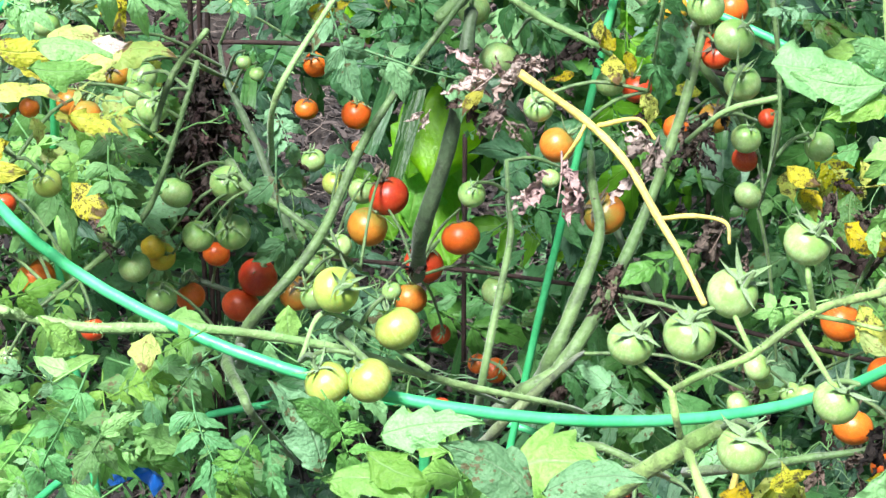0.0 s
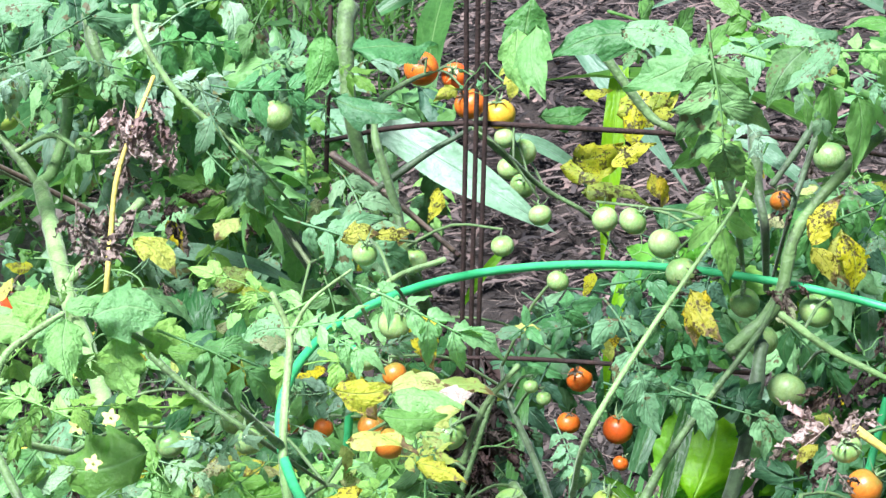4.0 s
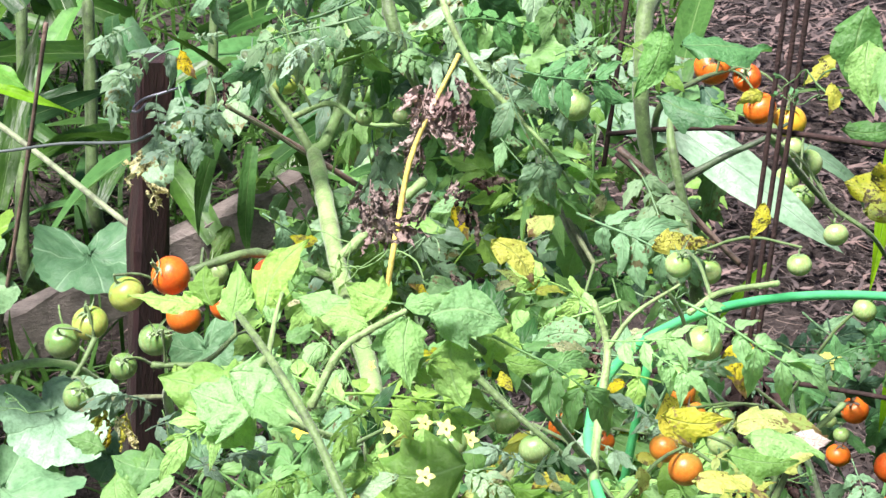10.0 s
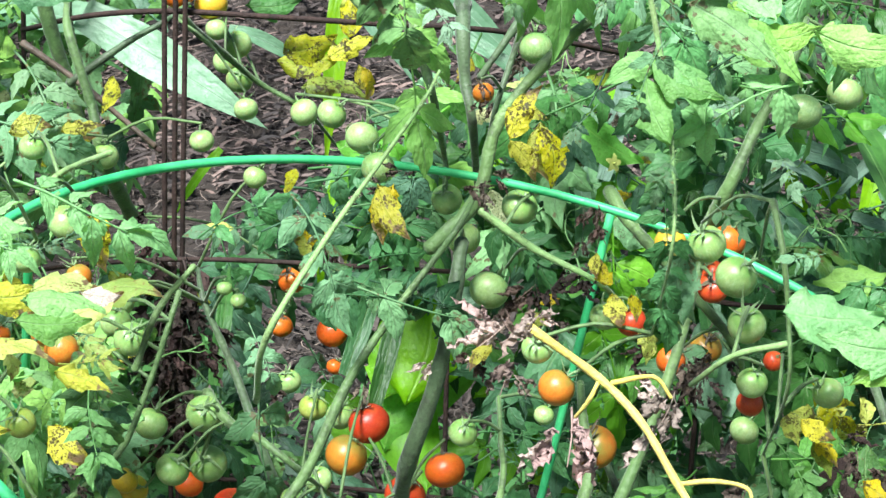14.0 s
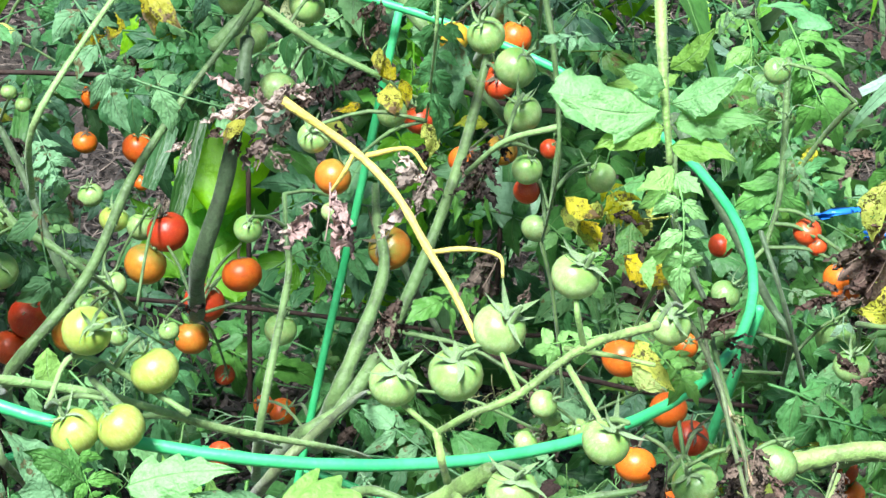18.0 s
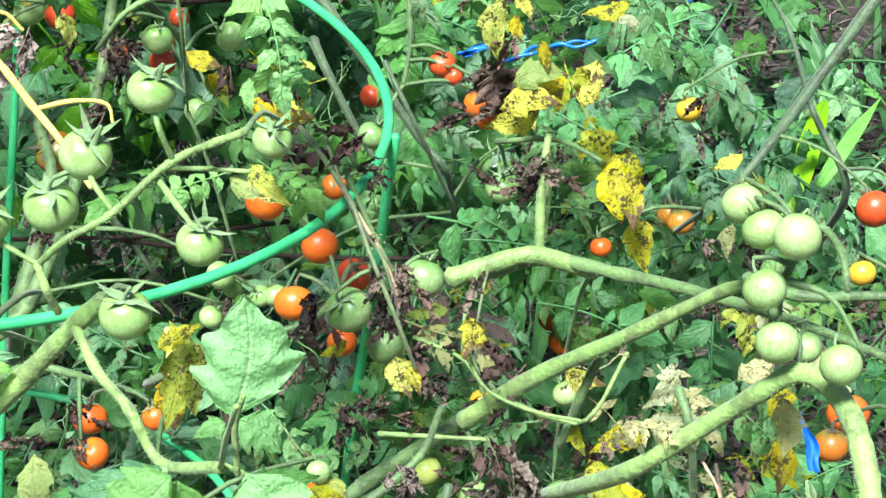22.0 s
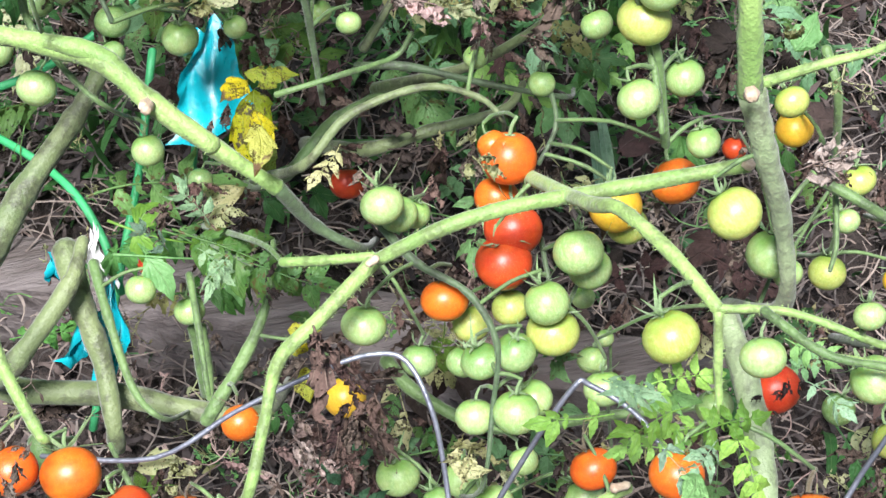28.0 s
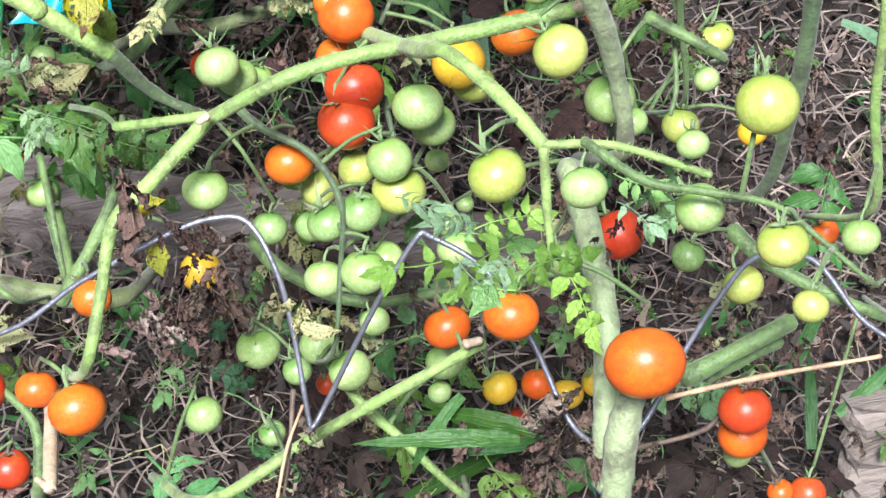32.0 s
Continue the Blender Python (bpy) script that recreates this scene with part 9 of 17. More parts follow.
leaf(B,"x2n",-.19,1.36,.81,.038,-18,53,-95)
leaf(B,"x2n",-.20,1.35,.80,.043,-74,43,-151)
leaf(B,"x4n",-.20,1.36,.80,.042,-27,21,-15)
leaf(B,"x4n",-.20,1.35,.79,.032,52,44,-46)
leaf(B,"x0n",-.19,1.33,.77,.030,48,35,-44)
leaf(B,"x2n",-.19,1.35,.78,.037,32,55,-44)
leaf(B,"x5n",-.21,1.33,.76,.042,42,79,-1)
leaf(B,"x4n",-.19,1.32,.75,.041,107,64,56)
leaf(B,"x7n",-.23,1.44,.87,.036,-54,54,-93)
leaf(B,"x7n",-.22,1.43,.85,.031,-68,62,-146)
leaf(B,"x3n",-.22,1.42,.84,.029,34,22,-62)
leaf(K,"b1k",-.18,1.43,.72,.125,25,-63,74)
leaf(K,"b3k",-.05,1.44,.70,.145,18,-53,70)
leaf(E,"x0W",.23,.61,.41,.021,-17,27,-69)
leaf(E,"x2W",.24,.61,.40,.017,-10,17,-87)
leaf(E,"x4W",.24,.60,.40,.020,-5,14,-60)
leaf(E,"x6W",.22,.64,.36,.024,25,6,-38)
leaf(E,"x4W",.23,.64,.36,.025,69,-17,8)
leaf(E,"x1W",.23,.63,.35,.019,27,29,-54)
leaf(E,"c2e",.24,.62,.35,.044,46,-7,7)
leaf(E,"x3W",.19,.68,.30,.025,83,28,15)
leaf(E,"x6W",.20,.67,.30,.025,12,-28,-27)
leaf(E,"x3W",.21,.67,.30,.023,41,28,-21)
leaf(E,"x4W",.24,.67,.31,.023,-12,10,-67)
leaf(E,"x7W",.25,.67,.30,.018,-37,64,-148)
leaf(E,"x6W",.24,.66,.30,.019,22,26,-47)
leaf(E,"c4e",.26,.62,.33,.040,29,20,-39)

# squash leaves
leaf(Q,"q1q",-1.157,2.130,0.559,0.151,7,17,-51)
leaf(Q,"q2Q",-1.324,2.101,0.560,0.124,15,-4,-35)
leaf(Q,"q3Q",-1.425,2.045,0.567,0.150,-4,12,-64)
leaf(Q,"q0q",-1.416,1.968,0.541,0.110,2,13,-52)
leaf(Q,"q1q",-1.552,2.204,0.719,0.110,-2,31,-60)
leaf(Q,"q2Q",-1.437,2.289,0.746,0.112,15,-6,-37)
leaf(Q,"q3q",-1.281,1.981,0.517,0.147,9,13,-42)
leaf(Q,"q0q",-1.354,1.898,0.528,0.119,-9,19,-74)
leaf(Q,"q1q",-1.284,1.815,0.468,0.138,-11,30,-80)
leaf(Q,"q2q",-1.087,1.880,0.449,0.142,17,25,-24)
leaf(Q,"q3q",-1.097,1.770,0.405,0.183,2,9,-56)
leaf(Q,"q0q",-1.205,1.637,0.422,0.113,-5,14,-66)
leaf(Q,"q1q",-1.046,1.949,0.367,0.077,14,29,-34)
leaf(Q,"q2q",-0.934,1.959,0.413,0.082,20,56,-29)
leaf(Q,"q3q",-1.358,1.831,0.348,0.128,-1,17,-58)
leaf(Q,"q0q",-0.957,2.052,0.486,0.092,7,44,-54)
leaf(Q,"q1Q",-1.328,1.974,0.449,0.088,9,13,-41)
leaf(Q,"q2q",-1.274,1.974,0.395,0.080,11,23,-36)
leaf(Q,"q3q",-1.142,1.840,0.627,0.111,-34,13,-143)
leaf(Q,"q1Q",-1.271,1.951,0.629,0.055,-36,34,-133)
# sprays hanging over the stake
leaf(C,"c0v",-0.815,1.621,0.994,0.059,-33,23,-100)
leaf(C,"c1v",-0.845,1.637,0.976,0.067,-8,36,-87)
leaf(C,"c2v",-0.813,1.684,0.977,0.100,-34,-5,-87)
leaf(C,"c3v",-0.801,1.613,0.951,0.043,3,60,-73)
leaf(C,"c4v",-0.794,1.651,0.952,0.086,-2,23,-63)
leaf(C,"c5v",-0.786,1.690,0.959,0.084,14,22,-62)
leaf(C,"c6v",-0.753,1.631,0.947,0.066,-16,37,-81)
leaf(C,"c7v",-0.843,1.646,1.006,0.053,-26,10,-105)
leaf(C,"c0v",-0.763,1.701,0.970,0.104,3,8,-59)
leaf(C,"c1v",-0.778,1.638,1.000,0.031,52,-23,8)
leaf(C,"c2v",-0.736,1.685,0.994,0.076,3,14,-59)
leaf(C,"s3v",-0.823,1.654,0.898,0.083,11,13,-63)
leaf(C,"c4v",-0.785,1.615,0.936,0.053,41,-8,-23)
leaf(C,"c5v",-0.708,1.687,0.970,0.044,-27,-6,-104)
leaf(C,"c0v",-0.701,1.559,1.010,0.055,25,1,-40)
leaf(C,"c1v",-0.450,1.452,1.033,0.060,46,-16,-22)
leaf(C,"c2d",-0.435,1.448,1.005,0.066,30,18,-33)
leaf(C,"c3v",-0.429,1.460,1.042,0.043,-59,-35,-102)
leaf(C,"c4d",-0.525,1.440,1.066,0.049,32,2,-36)
leaf(C,"c5l",-0.347,1.486,1.077,0.060,34,11,-36)
leaf(C,"c6v",-0.654,1.372,1.000,0.051,-34,-2,-107)
leaf(C,"c7v",-0.499,1.449,1.071,0.050,-47,-19,-117)
leaf(C,"c0d",-0.394,1.473,1.061,0.054,56,-29,-30)
leaf(C,"c1v",-0.569,1.428,1.074,0.050,-29,8,-106)
# near light green shoots
leaf(C,"s2l",-0.316,0.837,1.110,0.033,2,29,-71)
leaf(C,"c4l",-0.291,0.899,1.081,0.070,29,13,-25)
leaf(C,"c2l",-0.272,1.039,1.039,0.047,-53,-38,-155)
leaf(C,"c3l",-0.263,1.035,1.025,0.055,26,-13,-10)
leaf(C,"s5l",-0.392,0.872,1.090,0.039,20,-33,88)
leaf(C,"c1l",-0.394,0.868,1.084,0.027,-26,-39,143)
leaf(C,"s2l",-0.393,0.836,1.066,0.043,19,-8,-24)
leaf(C,"c4l",-0.405,0.866,1.039,0.054,-26,-8,-112)
leaf(C,"c1Q",-0.561,0.976,0.883,0.068,27,-32,-8)
leaf(C,"c5Q",-0.516,0.994,0.874,0.057,-36,-47,-124)
leaf(C,"s0Q",-0.546,1.001,0.910,0.052,8,9,-50)
leaf(C,"c2v",-0.451,0.899,0.980,0.039,39,-35,6)
leaf(C,"c7l",-0.357,0.831,1.030,0.032,-25,0,-119)
leaf(C,"c6v",-0.307,0.817,1.020,0.029,44,-43,-13)
leaf(C,"c5l",-0.254,0.957,0.977,0.044,-24,-2,-125)
leaf(C,"s5Z",-0.190,1.073,0.967,0.050,26,-24,-28)
leaf(C,"c3Z",-0.197,1.029,0.947,0.038,31,-15,-21)
leaf(C,"c1l",-0.334,0.845,1.063,0.037,-18,2,-97)
leaf(C,"c0v",-0.231,1.092,0.947,0.041,-44,-40,-137)
leaf(C,"c7v",-0.303,1.041,0.936,0.039,-38,-35,-129)
leaf(C,"c1v",-0.232,1.105,0.975,0.037,45,-41,-14)
leaf(C,"s3v",-0.340,0.833,1.023,0.028,39,-36,-20)
leaf(C,"c4v",-0.330,0.988,0.958,0.038,22,-6,-38)
leaf(C,"c3v",-0.427,0.963,0.967,0.033,-27,-6,-123)
leaf(C,"c5v",-0.330,0.787,1.022,0.026,42,-41,-18)
leaf(A,"c2l",-0.346,0.883,1.039,0.048,36,-24,-8)
leaf(A,"c0l",-0.289,0.872,0.998,0.038,25,5,-18)
leaf(A,"c3v",-0.282,0.930,0.992,0.034,39,-33,-6)
leaf(C,"c3l",-0.390,0.874,1.093,0.024,43,-45,44)
leaf(C,"c4l",-0.325,0.841,1.075,0.031,44,-39,-13)
leaf(C,"c7l",-0.247,1.035,1.021,0.046,30,3,-20)
leaf(C,"c6v",-0.534,1.018,0.929,0.045,40,-35,-5)
leaf(C,"c2v",-0.283,1.055,0.956,0.041,28,-13,-31)
leaf(C,"c4l",-0.315,0.842,1.026,0.032,-37,-31,-137)
leaf(C,"c1v",-0.552,1.068,0.923,0.055,-37,-37,-100)
leaf(C,"c5Z",-0.204,1.036,0.964,0.036,27,-2,-29)
leaf(C,"o1l",-0.432,0.890,1.077,0.021,-20,-63,134)
leaf(C,"s4l",-0.436,0.889,1.078,0.038,-25,-11,-166)
leaf(C,"s2l",-0.412,0.864,1.082,0.030,3,-65,102)
leaf(C,"s1l",-0.397,0.869,1.083,0.044,33,-57,59)
leaf(C,"s5l",-0.392,0.869,1.081,0.025,-11,-64,120)
leaf(C,"s3l",-0.380,0.869,1.097,0.027,33,-1,13)
leaf(C,"o0l",-0.334,0.836,1.103,0.023,-46,-8,-172)
leaf(C,"o3l",-0.326,0.842,1.113,0.022,-47,-21,-179)
leaf(C,"o1l",-0.323,0.841,1.110,0.029,-17,62,-101)
leaf(C,"o2l",-0.317,0.870,1.097,0.035,33,-8,11)
leaf(C,"o0l",-0.307,0.877,1.086,0.034,25,60,-53)
leaf(C,"s2l",-0.323,0.852,1.108,0.021,46,-24,20)
leaf(C,"o1l",-0.398,0.829,1.074,0.036,44,14,7)
leaf(C,"o3l",-0.390,0.841,1.050,0.034,-44,-20,-175)
leaf(C,"o0l",-0.402,0.871,1.025,0.055,-43,-24,-177)
leaf(C,"o2l",-0.400,0.858,1.042,0.025,-39,37,-138)
leaf(C,"s0l",-0.283,0.876,1.078,0.021,46,-2,6)
leaf(C,"o3l",-0.301,0.897,1.078,0.025,46,8,2)
leaf(C,"s1Z",-0.282,0.842,1.149,0.027,47,35,-12)
leaf(C,"o1l",-0.300,0.886,1.016,0.050,-43,3,-169)
leaf(C,"s3l",-0.552,1.001,0.923,0.024,-43,-17,-166)
leaf(C,"o2l",-0.514,1.009,0.913,0.037,-43,-16,-168)
leaf(C,"o0l",-0.533,0.997,0.904,0.026,28,-52,70)
leaf(C,"s4l",-0.492,0.968,0.933,0.027,-41,23,-144)
leaf(C,"s2l",-0.382,0.859,1.079,0.016,43,-38,36)
leaf(C,"o0l",-0.456,0.907,1.012,0.022,-23,-58,141)

# drooping and spotted leaves near the path
leaf(E,"s1l",0.236,0.903,1.034,0.046,-40,-17,-171)
leaf(E,"s2l",0.237,0.899,1.027,0.034,-34,0,-158)
leaf(E,"s3l",0.240,0.903,1.037,0.035,50,-38,-31)
leaf(E,"s4l",0.241,0.900,1.029,0.044,40,-18,-28)
leaf(E,"s5l",0.240,0.896,1.019,0.032,37,-12,-39)
leaf(E,"s0l",0.239,0.909,1.052,0.030,74,-56,-42)
leaf(E,"s2l",0.237,0.906,1.044,0.026,-50,-36,-155)
leaf(E,"c2l",0.244,0.911,1.005,0.056,11,44,-86)
leaf(E,"s1l",0.241,0.892,1.011,0.025,-22,-3,-131)
leaf(E,"s4l",0.242,0.890,1.007,0.024,24,-8,-68)
leaf(D,"c4v",0.152,1.115,0.975,0.045,-13,42,-109)
leaf(D,"c1v",0.354,1.118,0.923,0.039,22,26,-67)
leaf(D,"c5v",0.324,1.141,0.962,0.033,28,12,-57)
leaf(D,"c0d",0.223,1.068,1.009,0.028,-33,-6,-144)
leaf(D,"c3v",0.289,1.057,1.008,0.034,76,-57,-44)
leaf(A,"s0d",-0.021,0.721,0.927,0.048,-43,-67,169)
leaf(A,"s4l",0.002,0.733,0.940,0.047,33,-23,-12)
leaf(A,"c3g",-0.087,0.784,0.927,0.052,4,33,-70)
leaf(A,"s2d",0.069,0.721,0.918,0.046,-39,-43,-176)
leaf(A,"s5d",0.072,0.706,0.932,0.045,34,-28,-16)
leaf(A,"s1l",-0.020,0.720,0.925,0.041,28,-9,-23)
leaf(A,"s3l",-0.003,0.729,0.934,0.033,24,-6,-38)
leaf(A,"s2g",-0.014,0.733,0.942,0.029,-54,-53,-144)
leaf(A,"c6d",-0.121,0.810,0.924,0.061,-19,28,-113)
leaf(A,"c2d",-0.161,0.820,0.901,0.032,-48,-47,-142)
leaf(A,"s5Y",0.189,0.744,0.899,0.027,-84,-68,-153)
leaf(A,"c1g",-0.052,0.761,0.919,0.030,5,15,-69)
leaf(A,"c4l",-0.131,0.791,0.918,0.034,36,-28,-9)
leaf(A,"c5d",-0.173,0.799,0.878,0.028,-17,3,-102)
leaf(A,"s3Z",-0.108,0.794,0.951,0.025,-6,5,-85)
leaf(A,"s1l",-0.146,0.816,0.926,0.030,-66,-59,-133)
leaf(A,"x1w",0.061,0.963,1.019,0.033,-17,18,-118)
leaf(A,"x2w",0.046,0.960,1.011,0.036,-24,13,-129)
leaf(A,"x3W",0.049,0.962,0.991,0.037,-13,28,-103)
leaf(A,"x4W",0.081,0.952,0.970,0.053,-3,39,-95)
leaf(A,"x0W",0.131,0.945,0.984,0.034,-11,22,-113)
leaf(A,"x1W",0.122,0.938,0.969,0.030,-16,11,-120)
leaf(A,"x2b",0.164,0.905,0.956,0.037,-11,23,-116)
leaf(A,"x3b",0.121,1.071,0.835,0.036,-2,24,-97)
leaf(A,"x4b",0.032,0.954,1.000,0.026,-7,11,-98)
leaf(A,"x1b",0.179,1.156,0.900,0.030,-17,11,-124)
leaf(A,"s3y",0.114,1.129,0.951,0.026,6,14,-83)
leaf(A,"s2Y",0.237,1.179,0.848,0.026,7,12,-87)
leaf(D,"s1y",0.408,1.065,0.843,0.043,44,-32,-34)
leaf(D,"x2b",0.413,1.066,0.871,0.046,-22,33,-130)
leaf(D,"x3b",0.417,1.110,0.899,0.041,-9,36,-115)
leaf(D,"s3y",0.465,1.064,0.875,0.034,-12,27,-127)
leaf(D,"s4y",0.466,1.038,0.823,0.047,7,37,-99)
leaf(D,"x1n",0.423,1.046,0.813,0.034,-14,18,-129)
leaf(D,"s0Y",0.226,0.860,0.935,0.032,19,12,-62)
leaf(D,"x0b",0.298,0.947,0.902,0.035,-28,1,-146)
leaf(D,"x4b",0.301,0.895,0.849,0.037,-9,23,-110)
leaf(D,"x1b",0.305,0.888,0.800,0.033,13,11,-76)
leaf(D,"s2y",0.297,0.887,0.796,0.028,8,9,-86)
leaf(D,"x2n",0.260,0.913,0.828,0.037,-4,23,-103)
leaf(D,"x3n",0.257,0.836,0.801,0.029,21,-7,-61)
leaf(D,"x0b",0.328,0.814,0.788,0.036,10,15,-84)
leaf(D,"x4W",0.279,0.800,0.790,0.029,7,5,-87)
leaf(D,"x1b",0.335,0.857,0.856,0.026,-4,5,-109)
leaf(D,"s1y",0.329,0.848,0.839,0.026,-5,8,-109)
leaf(D,"x2b",0.336,0.840,0.829,0.033,21,3,-65)
leaf(D,"c3p",0.386,0.760,0.824,0.030,26,-10,-60)
leaf(D,"c0v",0.379,1.161,0.794,0.034,32,-7,-46)
leaf(D,"c2v",0.419,1.147,0.782,0.032,8,26,-91)
leaf(D,"c5v",0.520,1.125,0.799,0.038,27,11,-60)
leaf(D,"c6v",0.478,1.200,0.806,0.037,26,14,-60)
leaf(D,"c1d",0.394,1.082,0.758,0.033,25,6,-58)
leaf(D,"c4v",0.396,1.177,0.835,0.039,-16,32,-129)
leaf(D,"x3b",0.479,0.914,0.823,0.032,23,1,-72)
leaf(D,"c7v",0.529,1.059,0.792,0.038,20,22,-75)
leaf(E,"s4l",0.143,0.710,0.804,0.070,24,18,-41)
leaf(E,"s0l",0.164,0.731,0.799,0.031,25,-13,-42)
leaf(E,"s3g",0.173,0.746,0.818,0.030,11,8,-70)
leaf(E,"s5Z",0.233,0.748,0.825,0.023,22,-21,-65)
leaf(E,"s1l",0.122,0.733,0.804,0.032,0,14,-85)
leaf(D,"s2p",0.222,0.835,0.690,0.034,33,-30,-30)
leaf(D,"c3p",0.206,0.824,0.630,0.044,1,22,-91)
leaf(D,"c5p",0.392,0.766,0.603,0.037,7,14,-96)
leaf(D,"s4Y",0.388,0.814,0.751,0.039,16,17,-81)
leaf(D,"s1y",0.353,0.788,0.738,0.036,18,6,-69)
leaf(D,"s3Y",0.335,0.737,0.674,0.035,28,-24,-42)
leaf(D,"s0y",0.398,0.913,0.753,0.030,28,-12,-58)
leaf(D,"c0p",0.391,0.770,0.814,0.032,29,-12,-53)
leaf(D,"c2p",0.415,0.778,0.669,0.041,7,21,-98)
leaf(D,"x1b",0.306,0.897,0.792,0.031,15,8,-72)
leaf(D,"x2b",0.293,0.865,0.740,0.032,6,11,-88)
leaf(D,"x4b",0.345,0.835,0.764,0.054,4,31,-98)
leaf(D,"x3b",0.329,0.862,0.744,0.029,-25,-13,-144)
leaf(D,"x0b",0.455,0.806,0.720,0.046,-1,25,-113)
leaf(D,"x1b",0.468,0.819,0.743,0.036,10,17,-99)
leaf(D,"s2Y",0.498,0.830,0.777,0.027,-2,9,-117)
leaf(D,"s5y",0.491,0.817,0.754,0.033,1,19,-113)
leaf(D,"x2W",0.329,0.755,0.618,0.033,19,-10,-62)
leaf(D,"x3W",0.319,0.742,0.603,0.043,26,-22,-33)
leaf(D,"c7v",0.395,0.785,0.669,0.029,34,-34,-44)
leaf(D,"c6p",0.323,0.789,0.652,0.029,19,-7,-62)
leaf(D,"x4b",0.268,0.887,0.768,0.028,19,-5,-65)
leaf(D,"x0b",0.367,0.879,0.783,0.041,-21,13,-144)
leaf(F,"x1p",0.202,0.776,0.637,0.035,3,14,-90)
leaf(F,"c3p",0.377,0.715,0.649,0.037,-3,20,-112)
leaf(F,"x2W",0.320,0.695,0.640,0.034,26,-18,-49)
leaf(F,"x3W",0.354,0.688,0.642,0.030,16,-6,-76)
leaf(F,"x0p",0.213,0.753,0.610,0.032,35,-37,-32)
leaf(F,"x4b",0.454,0.708,0.627,0.029,9,0,-97)
leaf(F,"s2y",0.239,0.722,0.579,0.024,-21,-25,-131)
leaf(F,"s1y",0.238,0.707,0.563,0.031,-3,5,-101)
leaf(F,"c4p",0.196,0.627,0.580,0.025,31,-40,-37)
leaf(F,"c2v",0.180,0.632,0.557,0.024,-59,-67,-160)
leaf(F,"c6v",0.193,0.617,0.571,0.026,14,-13,-61)
leaf(F,"x1b",0.231,0.496,0.643,0.050,4,12,-91)
leaf(F,"c1v",0.322,0.395,0.702,0.025,25,-37,-57)
leaf(F,"c5v",0.423,0.418,0.641,0.026,19,-25,-79)
leaf(F,"x3p",0.481,0.589,0.670,0.026,135,-74,-99)
leaf(F,"x0W",0.427,0.465,0.718,0.032,38,-47,-50)
leaf(F,"x4p",0.316,0.553,0.668,0.027,12,-14,-83)
leaf(F,"c0p",0.274,0.655,0.588,0.028,-11,-2,-124)
leaf(F,"c3v",0.200,0.613,0.590,0.032,-42,-70,158)
leaf(F,"c1v",0.207,0.602,0.580,0.026,-13,-11,-121)
leaf(F,"x2b",0.353,0.338,0.624,0.031,31,-61,-20)
leaf(F,"c2v",0.338,0.372,0.690,0.024,16,-26,-80)
leaf(F,"c4v",0.359,0.365,0.692,0.024,-11,-20,-143)
leaf(F,"s1l",0.345,0.355,0.693,0.022,-6,-31,-125)
leaf(F,"c5d",0.199,0.446,0.522,0.027,-14,-22,-132)
leaf(F,"c6d",0.240,0.499,0.499,0.027,-10,-13,-123)
leaf(F,"b1k",0.424,0.465,0.397,0.085,-19,-19,152)
leaf(F,"b3k",0.407,0.471,0.395,0.092,-18,-9,168)
leaf(F,"b2k",0.384,0.500,0.405,0.065,-10,8,-148)
leaf(F,"x4p",0.157,0.467,0.596,0.026,24,-39,-41)
leaf(F,"x0p",0.304,0.506,0.513,0.026,-6,-20,-118)
leaf(F,"c7v",0.373,0.447,0.614,0.027,-23,-29,-169)
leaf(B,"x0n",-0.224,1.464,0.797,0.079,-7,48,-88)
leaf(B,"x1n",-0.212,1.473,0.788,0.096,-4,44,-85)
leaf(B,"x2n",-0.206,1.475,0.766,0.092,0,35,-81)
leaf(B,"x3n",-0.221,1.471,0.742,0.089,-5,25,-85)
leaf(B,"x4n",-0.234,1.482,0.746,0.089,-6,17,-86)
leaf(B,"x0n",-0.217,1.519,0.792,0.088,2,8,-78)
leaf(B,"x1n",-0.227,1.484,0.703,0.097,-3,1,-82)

# withered rings on the yellow stalk, and the canopy over the hoop
leaf(C,"x0W",-0.446,1.306,1.083,0.040,-21,53,-101)
leaf(C,"x1W",-0.431,1.311,1.085,0.037,36,40,-29)
leaf(C,"x2W",-0.444,1.297,1.050,0.033,50,2,-8)
leaf(C,"x3W",-0.434,1.308,1.077,0.046,-2,58,-77)
leaf(C,"x4W",-0.479,1.274,1.014,0.038,-8,51,-83)
leaf(C,"x0W",-0.466,1.269,0.987,0.037,46,8,-7)
leaf(C,"x1W",-0.481,1.267,0.995,0.039,41,24,-15)
leaf(C,"x2W",-0.437,1.285,1.007,0.035,-21,46,-102)
leaf(C,"x3W",-0.421,1.292,1.015,0.029,-9,45,-86)
leaf(C,"x4W",-0.451,1.301,1.069,0.032,13,50,-58)
leaf(C,"x0W",-0.421,1.310,1.070,0.030,-3,49,-79)
leaf(C,"x1W",-0.486,1.268,1.002,0.029,21,40,-44)
leaf(A,"c4d",-0.018,1.136,1.185,0.103,0,63,-88)
leaf(A,"s2d",0.036,1.152,1.166,0.043,-25,34,-131)
leaf(A,"s4d",0.054,1.152,1.170,0.047,-31,27,-142)
leaf(A,"c1d",0.092,1.153,1.180,0.037,28,27,-51)
leaf(A,"c5d",0.132,1.099,1.191,0.039,22,39,-64)
leaf(A,"s1d",-0.076,1.151,1.176,0.051,38,7,-22)
leaf(A,"c0d",-0.054,1.154,1.181,0.033,-21,33,-118)
leaf(A,"c2d",0.123,1.033,1.138,0.046,-18,44,-120)
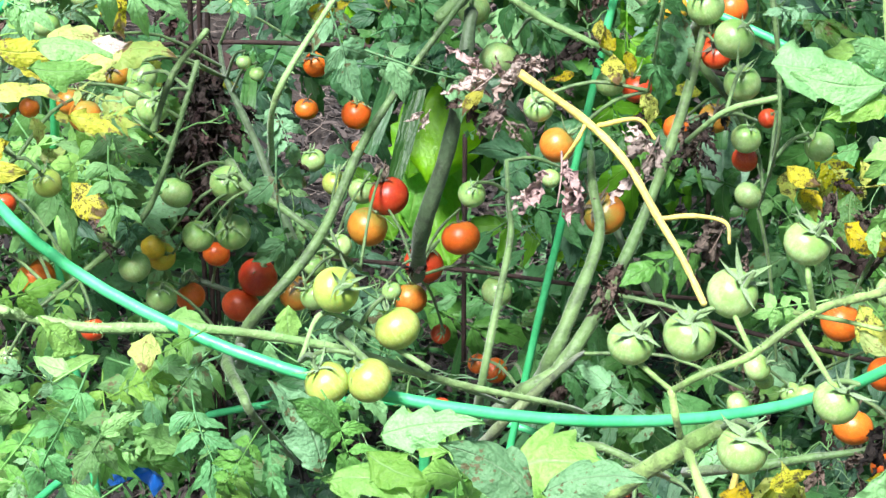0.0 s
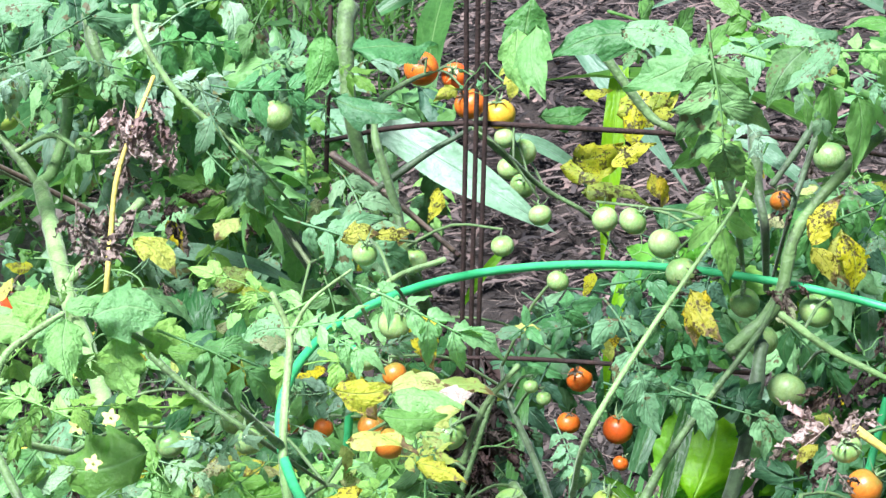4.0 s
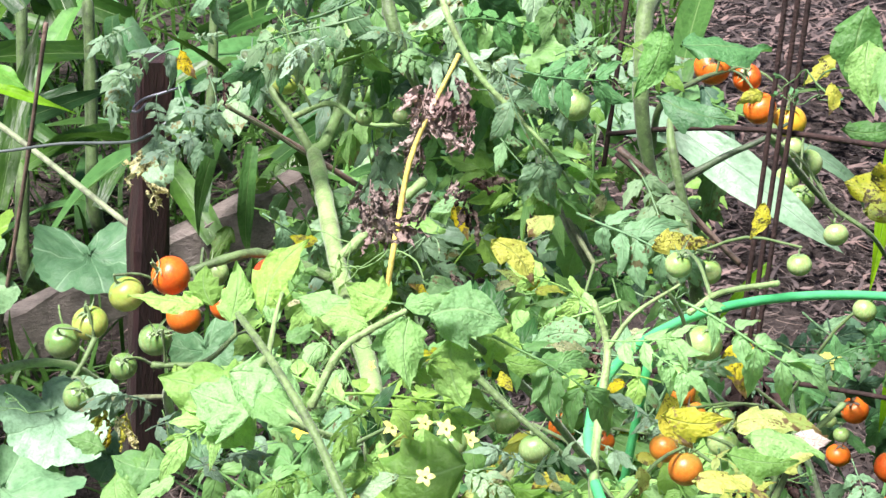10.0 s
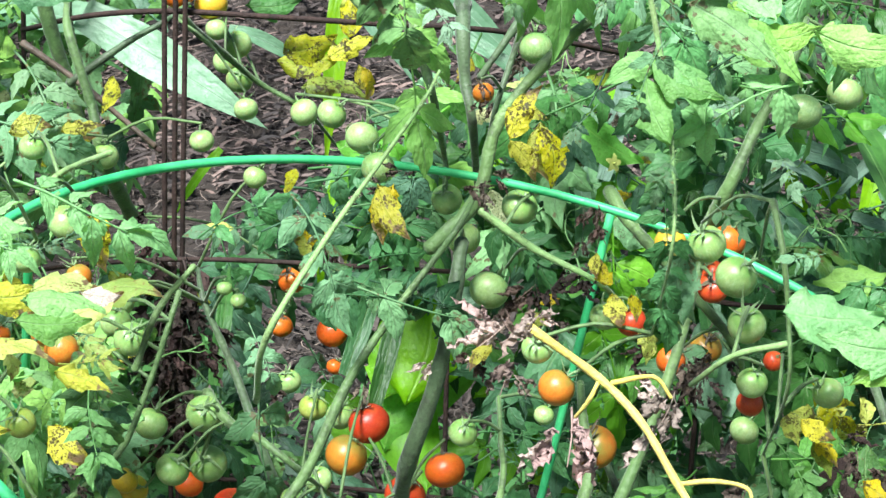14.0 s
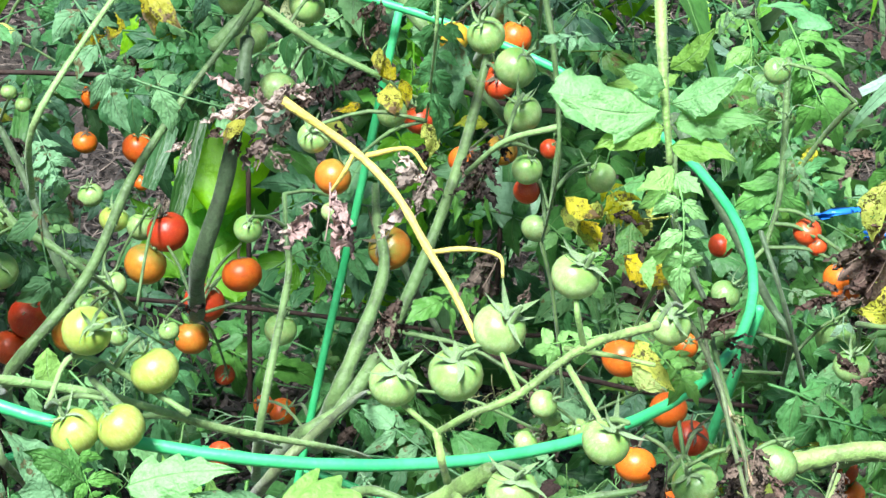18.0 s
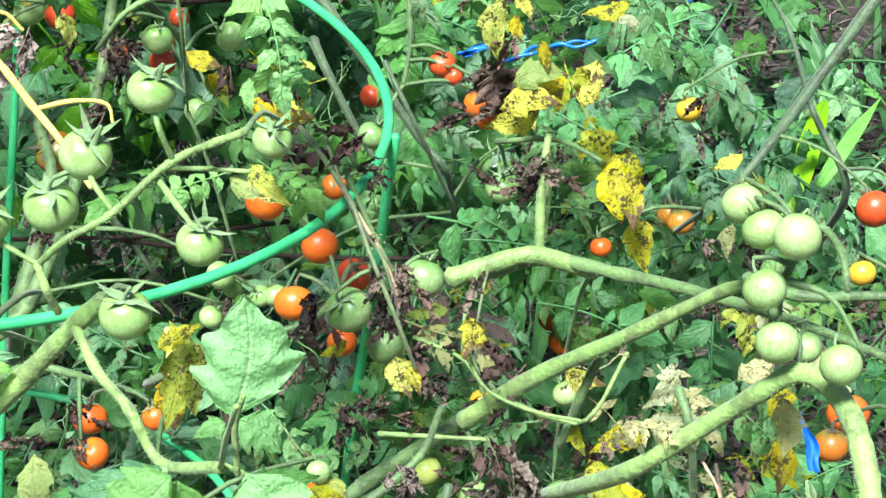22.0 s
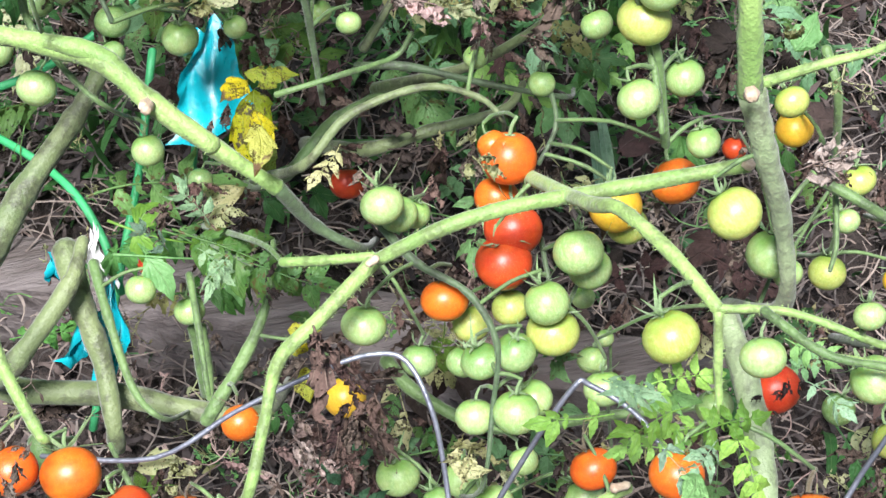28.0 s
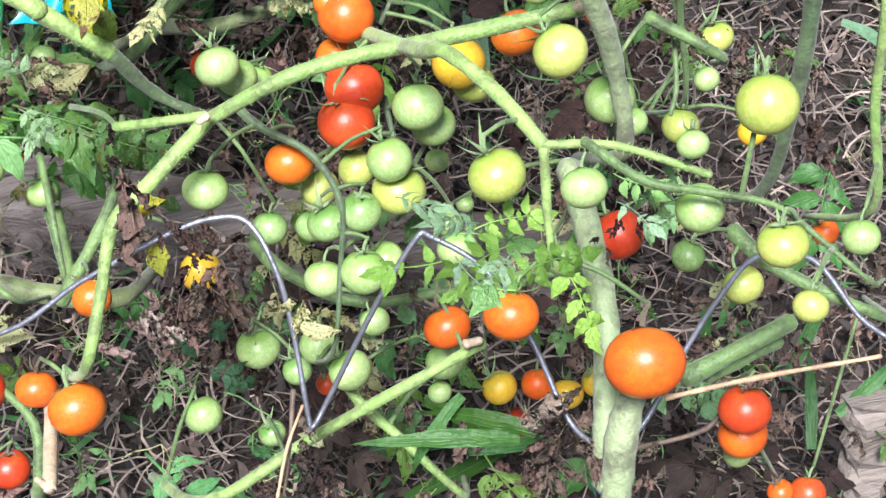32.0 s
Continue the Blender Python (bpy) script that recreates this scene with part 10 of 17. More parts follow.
leaf(A,"s4d",0.133,1.038,1.157,0.059,35,18,-38)
leaf(A,"s1d",0.168,1.033,1.159,0.036,87,-58,-52)
leaf(A,"s0d",0.158,1.035,1.161,0.032,-51,-32,-152)
leaf(A,"c3v",-0.003,1.192,1.121,0.042,21,39,-57)
leaf(A,"c6d",0.061,1.147,1.152,0.038,35,10,-38)
leaf(A,"c7v",0.179,1.113,1.083,0.030,-27,9,-143)
leaf(A,"c2v",0.031,1.195,1.132,0.038,29,23,-45)
leaf(A,"c1v",0.117,1.190,1.131,0.035,-25,28,-135)
leaf(A,"c4v",0.137,1.059,1.066,0.031,-19,23,-128)
leaf(A,"c5v",0.104,1.215,1.041,0.033,-26,17,-137)
leaf(A,"c6v",0.195,1.099,1.055,0.032,23,19,-64)
leaf(A,"c3v",0.165,1.093,1.026,0.032,25,12,-58)
leaf(A,"c0d",-0.118,1.321,0.912,0.055,-35,-2,-151)
leaf(A,"c2d",-0.077,1.267,0.903,0.054,34,2,-20)
leaf(A,"c4d",-0.127,1.290,0.847,0.056,10,41,-65)

leaf(E,"o0l",0.193,0.661,0.927,0.050,51,-77,29)
leaf(E,"o1l",0.195,0.652,0.932,0.021,40,34,-31)
leaf(E,"s2l",0.191,0.660,0.926,0.014,-40,12,-174)
leaf(E,"o2l",0.195,0.633,0.921,0.033,19,50,-64)
leaf(E,"s0g",0.198,0.648,0.908,0.026,33,2,-6)
leaf(E,"s3Y",0.217,0.642,0.902,0.018,38,15,-17)
leaf(E,"o1l",0.168,0.635,0.924,0.035,-41,15,-167)
leaf(E,"o3l",0.170,0.642,0.916,0.026,-20,50,-120)
leaf(E,"s1g",0.166,0.661,0.909,0.037,-28,-2,-179)
leaf(E,"s4v",0.157,0.630,0.900,0.028,-38,4,-175)
leaf(E,"s5g",0.187,0.652,0.896,0.016,-37,22,-164)
leaf(E,"s2g",0.189,0.651,0.895,0.010,34,32,-29)
leaf(E,"s1l",0.166,0.668,0.867,0.021,35,25,-22)
leaf(E,"s0l",0.160,0.673,0.841,0.027,36,12,-10)
leaf(E,"o2g",0.136,0.640,0.864,0.026,-31,6,-170)
leaf(E,"s3g",0.141,0.680,0.850,0.014,-32,33,-146)
leaf(D,"o3b",0.401,1.070,0.875,0.042,28,61,-70)
leaf(E,"c1l",0.054,0.732,0.872,0.080,-26,-51,136)
leaf(E,"o3l",0.059,0.773,0.896,0.045,31,-19,-15)
leaf(E,"s2l",0.029,0.733,0.879,0.038,56,-46,-4)
leaf(E,"o0l",0.023,0.765,0.893,0.025,-41,10,-162)
# blossoms
flower(Q, -1.240, 2.020, 0.441, 0.0148, 35, -34, PETAL)
flower(Q, -1.291, 1.991, 0.414, 0.0133, 38, 17, PETAL)
flower(Q, -1.287, 2.053, 0.423, 0.0121, 49, -23, PETAL)
flower(Q, -1.417, 2.079, 0.722, 0.0148, 35, 13, PETAL)
flower(C, -0.657, 1.429, 0.726, 0.0058, 41, 5, PETAL)
flower(C, -0.366, 1.144, 0.892, 0.0057, 56, 7, PALE)
flower(C, -0.333, 0.924, 1.014, 0.0043, 55, 28, PALE)
flower(C, -0.336, 0.896, 1.000, 0.0036, 52, 39, PALE)
flower(C, -0.355, 0.927, 0.988, 0.0043, 36, 9, PALE)
flower(C, -0.460, 1.085, 0.912, 0.0071, 46, -29, PETAL)
flower(A, 0.130, 1.399, 0.933, 0.0075, 70, 37, PALE)
flower(C, -0.404, 1.054, 0.978, 0.0035, 77, -31, PALE)
flower(C, -0.294, 0.823, 1.066, 0.0045, 50, 20, PALE)
flower(C, -0.297, 0.803, 1.052, 0.0045, 50, 20, PALE)
flower(C, -0.343, 0.901, 1.021, 0.0050, 50, 20, PALE)

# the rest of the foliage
# the e leaves behind the nearer ones carry the gaps' shade in their colour
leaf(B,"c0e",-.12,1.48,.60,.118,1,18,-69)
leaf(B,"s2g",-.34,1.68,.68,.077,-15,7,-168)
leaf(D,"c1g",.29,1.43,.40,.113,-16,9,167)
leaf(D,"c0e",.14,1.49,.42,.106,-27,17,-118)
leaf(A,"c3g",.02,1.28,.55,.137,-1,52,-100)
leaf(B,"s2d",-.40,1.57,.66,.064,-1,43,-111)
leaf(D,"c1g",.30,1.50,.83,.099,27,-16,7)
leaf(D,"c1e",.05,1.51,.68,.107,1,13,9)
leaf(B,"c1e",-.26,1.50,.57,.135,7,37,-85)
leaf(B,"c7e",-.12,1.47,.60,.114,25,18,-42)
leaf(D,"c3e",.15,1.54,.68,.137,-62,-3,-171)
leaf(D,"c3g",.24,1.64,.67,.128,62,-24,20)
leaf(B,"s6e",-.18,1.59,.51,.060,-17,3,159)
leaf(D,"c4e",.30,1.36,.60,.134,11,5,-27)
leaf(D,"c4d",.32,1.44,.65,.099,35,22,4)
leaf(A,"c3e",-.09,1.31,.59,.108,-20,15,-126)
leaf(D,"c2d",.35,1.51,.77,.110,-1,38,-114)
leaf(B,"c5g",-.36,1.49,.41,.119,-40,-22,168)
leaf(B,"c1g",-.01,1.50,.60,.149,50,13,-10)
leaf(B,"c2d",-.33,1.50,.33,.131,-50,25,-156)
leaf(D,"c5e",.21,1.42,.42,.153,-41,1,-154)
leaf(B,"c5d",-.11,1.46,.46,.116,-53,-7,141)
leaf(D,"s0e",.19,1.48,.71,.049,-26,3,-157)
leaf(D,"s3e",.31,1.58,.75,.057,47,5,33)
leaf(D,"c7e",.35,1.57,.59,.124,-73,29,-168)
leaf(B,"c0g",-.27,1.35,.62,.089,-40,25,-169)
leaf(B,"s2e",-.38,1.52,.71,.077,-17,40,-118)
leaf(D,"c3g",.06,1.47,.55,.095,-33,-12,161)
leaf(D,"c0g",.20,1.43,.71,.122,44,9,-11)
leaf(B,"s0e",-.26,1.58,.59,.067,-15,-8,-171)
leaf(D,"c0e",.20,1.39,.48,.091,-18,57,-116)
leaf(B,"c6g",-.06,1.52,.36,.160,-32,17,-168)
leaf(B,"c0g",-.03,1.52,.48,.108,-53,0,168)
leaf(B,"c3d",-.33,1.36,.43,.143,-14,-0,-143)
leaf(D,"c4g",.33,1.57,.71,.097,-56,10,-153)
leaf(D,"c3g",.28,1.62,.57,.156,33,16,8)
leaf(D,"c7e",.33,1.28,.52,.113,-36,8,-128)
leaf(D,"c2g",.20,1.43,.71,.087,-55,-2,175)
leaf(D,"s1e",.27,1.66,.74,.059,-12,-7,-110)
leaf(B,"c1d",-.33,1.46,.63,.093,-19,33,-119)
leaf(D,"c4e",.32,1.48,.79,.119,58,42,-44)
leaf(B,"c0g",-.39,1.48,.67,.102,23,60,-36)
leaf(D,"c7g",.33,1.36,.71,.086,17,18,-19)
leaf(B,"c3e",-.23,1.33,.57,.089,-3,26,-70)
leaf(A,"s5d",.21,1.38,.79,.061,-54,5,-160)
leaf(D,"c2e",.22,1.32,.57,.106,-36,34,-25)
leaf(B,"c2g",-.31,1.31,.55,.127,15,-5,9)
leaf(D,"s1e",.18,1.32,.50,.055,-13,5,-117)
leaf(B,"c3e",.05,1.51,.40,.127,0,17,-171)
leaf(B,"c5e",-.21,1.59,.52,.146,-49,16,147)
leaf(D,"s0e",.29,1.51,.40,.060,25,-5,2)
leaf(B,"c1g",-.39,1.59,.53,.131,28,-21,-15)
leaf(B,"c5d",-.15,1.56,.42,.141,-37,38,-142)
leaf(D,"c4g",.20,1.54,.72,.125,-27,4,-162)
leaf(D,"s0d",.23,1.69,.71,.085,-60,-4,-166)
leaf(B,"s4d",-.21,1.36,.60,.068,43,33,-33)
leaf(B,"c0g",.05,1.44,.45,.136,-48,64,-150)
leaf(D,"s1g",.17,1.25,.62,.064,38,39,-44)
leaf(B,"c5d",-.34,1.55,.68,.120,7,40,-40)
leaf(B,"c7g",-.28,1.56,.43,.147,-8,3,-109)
leaf(D,"c0g",.11,1.59,.47,.166,41,41,-39)
leaf(B,"s4e",-.37,1.48,.36,.069,-7,48,-157)
leaf(A,"c0e",-.08,1.31,.48,.106,-22,-19,-154)
leaf(D,"c1d",.38,1.42,.42,.110,-21,28,-169)
leaf(D,"c1e",.38,1.73,.75,.110,20,0,-26)
leaf(D,"c4d",.30,1.40,.59,.099,-1,13,-143)
leaf(D,"c5e",.10,1.69,.66,.141,-10,52,-98)
leaf(D,"c0g",.23,1.53,.53,.157,19,-7,18)
leaf(D,"c6d",.09,1.42,.45,.125,-34,47,-112)
leaf(D,"s2g",.32,1.55,.65,.063,24,8,10)
leaf(B,"s2d",.23,1.63,.77,.060,-6,26,-152)
leaf(B,"c6e",-.31,1.66,.73,.126,33,61,-42)
leaf(B,"c1e",-.35,1.38,.60,.095,23,-29,12)
leaf(D,"c5d",.29,1.28,.63,.123,-35,9,-133)
leaf(B,"c4d",-.38,1.60,.65,.158,29,-11,-16)
leaf(B,"c0e",-.37,1.55,.78,.126,-20,36,-102)
leaf(B,"c3e",-.03,1.71,.72,.100,36,-14,16)
leaf(D,"c4d",.31,1.28,.51,.113,12,-8,-2)
leaf(B,"c0e",-.26,1.51,.34,.141,58,16,-18)
leaf(A,"c4g",-.17,1.21,.59,.116,-0,-0,-61)
leaf(D,"c5d",.09,1.51,.64,.137,17,7,-13)
leaf(B,"s1g",.28,1.64,.79,.068,-41,8,-157)
leaf(D,"c2g",.15,1.51,.53,.121,-18,12,-167)
leaf(B,"c6e",-.46,1.69,.68,.115,-19,26,-136)
leaf(D,"c5d",.32,1.49,.57,.093,18,12,-24)
leaf(A,"c3g",-.25,.96,.79,.059,-6,19,-17)
leaf(A,"c1l",-.10,.92,.80,.060,4,-26,178)
leaf(A,"c1g",-.11,.95,.84,.079,-5,10,-149)
leaf(A,"s5d",-.09,.92,.81,.031,-34,24,-114)
leaf(A,"c3l",-.23,.86,.88,.068,5,34,-87)
leaf(A,"s0l",-.21,.93,.80,.030,-44,20,-144)
leaf(A,"c1l",-.19,.94,.73,.064,23,22,-55)
leaf(A,"s4l",-.13,.77,.91,.023,65,-27,14)
leaf(A,"c2g",-.12,.76,.89,.056,-56,28,-138)
leaf(A,"c0l",-.10,.87,.82,.073,12,44,-87)
leaf(A,"s1g",-.14,.87,.80,.038,-6,41,-84)
leaf(A,"c6l",-.21,.96,.79,.060,-11,-2,-160)
leaf(A,"c5l",-.24,.89,.87,.049,-25,-16,176)
leaf(A,"c4l",-.20,.79,.89,.047,46,54,-68)
leaf(A,"c1l",-.23,.85,.86,.045,-55,52,-167)
leaf(A,"c7l",-.23,.91,.84,.069,4,17,-175)
leaf(A,"c4l",-.20,.94,.77,.068,3,-22,6)
leaf(A,"s1d",-.05,.81,.87,.027,-37,15,172)
leaf(A,"c4l",-.15,.87,.89,.060,34,7,-28)
leaf(A,"c5l",-.26,.91,.78,.065,-14,41,-152)
leaf(A,"c6l",-.07,.78,.89,.042,2,20,-99)
leaf(A,"c2l",-.22,.94,.79,.054,37,-8,29)
leaf(A,"c5l",-.18,.92,.80,.052,60,21,-17)
leaf(A,"c3l",-.14,.76,.89,.047,23,53,-90)
leaf(A,"c4l",-.21,.94,.82,.070,38,47,5)
leaf(A,"c5l",-.26,.97,.80,.074,-58,-9,159)
leaf(A,"c6l",-.11,.96,.84,.068,-18,1,-143)
leaf(A,"c7g",-.18,.82,.88,.065,-5,29,-116)
leaf(A,"c6d",-.25,.96,.83,.056,-8,26,-99)
leaf(A,"c4l",-.14,.95,.81,.054,-58,48,-174)
leaf(A,"s4l",-.17,.92,.75,.033,38,46,-81)
leaf(A,"c2l",-.17,.77,.87,.059,-24,58,-112)
leaf(A,"c0l",-.15,.90,.81,.054,-32,25,154)
leaf(A,"c1g",-.25,.89,.80,.068,48,-7,28)
leaf(A,"c4d",-.09,.86,.90,.059,-42,36,-163)
leaf(A,"s3l",-.10,.80,.88,.024,-59,-15,168)
leaf(A,"s1l",-.11,.84,.82,.037,-14,30,-142)
leaf(A,"c2l",-.27,.95,.80,.065,-63,-1,-177)
leaf(A,"c3l",.06,.88,.82,.068,-10,41,-98)
leaf(A,"c3l",-.02,.79,.86,.049,82,38,-28)
leaf(A,"s1g",-.00,.91,.77,.034,-28,34,-152)
leaf(A,"c5g",-.02,.91,.80,.061,-7,40,-122)
leaf(A,"c1g",-.03,.80,.87,.062,67,42,-43)
leaf(A,"c4g",.01,.89,.79,.065,-21,56,-126)
leaf(C,"c4d",-.61,1.67,.82,.095,-34,37,-153)
leaf(B,"c7l",-.44,1.74,.83,.101,48,3,12)
leaf(C,"c2v",-.62,1.61,.87,.143,70,50,-18)
leaf(B,"c2l",-.47,1.62,.86,.096,-22,31,-146)
leaf(C,"c0l",-.57,1.66,1.01,.099,56,52,-28)
leaf(C,"c5g",-.38,1.32,.93,.072,16,10,-144)
leaf(B,"c6g",-.46,1.77,.93,.119,-26,28,-124)
leaf(B,"c7l",-.43,1.62,.96,.142,27,2,-77)
leaf(C,"c1v",-.57,1.62,.89,.125,39,34,-44)
leaf(C,"c3l",-.65,1.68,.80,.112,11,55,-47)
leaf(B,"c6d",-.55,1.77,.94,.120,35,16,-10)
leaf(B,"c1l",-.42,1.81,.94,.123,-16,24,-119)
leaf(C,"c5l",-.57,1.65,.90,.098,54,-4,16)
leaf(B,"c1l",-.35,1.52,.86,.138,-53,4,-143)
leaf(C,"c1v",-.61,1.68,.82,.133,14,38,-47)
leaf(C,"s3d",-.59,1.59,.82,.075,-56,13,-175)
leaf(B,"s1l",-.46,1.58,1.02,.069,56,-19,6)
leaf(C,"s5g",-.59,1.55,.83,.064,-78,7,-175)
leaf(B,"c1l",-.42,1.74,.85,.151,-74,-44,-147)
leaf(B,"c0l",-.38,1.55,.97,.120,22,83,-51)
leaf(B,"c3g",-.42,1.73,.81,.101,34,13,-39)
leaf(C,"c7v",-.60,1.70,.95,.109,15,34,-71)
leaf(B,"c6g",-.42,1.68,.81,.145,-16,25,-161)
leaf(B,"c7v",-.48,1.67,.89,.103,58,10,17)
leaf(C,"c0d",-.64,1.77,.98,.133,-33,4,179)
leaf(C,"c4v",-.40,1.36,.94,.072,-69,82,-142)
leaf(B,"c5d",-.32,1.38,.92,.083,-11,47,-66)
leaf(C,"c6v",-.57,1.60,.90,.120,-17,28,-115)
leaf(C,"c6d",-.66,1.64,.83,.111,42,8,-5)
leaf(B,"s3l",-.52,1.72,1.00,.082,-67,81,-173)
leaf(B,"c7v",-.49,1.76,.87,.136,-7,21,-134)
leaf(B,"c4d",-.45,1.75,.87,.089,-7,17,-135)
leaf(B,"s4d",-.52,1.70,.89,.055,-45,0,-141)
leaf(C,"c0l",-.61,1.67,.87,.150,7,50,-31)
leaf(B,"c2l",-.41,1.70,.91,.123,-50,-3,-169)
leaf(C,"c2v",-.58,1.58,.95,.078,11,12,-61)
leaf(B,"c1g",-.54,1.68,.99,.143,0,-2,-36)
leaf(B,"s6g",-.45,1.73,.82,.048,-37,-5,167)
leaf(C,"c5l",-.67,1.68,.77,.127,-71,44,-147)
leaf(B,"c1v",-.54,1.67,.81,.088,5,-8,-162)
leaf(B,"c3l",-.44,1.58,.86,.119,36,63,-29)
leaf(C,"c3d",-.53,1.53,.87,.077,-51,-19,-171)
leaf(B,"c7v",-.53,1.68,.81,.107,-49,10,-169)
leaf(C,"s6l",-.59,1.60,.81,.068,11,38,-97)
leaf(B,"s4d",-.44,1.74,.89,.087,12,35,-78)
leaf(C,"c4l",-.57,1.57,.89,.104,-3,59,-69)
leaf(C,"c1g",-.67,1.69,.99,.121,30,-3,-3)
leaf(C,"c6v",-.58,1.56,.91,.106,-42,46,-126)
leaf(B,"c4g",-.39,1.55,.83,.117,-64,57,-137)
leaf(C,"c2l",-.47,1.11,.83,.123,-6,14,-95)
leaf(C,"s1d",-.38,1.09,.83,.040,2,71,-74)
leaf(C,"c7l",-.37,1.20,.85,.096,66,47,-7)
leaf(C,"c0l",-.50,1.15,.79,.099,8,31,-125)
leaf(A,"c5d",-.26,1.20,.94,.093,-59,-7,179)
leaf(C,"s7d",-.42,1.21,.97,.056,26,27,20)
leaf(C,"s4d",-.46,1.17,.89,.055,-2,33,-110)
leaf(C,"c2l",-.42,1.19,.83,.100,-25,-9,-127)
leaf(C,"c6d",-.36,1.19,.79,.087,13,55,-88)
leaf(C,"c5l",-.36,1.21,.86,.106,-54,15,-144)
leaf(C,"s0l",-.35,1.22,.93,.056,-34,28,-167)
leaf(C,"s0l",-.41,1.18,.93,.050,32,-31,9)
leaf(B,"c7l",-.30,1.28,.95,.099,-53,30,-161)
leaf(C,"c5d",-.45,1.09,.84,.069,-61,-17,-177)
leaf(A,"c5l",-.28,1.17,.88,.080,62,66,-34)
leaf(C,"c2l",-.43,1.14,.83,.104,73,6,15)
leaf(C,"s1l",-.43,1.18,.79,.057,42,43,-48)
leaf(C,"c5e",-.47,1.19,.88,.099,64,13,-10)
leaf(C,"c7l",-.35,1.20,.85,.110,-20,5,-160)
leaf(C,"s4e",-.37,1.22,.94,.062,-4,11,-105)
leaf(C,"c0e",-.33,1.19,.80,.103,-2,-9,10)
leaf(C,"c2l",-.39,1.17,.89,.085,-30,23,-170)
leaf(C,"c4e",-.33,1.21,.91,.122,-72,-25,170)
leaf(C,"c4l",-.38,1.13,.80,.059,-59,39,-150)
leaf(C,"c5d",-.41,1.02,.90,.065,37,77,-11)
leaf(C,"c2l",-.36,1.18,.89,.094,-11,25,-170)
leaf(B,"s6K",.05,1.72,1.01,.079,-47,-16,169)
leaf(D,"c3d",.13,1.52,.63,.100,8,0,-37)
leaf(B,"c0e",.13,1.63,.83,.117,-58,16,167)
leaf(B,"c2d",.04,1.71,.79,.122,61,-1,-19)
leaf(B,"c1K",.04,1.64,.84,.126,48,52,-13)
leaf(B,"s2K",.11,1.53,.92,.069,51,26,0)
leaf(B,"c0K",.14,1.66,1.01,.133,25,-5,5)
leaf(D,"s5K",.16,1.60,.56,.078,-27,2,-166)
leaf(B,"c4e",-.24,1.51,.62,.128,63,34,-4)
leaf(B,"c5d",-.01,1.59,.77,.124,53,-12,30)
leaf(B,"s6g",-.18,1.67,.97,.052,56,-9,11)
leaf(D,"c0e",.11,1.49,.73,.111,-1,35,-88)
leaf(B,"c7e",.13,1.54,.88,.106,19,23,-8)
leaf(B,"c2e",-.02,1.66,.80,.098,-41,3,-133)
leaf(D,"c4e",.11,1.64,.62,.096,56,27,19)
leaf(D,"c4K",.11,1.57,.70,.120,32,-16,-22)
leaf(B,"s1e",-.07,1.61,.90,.073,42,22,-1)
leaf(B,"c6g",-.23,1.57,.62,.103,35,7,22)
leaf(B,"c5g",.03,1.60,.97,.085,-34,41,-138)
leaf(D,"c2g",.16,1.66,.75,.097,-23,5,-127)
leaf(D,"s1g",.15,1.61,.63,.078,-23,11,175)
leaf(B,"s1d",.05,1.62,.79,.077,-20,-4,10)
leaf(D,"c4K",.13,1.55,.68,.104,4,8,-19)
leaf(D,"s2g",.18,1.67,.66,.054,13,22,-51)
leaf(B,"c7d",.09,1.54,.85,.095,-31,18,-127)
leaf(B,"c0e",.08,1.61,.90,.108,-38,7,158)
leaf(B,"c5g",.07,1.58,.88,.106,-3,29,-92)
leaf(B,"s0d",.06,1.75,.87,.065,-40,17,-139)
leaf(B,"c0e",.07,1.59,.84,.102,19,65,-50)
leaf(D,"c0e",.12,1.68,.71,.139,25,4,-174)
leaf(B,"s3g",.05,1.65,.89,.056,-33,42,-130)
leaf(B,"s6K",.14,1.55,.77,.065,-11,7,-169)
leaf(B,"s4K",.03,1.57,.64,.076,-16,-22,9)
leaf(D,"c6e",.14,1.61,.69,.128,18,33,-70)
leaf(D,"s2g",.11,1.55,.71,.075,-19,22,-109)
leaf(B,"c3g",.13,1.71,.86,.117,57,54,-66)
leaf(B,"c4g",-.11,1.49,.88,.111,46,-2,10)
leaf(B,"c6g",-.26,1.60,.70,.146,-49,14,-115)
leaf(D,"c3e",.14,1.59,.62,.146,27,22,-114)
leaf(B,"c6g",.03,1.66,.74,.101,19,2,15)
leaf(B,"c7g",.14,1.53,.96,.126,-54,30,-164)
leaf(B,"c1g",-.01,1.60,.77,.109,-35,17,167)
leaf(B,"c1K",.16,1.72,.90,.095,74,48,28)
leaf(B,"c7K",-.00,1.57,.92,.115,-49,31,-149)
leaf(B,"c7e",-.01,1.46,.95,.084,-16,55,-100)
leaf(B,"c3g",.04,1.44,.88,.097,59,23,-57)
leaf(B,"c4d",-.24,1.35,.84,.082,-28,50,-102)
leaf(B,"c7K",.14,1.56,.88,.137,39,55,-83)
leaf(B,"c6g",-.25,1.65,.77,.128,-35,35,-152)
leaf(B,"c0d",-.07,1.47,.86,.093,31,-6,12)
leaf(B,"c2K",.08,1.71,.79,.105,-65,-8,-165)
leaf(D,"c0K",.12,1.61,.58,.113,-31,-1,-165)
leaf(B,"c0g",.03,1.43,.68,.094,22,-12,-13)
leaf(B,"c2g",.09,1.70,.77,.134,49,16,-53)
leaf(B,"c7g",.11,1.46,.76,.108,-5,7,-11)
leaf(B,"c6l",-.44,1.81,.99,.105,-87,-25,-130)
leaf(C,"c1l",-.56,1.64,.97,.093,14,16,-156)
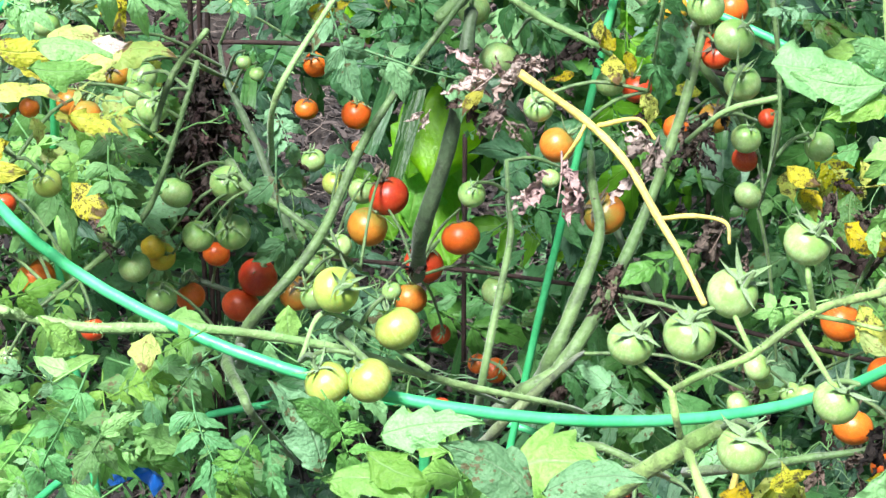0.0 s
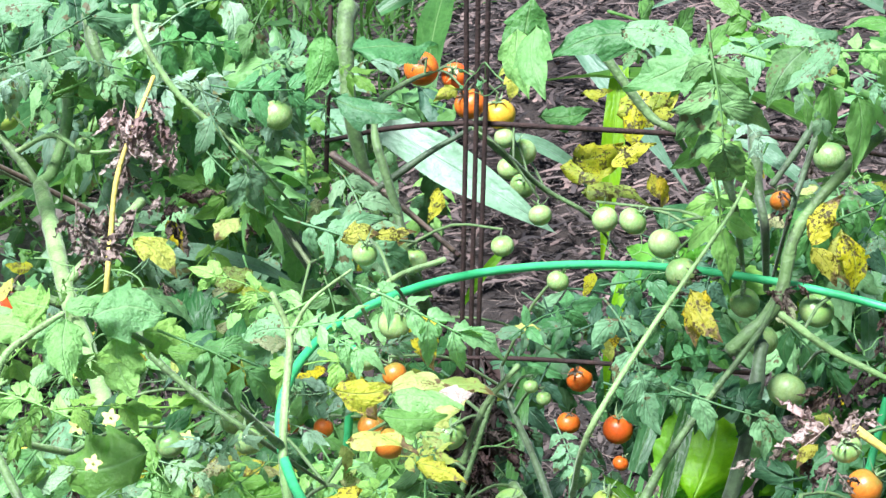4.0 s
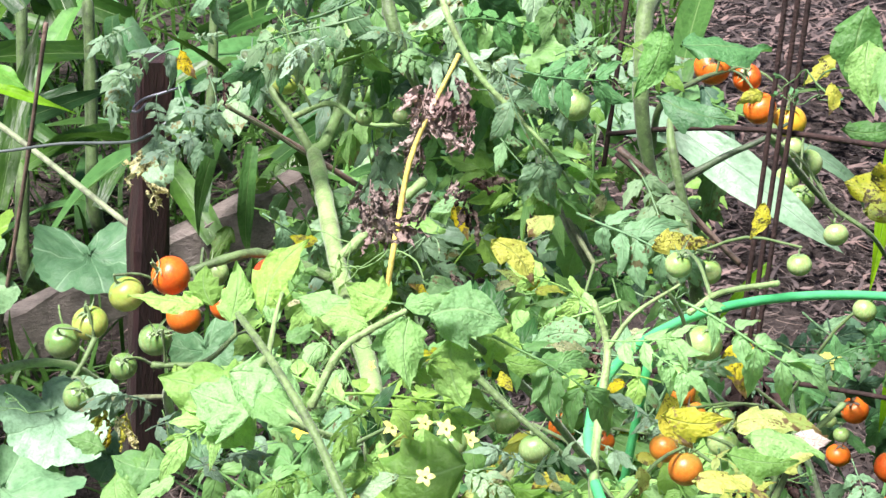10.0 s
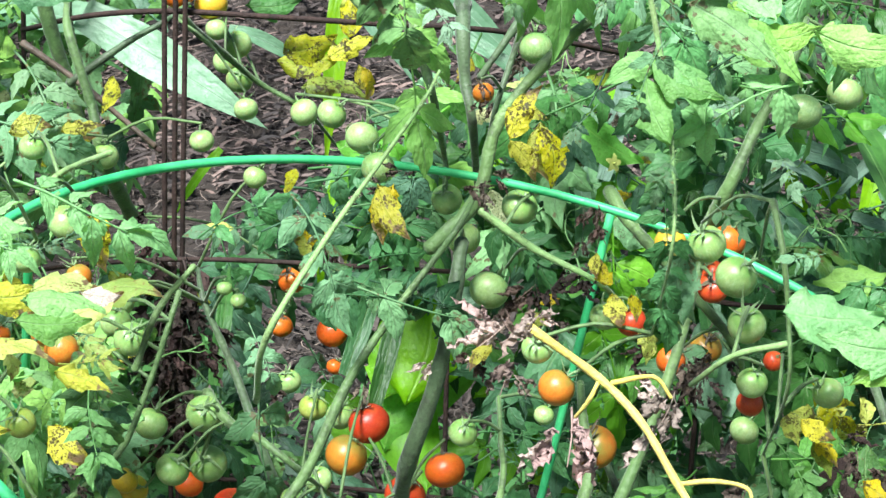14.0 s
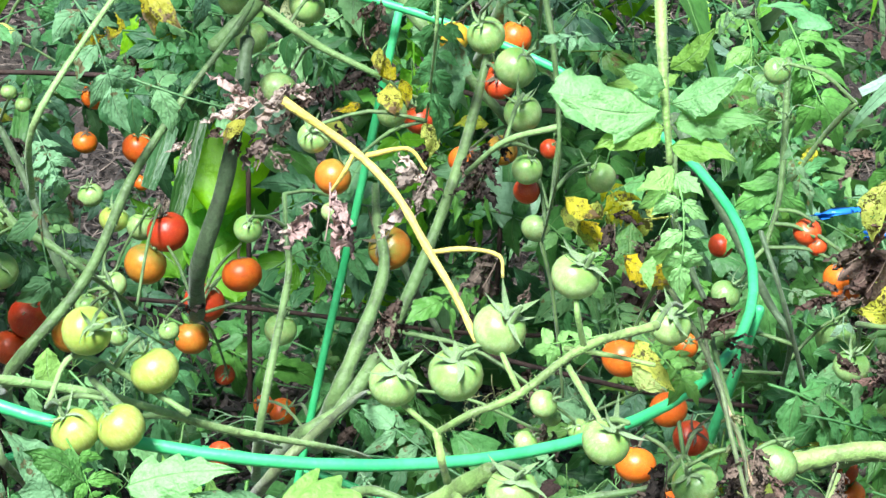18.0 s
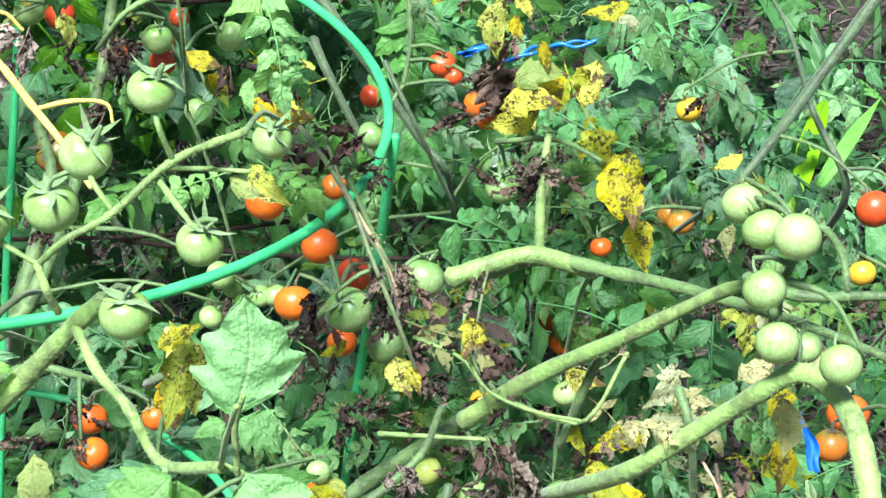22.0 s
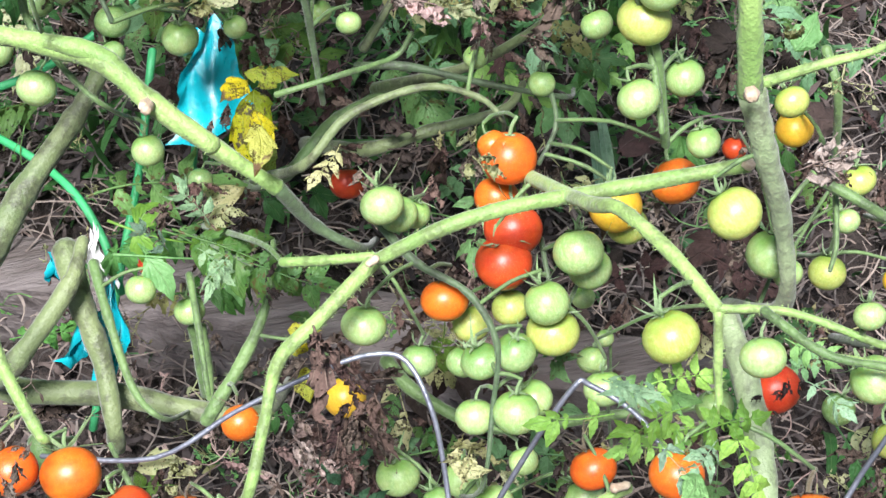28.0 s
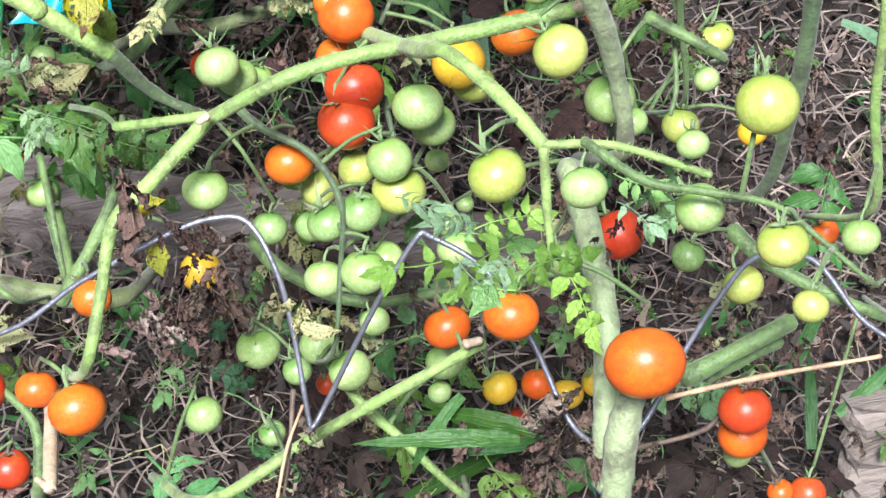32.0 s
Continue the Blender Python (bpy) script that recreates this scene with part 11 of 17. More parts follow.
leaf(B,"c2l",-.41,1.85,.79,.113,-6,14,20)
leaf(B,"s0l",-.62,1.87,.89,.079,-20,29,177)
leaf(C,"c4l",-.61,1.73,1.01,.048,61,-9,45)
leaf(C,"c0l",-.72,1.84,.73,.092,-4,69,-80)
leaf(C,"c5l",-.54,1.63,1.03,.093,42,-2,43)
leaf(B,"c2l",-.45,1.90,.78,.126,13,20,-60)
leaf(B,"s4d",-.54,1.68,.82,.066,67,45,19)
leaf(C,"c0h",-.72,1.68,.86,.126,30,43,-2)
leaf(C,"c6l",-.52,1.58,1.04,.073,47,28,-32)
leaf(B,"c7h",-.53,1.77,.93,.087,-38,21,-124)
leaf(C,"s6h",-.80,1.78,.81,.053,89,3,31)
leaf(C,"c5l",-.66,1.85,.74,.085,-39,17,-147)
leaf(B,"c0l",-.59,1.92,.95,.084,70,-20,53)
leaf(B,"c0l",-.53,1.68,.92,.085,10,44,-85)
leaf(C,"s5h",-.61,1.67,1.03,.062,-25,30,-115)
leaf(C,"c4l",-.71,1.86,.96,.140,22,40,-11)
leaf(B,"s4d",-.30,1.80,.89,.068,-14,55,-93)
leaf(C,"c5l",-.58,1.55,.91,.103,-41,31,-110)
leaf(B,"c3e",-.53,1.95,.88,.155,-23,66,-98)
leaf(B,"c1l",-.50,1.68,.88,.104,-1,52,-34)
leaf(C,"s2d",-.69,1.74,.89,.057,92,-20,42)
leaf(B,"s5l",-.29,1.74,.93,.047,-17,37,-103)
leaf(B,"c3v",-.45,1.81,.79,.106,-32,-10,-167)
leaf(B,"s5d",-.48,1.54,.92,.038,-36,23,-149)
leaf(B,"c4l",-.40,1.78,.94,.120,64,61,-2)
leaf(C,"s2d",-.68,1.71,.93,.057,41,-7,19)
leaf(B,"c4d",-.54,1.71,.96,.087,35,-17,-26)
leaf(B,"c1v",-.45,1.69,1.03,.097,46,58,-26)
leaf(B,"s5h",-.44,1.72,.86,.044,8,12,-75)
leaf(B,"s2l",-.44,1.84,.85,.058,-58,48,-148)
leaf(C,"c7l",-.81,1.84,.76,.096,-1,7,16)
leaf(C,"s1d",-.57,1.68,.97,.041,-12,29,-49)
leaf(C,"s4h",-.75,1.66,.81,.048,-48,36,-102)
leaf(C,"c3d",-.70,1.90,.96,.111,-58,42,-174)
leaf(B,"c2l",-.52,1.88,.89,.097,45,31,-16)
leaf(C,"c4v",-.61,1.64,.83,.114,23,-17,20)
leaf(B,"c7l",-.45,1.60,1.01,.076,-8,6,-171)
leaf(C,"c2d",-.62,1.42,.92,.092,54,24,36)
leaf(C,"c0v",-.64,1.75,.81,.123,-9,25,-132)
leaf(B,"s2l",-.50,1.93,.80,.083,-11,23,-150)
leaf(C,"s3l",-.55,1.55,.89,.052,15,8,-6)
leaf(C,"c2h",-.70,1.91,.87,.141,16,45,-49)
leaf(B,"c0l",-.39,1.82,.85,.116,-56,-20,178)
leaf(C,"s1l",-.69,1.82,.89,.054,14,0,32)
leaf(C,"c7l",-.67,1.56,.84,.107,31,35,-27)
leaf(B,"c0e",-.49,1.63,1.05,.106,-21,7,-167)
leaf(B,"c5v",-.52,1.69,.95,.081,44,21,-5)
leaf(B,"c6d",-.61,1.84,.94,.116,-31,-5,-137)
leaf(C,"s7l",-.76,1.89,.89,.060,-1,20,-21)
leaf(B,"c0h",-.40,1.76,.88,.075,62,22,-6)
leaf(B,"c3h",-.50,1.91,.91,.083,-38,4,-153)
leaf(B,"c2d",-.32,1.95,.79,.130,-30,27,-130)
leaf(B,"c4h",-.53,1.95,.87,.089,68,-1,33)
leaf(C,"c0h",-.66,1.67,.81,.095,15,30,-39)
leaf(B,"c7l",-.42,1.59,.89,.097,-54,-32,-162)
leaf(B,"c1v",-.52,1.96,.80,.101,-35,-1,-146)
leaf(C,"c7h",-.67,1.69,.81,.086,31,20,-83)
leaf(B,"c0l",-.43,1.61,1.06,.112,-34,-3,-155)
leaf(C,"c2h",-.58,1.69,.89,.094,39,-23,36)
leaf(B,"c4d",-.58,1.84,.97,.132,-17,-16,-149)
leaf(C,"s5l",-.73,1.91,.88,.057,43,-4,4)
leaf(C,"c5l",-.65,1.82,.80,.123,11,42,-30)
leaf(C,"c0v",-.59,1.71,.97,.119,-14,14,-161)
leaf(B,"c3l",-.51,1.80,.97,.100,8,37,-94)
leaf(B,"c6e",-.42,1.71,1.03,.093,-65,58,-135)
leaf(B,"s0d",-.34,1.76,.91,.066,-1,51,-67)
leaf(C,"c5h",-.65,1.81,.97,.122,-22,53,-109)
leaf(B,"c7v",-.42,1.91,.78,.150,-27,25,-171)
leaf(K,"b6k",-1.74,2.63,.77,.377,-13,-11,162)
leaf(K,"b5k",-2.07,2.83,.56,.478,-28,1,158)
leaf(K,"b6k",-1.68,2.49,.72,.496,-31,-30,174)
leaf(K,"b5k",-1.76,2.34,.63,.362,-67,-75,142)
leaf(K,"b6g",-1.62,3.01,.70,.611,-23,-40,123)
leaf(K,"b7k",-2.00,2.68,.52,.397,-30,-12,-177)
leaf(K,"b5g",-1.96,3.02,.61,.636,13,-20,78)
leaf(K,"b7k",-1.94,2.86,.38,.570,30,-77,94)
leaf(K,"b5g",-1.71,2.90,.41,.461,7,-59,81)
leaf(K,"b7k",-1.52,3.10,.33,.610,43,25,66)
leaf(K,"b3g",-1.69,2.76,.47,.469,-13,1,65)
leaf(K,"b4k",-1.17,2.37,.88,.430,-7,-20,110)
leaf(K,"b7g",-2.01,2.74,.65,.560,-20,-12,163)
leaf(K,"b1k",-1.61,2.18,.74,.325,-14,-41,158)
leaf(K,"b5k",-1.27,2.28,.87,.307,26,-29,79)
leaf(K,"b1g",-1.42,3.04,.57,.559,26,-5,49)
leaf(K,"b1k",-1.74,2.41,.47,.520,-34,-0,115)
leaf(K,"b0g",-1.97,2.95,.44,.641,9,-61,153)
leaf(K,"b6g",-1.86,3.04,.57,.416,-1,1,167)
leaf(K,"b0g",-1.91,2.88,.30,.475,-17,-43,115)
leaf(K,"b4k",-1.36,2.36,.82,.470,-58,-38,161)
leaf(K,"b6k",-1.54,2.84,.29,.422,3,-34,112)
leaf(K,"b4g",-1.88,3.09,.68,.513,-32,-15,137)
leaf(K,"b2k",-2.02,3.12,.37,.597,-10,-59,163)
leaf(K,"b0k",-1.70,2.47,.44,.513,-17,-55,171)
leaf(K,"b1g",-1.94,3.02,.65,.507,5,22,40)
leaf(K,"b5g",-1.55,3.25,.41,.433,-31,-42,150)
leaf(K,"b5k",-2.31,3.11,.44,.682,-27,-63,107)
leaf(K,"b5k",-1.34,2.48,.84,.314,47,-39,86)
leaf(K,"b3k",-1.62,2.68,.64,.495,35,6,70)
leaf(K,"b4k",-2.16,3.05,.39,.610,-20,-16,172)
leaf(K,"b5k",-2.13,3.04,.48,.632,30,-47,37)
leaf(K,"b7k",-1.79,3.29,.48,.618,-51,-48,152)
leaf(K,"b3k",-1.68,2.98,.62,.393,-33,-9,-179)
leaf(K,"b1k",-1.70,3.38,.54,.572,-75,-19,-164)
leaf(K,"b2k",-2.23,2.92,.48,.513,-25,-40,144)
leaf(K,"b1g",-2.09,3.13,.56,.639,-2,-68,124)
leaf(K,"b1g",-1.45,3.10,.45,.504,-47,-27,134)
leaf(K,"b3k",-1.61,2.40,.72,.440,-14,-28,157)
leaf(K,"b3k",-1.68,2.48,.48,.519,-57,-28,-177)
leaf(K,"b6k",-1.56,3.07,.46,.614,19,-10,67)
leaf(K,"b2k",-1.91,2.53,.61,.481,-8,-23,156)
leaf(K,"b6k",-1.98,3.23,.47,.472,-1,-13,59)
leaf(K,"b5k",-1.34,2.44,.80,.475,-9,-46,142)
leaf(K,"b4g",-1.40,3.05,.61,.447,73,-15,53)
leaf(K,"b5g",-.89,2.47,.66,.295,58,-58,52)
leaf(K,"b0g",-.99,2.93,.73,.306,10,-49,84)
leaf(K,"b1g",-.84,2.45,.91,.213,45,-28,71)
leaf(K,"b0k",-.90,2.44,.89,.294,-3,-27,163)
leaf(K,"b4k",-1.30,2.73,.52,.335,-9,-16,125)
leaf(K,"b7k",-1.03,2.54,.60,.296,67,-30,36)
leaf(K,"b7k",-.83,2.26,.66,.201,19,-8,64)
leaf(K,"b7k",-.85,2.65,.73,.294,-59,-53,170)
leaf(K,"b2k",-.93,2.26,.90,.322,18,-15,35)
leaf(K,"b5k",-1.04,2.84,.81,.249,-7,-20,-178)
leaf(K,"b6g",-1.04,2.52,.58,.334,2,-29,81)
leaf(K,"b6k",-.91,2.53,.72,.283,9,5,32)
leaf(K,"b4g",-.83,2.50,.55,.206,-43,-23,-166)
leaf(K,"b5g",-.86,2.32,.62,.289,40,-50,72)
leaf(K,"b0g",-1.27,2.62,.82,.253,10,-32,67)
leaf(K,"b5g",-1.23,2.88,.64,.326,4,-20,43)
leaf(K,"b4g",-.86,2.78,.45,.269,-7,-32,105)
leaf(K,"b5g",-1.07,2.50,.86,.269,5,-74,79)
leaf(K,"b2k",-.83,2.45,.57,.315,10,-9,56)
leaf(K,"b5k",-.99,2.70,.64,.233,47,-45,44)
leaf(K,"b6k",-1.04,2.85,.62,.241,29,-35,62)
leaf(K,"b7k",-.76,2.38,.67,.217,-15,-27,110)
leaf(K,"b6k",-1.08,2.87,.77,.270,26,-11,48)
leaf(K,"b7g",-.82,2.51,.81,.226,-41,-35,144)
leaf(K,"b1k",-.94,2.26,.67,.297,21,-25,61)
leaf(K,"b5k",-1.06,2.37,.69,.310,26,-28,55)
leaf(K,"b1k",-1.10,2.91,.59,.359,38,-56,37)
leaf(K,"b5k",-1.35,2.81,.72,.248,-4,-25,140)
leaf(K,"b3k",-.77,2.39,.73,.236,-18,-44,136)
leaf(K,"b0k",-1.05,2.81,.82,.282,1,-61,80)
leaf(C,"c3l",-.34,1.24,.82,.094,-54,35,-122)
leaf(C,"s2l",-.48,1.13,.85,.046,48,-28,30)
leaf(C,"c2l",-.56,1.22,.81,.123,17,-12,30)
leaf(C,"s7d",-.37,1.27,.77,.049,-49,4,-150)
leaf(C,"s3l",-.36,1.28,.79,.063,34,54,-26)
leaf(C,"c1l",-.51,1.08,.89,.097,55,16,-13)
leaf(C,"s3l",-.44,1.24,.81,.070,-28,35,-91)
leaf(C,"s6d",-.30,1.20,.95,.053,-61,17,171)
leaf(C,"c3l",-.44,1.11,.91,.109,-44,41,-141)
leaf(C,"c6d",-.53,1.28,.89,.093,-3,18,-22)
leaf(C,"c3l",-.36,1.20,.85,.090,44,46,-13)
leaf(C,"c2d",-.52,1.26,.84,.123,-16,37,-48)
leaf(C,"c1l",-.45,1.19,.88,.103,-58,-21,-162)
leaf(C,"c4d",-.55,1.21,.86,.113,24,2,2)
leaf(C,"s5d",-.50,1.25,.86,.047,-4,31,-108)
leaf(C,"c1l",-.47,1.20,.79,.124,64,17,1)
leaf(C,"c5l",-.57,1.16,.84,.119,58,30,-15)
leaf(B,"c7l",-.28,1.33,.80,.117,14,21,-92)
leaf(C,"c1l",-.49,1.23,.86,.117,34,-10,23)
leaf(B,"c6l",-.32,1.31,.83,.084,13,27,-70)
leaf(B,"c3l",-.32,1.35,.86,.130,29,55,-56)
leaf(B,"s1d",.09,1.60,1.07,.073,6,-1,177)
leaf(A,"s2d",.24,1.47,1.01,.048,-76,11,-162)
leaf(B,"s6d",.27,1.54,1.03,.051,41,-0,1)
leaf(B,"c3d",.23,1.64,.96,.106,11,-3,13)
leaf(B,"c4g",.27,1.64,1.03,.113,-0,11,-180)
leaf(B,"c3l",.15,1.58,1.03,.098,-2,23,-61)
leaf(B,"c6l",.07,1.74,1.01,.105,-64,-40,-165)
leaf(B,"c6d",.13,1.60,1.05,.094,36,2,37)
leaf(B,"c6d",.22,1.66,1.02,.120,63,-29,-3)
leaf(B,"c2g",.29,1.68,.94,.112,-70,71,-154)
leaf(A,"c2g",.15,1.40,1.08,.119,31,-3,-9)
leaf(B,"c5l",-.02,1.56,.96,.134,15,49,-83)
leaf(B,"c4g",.20,1.51,.99,.121,-19,51,-87)
leaf(B,"c5l",.19,1.73,.97,.119,61,-27,3)
leaf(B,"c4d",.14,1.74,1.04,.100,1,35,-74)
leaf(B,"c1d",.21,1.48,1.03,.099,-22,54,-101)
leaf(B,"s0l",.23,1.51,1.06,.062,60,-8,18)
leaf(A,"s7l",.25,1.40,1.03,.042,43,-12,26)
leaf(B,"c6g",.30,1.73,.94,.129,34,12,-20)
leaf(B,"s5d",.27,1.62,1.03,.060,-9,13,-141)
leaf(B,"c2d",.20,1.72,1.01,.107,17,2,-49)
leaf(A,"c1d",.20,1.33,1.05,.075,-42,-21,-159)
leaf(B,"c5g",.22,1.68,.94,.128,37,7,-13)
leaf(A,"c5g",.23,1.32,1.08,.096,-19,-11,6)
leaf(B,"c3g",.19,1.53,1.01,.108,-16,-21,-175)
leaf(B,"s5d",.25,1.60,.94,.052,-2,22,-162)
leaf(A,"s0g",.13,1.43,1.11,.054,-29,-10,-179)
leaf(B,"c1l",.28,1.56,1.04,.113,-57,36,-149)
leaf(A,"c2g",.13,1.37,1.00,.119,33,-1,20)
leaf(A,"c5g",.26,1.39,1.04,.093,13,4,2)
leaf(B,"c6d",-.00,1.61,.94,.088,-41,60,-123)
leaf(B,"c5g",.24,1.66,1.04,.118,-47,34,-162)
leaf(B,"c6d",.08,1.60,.94,.132,8,20,-81)
leaf(B,"c4d",.27,1.60,1.00,.099,-82,25,-179)
leaf(B,"c2g",.06,1.60,1.03,.091,54,-21,19)
leaf(B,"c6d",.25,1.66,1.00,.135,-17,72,-117)
leaf(B,"c3g",.29,1.54,1.05,.106,-84,59,-171)
leaf(B,"c4d",.05,1.62,1.06,.102,-25,1,-147)
leaf(B,"c2l",.20,1.62,1.04,.103,-29,2,165)
leaf(A,"c4l",.21,1.47,.98,.107,15,12,-5)
leaf(B,"s4l",.11,1.60,1.06,.069,14,4,-67)
leaf(A,"c1l",.26,1.50,1.02,.124,38,14,3)
leaf(A,"c4d",.24,1.44,1.11,.083,39,-10,31)
leaf(B,"s7g",.20,1.75,1.03,.068,-7,26,-99)
leaf(B,"c4l",.21,1.52,1.04,.094,-9,2,-160)
leaf(B,"c5l",.22,1.49,.98,.104,-44,40,-134)
leaf(B,"c3g",.24,1.60,.95,.121,-27,26,-7)
leaf(A,"c4d",.18,1.35,1.02,.085,35,-9,27)
leaf(B,"c0g",.09,1.69,.96,.125,37,-25,4)
leaf(A,"s7g",.11,1.42,1.11,.046,-21,3,-123)
leaf(B,"c7d",.26,1.58,.94,.131,-62,41,-139)
leaf(B,"c0d",.27,1.75,1.02,.125,50,9,12)
leaf(A,"c0d",.12,1.42,1.07,.115,14,19,3)
leaf(A,"c1g",.22,1.39,1.12,.085,-22,12,-155)
leaf(B,"s6d",.07,1.55,1.07,.062,-39,-20,173)
leaf(D,"c5g",.28,1.43,.99,.102,-42,-11,173)
leaf(B,"c7l",.12,1.69,.91,.112,-10,46,-101)
leaf(B,"s2d",.25,1.71,.96,.069,-64,-27,-157)
leaf(B,"c6l",.27,1.73,1.03,.138,46,-2,-12)
leaf(B,"c4g",.26,1.63,1.06,.100,18,9,-39)
leaf(D,"s1g",.20,1.72,.72,.064,-3,-38,16)
leaf(B,"s7k",.02,1.50,.90,.045,-30,-7,160)
leaf(B,"s4g",.19,1.58,.92,.050,51,-33,4)
leaf(B,"c1k",.23,1.57,.90,.111,20,24,-121)
leaf(D,"s3e",.16,1.76,.75,.061,48,14,11)
leaf(D,"c2e",.22,1.74,.60,.124,-38,26,-179)
leaf(D,"s7g",.15,1.59,.63,.078,-8,-9,179)
leaf(B,"s4e",.07,1.74,.83,.072,24,34,-96)
leaf(B,"c5g",.13,1.81,.76,.131,-12,6,-11)
leaf(B,"c0g",.27,1.53,.92,.122,-45,1,-131)
leaf(D,"s4e",.13,1.62,.63,.052,44,18,24)
leaf(D,"c6g",.29,1.67,.72,.130,5,1,-158)
leaf(B,"c6e",.29,1.75,.83,.135,16,-5,8)
leaf(B,"c2e",-.09,1.85,.79,.103,16,4,-9)
leaf(B,"c3k",.01,1.65,.85,.139,52,33,-17)
leaf(B,"c0e",.21,1.69,.76,.090,-15,30,-7)
leaf(D,"c3e",.37,1.74,.59,.150,-78,-21,177)
leaf(B,"c1e",.12,1.67,.78,.101,6,-2,-147)
leaf(D,"s7g",.29,1.72,.72,.057,-48,23,-167)
leaf(D,"c6k",.11,1.76,.56,.128,34,10,-1)
leaf(B,"c0k",-.01,1.65,.64,.115,39,18,-5)
leaf(D,"c3e",.09,1.46,.71,.110,44,8,-2)
leaf(B,"c7e",.15,1.82,.84,.115,6,68,-51)
leaf(D,"s3g",.17,1.74,.59,.085,-8,15,-149)
leaf(D,"c6g",.33,1.77,.67,.136,48,44,-55)
leaf(D,"c3k",.20,1.75,.69,.144,-6,68,-129)
leaf(B,"c1g",.19,1.73,.88,.128,22,14,-171)
leaf(B,"c2e",.28,1.75,.86,.093,-31,15,178)
leaf(B,"c2g",.24,1.58,.86,.122,22,36,-161)
leaf(B,"s7e",.28,1.74,.75,.071,59,-7,10)
leaf(D,"s5k",.23,1.73,.71,.060,39,2,2)
leaf(B,"s0g",.29,1.61,.83,.067,18,30,-42)
leaf(D,"c2k",.18,1.60,.71,.102,-1,1,1)
leaf(B,"s1g",.01,1.57,.70,.071,31,18,-20)
leaf(B,"c3g",-.05,1.51,.92,.123,32,59,-63)
leaf(B,"c7e",.03,1.68,.84,.129,-10,-3,-155)
leaf(D,"s7e",.32,1.81,.66,.059,45,-30,6)
leaf(D,"c2k",.28,1.58,.71,.100,-25,28,-109)
leaf(B,"s5e",.25,1.82,.83,.060,56,-17,26)
leaf(B,"c1e",.04,1.71,.81,.113,20,-3,-10)
leaf(D,"c2e",.09,1.61,.60,.116,55,-25,9)
leaf(B,"s2g",-.02,1.78,.66,.082,48,13,-9)
leaf(D,"s3k",.05,1.70,.70,.050,6,50,-125)
leaf(B,"c0g",.16,1.63,.88,.125,10,9,-46)
leaf(D,"c5e",.13,1.68,.65,.120,-18,17,-171)
leaf(B,"s1g",.17,1.63,.82,.068,-24,-20,170)
leaf(B,"c2e",-.08,1.71,.77,.126,14,33,-43)
leaf(D,"c2g",.22,1.63,.63,.134,-44,17,172)
leaf(B,"s1g",.00,1.76,.65,.059,3,14,-34)
leaf(D,"c1g",.30,1.59,.66,.089,-32,61,-153)
leaf(B,"c6g",.16,1.88,.79,.151,-31,39,-119)
leaf(B,"c0e",.08,1.60,.88,.126,-82,46,-178)
leaf(D,"s4e",.27,1.76,.53,.059,-16,-13,175)
leaf(D,"c0e",.31,1.85,.68,.121,20,11,-15)
leaf(B,"c2g",.05,1.72,.58,.125,26,16,-33)
leaf(B,"c4d",-.19,1.64,.81,.095,73,40,-14)
leaf(B,"c1d",-.30,1.47,.75,.104,-62,-21,-173)
leaf(B,"c5d",-.34,1.62,.88,.084,-12,-11,-146)
leaf(B,"s4d",-.35,1.41,.89,.049,-6,12,173)
leaf(B,"s5l",-.37,1.36,.76,.055,-17,27,-137)
leaf(B,"c0l",-.31,1.57,.69,.083,-3,45,-45)
leaf(B,"c1d",-.23,1.41,.78,.071,-12,17,166)
leaf(B,"c6d",-.26,1.44,.75,.107,-9,31,-156)
leaf(B,"c6d",-.30,1.57,.76,.120,-30,30,-108)
leaf(B,"s2l",-.31,1.41,.71,.047,14,10,-62)
leaf(B,"c5d",-.36,1.38,.87,.087,22,15,-66)
leaf(B,"c7d",-.20,1.52,.68,.103,-22,55,-149)
leaf(B,"c1d",-.27,1.61,.73,.124,40,24,-8)
leaf(B,"c5d",-.29,1.33,.75,.084,-59,45,-147)
leaf(B,"s3d",-.33,1.49,.74,.057,10,-17,-4)
leaf(B,"c4d",-.42,1.55,.69,.120,-22,-27,177)
leaf(B,"s7d",-.39,1.39,.72,.043,-11,46,-93)
leaf(B,"c6d",-.30,1.37,.85,.080,2,29,-58)
leaf(B,"c3l",-.23,1.41,.71,.099,-8,-3,-172)
leaf(B,"c6d",-.33,1.59,.73,.079,5,7,-49)
leaf(B,"c0l",-.30,1.43,.91,.074,7,14,-62)
leaf(B,"c1d",-.27,1.56,.71,.077,-7,17,-135)
leaf(B,"c6d",-.31,1.54,.63,.091,-96,7,-170)
leaf(B,"s2l",-.38,1.45,.85,.040,64,8,-25)
leaf(B,"c3l",-.22,1.37,.78,.075,-13,-2,-179)
leaf(D,"c3d",.16,1.73,.61,.146,17,-14,-6)
leaf(D,"c4g",.21,1.76,.50,.168,20,30,-63)
leaf(B,"c4d",-.04,1.39,.62,.120,-39,25,174)
leaf(D,"c2k",.22,1.72,.66,.100,40,-27,2)
leaf(D,"c0d",.37,1.51,.45,.105,-13,41,-143)
leaf(D,"c0k",.31,1.62,.71,.151,63,-25,4)
leaf(D,"c7k",.18,1.70,.42,.141,-67,19,-138)
leaf(D,"c7g",.55,1.57,.57,.116,-54,46,-162)
leaf(D,"c1g",.16,1.34,.53,.130,-7,-3,171)
leaf(B,"c1g",-.23,1.58,.68,.121,-34,-2,161)
leaf(D,"c4k",.50,1.73,.52,.159,-78,-20,-168)
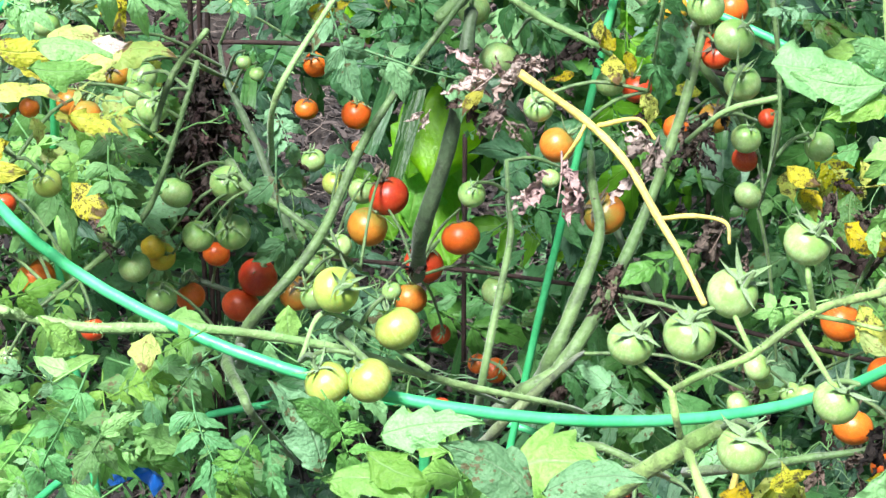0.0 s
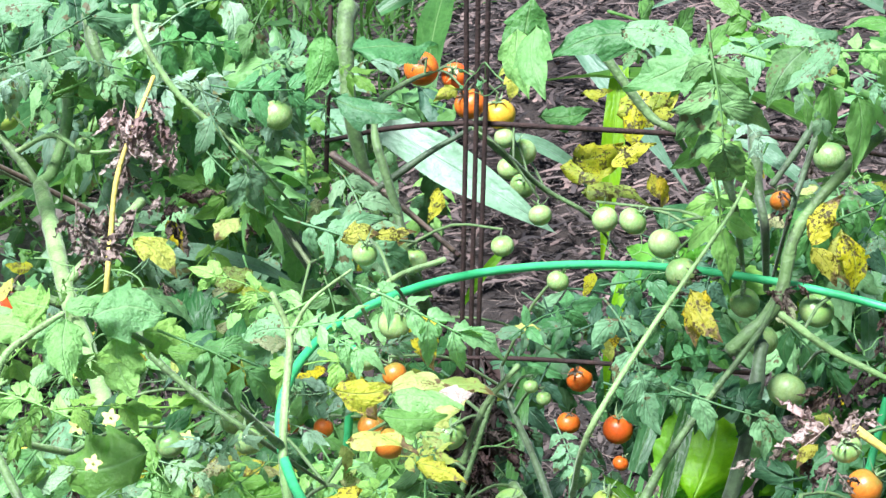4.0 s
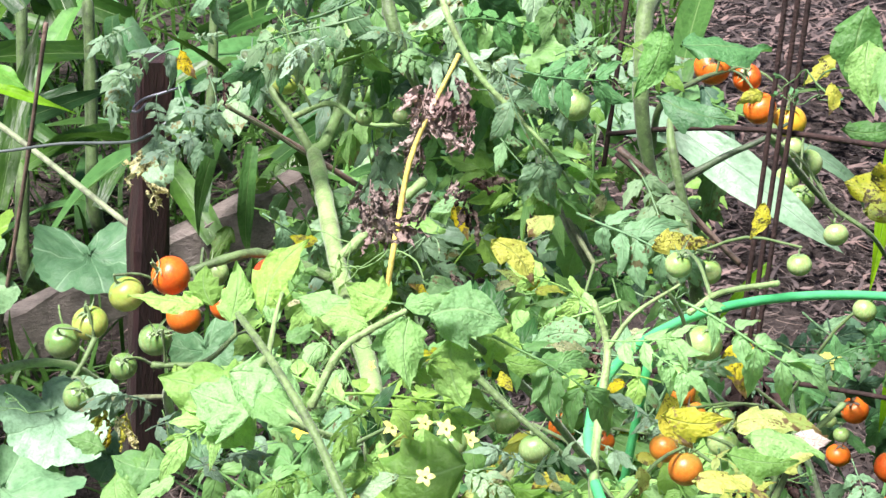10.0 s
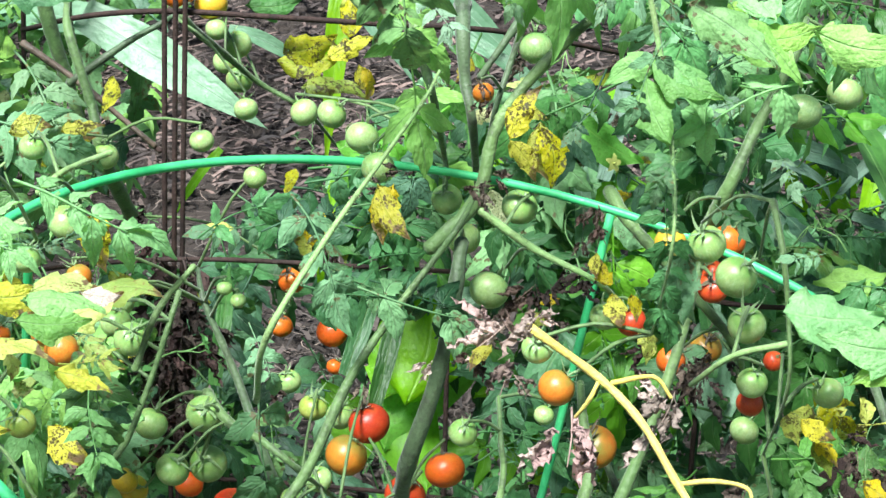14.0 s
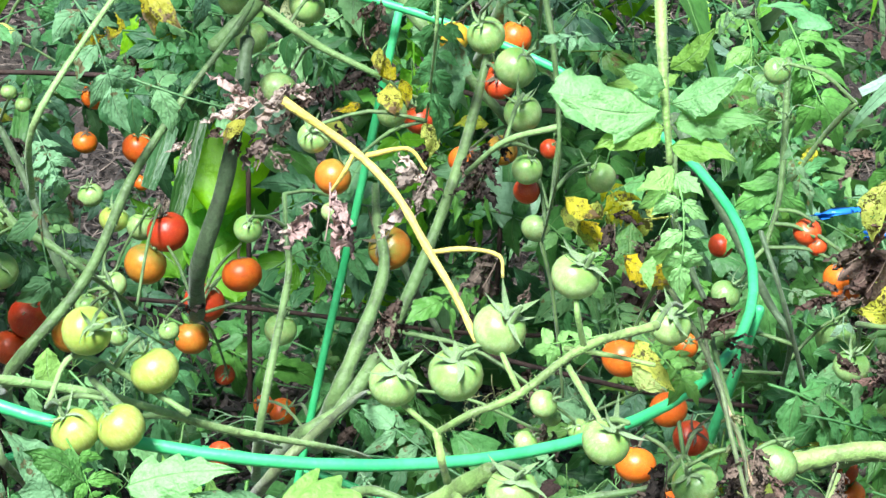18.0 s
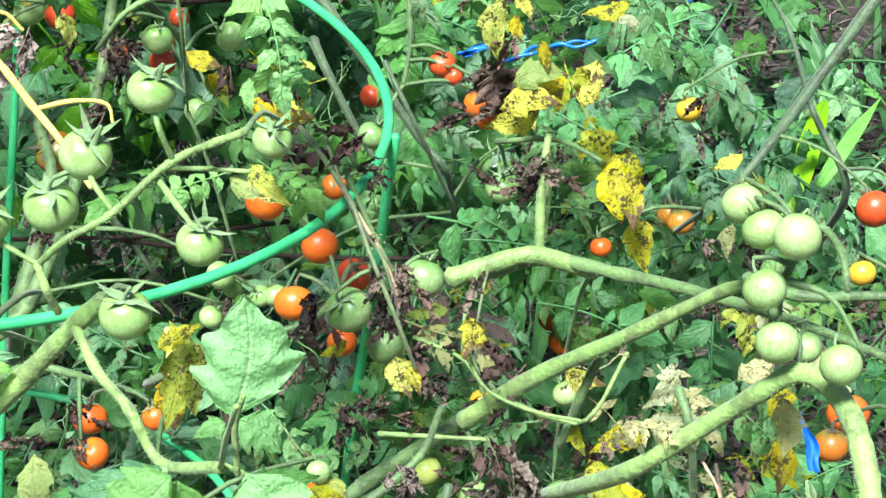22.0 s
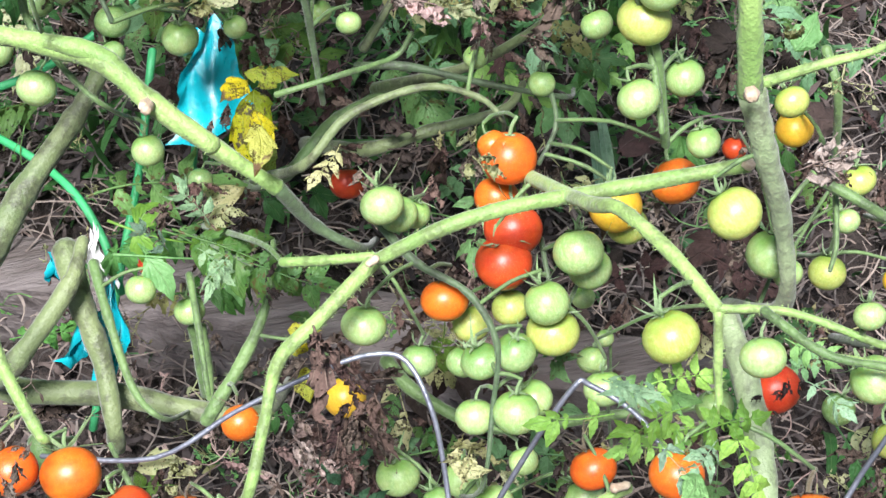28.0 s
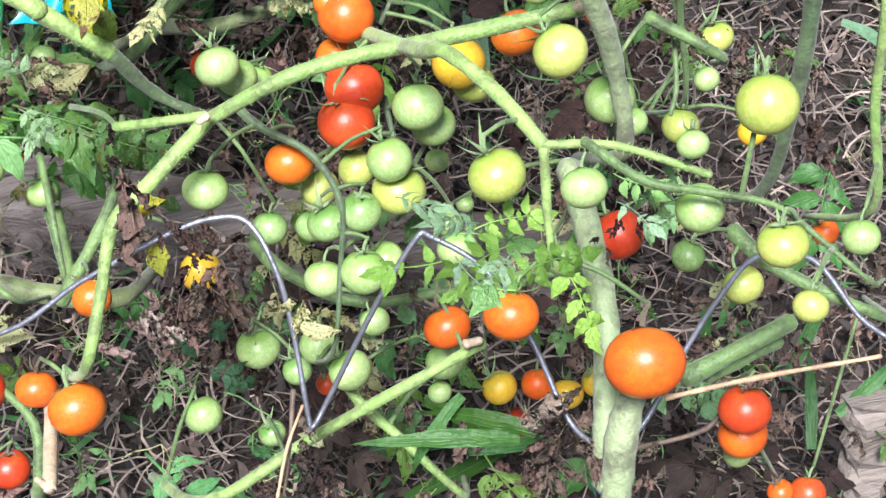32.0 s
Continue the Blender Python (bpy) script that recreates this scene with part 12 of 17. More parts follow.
leaf(D,"c7g",.53,1.58,.34,.159,-17,49,-102)
leaf(D,"c0d",.30,1.74,.57,.113,-38,3,164)
leaf(D,"c2k",.54,1.69,.61,.147,-21,44,-148)
leaf(D,"c4g",.11,1.67,.72,.112,4,8,-114)
leaf(B,"c2d",-.15,1.79,.66,.145,-45,17,148)
leaf(D,"c1g",.07,1.39,.56,.092,32,-13,-45)
leaf(D,"s5g",.29,1.69,.41,.093,-59,-2,-174)
leaf(B,"c0g",-.16,1.62,.34,.105,52,-24,-3)
leaf(B,"c1g",-.09,1.61,.50,.158,38,2,-23)
leaf(D,"c1g",.35,1.68,.42,.106,1,29,-106)
leaf(B,"s1g",.03,1.69,.76,.065,20,10,-68)
leaf(B,"c1g",-.04,1.41,.62,.119,-17,44,-105)
leaf(D,"c5g",.31,1.38,.64,.093,30,-3,20)
leaf(B,"c3g",-.13,1.66,.41,.131,-30,14,-165)
leaf(B,"c7g",-.09,1.62,.78,.097,20,-4,-21)
leaf(B,"s2d",.14,1.51,.84,.045,40,27,13)
leaf(D,"c2g",.37,1.49,.40,.124,-44,27,-173)
leaf(D,"c7d",.38,1.62,.68,.106,-0,31,-82)
leaf(D,"c2k",.51,1.61,.53,.128,1,28,-74)
leaf(B,"c0d",-.16,1.86,.55,.128,-1,33,-45)
leaf(D,"s4g",.11,1.61,.69,.081,38,-4,26)
leaf(B,"s4g",-.08,1.54,.47,.057,-42,37,-156)
leaf(D,"c2g",.45,1.54,.66,.146,37,-23,-23)
leaf(B,"s3g",-.05,1.77,.70,.077,27,45,-74)
leaf(B,"s2g",-.16,1.89,.58,.060,-17,3,-23)
leaf(B,"c5g",-.20,1.86,.69,.109,30,47,-78)
leaf(D,"c4d",.30,1.63,.49,.112,4,14,-88)
leaf(D,"c1d",.22,1.49,.41,.106,23,44,-73)
leaf(D,"s4d",.09,1.61,.60,.079,48,3,22)
leaf(D,"s4g",.24,1.90,.69,.068,6,4,-20)
leaf(B,"c6g",-.21,1.64,.34,.124,31,6,13)
leaf(D,"c5g",.29,1.48,.55,.107,-7,20,-174)
leaf(B,"c0g",-.01,1.54,.81,.086,-47,-3,158)
leaf(D,"c4k",.33,1.66,.59,.103,48,35,6)
leaf(B,"c4g",-.15,1.60,.39,.130,8,-12,-173)
leaf(B,"s4k",-.14,1.71,.50,.054,4,43,-86)
leaf(D,"s0g",.45,1.72,.32,.087,5,11,-5)
leaf(B,"c6g",-.19,1.46,.54,.106,36,20,-26)
leaf(D,"c5g",.25,1.74,.59,.166,5,28,-99)
leaf(D,"c0g",.36,1.41,.63,.126,-1,44,-99)
leaf(D,"s3g",.05,1.69,.49,.077,17,-8,-179)
leaf(D,"c1g",.52,1.58,.66,.112,-41,28,-169)
leaf(D,"s6g",.13,1.67,.59,.085,67,11,-12)
leaf(D,"c7g",.52,1.71,.71,.097,-10,38,-96)
leaf(D,"c7g",.22,1.35,.54,.113,22,22,-25)
leaf(B,"s7k",-.12,1.65,.74,.073,-11,-10,-175)
leaf(D,"c3k",.49,1.64,.77,.150,-5,12,-117)
leaf(D,"s5g",.46,1.72,.50,.066,-18,-20,-160)
leaf(D,"c7k",.32,1.67,.62,.157,-46,-10,172)
leaf(D,"c6l",.38,1.41,.91,.094,-8,32,-68)
leaf(D,"s4l",.47,1.44,.78,.060,17,39,-53)
leaf(A,"s2g",.22,1.39,.91,.059,-29,32,-19)
leaf(D,"c2g",.39,1.27,.96,.071,66,-6,13)
leaf(A,"c2h",.22,1.47,.83,.105,15,-25,-0)
leaf(D,"c0g",.38,1.50,.75,.111,60,5,-2)
leaf(D,"c2h",.43,1.27,.79,.079,11,-11,-50)
leaf(D,"s6g",.42,1.26,.94,.054,-16,-22,168)
leaf(D,"c5l",.46,1.39,.81,.092,-47,70,-119)
leaf(D,"s2h",.33,1.50,.75,.066,43,-27,5)
leaf(D,"s5g",.40,1.30,.95,.038,-15,9,-2)
leaf(D,"c5g",.30,1.41,.92,.093,4,14,-174)
leaf(D,"c7g",.42,1.41,.89,.101,36,33,-62)
leaf(D,"c7g",.31,1.47,.80,.107,-2,51,-102)
leaf(D,"c7g",.36,1.25,.88,.073,27,31,-52)
leaf(D,"c7g",.38,1.39,.84,.084,-26,2,171)
leaf(D,"c0h",.34,1.45,.70,.115,-35,33,-142)
leaf(D,"s1g",.32,1.37,.78,.042,-12,35,-167)
leaf(D,"c4g",.35,1.53,.81,.109,-15,20,-79)
leaf(D,"s1l",.35,1.42,.84,.057,-22,-1,177)
leaf(D,"s7h",.40,1.14,.62,.047,-32,7,-157)
leaf(D,"c7h",.51,1.51,.75,.090,-55,31,-158)
leaf(D,"c1g",.46,1.27,.50,.109,-52,32,-131)
leaf(D,"s2g",.65,1.47,.63,.045,19,42,-67)
leaf(D,"c1g",.65,1.29,.72,.087,39,15,-26)
leaf(D,"c7g",.61,1.30,.56,.095,-25,1,-178)
leaf(D,"c7d",.35,1.43,.54,.106,30,29,-35)
leaf(D,"c1g",.60,1.46,.70,.078,-16,8,-137)
leaf(D,"s1d",.61,1.26,.77,.055,27,22,-77)
leaf(D,"c4g",.38,1.33,.56,.113,13,47,-47)
leaf(D,"s5g",.42,1.11,.61,.048,44,12,-31)
leaf(D,"x0b",.44,1.20,.55,.030)
leaf(D,"c0h",.71,1.52,.68,.087,13,26,-151)
leaf(D,"s4h",.42,1.13,.54,.054,-21,29,-139)
leaf(D,"c3g",.42,1.36,.59,.111,-13,39,-91)
leaf(D,"c1d",.66,1.40,.52,.089,-11,27,-119)
leaf(D,"c2g",.46,1.36,.71,.098,-8,-1,-3)
leaf(D,"c7g",.61,1.21,.50,.103,-5,4,154)
leaf(D,"c3g",.60,1.20,.72,.080,66,6,1)
leaf(D,"s5h",.57,1.28,.64,.047,55,54,-27)
leaf(D,"c4d",.62,1.35,.79,.073,-9,-1,-171)
leaf(D,"s4d",.46,1.30,.55,.052,19,22,-112)
leaf(D,"s1g",.44,1.46,.65,.063,-75,39,-155)
leaf(D,"c0g",.38,1.27,.49,.096,-7,-3,155)
leaf(D,"s2g",.39,1.11,.56,.045,46,45,-26)
leaf(D,"c5d",.52,1.39,.75,.082,-20,-8,173)
leaf(D,"x7b",.45,1.23,.64,.032)
leaf(D,"s6h",.46,1.14,.74,.040,14,-19,-20)
leaf(D,"s6g",.32,1.27,.57,.043,49,-22,4)
leaf(D,"x6b",.37,1.08,.59,.025)
leaf(D,"c1d",.65,1.41,.61,.112,23,-6,5)
leaf(D,"s5d",.47,1.12,.59,.041,34,56,-42)
leaf(D,"s0d",.55,1.29,.41,.052,-29,38,-111)
leaf(D,"c4g",.48,1.38,.77,.107,-28,-3,147)
leaf(D,"s3h",.65,1.32,.39,.062,-70,-19,166)
leaf(D,"c4g",.37,1.24,.86,.073,56,18,-39)
leaf(D,"s3d",.41,1.52,.64,.056,-35,22,-150)
leaf(D,"c3g",.60,1.31,.50,.081,-47,32,-161)
leaf(D,"s4g",.46,1.35,.60,.048,-28,31,-112)
leaf(D,"c7g",.41,1.09,.70,.095,-21,30,-171)
leaf(D,"s7g",.54,1.23,.46,.065,-3,0,-160)
leaf(D,"c0g",.69,1.45,.70,.084,-56,-28,165)
leaf(D,"c1h",.46,1.42,.64,.108,-24,6,177)
leaf(D,"c6g",.60,1.22,.75,.089,-49,-4,171)
leaf(D,"c5h",.57,1.29,.73,.089,-10,22,-163)
leaf(D,"c0h",.53,1.23,.86,.080,-4,20,-69)
leaf(D,"c7h",.55,1.38,.65,.101,41,24,33)
leaf(D,"c4g",.42,1.25,.47,.111,-19,32,-118)
leaf(D,"x3b",.48,1.29,.71,.032)
leaf(D,"c4g",.35,1.32,.47,.113,-26,15,-162)
leaf(D,"c4h",.60,1.40,.64,.083,-46,1,147)
leaf(D,"s3d",.45,1.31,.46,.065,-17,20,-172)
leaf(D,"c4d",.54,1.23,.77,.082,-4,7,-180)
leaf(D,"c7h",.51,1.24,.59,.074,34,25,-48)
leaf(D,"s5g",.41,1.29,.75,.040,37,35,6)
leaf(D,"c2g",.40,1.35,.66,.085,-22,-19,-28)
leaf(D,"s3h",.59,1.27,.42,.066,-13,-15,-145)
leaf(D,"c3g",.55,1.13,.69,.079,-61,5,-174)
leaf(D,"c2d",.73,1.37,.44,.115,8,1,-29)
leaf(D,"c0h",.65,1.25,.53,.111,-24,50,-41)
leaf(D,"c5g",.30,1.10,.63,.066,55,16,-19)
leaf(D,"c0d",.55,1.27,.61,.093,-16,39,-26)
leaf(D,"c2g",.64,1.21,.71,.079,6,7,-34)
leaf(D,"s7h",.57,1.32,.61,.049,-35,-4,157)
leaf(D,"s6g",.40,1.24,.85,.041,2,18,-61)
leaf(D,"s2g",.71,1.37,.41,.059,-30,-13,170)
leaf(D,"c7g",.44,1.34,.38,.101,25,31,-118)
leaf(D,"s3h",.44,1.35,.60,.049,-101,13,166)
leaf(D,"s5g",.58,1.26,.43,.065,32,13,176)
leaf(D,"c5g",.69,1.54,.72,.088,13,41,-80)
leaf(D,"x4b",.67,1.35,.65,.039)
leaf(D,"c7d",.53,1.44,.69,.116,26,40,-61)
leaf(D,"x7b",.56,1.45,.78,.032)
leaf(D,"c6g",.45,1.24,.46,.110,-10,56,-123)
leaf(D,"c2g",.61,1.22,.59,.104,-17,42,-95)
leaf(D,"c7h",.34,1.31,.85,.100,6,8,-22)
leaf(D,"s1h",.39,1.24,.84,.043,15,0,-45)
leaf(D,"c6g",.12,1.61,.41,.138,-8,29,-53)
leaf(D,"c0g",.53,1.22,.49,.082,-18,10,-125)
leaf(D,"c2d",.39,1.69,.47,.097,-25,63,-117)
leaf(D,"c5g",.33,1.44,.46,.106,-38,-25,157)
leaf(D,"s6d",.32,1.29,.47,.064,1,35,-156)
leaf(D,"c0g",.20,1.34,.71,.081,-28,-2,-124)
leaf(D,"c2g",.29,1.62,.53,.098,6,-22,0)
leaf(D,"c5d",.06,1.54,.35,.118,-31,29,-139)
leaf(D,"s1g",.21,1.47,.33,.052,-24,20,-161)
leaf(D,"c5d",.23,1.18,.52,.071,-29,36,-131)
leaf(D,"c6g",.50,1.35,.42,.085,-8,-40,163)
leaf(D,"c0g",.53,1.44,.53,.130,-11,12,-144)
leaf(D,"s7g",.57,1.54,.39,.058,26,37,-85)
leaf(D,"s5g",.46,1.44,.63,.063,77,-16,-21)
leaf(D,"s0d",.28,1.51,.36,.062,67,1,-39)
leaf(D,"x5b",.08,1.55,.36,.045)
leaf(D,"s0g",.17,1.45,.46,.062,35,32,-26)
leaf(D,"c0g",.40,1.65,.41,.093,51,23,-8)
leaf(D,"c6g",.50,1.35,.37,.106,30,56,-44)
leaf(D,"c4g",.26,1.50,.36,.116,60,26,-17)
leaf(D,"x3b",.25,1.46,.53,.038)
leaf(D,"c6d",.32,1.47,.43,.124,-5,12,-18)
leaf(D,"c1d",.56,1.18,.54,.084,24,19,-127)
leaf(D,"x2b",.10,1.26,.51,.038)
leaf(D,"c1g",.37,1.38,.68,.077,5,1,-52)
leaf(D,"c0g",.55,1.66,.47,.137,-87,-10,-170)
leaf(D,"c4d",.55,1.30,.63,.110,61,-7,-20)
leaf(D,"s0g",.63,1.35,.47,.066,-45,32,-156)
leaf(D,"x4b",.59,1.48,.56,.043)
leaf(D,"c7g",.32,1.28,.57,.087,57,1,-10)
leaf(D,"c3g",.55,1.48,.52,.126,-18,25,-157)
leaf(D,"x7b",.33,1.28,.52,.028)
leaf(D,"s4g",.73,1.49,.46,.052,-26,5,178)
leaf(D,"x6b",.69,1.33,.55,.039)
leaf(D,"c5g",.30,1.55,.55,.134,-19,18,-11)
leaf(D,"c7d",.35,1.36,.37,.077,-57,47,171)
leaf(D,"s1g",.38,1.28,.28,.066,36,14,6)
leaf(D,"c1h",.45,1.34,.67,.102,-45,20,153)
leaf(D,"x4b",.69,1.27,.63,.036)
leaf(D,"s0g",.13,1.17,.62,.047,27,6,-58)
leaf(D,"s3g",.20,1.38,.43,.050,38,38,-44)
leaf(D,"c5g",.31,1.09,.42,.091,31,-10,-8)
leaf(D,"c1g",.62,1.07,.52,.092,12,8,-6)
leaf(D,"x3b",.11,1.36,.54,.040)
leaf(D,"c5h",.45,1.01,.55,.060,-30,12,-161)
leaf(D,"x3b",.56,1.22,.35,.038)
leaf(D,"c7d",.77,1.28,.66,.105,1,8,-137)
leaf(D,"c0g",.34,1.14,.46,.101,23,14,-165)
leaf(D,"c6g",.12,1.41,.56,.099,-17,38,-71)
leaf(D,"c7g",.37,1.15,.60,.074,-41,17,-178)
leaf(D,"x2b",.34,1.33,.40,.039)
leaf(D,"x3b",.63,1.00,.45,.036)
leaf(D,"x6b",.25,1.16,.48,.027)
leaf(D,"s3h",.25,1.25,.56,.051,-15,-4,-152)
leaf(D,"c4g",.27,1.40,.69,.108,48,4,-1)
leaf(D,"c2g",.48,1.11,.69,.086,-28,-3,150)
leaf(D,"c3h",.76,1.27,.52,.094,20,-7,-2)
leaf(D,"c1g",.22,1.35,.38,.115,35,-9,-40)
leaf(D,"c1g",.64,1.18,.34,.100,-7,-5,-150)
leaf(D,"c5h",.63,1.08,.64,.065,-25,28,-145)
leaf(D,"s3g",.50,1.07,.65,.046,-0,10,-141)
leaf(D,"s5g",.75,1.22,.63,.039,-8,33,-36)
leaf(D,"c4g",.55,1.10,.62,.062,-16,4,167)
leaf(D,"c2d",.66,.96,.55,.073,14,29,-62)
leaf(D,"c0h",.60,1.29,.59,.084,52,16,-10)
leaf(D,"c7d",.35,1.08,.70,.062,39,18,-48)
leaf(D,"c3h",.61,1.13,.56,.074,-4,-4,-163)
leaf(D,"s7g",.38,1.13,.57,.051,-18,6,169)
leaf(D,"c3d",.12,1.19,.54,.087,62,-19,-7)
leaf(D,"s0g",.68,1.02,.52,.036,-22,52,-142)
leaf(D,"x6b",.51,1.32,.60,.037)
leaf(D,"c6d",.43,1.05,.62,.091,12,-3,164)
leaf(D,"s7g",.24,1.19,.42,.046,13,-6,-156)
leaf(D,"c6g",.13,1.10,.48,.085,6,-18,166)
leaf(D,"x0b",.67,1.15,.56,.030)
leaf(D,"c4g",.52,1.28,.42,.085,-43,22,-156)
leaf(D,"c0d",.17,1.11,.68,.080,-23,-23,153)
leaf(D,"c7d",.26,1.16,.80,.069,32,11,-80)
leaf(D,"c3g",.38,1.23,.54,.092,43,28,-45)
leaf(D,"c3g",.15,1.42,.56,.102,-16,28,-77)
leaf(D,"c1d",.63,1.04,.58,.075,3,7,-158)
leaf(D,"c6h",.52,1.31,.64,.103,23,41,-65)
leaf(D,"c6h",.20,1.10,.63,.060,1,14,-13)
leaf(D,"c5g",.67,1.09,.51,.069,15,-9,-63)
leaf(D,"c1h",.37,1.15,.63,.062,-28,68,-133)
leaf(D,"c7h",.62,1.36,.49,.109,-8,-9,-141)
leaf(D,"s7d",.43,1.10,.41,.054,-17,23,-59)
leaf(D,"x1b",.14,1.28,.52,.030)
leaf(D,"c7g",.56,1.34,.60,.091,43,-16,-7)
leaf(D,"s7g",.29,1.16,.55,.042,-14,28,-168)
leaf(D,"c0g",.70,1.21,.33,.080,0,8,169)
leaf(D,"c3h",.39,1.38,.59,.091,-47,12,175)
leaf(D,"s6h",.50,1.13,.38,.051,-17,9,178)
leaf(D,"s0d",.10,1.22,.54,.047,-22,6,-65)
leaf(D,"x7b",.53,1.05,.61,.022)
leaf(D,"s2h",.52,.96,.59,.040,-49,20,-149)
leaf(D,"s6g",.69,1.27,.40,.052,33,-13,-18)
leaf(D,"s2g",.70,1.20,.60,.044,-14,12,-173)
leaf(D,"s4g",.32,1.08,.71,.038,7,-5,-40)
leaf(D,"c3g",.61,1.01,.68,.078,-33,43,-101)
leaf(D,"s6g",.75,1.22,.46,.041,24,6,7)
leaf(D,"c1g",.67,1.14,.54,.087,39,-18,-1)
leaf(D,"c4h",.12,1.29,.45,.087,46,7,-19)
leaf(D,"x0b",.27,1.04,.50,.030)
leaf(D,"c5g",.58,.98,.48,.067,-38,34,-151)
leaf(D,"c7g",.35,1.10,.65,.066,-24,16,161)
leaf(D,"x2b",.25,1.14,.45,.037)
leaf(D,"c3h",.10,1.26,.53,.089,30,12,-109)
leaf(D,"c0p",.34,1.00,.42,.087,27,4,-33)
leaf(D,"c0d",.33,1.25,.41,.082,-39,3,144)
leaf(D,"s1g",.46,1.08,.31,.049,14,27,-88)
leaf(D,"c4g",.30,1.07,.59,.083,20,34,-94)
leaf(D,"x6b",.40,1.25,.45,.023)
leaf(D,"c3d",.47,.96,.55,.064,-30,15,-160)
leaf(D,"x7b",.34,1.03,.37,.032)
leaf(D,"c5p",.22,1.14,.40,.085,17,35,-99)
leaf(D,"x6b",.22,1.05,.41,.028)
leaf(D,"s0g",.62,1.19,.37,.048,-12,18,162)
leaf(D,"c3p",.50,1.10,.45,.086,-40,26,-165)
leaf(D,"c4p",.63,1.00,.49,.068,-4,10,171)
leaf(D,"c4d",.67,1.12,.45,.083,-13,12,-108)
leaf(D,"c2p",.50,1.14,.50,.073,-3,11,179)
leaf(D,"c2g",.26,1.20,.35,.097,47,13,-36)
leaf(D,"s1g",.22,1.03,.59,.044,4,24,-34)
leaf(D,"c6d",.24,1.03,.54,.065,-26,-6,-130)
leaf(D,"c5g",.74,1.13,.41,.077,-22,4,170)
leaf(D,"c4p",.23,1.08,.57,.055,42,-5,-5)
leaf(D,"s5d",.74,1.09,.47,.036,-5,36,-154)
leaf(D,"s2h",.37,1.19,.50,.039,40,-9,7)
leaf(D,"x6b",.40,1.20,.31,.028)
leaf(D,"c1p",.45,.88,.47,.057,29,21,-63)
leaf(D,"c2p",.65,1.10,.42,.096,12,-5,-28)
leaf(D,"c0d",.28,1.27,.45,.072,-28,14,-147)
leaf(D,"c4h",.50,1.01,.51,.087,-34,14,-83)
leaf(D,"s1p",.22,1.27,.43,.052,4,-17,-176)
leaf(D,"c1d",.53,1.14,.39,.079,-17,51,-116)
leaf(D,"x2b",.25,1.07,.33,.033)
leaf(D,"x7b",.24,1.02,.50,.024)
leaf(D,"c3p",.09,1.16,.32,.097,7,14,-75)
leaf(D,"c1g",.24,.93,.46,.079,13,35,-44)
leaf(D,"c2h",.40,1.12,.43,.075,-36,-21,154)
leaf(D,"c4g",.41,1.12,.40,.065,3,4,-54)
leaf(D,"s6d",.54,.99,.38,.041,-33,12,-172)
leaf(D,"x4b",.67,.90,.45,.021)
leaf(D,"x2b",.43,1.13,.37,.033)
leaf(D,"c7h",.34,1.18,.30,.083,15,30,-119)
leaf(D,"c4d",.60,.87,.45,.062,22,-1,-86)
leaf(D,"s7p",.51,1.18,.35,.039,33,-7,-23)
leaf(D,"s5d",.21,1.14,.31,.046,-29,31,-143)
leaf(D,"x3b",.48,1.17,.35,.032)
leaf(D,"c7g",.14,.99,.48,.076,-30,21,-146)
leaf(D,"s6h",.48,1.13,.30,.044,21,-27,2)
leaf(D,"c1d",.13,1.01,.43,.067,35,5,-18)
leaf(D,"c6g",.14,1.13,.35,.065,-9,33,-119)
leaf(D,"x5b",.47,1.00,.45,.026)
leaf(D,"x0b",.17,1.05,.47,.031)
leaf(D,"c2g",.35,1.30,.40,.095,21,19,14)
leaf(D,"c4h",.49,1.27,.42,.071,-51,40,-161)
leaf(D,"c0d",.25,1.15,.30,.079,-29,-7,160)
leaf(D,"s6h",.66,1.17,.41,.052,-20,-11,149)
leaf(D,"x5b",.69,1.07,.36,.026)
leaf(D,"s6g",.37,1.09,.29,.037,-13,-7,169)
leaf(D,"s0h",.31,.94,.48,.035,-21,-19,160)
leaf(D,"s3p",.71,1.05,.47,.046,26,24,-6)
leaf(D,"x4b",.18,1.07,.39,.026)
leaf(D,"c1p",.53,1.23,.47,.072,22,-4,-49)
leaf(D,"x2b",.53,1.08,.42,.031)
leaf(D,"c3h",.30,1.13,.28,.092,26,38,-40)
leaf(D,"s1p",.76,1.12,.39,.037,32,-6,-31)
leaf(D,"x3b",.31,1.15,.27,.032)
leaf(D,"s6g",.17,1.23,.45,.038,20,-3,1)
leaf(D,"s1g",.56,.96,.50,.040,11,6,-54)
leaf(D,"c2g",.18,1.24,.44,.070,52,1,-25)
leaf(D,"c7g",.38,1.11,.31,.070,-6,-4,155)
leaf(D,"c5p",.56,.95,.45,.080,14,14,-94)
leaf(D,"c3p",.59,1.03,.42,.070,-8,-10,-18)
leaf(D,"c2h",.13,1.07,.46,.079,35,26,-43)
leaf(D,"s3h",.10,1.15,.36,.036,14,22,-55)
leaf(D,"s2h",.33,.98,.46,.030,7,-15,161)
leaf(D,"c6d",.44,.94,.27,.055,-30,13,-142)
leaf(D,"x6b",.17,1.14,.37,.028)
leaf(D,"s7d",.26,.95,.38,.038,37,3,-27)
leaf(D,"c4d",.27,1.00,.39,.066,-1,3,-152)
leaf(D,"c7h",.37,1.01,.31,.083,9,1,-57)
leaf(D,"c3h",.53,.89,.45,.056,52,15,-26)
leaf(D,"c1h",.26,.95,.51,.048,-3,-9,-179)
leaf(D,"t2W",.59,.92,.30,.058,-19,0,162)
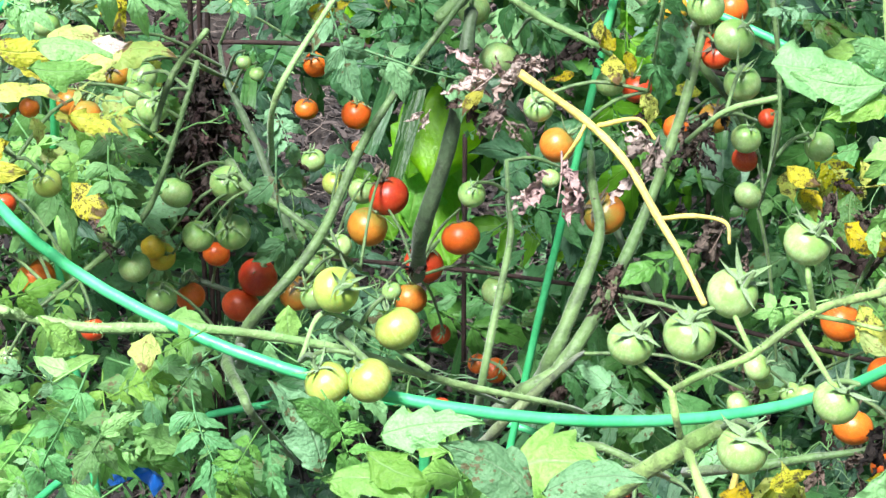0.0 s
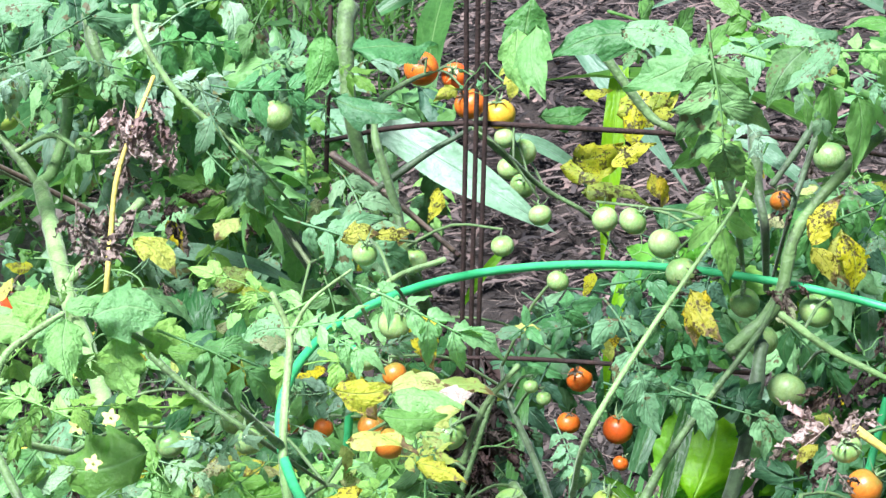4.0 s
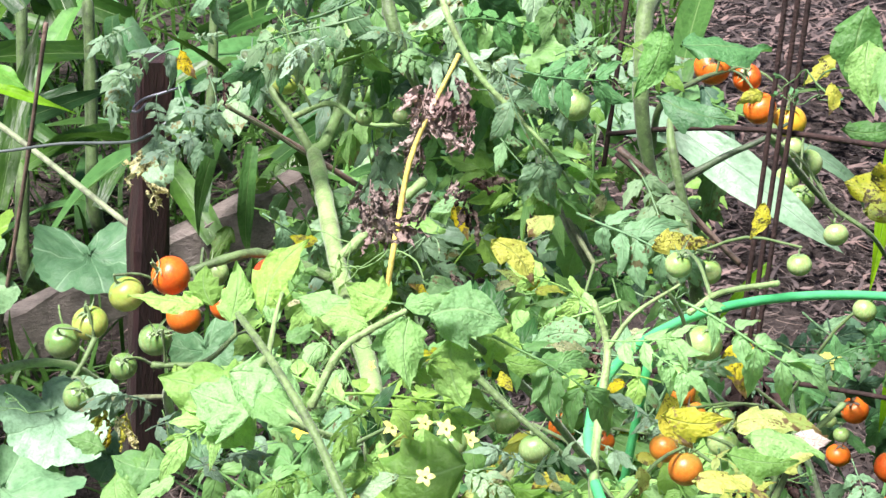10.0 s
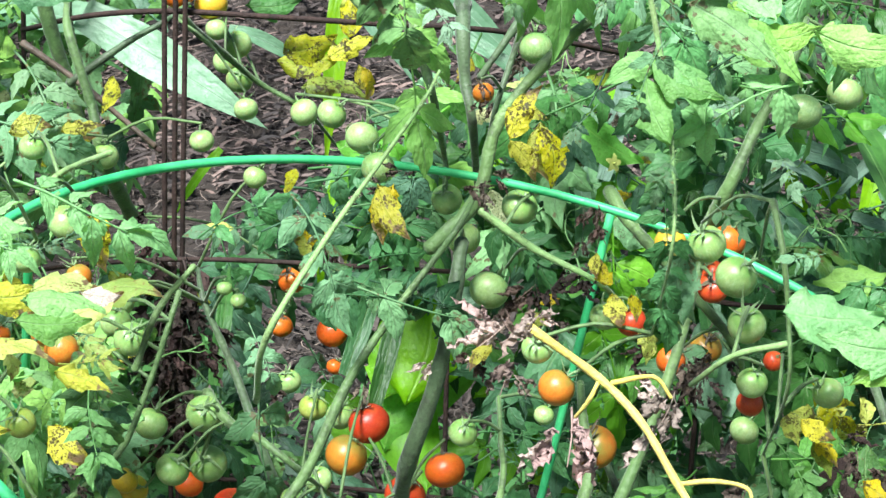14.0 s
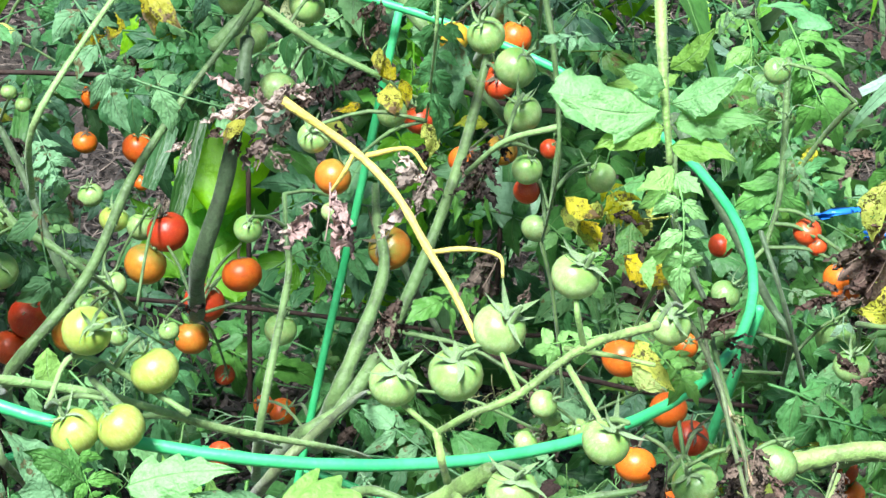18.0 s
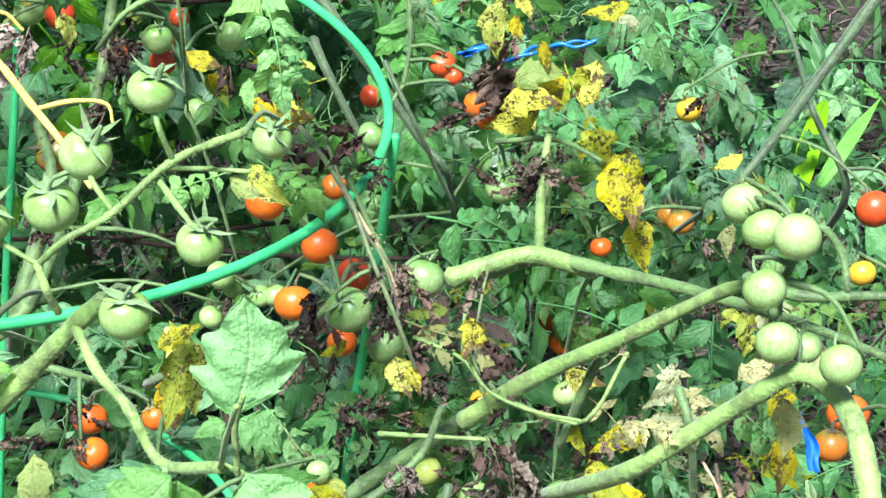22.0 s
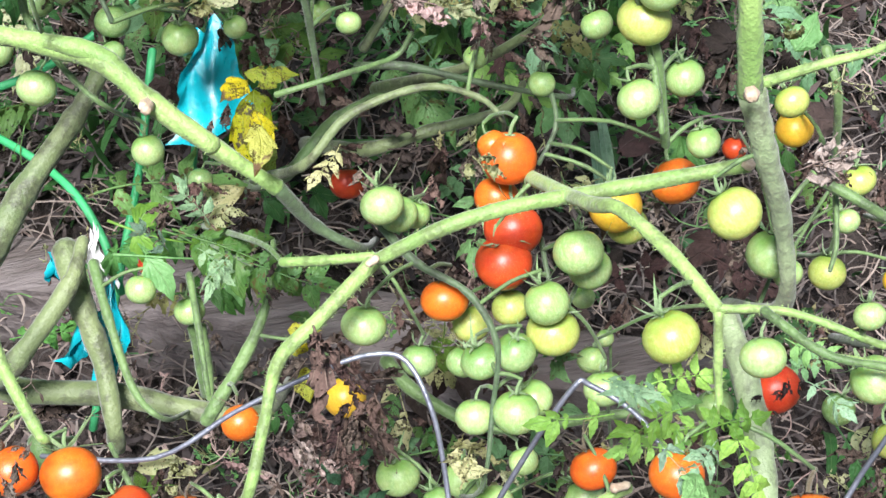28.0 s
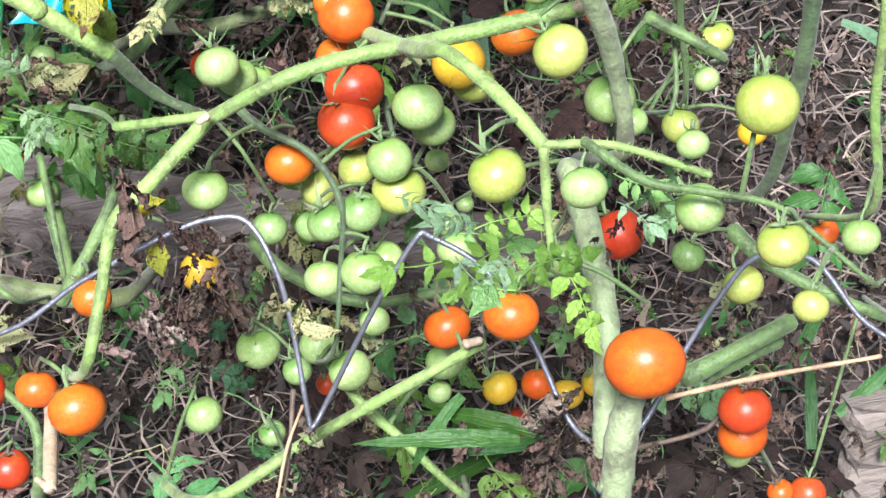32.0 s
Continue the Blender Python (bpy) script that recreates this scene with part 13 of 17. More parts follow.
leaf(D,"c4d",.64,.94,.41,.081,-2,26,-79)
leaf(D,"s5h",.30,1.07,.41,.041,31,36,-51)
leaf(D,"s4h",.57,.87,.39,.036,-28,35,173)
leaf(D,"c3d",.61,.96,.40,.061,-33,-17,178)
leaf(D,"c5d",.38,.95,.39,.052,25,11,-73)
leaf(D,"x2b",.45,.89,.29,.021)
leaf(F,"x6b",.65,.82,.31,.028)
leaf(D,"c4h",.68,.90,.24,.064,8,7,-78)
leaf(D,"x6b",.21,1.10,.35,.029)
leaf(F,"x4b",.62,.76,.36,.024)
leaf(D,"t6g",.23,1.04,.29,.055,-15,14,-172)
leaf(D,"s6h",.67,.90,.37,.038,35,41,-18)
leaf(D,"c4h",.18,1.07,.42,.067,-33,-23,152)
leaf(D,"x3b",.33,.97,.46,.023)
leaf(D,"s5h",.21,1.12,.33,.043,-5,38,-95)
leaf(E,"c5d",.40,.84,.34,.061,-9,13,-106)
leaf(D,"x7b",.46,.85,.39,.026)
leaf(D,"c5h",.61,.90,.41,.053,-30,8,-16)
leaf(D,"x2b",.43,.96,.24,.021)
leaf(D,"x2b",.47,.94,.27,.022)
leaf(F,"s4h",.58,.78,.38,.035,43,-22,5)
leaf(D,"c0d",.47,.92,.43,.055,22,13,-113)
leaf(D,"s0h",.32,1.16,.12,.036,23,-6,9)
leaf(D,"t4p",.47,.93,.32,.079,47,5,-31)
leaf(D,"x7b",.41,.97,.24,.023)
leaf(D,"c3g",.66,1.01,.26,.075,5,17,-76)
leaf(D,"c7h",.12,1.20,.16,.093,15,20,161)
leaf(D,"t3W",.68,.92,.28,.072,-28,13,-172)
leaf(D,"x2b",.40,1.17,.13,.023)
leaf(D,"c0g",.53,.99,.35,.058,-43,1,-169)
leaf(D,"x4b",.36,1.13,.18,.023)
leaf(D,"c2g",.51,1.13,.19,.082,-14,13,-113)
leaf(D,"c5g",.69,.89,.29,.060,-5,9,-160)
leaf(D,"s1d",.31,1.10,.27,.048,-11,11,180)
leaf(D,"c1g",.40,.93,.37,.067,16,11,-48)
leaf(D,"c5d",.23,1.23,.17,.078,-54,12,141)
leaf(D,"x5b",.21,1.00,.32,.023)
leaf(D,"s5g",.39,.97,.32,.043,22,-7,-1)
leaf(D,"c2d",.78,.99,.25,.067,-5,-8,-177)
leaf(E,"x6b",.28,.77,.12,.028)
leaf(E,"t6g",.31,.80,.15,.067,-23,2,151)
leaf(E,"c6h",.38,.79,.09,.052,-38,-1,142)
leaf(D,"t6p",.38,.87,.16,.061,22,-14,167)
leaf(F,"x3b",.57,.73,.15,.024)
leaf(E,"c7g",.26,.79,.19,.056,-25,5,179)
leaf(E,"t5W",.26,.81,.26,.067,16,9,-21)
leaf(F,"x5b",.49,.75,.20,.022)
leaf(E,"x7b",.29,.73,.37,.023)
leaf(F,"c4g",.52,.70,.34,.048,24,21,-28)
leaf(F,"s1h",.61,.73,.25,.036,-0,26,-114)
leaf(E,"s7h",.35,.75,.11,.026,-11,-9,148)
leaf(F,"x5b",.55,.77,.22,.028)
leaf(F,"t1g",.54,.64,.31,.064,9,17,-122)
leaf(E,"c1h",.41,.71,.13,.072,-7,4,-106)
leaf(F,"t6p",.57,.68,.20,.047,2,29,178)
leaf(F,"c2d",.42,.67,.24,.064,-36,7,169)
leaf(F,"t0W",.57,.66,.26,.051,5,29,-96)
leaf(F,"c1g",.67,.74,.09,.082,10,13,-65)
leaf(E,"x1b",.25,.83,.11,.020)
leaf(E,"x3b",.40,.72,.05,.021)
leaf(F,"t6g",.69,.66,.09,.065,38,-1,-16)
leaf(F,"c3h",.44,.61,.16,.074,-2,6,-73)
leaf(E,"t1p",.20,.82,.15,.071,-33,23,-173)
leaf(E,"x1b",.37,.62,.15,.020)
leaf(E,"c5h",.28,.69,.07,.079,13,16,-72)
leaf(E,"s1g",.42,.75,.10,.037,-10,23,-6)
leaf(F,"t7W",.56,.62,.20,.076,-15,-14,-8)
leaf(E,"s2g",.39,.69,.21,.035,-3,54,-74)
leaf(F,"c5g",.53,.66,.01,.064,7,12,-7)
leaf(E,"t4g",.32,.65,.18,.049,7,22,-105)
leaf(E,"x0b",.34,.73,.21,.026)
leaf(F,"s2d",.45,.72,.21,.031,13,-15,161)
leaf(F,"s3d",.58,.72,.01,.048,-20,42,-112)
leaf(E,"x2b",.30,.70,.02,.023)
leaf(F,"c1g",.54,.65,-.02,.082,-2,28,-127)
leaf(E,"t1p",.40,.72,.01,.071,-18,7,164)
leaf(F,"s2g",.55,.67,.01,.048,-21,16,-153)
leaf(E,"c3h",.16,.73,.21,.060,-11,-1,168)
leaf(E,"x3b",.18,.75,.16,.025)
leaf(F,"s2g",.54,.63,.08,.038,24,32,-67)
leaf(E,"t0W",.20,.72,.26,.057,-27,20,-165)
leaf(E,"c1g",.32,.63,.16,.051,-35,-12,144)
leaf(E,"t3g",.22,.80,.05,.084,26,-1,-11)
leaf(F,"s1g",.76,.57,.05,.047,-57,-1,166)
leaf(F,"c4g",.72,.67,.39,.052,32,14,-17)
leaf(F,"x2b",.50,.80,.06,.023)
leaf(F,"x0b",.50,.75,.39,.020)
leaf(F,"s6h",.75,.58,.14,.036,9,3,155)
leaf(F,"x2b",.74,.57,.08,.020)
leaf(F,"c2h",.83,.78,.12,.059,9,-1,-35)
leaf(F,"c6d",.53,.57,.25,.072,38,6,-14)
leaf(F,"x3b",.76,.72,.33,.028)
leaf(F,"s0h",.54,.61,.16,.031,-28,45,-147)
leaf(F,"t4p",.61,.52,.18,.051,-24,-2,-169)
leaf(F,"c6h",.65,.50,.18,.056,4,21,-135)
leaf(F,"x2b",.66,.76,.18,.028)
leaf(F,"c6d",.90,.82,.18,.062,3,8,-103)
leaf(D,"x3b",.80,.95,.17,.023)
leaf(F,"c5h",.69,.53,.19,.057,14,12,-62)
leaf(F,"c4g",.89,.76,.10,.082,14,-8,-27)
leaf(D,"t2W",.55,.92,.15,.075,16,1,-15)
leaf(F,"x3b",.58,.55,.27,.018)
leaf(F,"c0h",.73,.85,.22,.064,6,-1,7)
leaf(F,"x7b",.63,.66,.26,.022)
leaf(D,"x2b",.54,.98,.15,.022)
leaf(F,"s1d",.85,.81,.23,.035,13,-4,-56)
leaf(F,"t5g",.45,.69,.07,.068,-57,-11,152)
leaf(D,"s2g",.60,.87,.19,.034,-4,8,148)
leaf(F,"x6b",.65,.50,.24,.022)
leaf(F,"s2h",.70,.73,.30,.028,-19,36,-119)
leaf(F,"x4b",.51,.55,.19,.025)
leaf(D,"c5h",.59,.88,.24,.080,26,10,-59)
leaf(D,"x3b",.24,1.18,.62,.018)
leaf(A,"t6g",-.26,1.09,.67,.059)
leaf(A,"t3g",-.04,1.13,.65,.066)
leaf(A,"x0b",-.20,1.04,.70,.020)
leaf(C,"x3b",-.33,1.21,.58,.031)
leaf(A,"t7d",.19,1.45,.75,.096)
leaf(A,"x0b",-.14,1.16,.62,.019)
leaf(A,"t2d",-.14,1.11,.74,.052)
leaf(A,"t3g",-.02,1.10,.70,.073)
leaf(A,"t0g",-.04,1.26,.64,.062)
leaf(A,"x1b",-.15,1.09,.72,.027)
leaf(A,"t6g",-.12,1.29,.49,.076)
leaf(A,"t3g",.17,1.00,.76,.065)
leaf(B,"t0g",-.21,1.26,.81,.086)
leaf(A,"t5g",-.23,1.14,.86,.053)
leaf(A,"t4g",-.01,1.15,.62,.081)
leaf(D,"x4b",.23,1.16,.68,.029)
leaf(A,"t4g",-.05,1.09,.65,.080)
leaf(C,"t0g",-.36,1.30,.58,.094)
leaf(D,"t4g",.27,1.29,.80,.065)
leaf(B,"x1b",-.29,1.38,.79,.031)
leaf(D,"t5g",.29,1.35,.76,.083)
leaf(A,"t0g",-.05,1.32,.65,.095)
leaf(A,"t3d",-.07,1.17,.73,.049)
leaf(A,"t6g",-.04,1.07,.68,.063)
leaf(D,"t0d",.13,1.38,.66,.063)
leaf(D,"t4g",.11,1.15,.62,.070)
leaf(A,"t7g",-.05,1.10,.74,.048)
leaf(A,"t3g",-.25,1.07,.70,.050)
leaf(A,"t4g",-.13,1.22,.58,.064)
leaf(D,"x1b",.26,1.08,.67,.030)
leaf(A,"t3g",.03,1.35,.70,.069)
leaf(D,"t5d",.23,1.34,.62,.091)
leaf(B,"t7g",-.29,1.50,.70,.094)
leaf(C,"t0l",-.39,1.16,.85,.084)
leaf(B,"t3d",-.30,1.36,.92,.064)
leaf(B,"t6d",-.28,1.21,.90,.051)
leaf(B,"t5g",-.04,1.47,.85,.091)
leaf(B,"x1b",.14,1.54,.96,.023)
leaf(B,"t1g",.04,1.63,.88,.097)
leaf(B,"t7d",-.29,1.47,.63,.072)
leaf(B,"t7l",-.25,1.42,.82,.096)
leaf(B,"t6d",-.26,1.48,.65,.074)
leaf(B,"t3g",-.21,1.43,.75,.074)
leaf(B,"t4g",-.26,1.35,.91,.073)
leaf(B,"t3g",-.33,1.37,.79,.057)
leaf(C,"x7b",-.54,1.29,.73,.028)
leaf(C,"t6d",-.40,.99,.89,.064)
leaf(B,"t6g",-.22,1.49,.69,.096)
leaf(B,"t6g",.13,1.54,.79,.062)
leaf(C,"t4g",-.39,1.29,.84,.060)
leaf(A,"t2l",-.35,.94,.92,.043)
leaf(B,"t7l",-.06,1.46,.90,.070)
leaf(B,"t0d",-.38,1.38,.70,.078)
leaf(C,"t0g",-.55,1.34,.68,.065)
leaf(C,"t5g",-.38,1.03,.87,.055)
leaf(B,"t4d",-.30,1.48,.67,.084)
leaf(A,"t7g",.04,1.33,.81,.055)
leaf(B,"x5b",-.10,1.56,.78,.031)
leaf(B,"t3l",-.33,1.50,.96,.062)
leaf(C,"t6g",-.45,1.31,.91,.089)
leaf(C,"t5l",-.42,1.16,.96,.070)
leaf(B,"t6g",-.17,1.45,1.05,.081)
leaf(C,"t0d",-.43,1.39,.69,.072)
leaf(C,"x1b",-.35,1.21,.80,.020)
leaf(C,"t5d",-.54,1.34,.76,.063)
leaf(C,"t3g",-.51,1.47,.71,.066)
leaf(C,"x7b",-.42,1.28,.94,.023)
leaf(B,"t0g",-.32,1.49,.68,.075)
leaf(C,"t1d",-.48,1.46,.89,.088)
leaf(B,"x0b",-.42,1.60,.71,.033)
leaf(C,"t6g",-.51,1.26,.89,.057)
leaf(C,"t4l",-.60,1.49,1.03,.079)
leaf(C,"t1l",-.47,1.38,.90,.094)
leaf(B,"t1g",-.38,1.55,1.03,.067)
leaf(C,"t5g",-.61,1.65,.84,.100)
leaf(C,"t2d",-.53,1.48,.77,.073)
leaf(B,"t7l",-.44,1.68,.86,.062)
leaf(B,"t0d",-.33,1.54,.68,.088)
leaf(C,"t6g",-.80,1.39,.73,.070)
leaf(B,"t4d",-.26,1.62,.67,.067)
leaf(C,"x1b",-.88,1.56,.71,.028)
leaf(C,"t4g",-.59,1.51,.81,.086)
leaf(B,"x4b",-.41,1.48,.92,.020)
leaf(B,"t5g",-.48,1.68,.80,.079)
leaf(C,"t0g",-.77,1.55,.77,.064)
leaf(C,"t2l",-.73,1.45,.71,.066)
leaf(C,"x1b",-.56,1.40,.70,.024)
leaf(B,"t7l",-.44,1.54,.71,.089)
leaf(C,"t6l",-.57,1.40,.92,.069)
leaf(B,"t2g",-.45,1.50,.78,.097)
leaf(B,"t4g",-.40,1.73,.83,.081)
leaf(B,"t6g",-.38,1.48,.70,.095)
leaf(B,"x6b",-.48,1.64,.98,.034)
leaf(B,"x7b",-.41,1.62,.89,.026)
leaf(C,"t7d",-.50,1.34,.77,.067)
leaf(B,"t3d",-.51,1.75,.82,.094)
leaf(C,"t7g",-.61,1.62,.73,.107)
leaf(C,"t5l",-.58,1.68,1.00,.102)
leaf(B,"t1d",-.54,1.69,.99,.077)
leaf(B,"t6g",-.37,1.70,.74,.083)
leaf(C,"t4g",-.56,1.66,.71,.088)
leaf(C,"t5d",-.45,1.22,.87,.048)
leaf(B,"x2b",.12,1.55,.88,.037)
leaf(B,"t1l",-.00,1.56,.94,.061)
leaf(B,"x3b",-.31,1.25,.91,.030)
leaf(B,"t6l",.08,1.53,.96,.066)
leaf(A,"t3l",.15,1.43,1.10,.054)
leaf(A,"t4g",.08,1.34,.99,.050)
leaf(B,"t1l",-.36,1.32,.79,.068)
leaf(D,"t5d",.20,1.58,.64,.078)
leaf(B,"t2l",-.40,1.63,1.00,.081)
leaf(A,"t7d",-.06,1.33,.95,.057)
leaf(B,"t0g",-.31,1.42,.75,.070)
leaf(A,"t2l",.19,1.33,.98,.061)
leaf(B,"x5b",.15,1.64,.88,.024)
leaf(B,"x5b",.20,1.66,.80,.036)
leaf(A,"t4d",.24,1.40,1.02,.082)
leaf(B,"t5d",.18,1.63,.80,.073)
leaf(B,"x2b",.09,1.65,.78,.029)
leaf(B,"t1g",-.40,1.53,.77,.079)
leaf(B,"t7l",.33,1.73,.98,.108)
leaf(B,"t5g",.25,1.67,.98,.063)
leaf(B,"t3g",.14,1.59,1.05,.074)
leaf(B,"t2l",-.43,1.58,.79,.093)
leaf(B,"t5g",.11,1.44,.81,.095)
leaf(B,"t1g",-.40,1.62,.90,.082)
leaf(D,"x7b",.12,1.57,.70,.028)
leaf(B,"t4d",.01,1.64,1.05,.079)
leaf(D,"t3g",.28,1.47,1.08,.064)
leaf(B,"t5g",-.18,1.49,1.07,.068)
leaf(B,"t5g",.20,1.51,1.01,.094)
leaf(B,"x1b",.06,1.55,.96,.032)
leaf(B,"t4g",-.09,1.43,.92,.058)
leaf(B,"t6d",.22,1.60,.84,.083)
leaf(B,"x3b",.19,1.56,.97,.032)
leaf(D,"t1d",.12,1.61,.69,.063)
leaf(A,"t4g",.26,1.41,1.06,.079)
leaf(D,"t1g",.24,1.09,1.00,.059)
leaf(D,"t7g",.46,1.26,.79,.081)
leaf(A,"t3g",-.08,1.08,.74,.066)
leaf(D,"t6d",.12,1.36,.57,.066)
leaf(D,"t2d",.28,1.02,.70,.042)
leaf(D,"t4d",.35,1.24,.63,.068)
leaf(D,"t1g",.28,1.08,.67,.063)
leaf(A,"t0g",-.11,1.25,.67,.080)
leaf(D,"t0g",.43,1.50,.81,.081)
leaf(D,"t5g",.32,1.44,.87,.083)
leaf(D,"t2d",.40,1.39,.68,.089)
leaf(D,"x7b",.30,1.14,.65,.027)
leaf(D,"t1d",.52,1.43,.75,.063)
leaf(D,"t7g",.09,1.35,.49,.063)
leaf(D,"t2g",.52,1.29,.64,.071)
leaf(D,"x3b",.22,1.19,.65,.025)
leaf(D,"t3g",.32,1.13,.63,.081)
leaf(D,"t5d",.28,1.29,.74,.071)
leaf(D,"t5d",.38,1.15,.93,.053)
leaf(A,"t6d",.04,1.37,.55,.095)
leaf(A,"t3g",.02,1.01,.73,.063)
leaf(D,"t4g",.31,1.28,.59,.095)
leaf(D,"x5b",.36,1.39,.82,.028)
leaf(D,"t4d",.36,1.17,.65,.070)
leaf(D,"t3d",.52,1.28,.76,.051)
leaf(D,"t0g",.46,1.22,.93,.048)
leaf(D,"t4d",.15,1.13,.65,.080)
leaf(A,"t7d",-.03,.98,.75,.064)
leaf(A,"t7g",.13,1.28,.81,.049)
leaf(B,"x4b",-.13,1.40,.73,.025)
leaf(D,"t5g",.35,1.00,.78,.072)
leaf(B,"x0b",-.09,1.38,.46,.029)
leaf(D,"t7g",.28,1.30,.73,.075)
leaf(D,"t2g",.36,1.03,.69,.060)
leaf(E,"x4b",.22,.90,.76,.024)
leaf(D,"x6b",.41,1.05,.84,.020)
leaf(D,"t0p",.49,1.05,.62,.047)
leaf(D,"t2p",.74,1.23,.69,.084)
leaf(D,"t4g",.45,.94,.65,.049)
leaf(D,"t7g",.61,1.12,.51,.084)
leaf(D,"x6b",.34,1.03,.64,.020)
leaf(D,"t3g",.38,1.07,.73,.069)
leaf(D,"t0g",.37,1.11,.56,.069)
leaf(D,"t1g",.60,1.01,.59,.057)
leaf(E,"t5p",.23,.91,.75,.053)
leaf(D,"t0p",.28,.99,.69,.051)
leaf(D,"x6b",.53,1.21,.70,.028)
leaf(D,"t4g",.30,1.11,.61,.068)
leaf(A,"x4b",.20,1.07,.84,.016)
leaf(D,"t1g",.42,1.18,.69,.064)
leaf(D,"t5g",.29,1.34,.77,.057)
leaf(D,"x0b",.45,.90,.92,.014)
leaf(D,"t7g",.33,1.22,.50,.063)
leaf(D,"t6g",.69,1.20,.83,.068)
leaf(D,"t1g",.39,1.01,.67,.056)
leaf(D,"x0b",.53,1.05,.84,.022)
leaf(D,"t0g",.60,1.28,.74,.077)
leaf(D,"x7b",.60,1.11,.85,.019)
leaf(D,"x6b",.51,.97,.74,.021)
leaf(D,"x5b",.24,1.30,.62,.025)
leaf(D,"t0g",.34,1.35,.71,.078)
leaf(D,"t6p",.50,.84,.49,.057)
leaf(D,"x2b",.65,1.00,.70,.026)
leaf(D,"t3g",.53,.89,.46,.060)
leaf(D,"t4p",.57,.84,.52,.046)
leaf(D,"x6b",.66,1.00,.61,.022)
leaf(D,"t4p",.43,.89,.77,.047)
leaf(D,"x5b",.37,1.07,.52,.018)
leaf(D,"x3b",.58,1.02,.50,.029)
leaf(D,"t1g",.24,1.16,.51,.065)
leaf(D,"x7b",.21,1.03,.68,.026)
leaf(D,"x6b",.40,1.00,.45,.025)
leaf(D,"x3b",.41,.98,.67,.024)
leaf(D,"x2b",.28,1.04,.64,.017)
leaf(D,"x0b",.34,.97,.47,.027)
leaf(D,"x1b",.26,1.05,.39,.031)
leaf(D,"x1b",.44,.93,.75,.018)
leaf(D,"t0g",.61,.87,.66,.059)
leaf(D,"x0b",.64,.96,.64,.018)
leaf(D,"x5b",.17,1.06,.44,.018)
leaf(D,"x4b",.45,.92,.70,.015)
leaf(D,"t6p",.24,1.08,.45,.068)
leaf(D,"t3g",.57,.96,.57,.057)
leaf(D,"t2p",.34,.91,.56,.063)
leaf(D,"x3b",.67,1.00,.45,.020)
leaf(F,"t7g",.48,.69,.62,.044)
leaf(D,"t5g",.37,1.02,.50,.080)
leaf(D,"t1g",.56,.90,.48,.070)
leaf(D,"x4b",.22,.94,.56,.016)
leaf(D,"t0g",.65,.92,.41,.050)
leaf(E,"x0b",.30,.69,.20,.025)
leaf(F,"x6b",.58,.77,.36,.020)
leaf(E,"t3g",.40,.65,.24,.060)
leaf(E,"x7b",.26,.85,.48,.019)
leaf(E,"t5g",.09,.83,.32,.050)
leaf(E,"x0b",.23,.74,.17,.019)
leaf(E,"t3g",.38,.82,.33,.076)
leaf(F,"t3g",.44,.70,.21,.070)
leaf(E,"t5p",.19,.86,.27,.076)
leaf(D,"x2b",.45,.87,.32,.029)
leaf(D,"x5b",.30,.92,.38,.026)
leaf(E,"x3b",.29,.72,.43,.023)
leaf(F,"x2b",.58,.56,.36,.016)
leaf(E,"t4g",.24,.81,.25,.056)
leaf(F,"x5b",.53,.79,.44,.025)
leaf(E,"x6b",.19,.88,.24,.022)
leaf(E,"x2b",.38,.75,.33,.024)
leaf(E,"t5p",.37,.85,.30,.071)
leaf(E,"t0g",.22,.76,.21,.055)
leaf(F,"t1p",.57,.67,.57,.046)
leaf(F,"x2b",.44,.69,.44,.020)
leaf(D,"t0g",.37,.92,.42,.052)
leaf(F,"t4g",.48,.72,.51,.040)
leaf(F,"t0g",.58,.69,.21,.052)
leaf(E,"x5b",.11,.80,.33,.017)
leaf(F,"t0g",.49,.65,.47,.062)
leaf(F,"t5g",.64,.75,.33,.077)
leaf(E,"t0g",.34,.71,.22,.070)
leaf(F,"t2p",.55,.57,.30,.051)
leaf(E,"x7b",.12,.90,.27,.025)
leaf(E,"t5g",.21,.79,.19,.053)
leaf(F,"x1b",.50,.59,.07,.027)
leaf(E,"t7p",.40,.82,.28,.059)
leaf(F,"x5b",.41,.59,.16,.018)
leaf(F,"x2b",.60,.57,.30,.017)
leaf(E,"t4g",.35,.65,.09,.081)
leaf(E,"t2g",.17,.66,.20,.059)
leaf(F,"x1b",.62,.80,.23,.028)
leaf(E,"x3b",.25,.70,.44,.018)
leaf(D,"x5b",.26,.95,.29,.027)
leaf(E,"t6g",.28,.72,.38,.063)
leaf(E,"x1b",.24,.68,.19,.019)
leaf(E,"t7g",.32,.77,.33,.044)
leaf(F,"x3b",.61,.81,.32,.023)
leaf(F,"x1b",.65,.80,.31,.023)
leaf(F,"t3p",.60,.53,.27,.043)
leaf(E,"x2b",.31,.76,.35,.019)
leaf(E,"x5b",.21,.88,.29,.024)
leaf(F,"t1g",.59,.48,.22,.068)
leaf(E,"x1b",.21,.86,.20,.020)
leaf(F,"t4g",.72,.76,.27,.054)
leaf(E,"x1b",.35,.76,.43,.022)
leaf(F,"x0b",.61,.73,.26,.029)
leaf(F,"t7g",.57,.58,.26,.070)
leaf(F,"t6p",.39,.57,.20,.048)
leaf(F,"t4g",.49,.72,.34,.055)
leaf(F,"x2b",.47,.73,.30,.021)
leaf(E,"t7g",.23,.72,.18,.047)
leaf(F,"x5b",.66,.74,.20,.024)
leaf(E,"x0b",.20,.82,.15,.025)
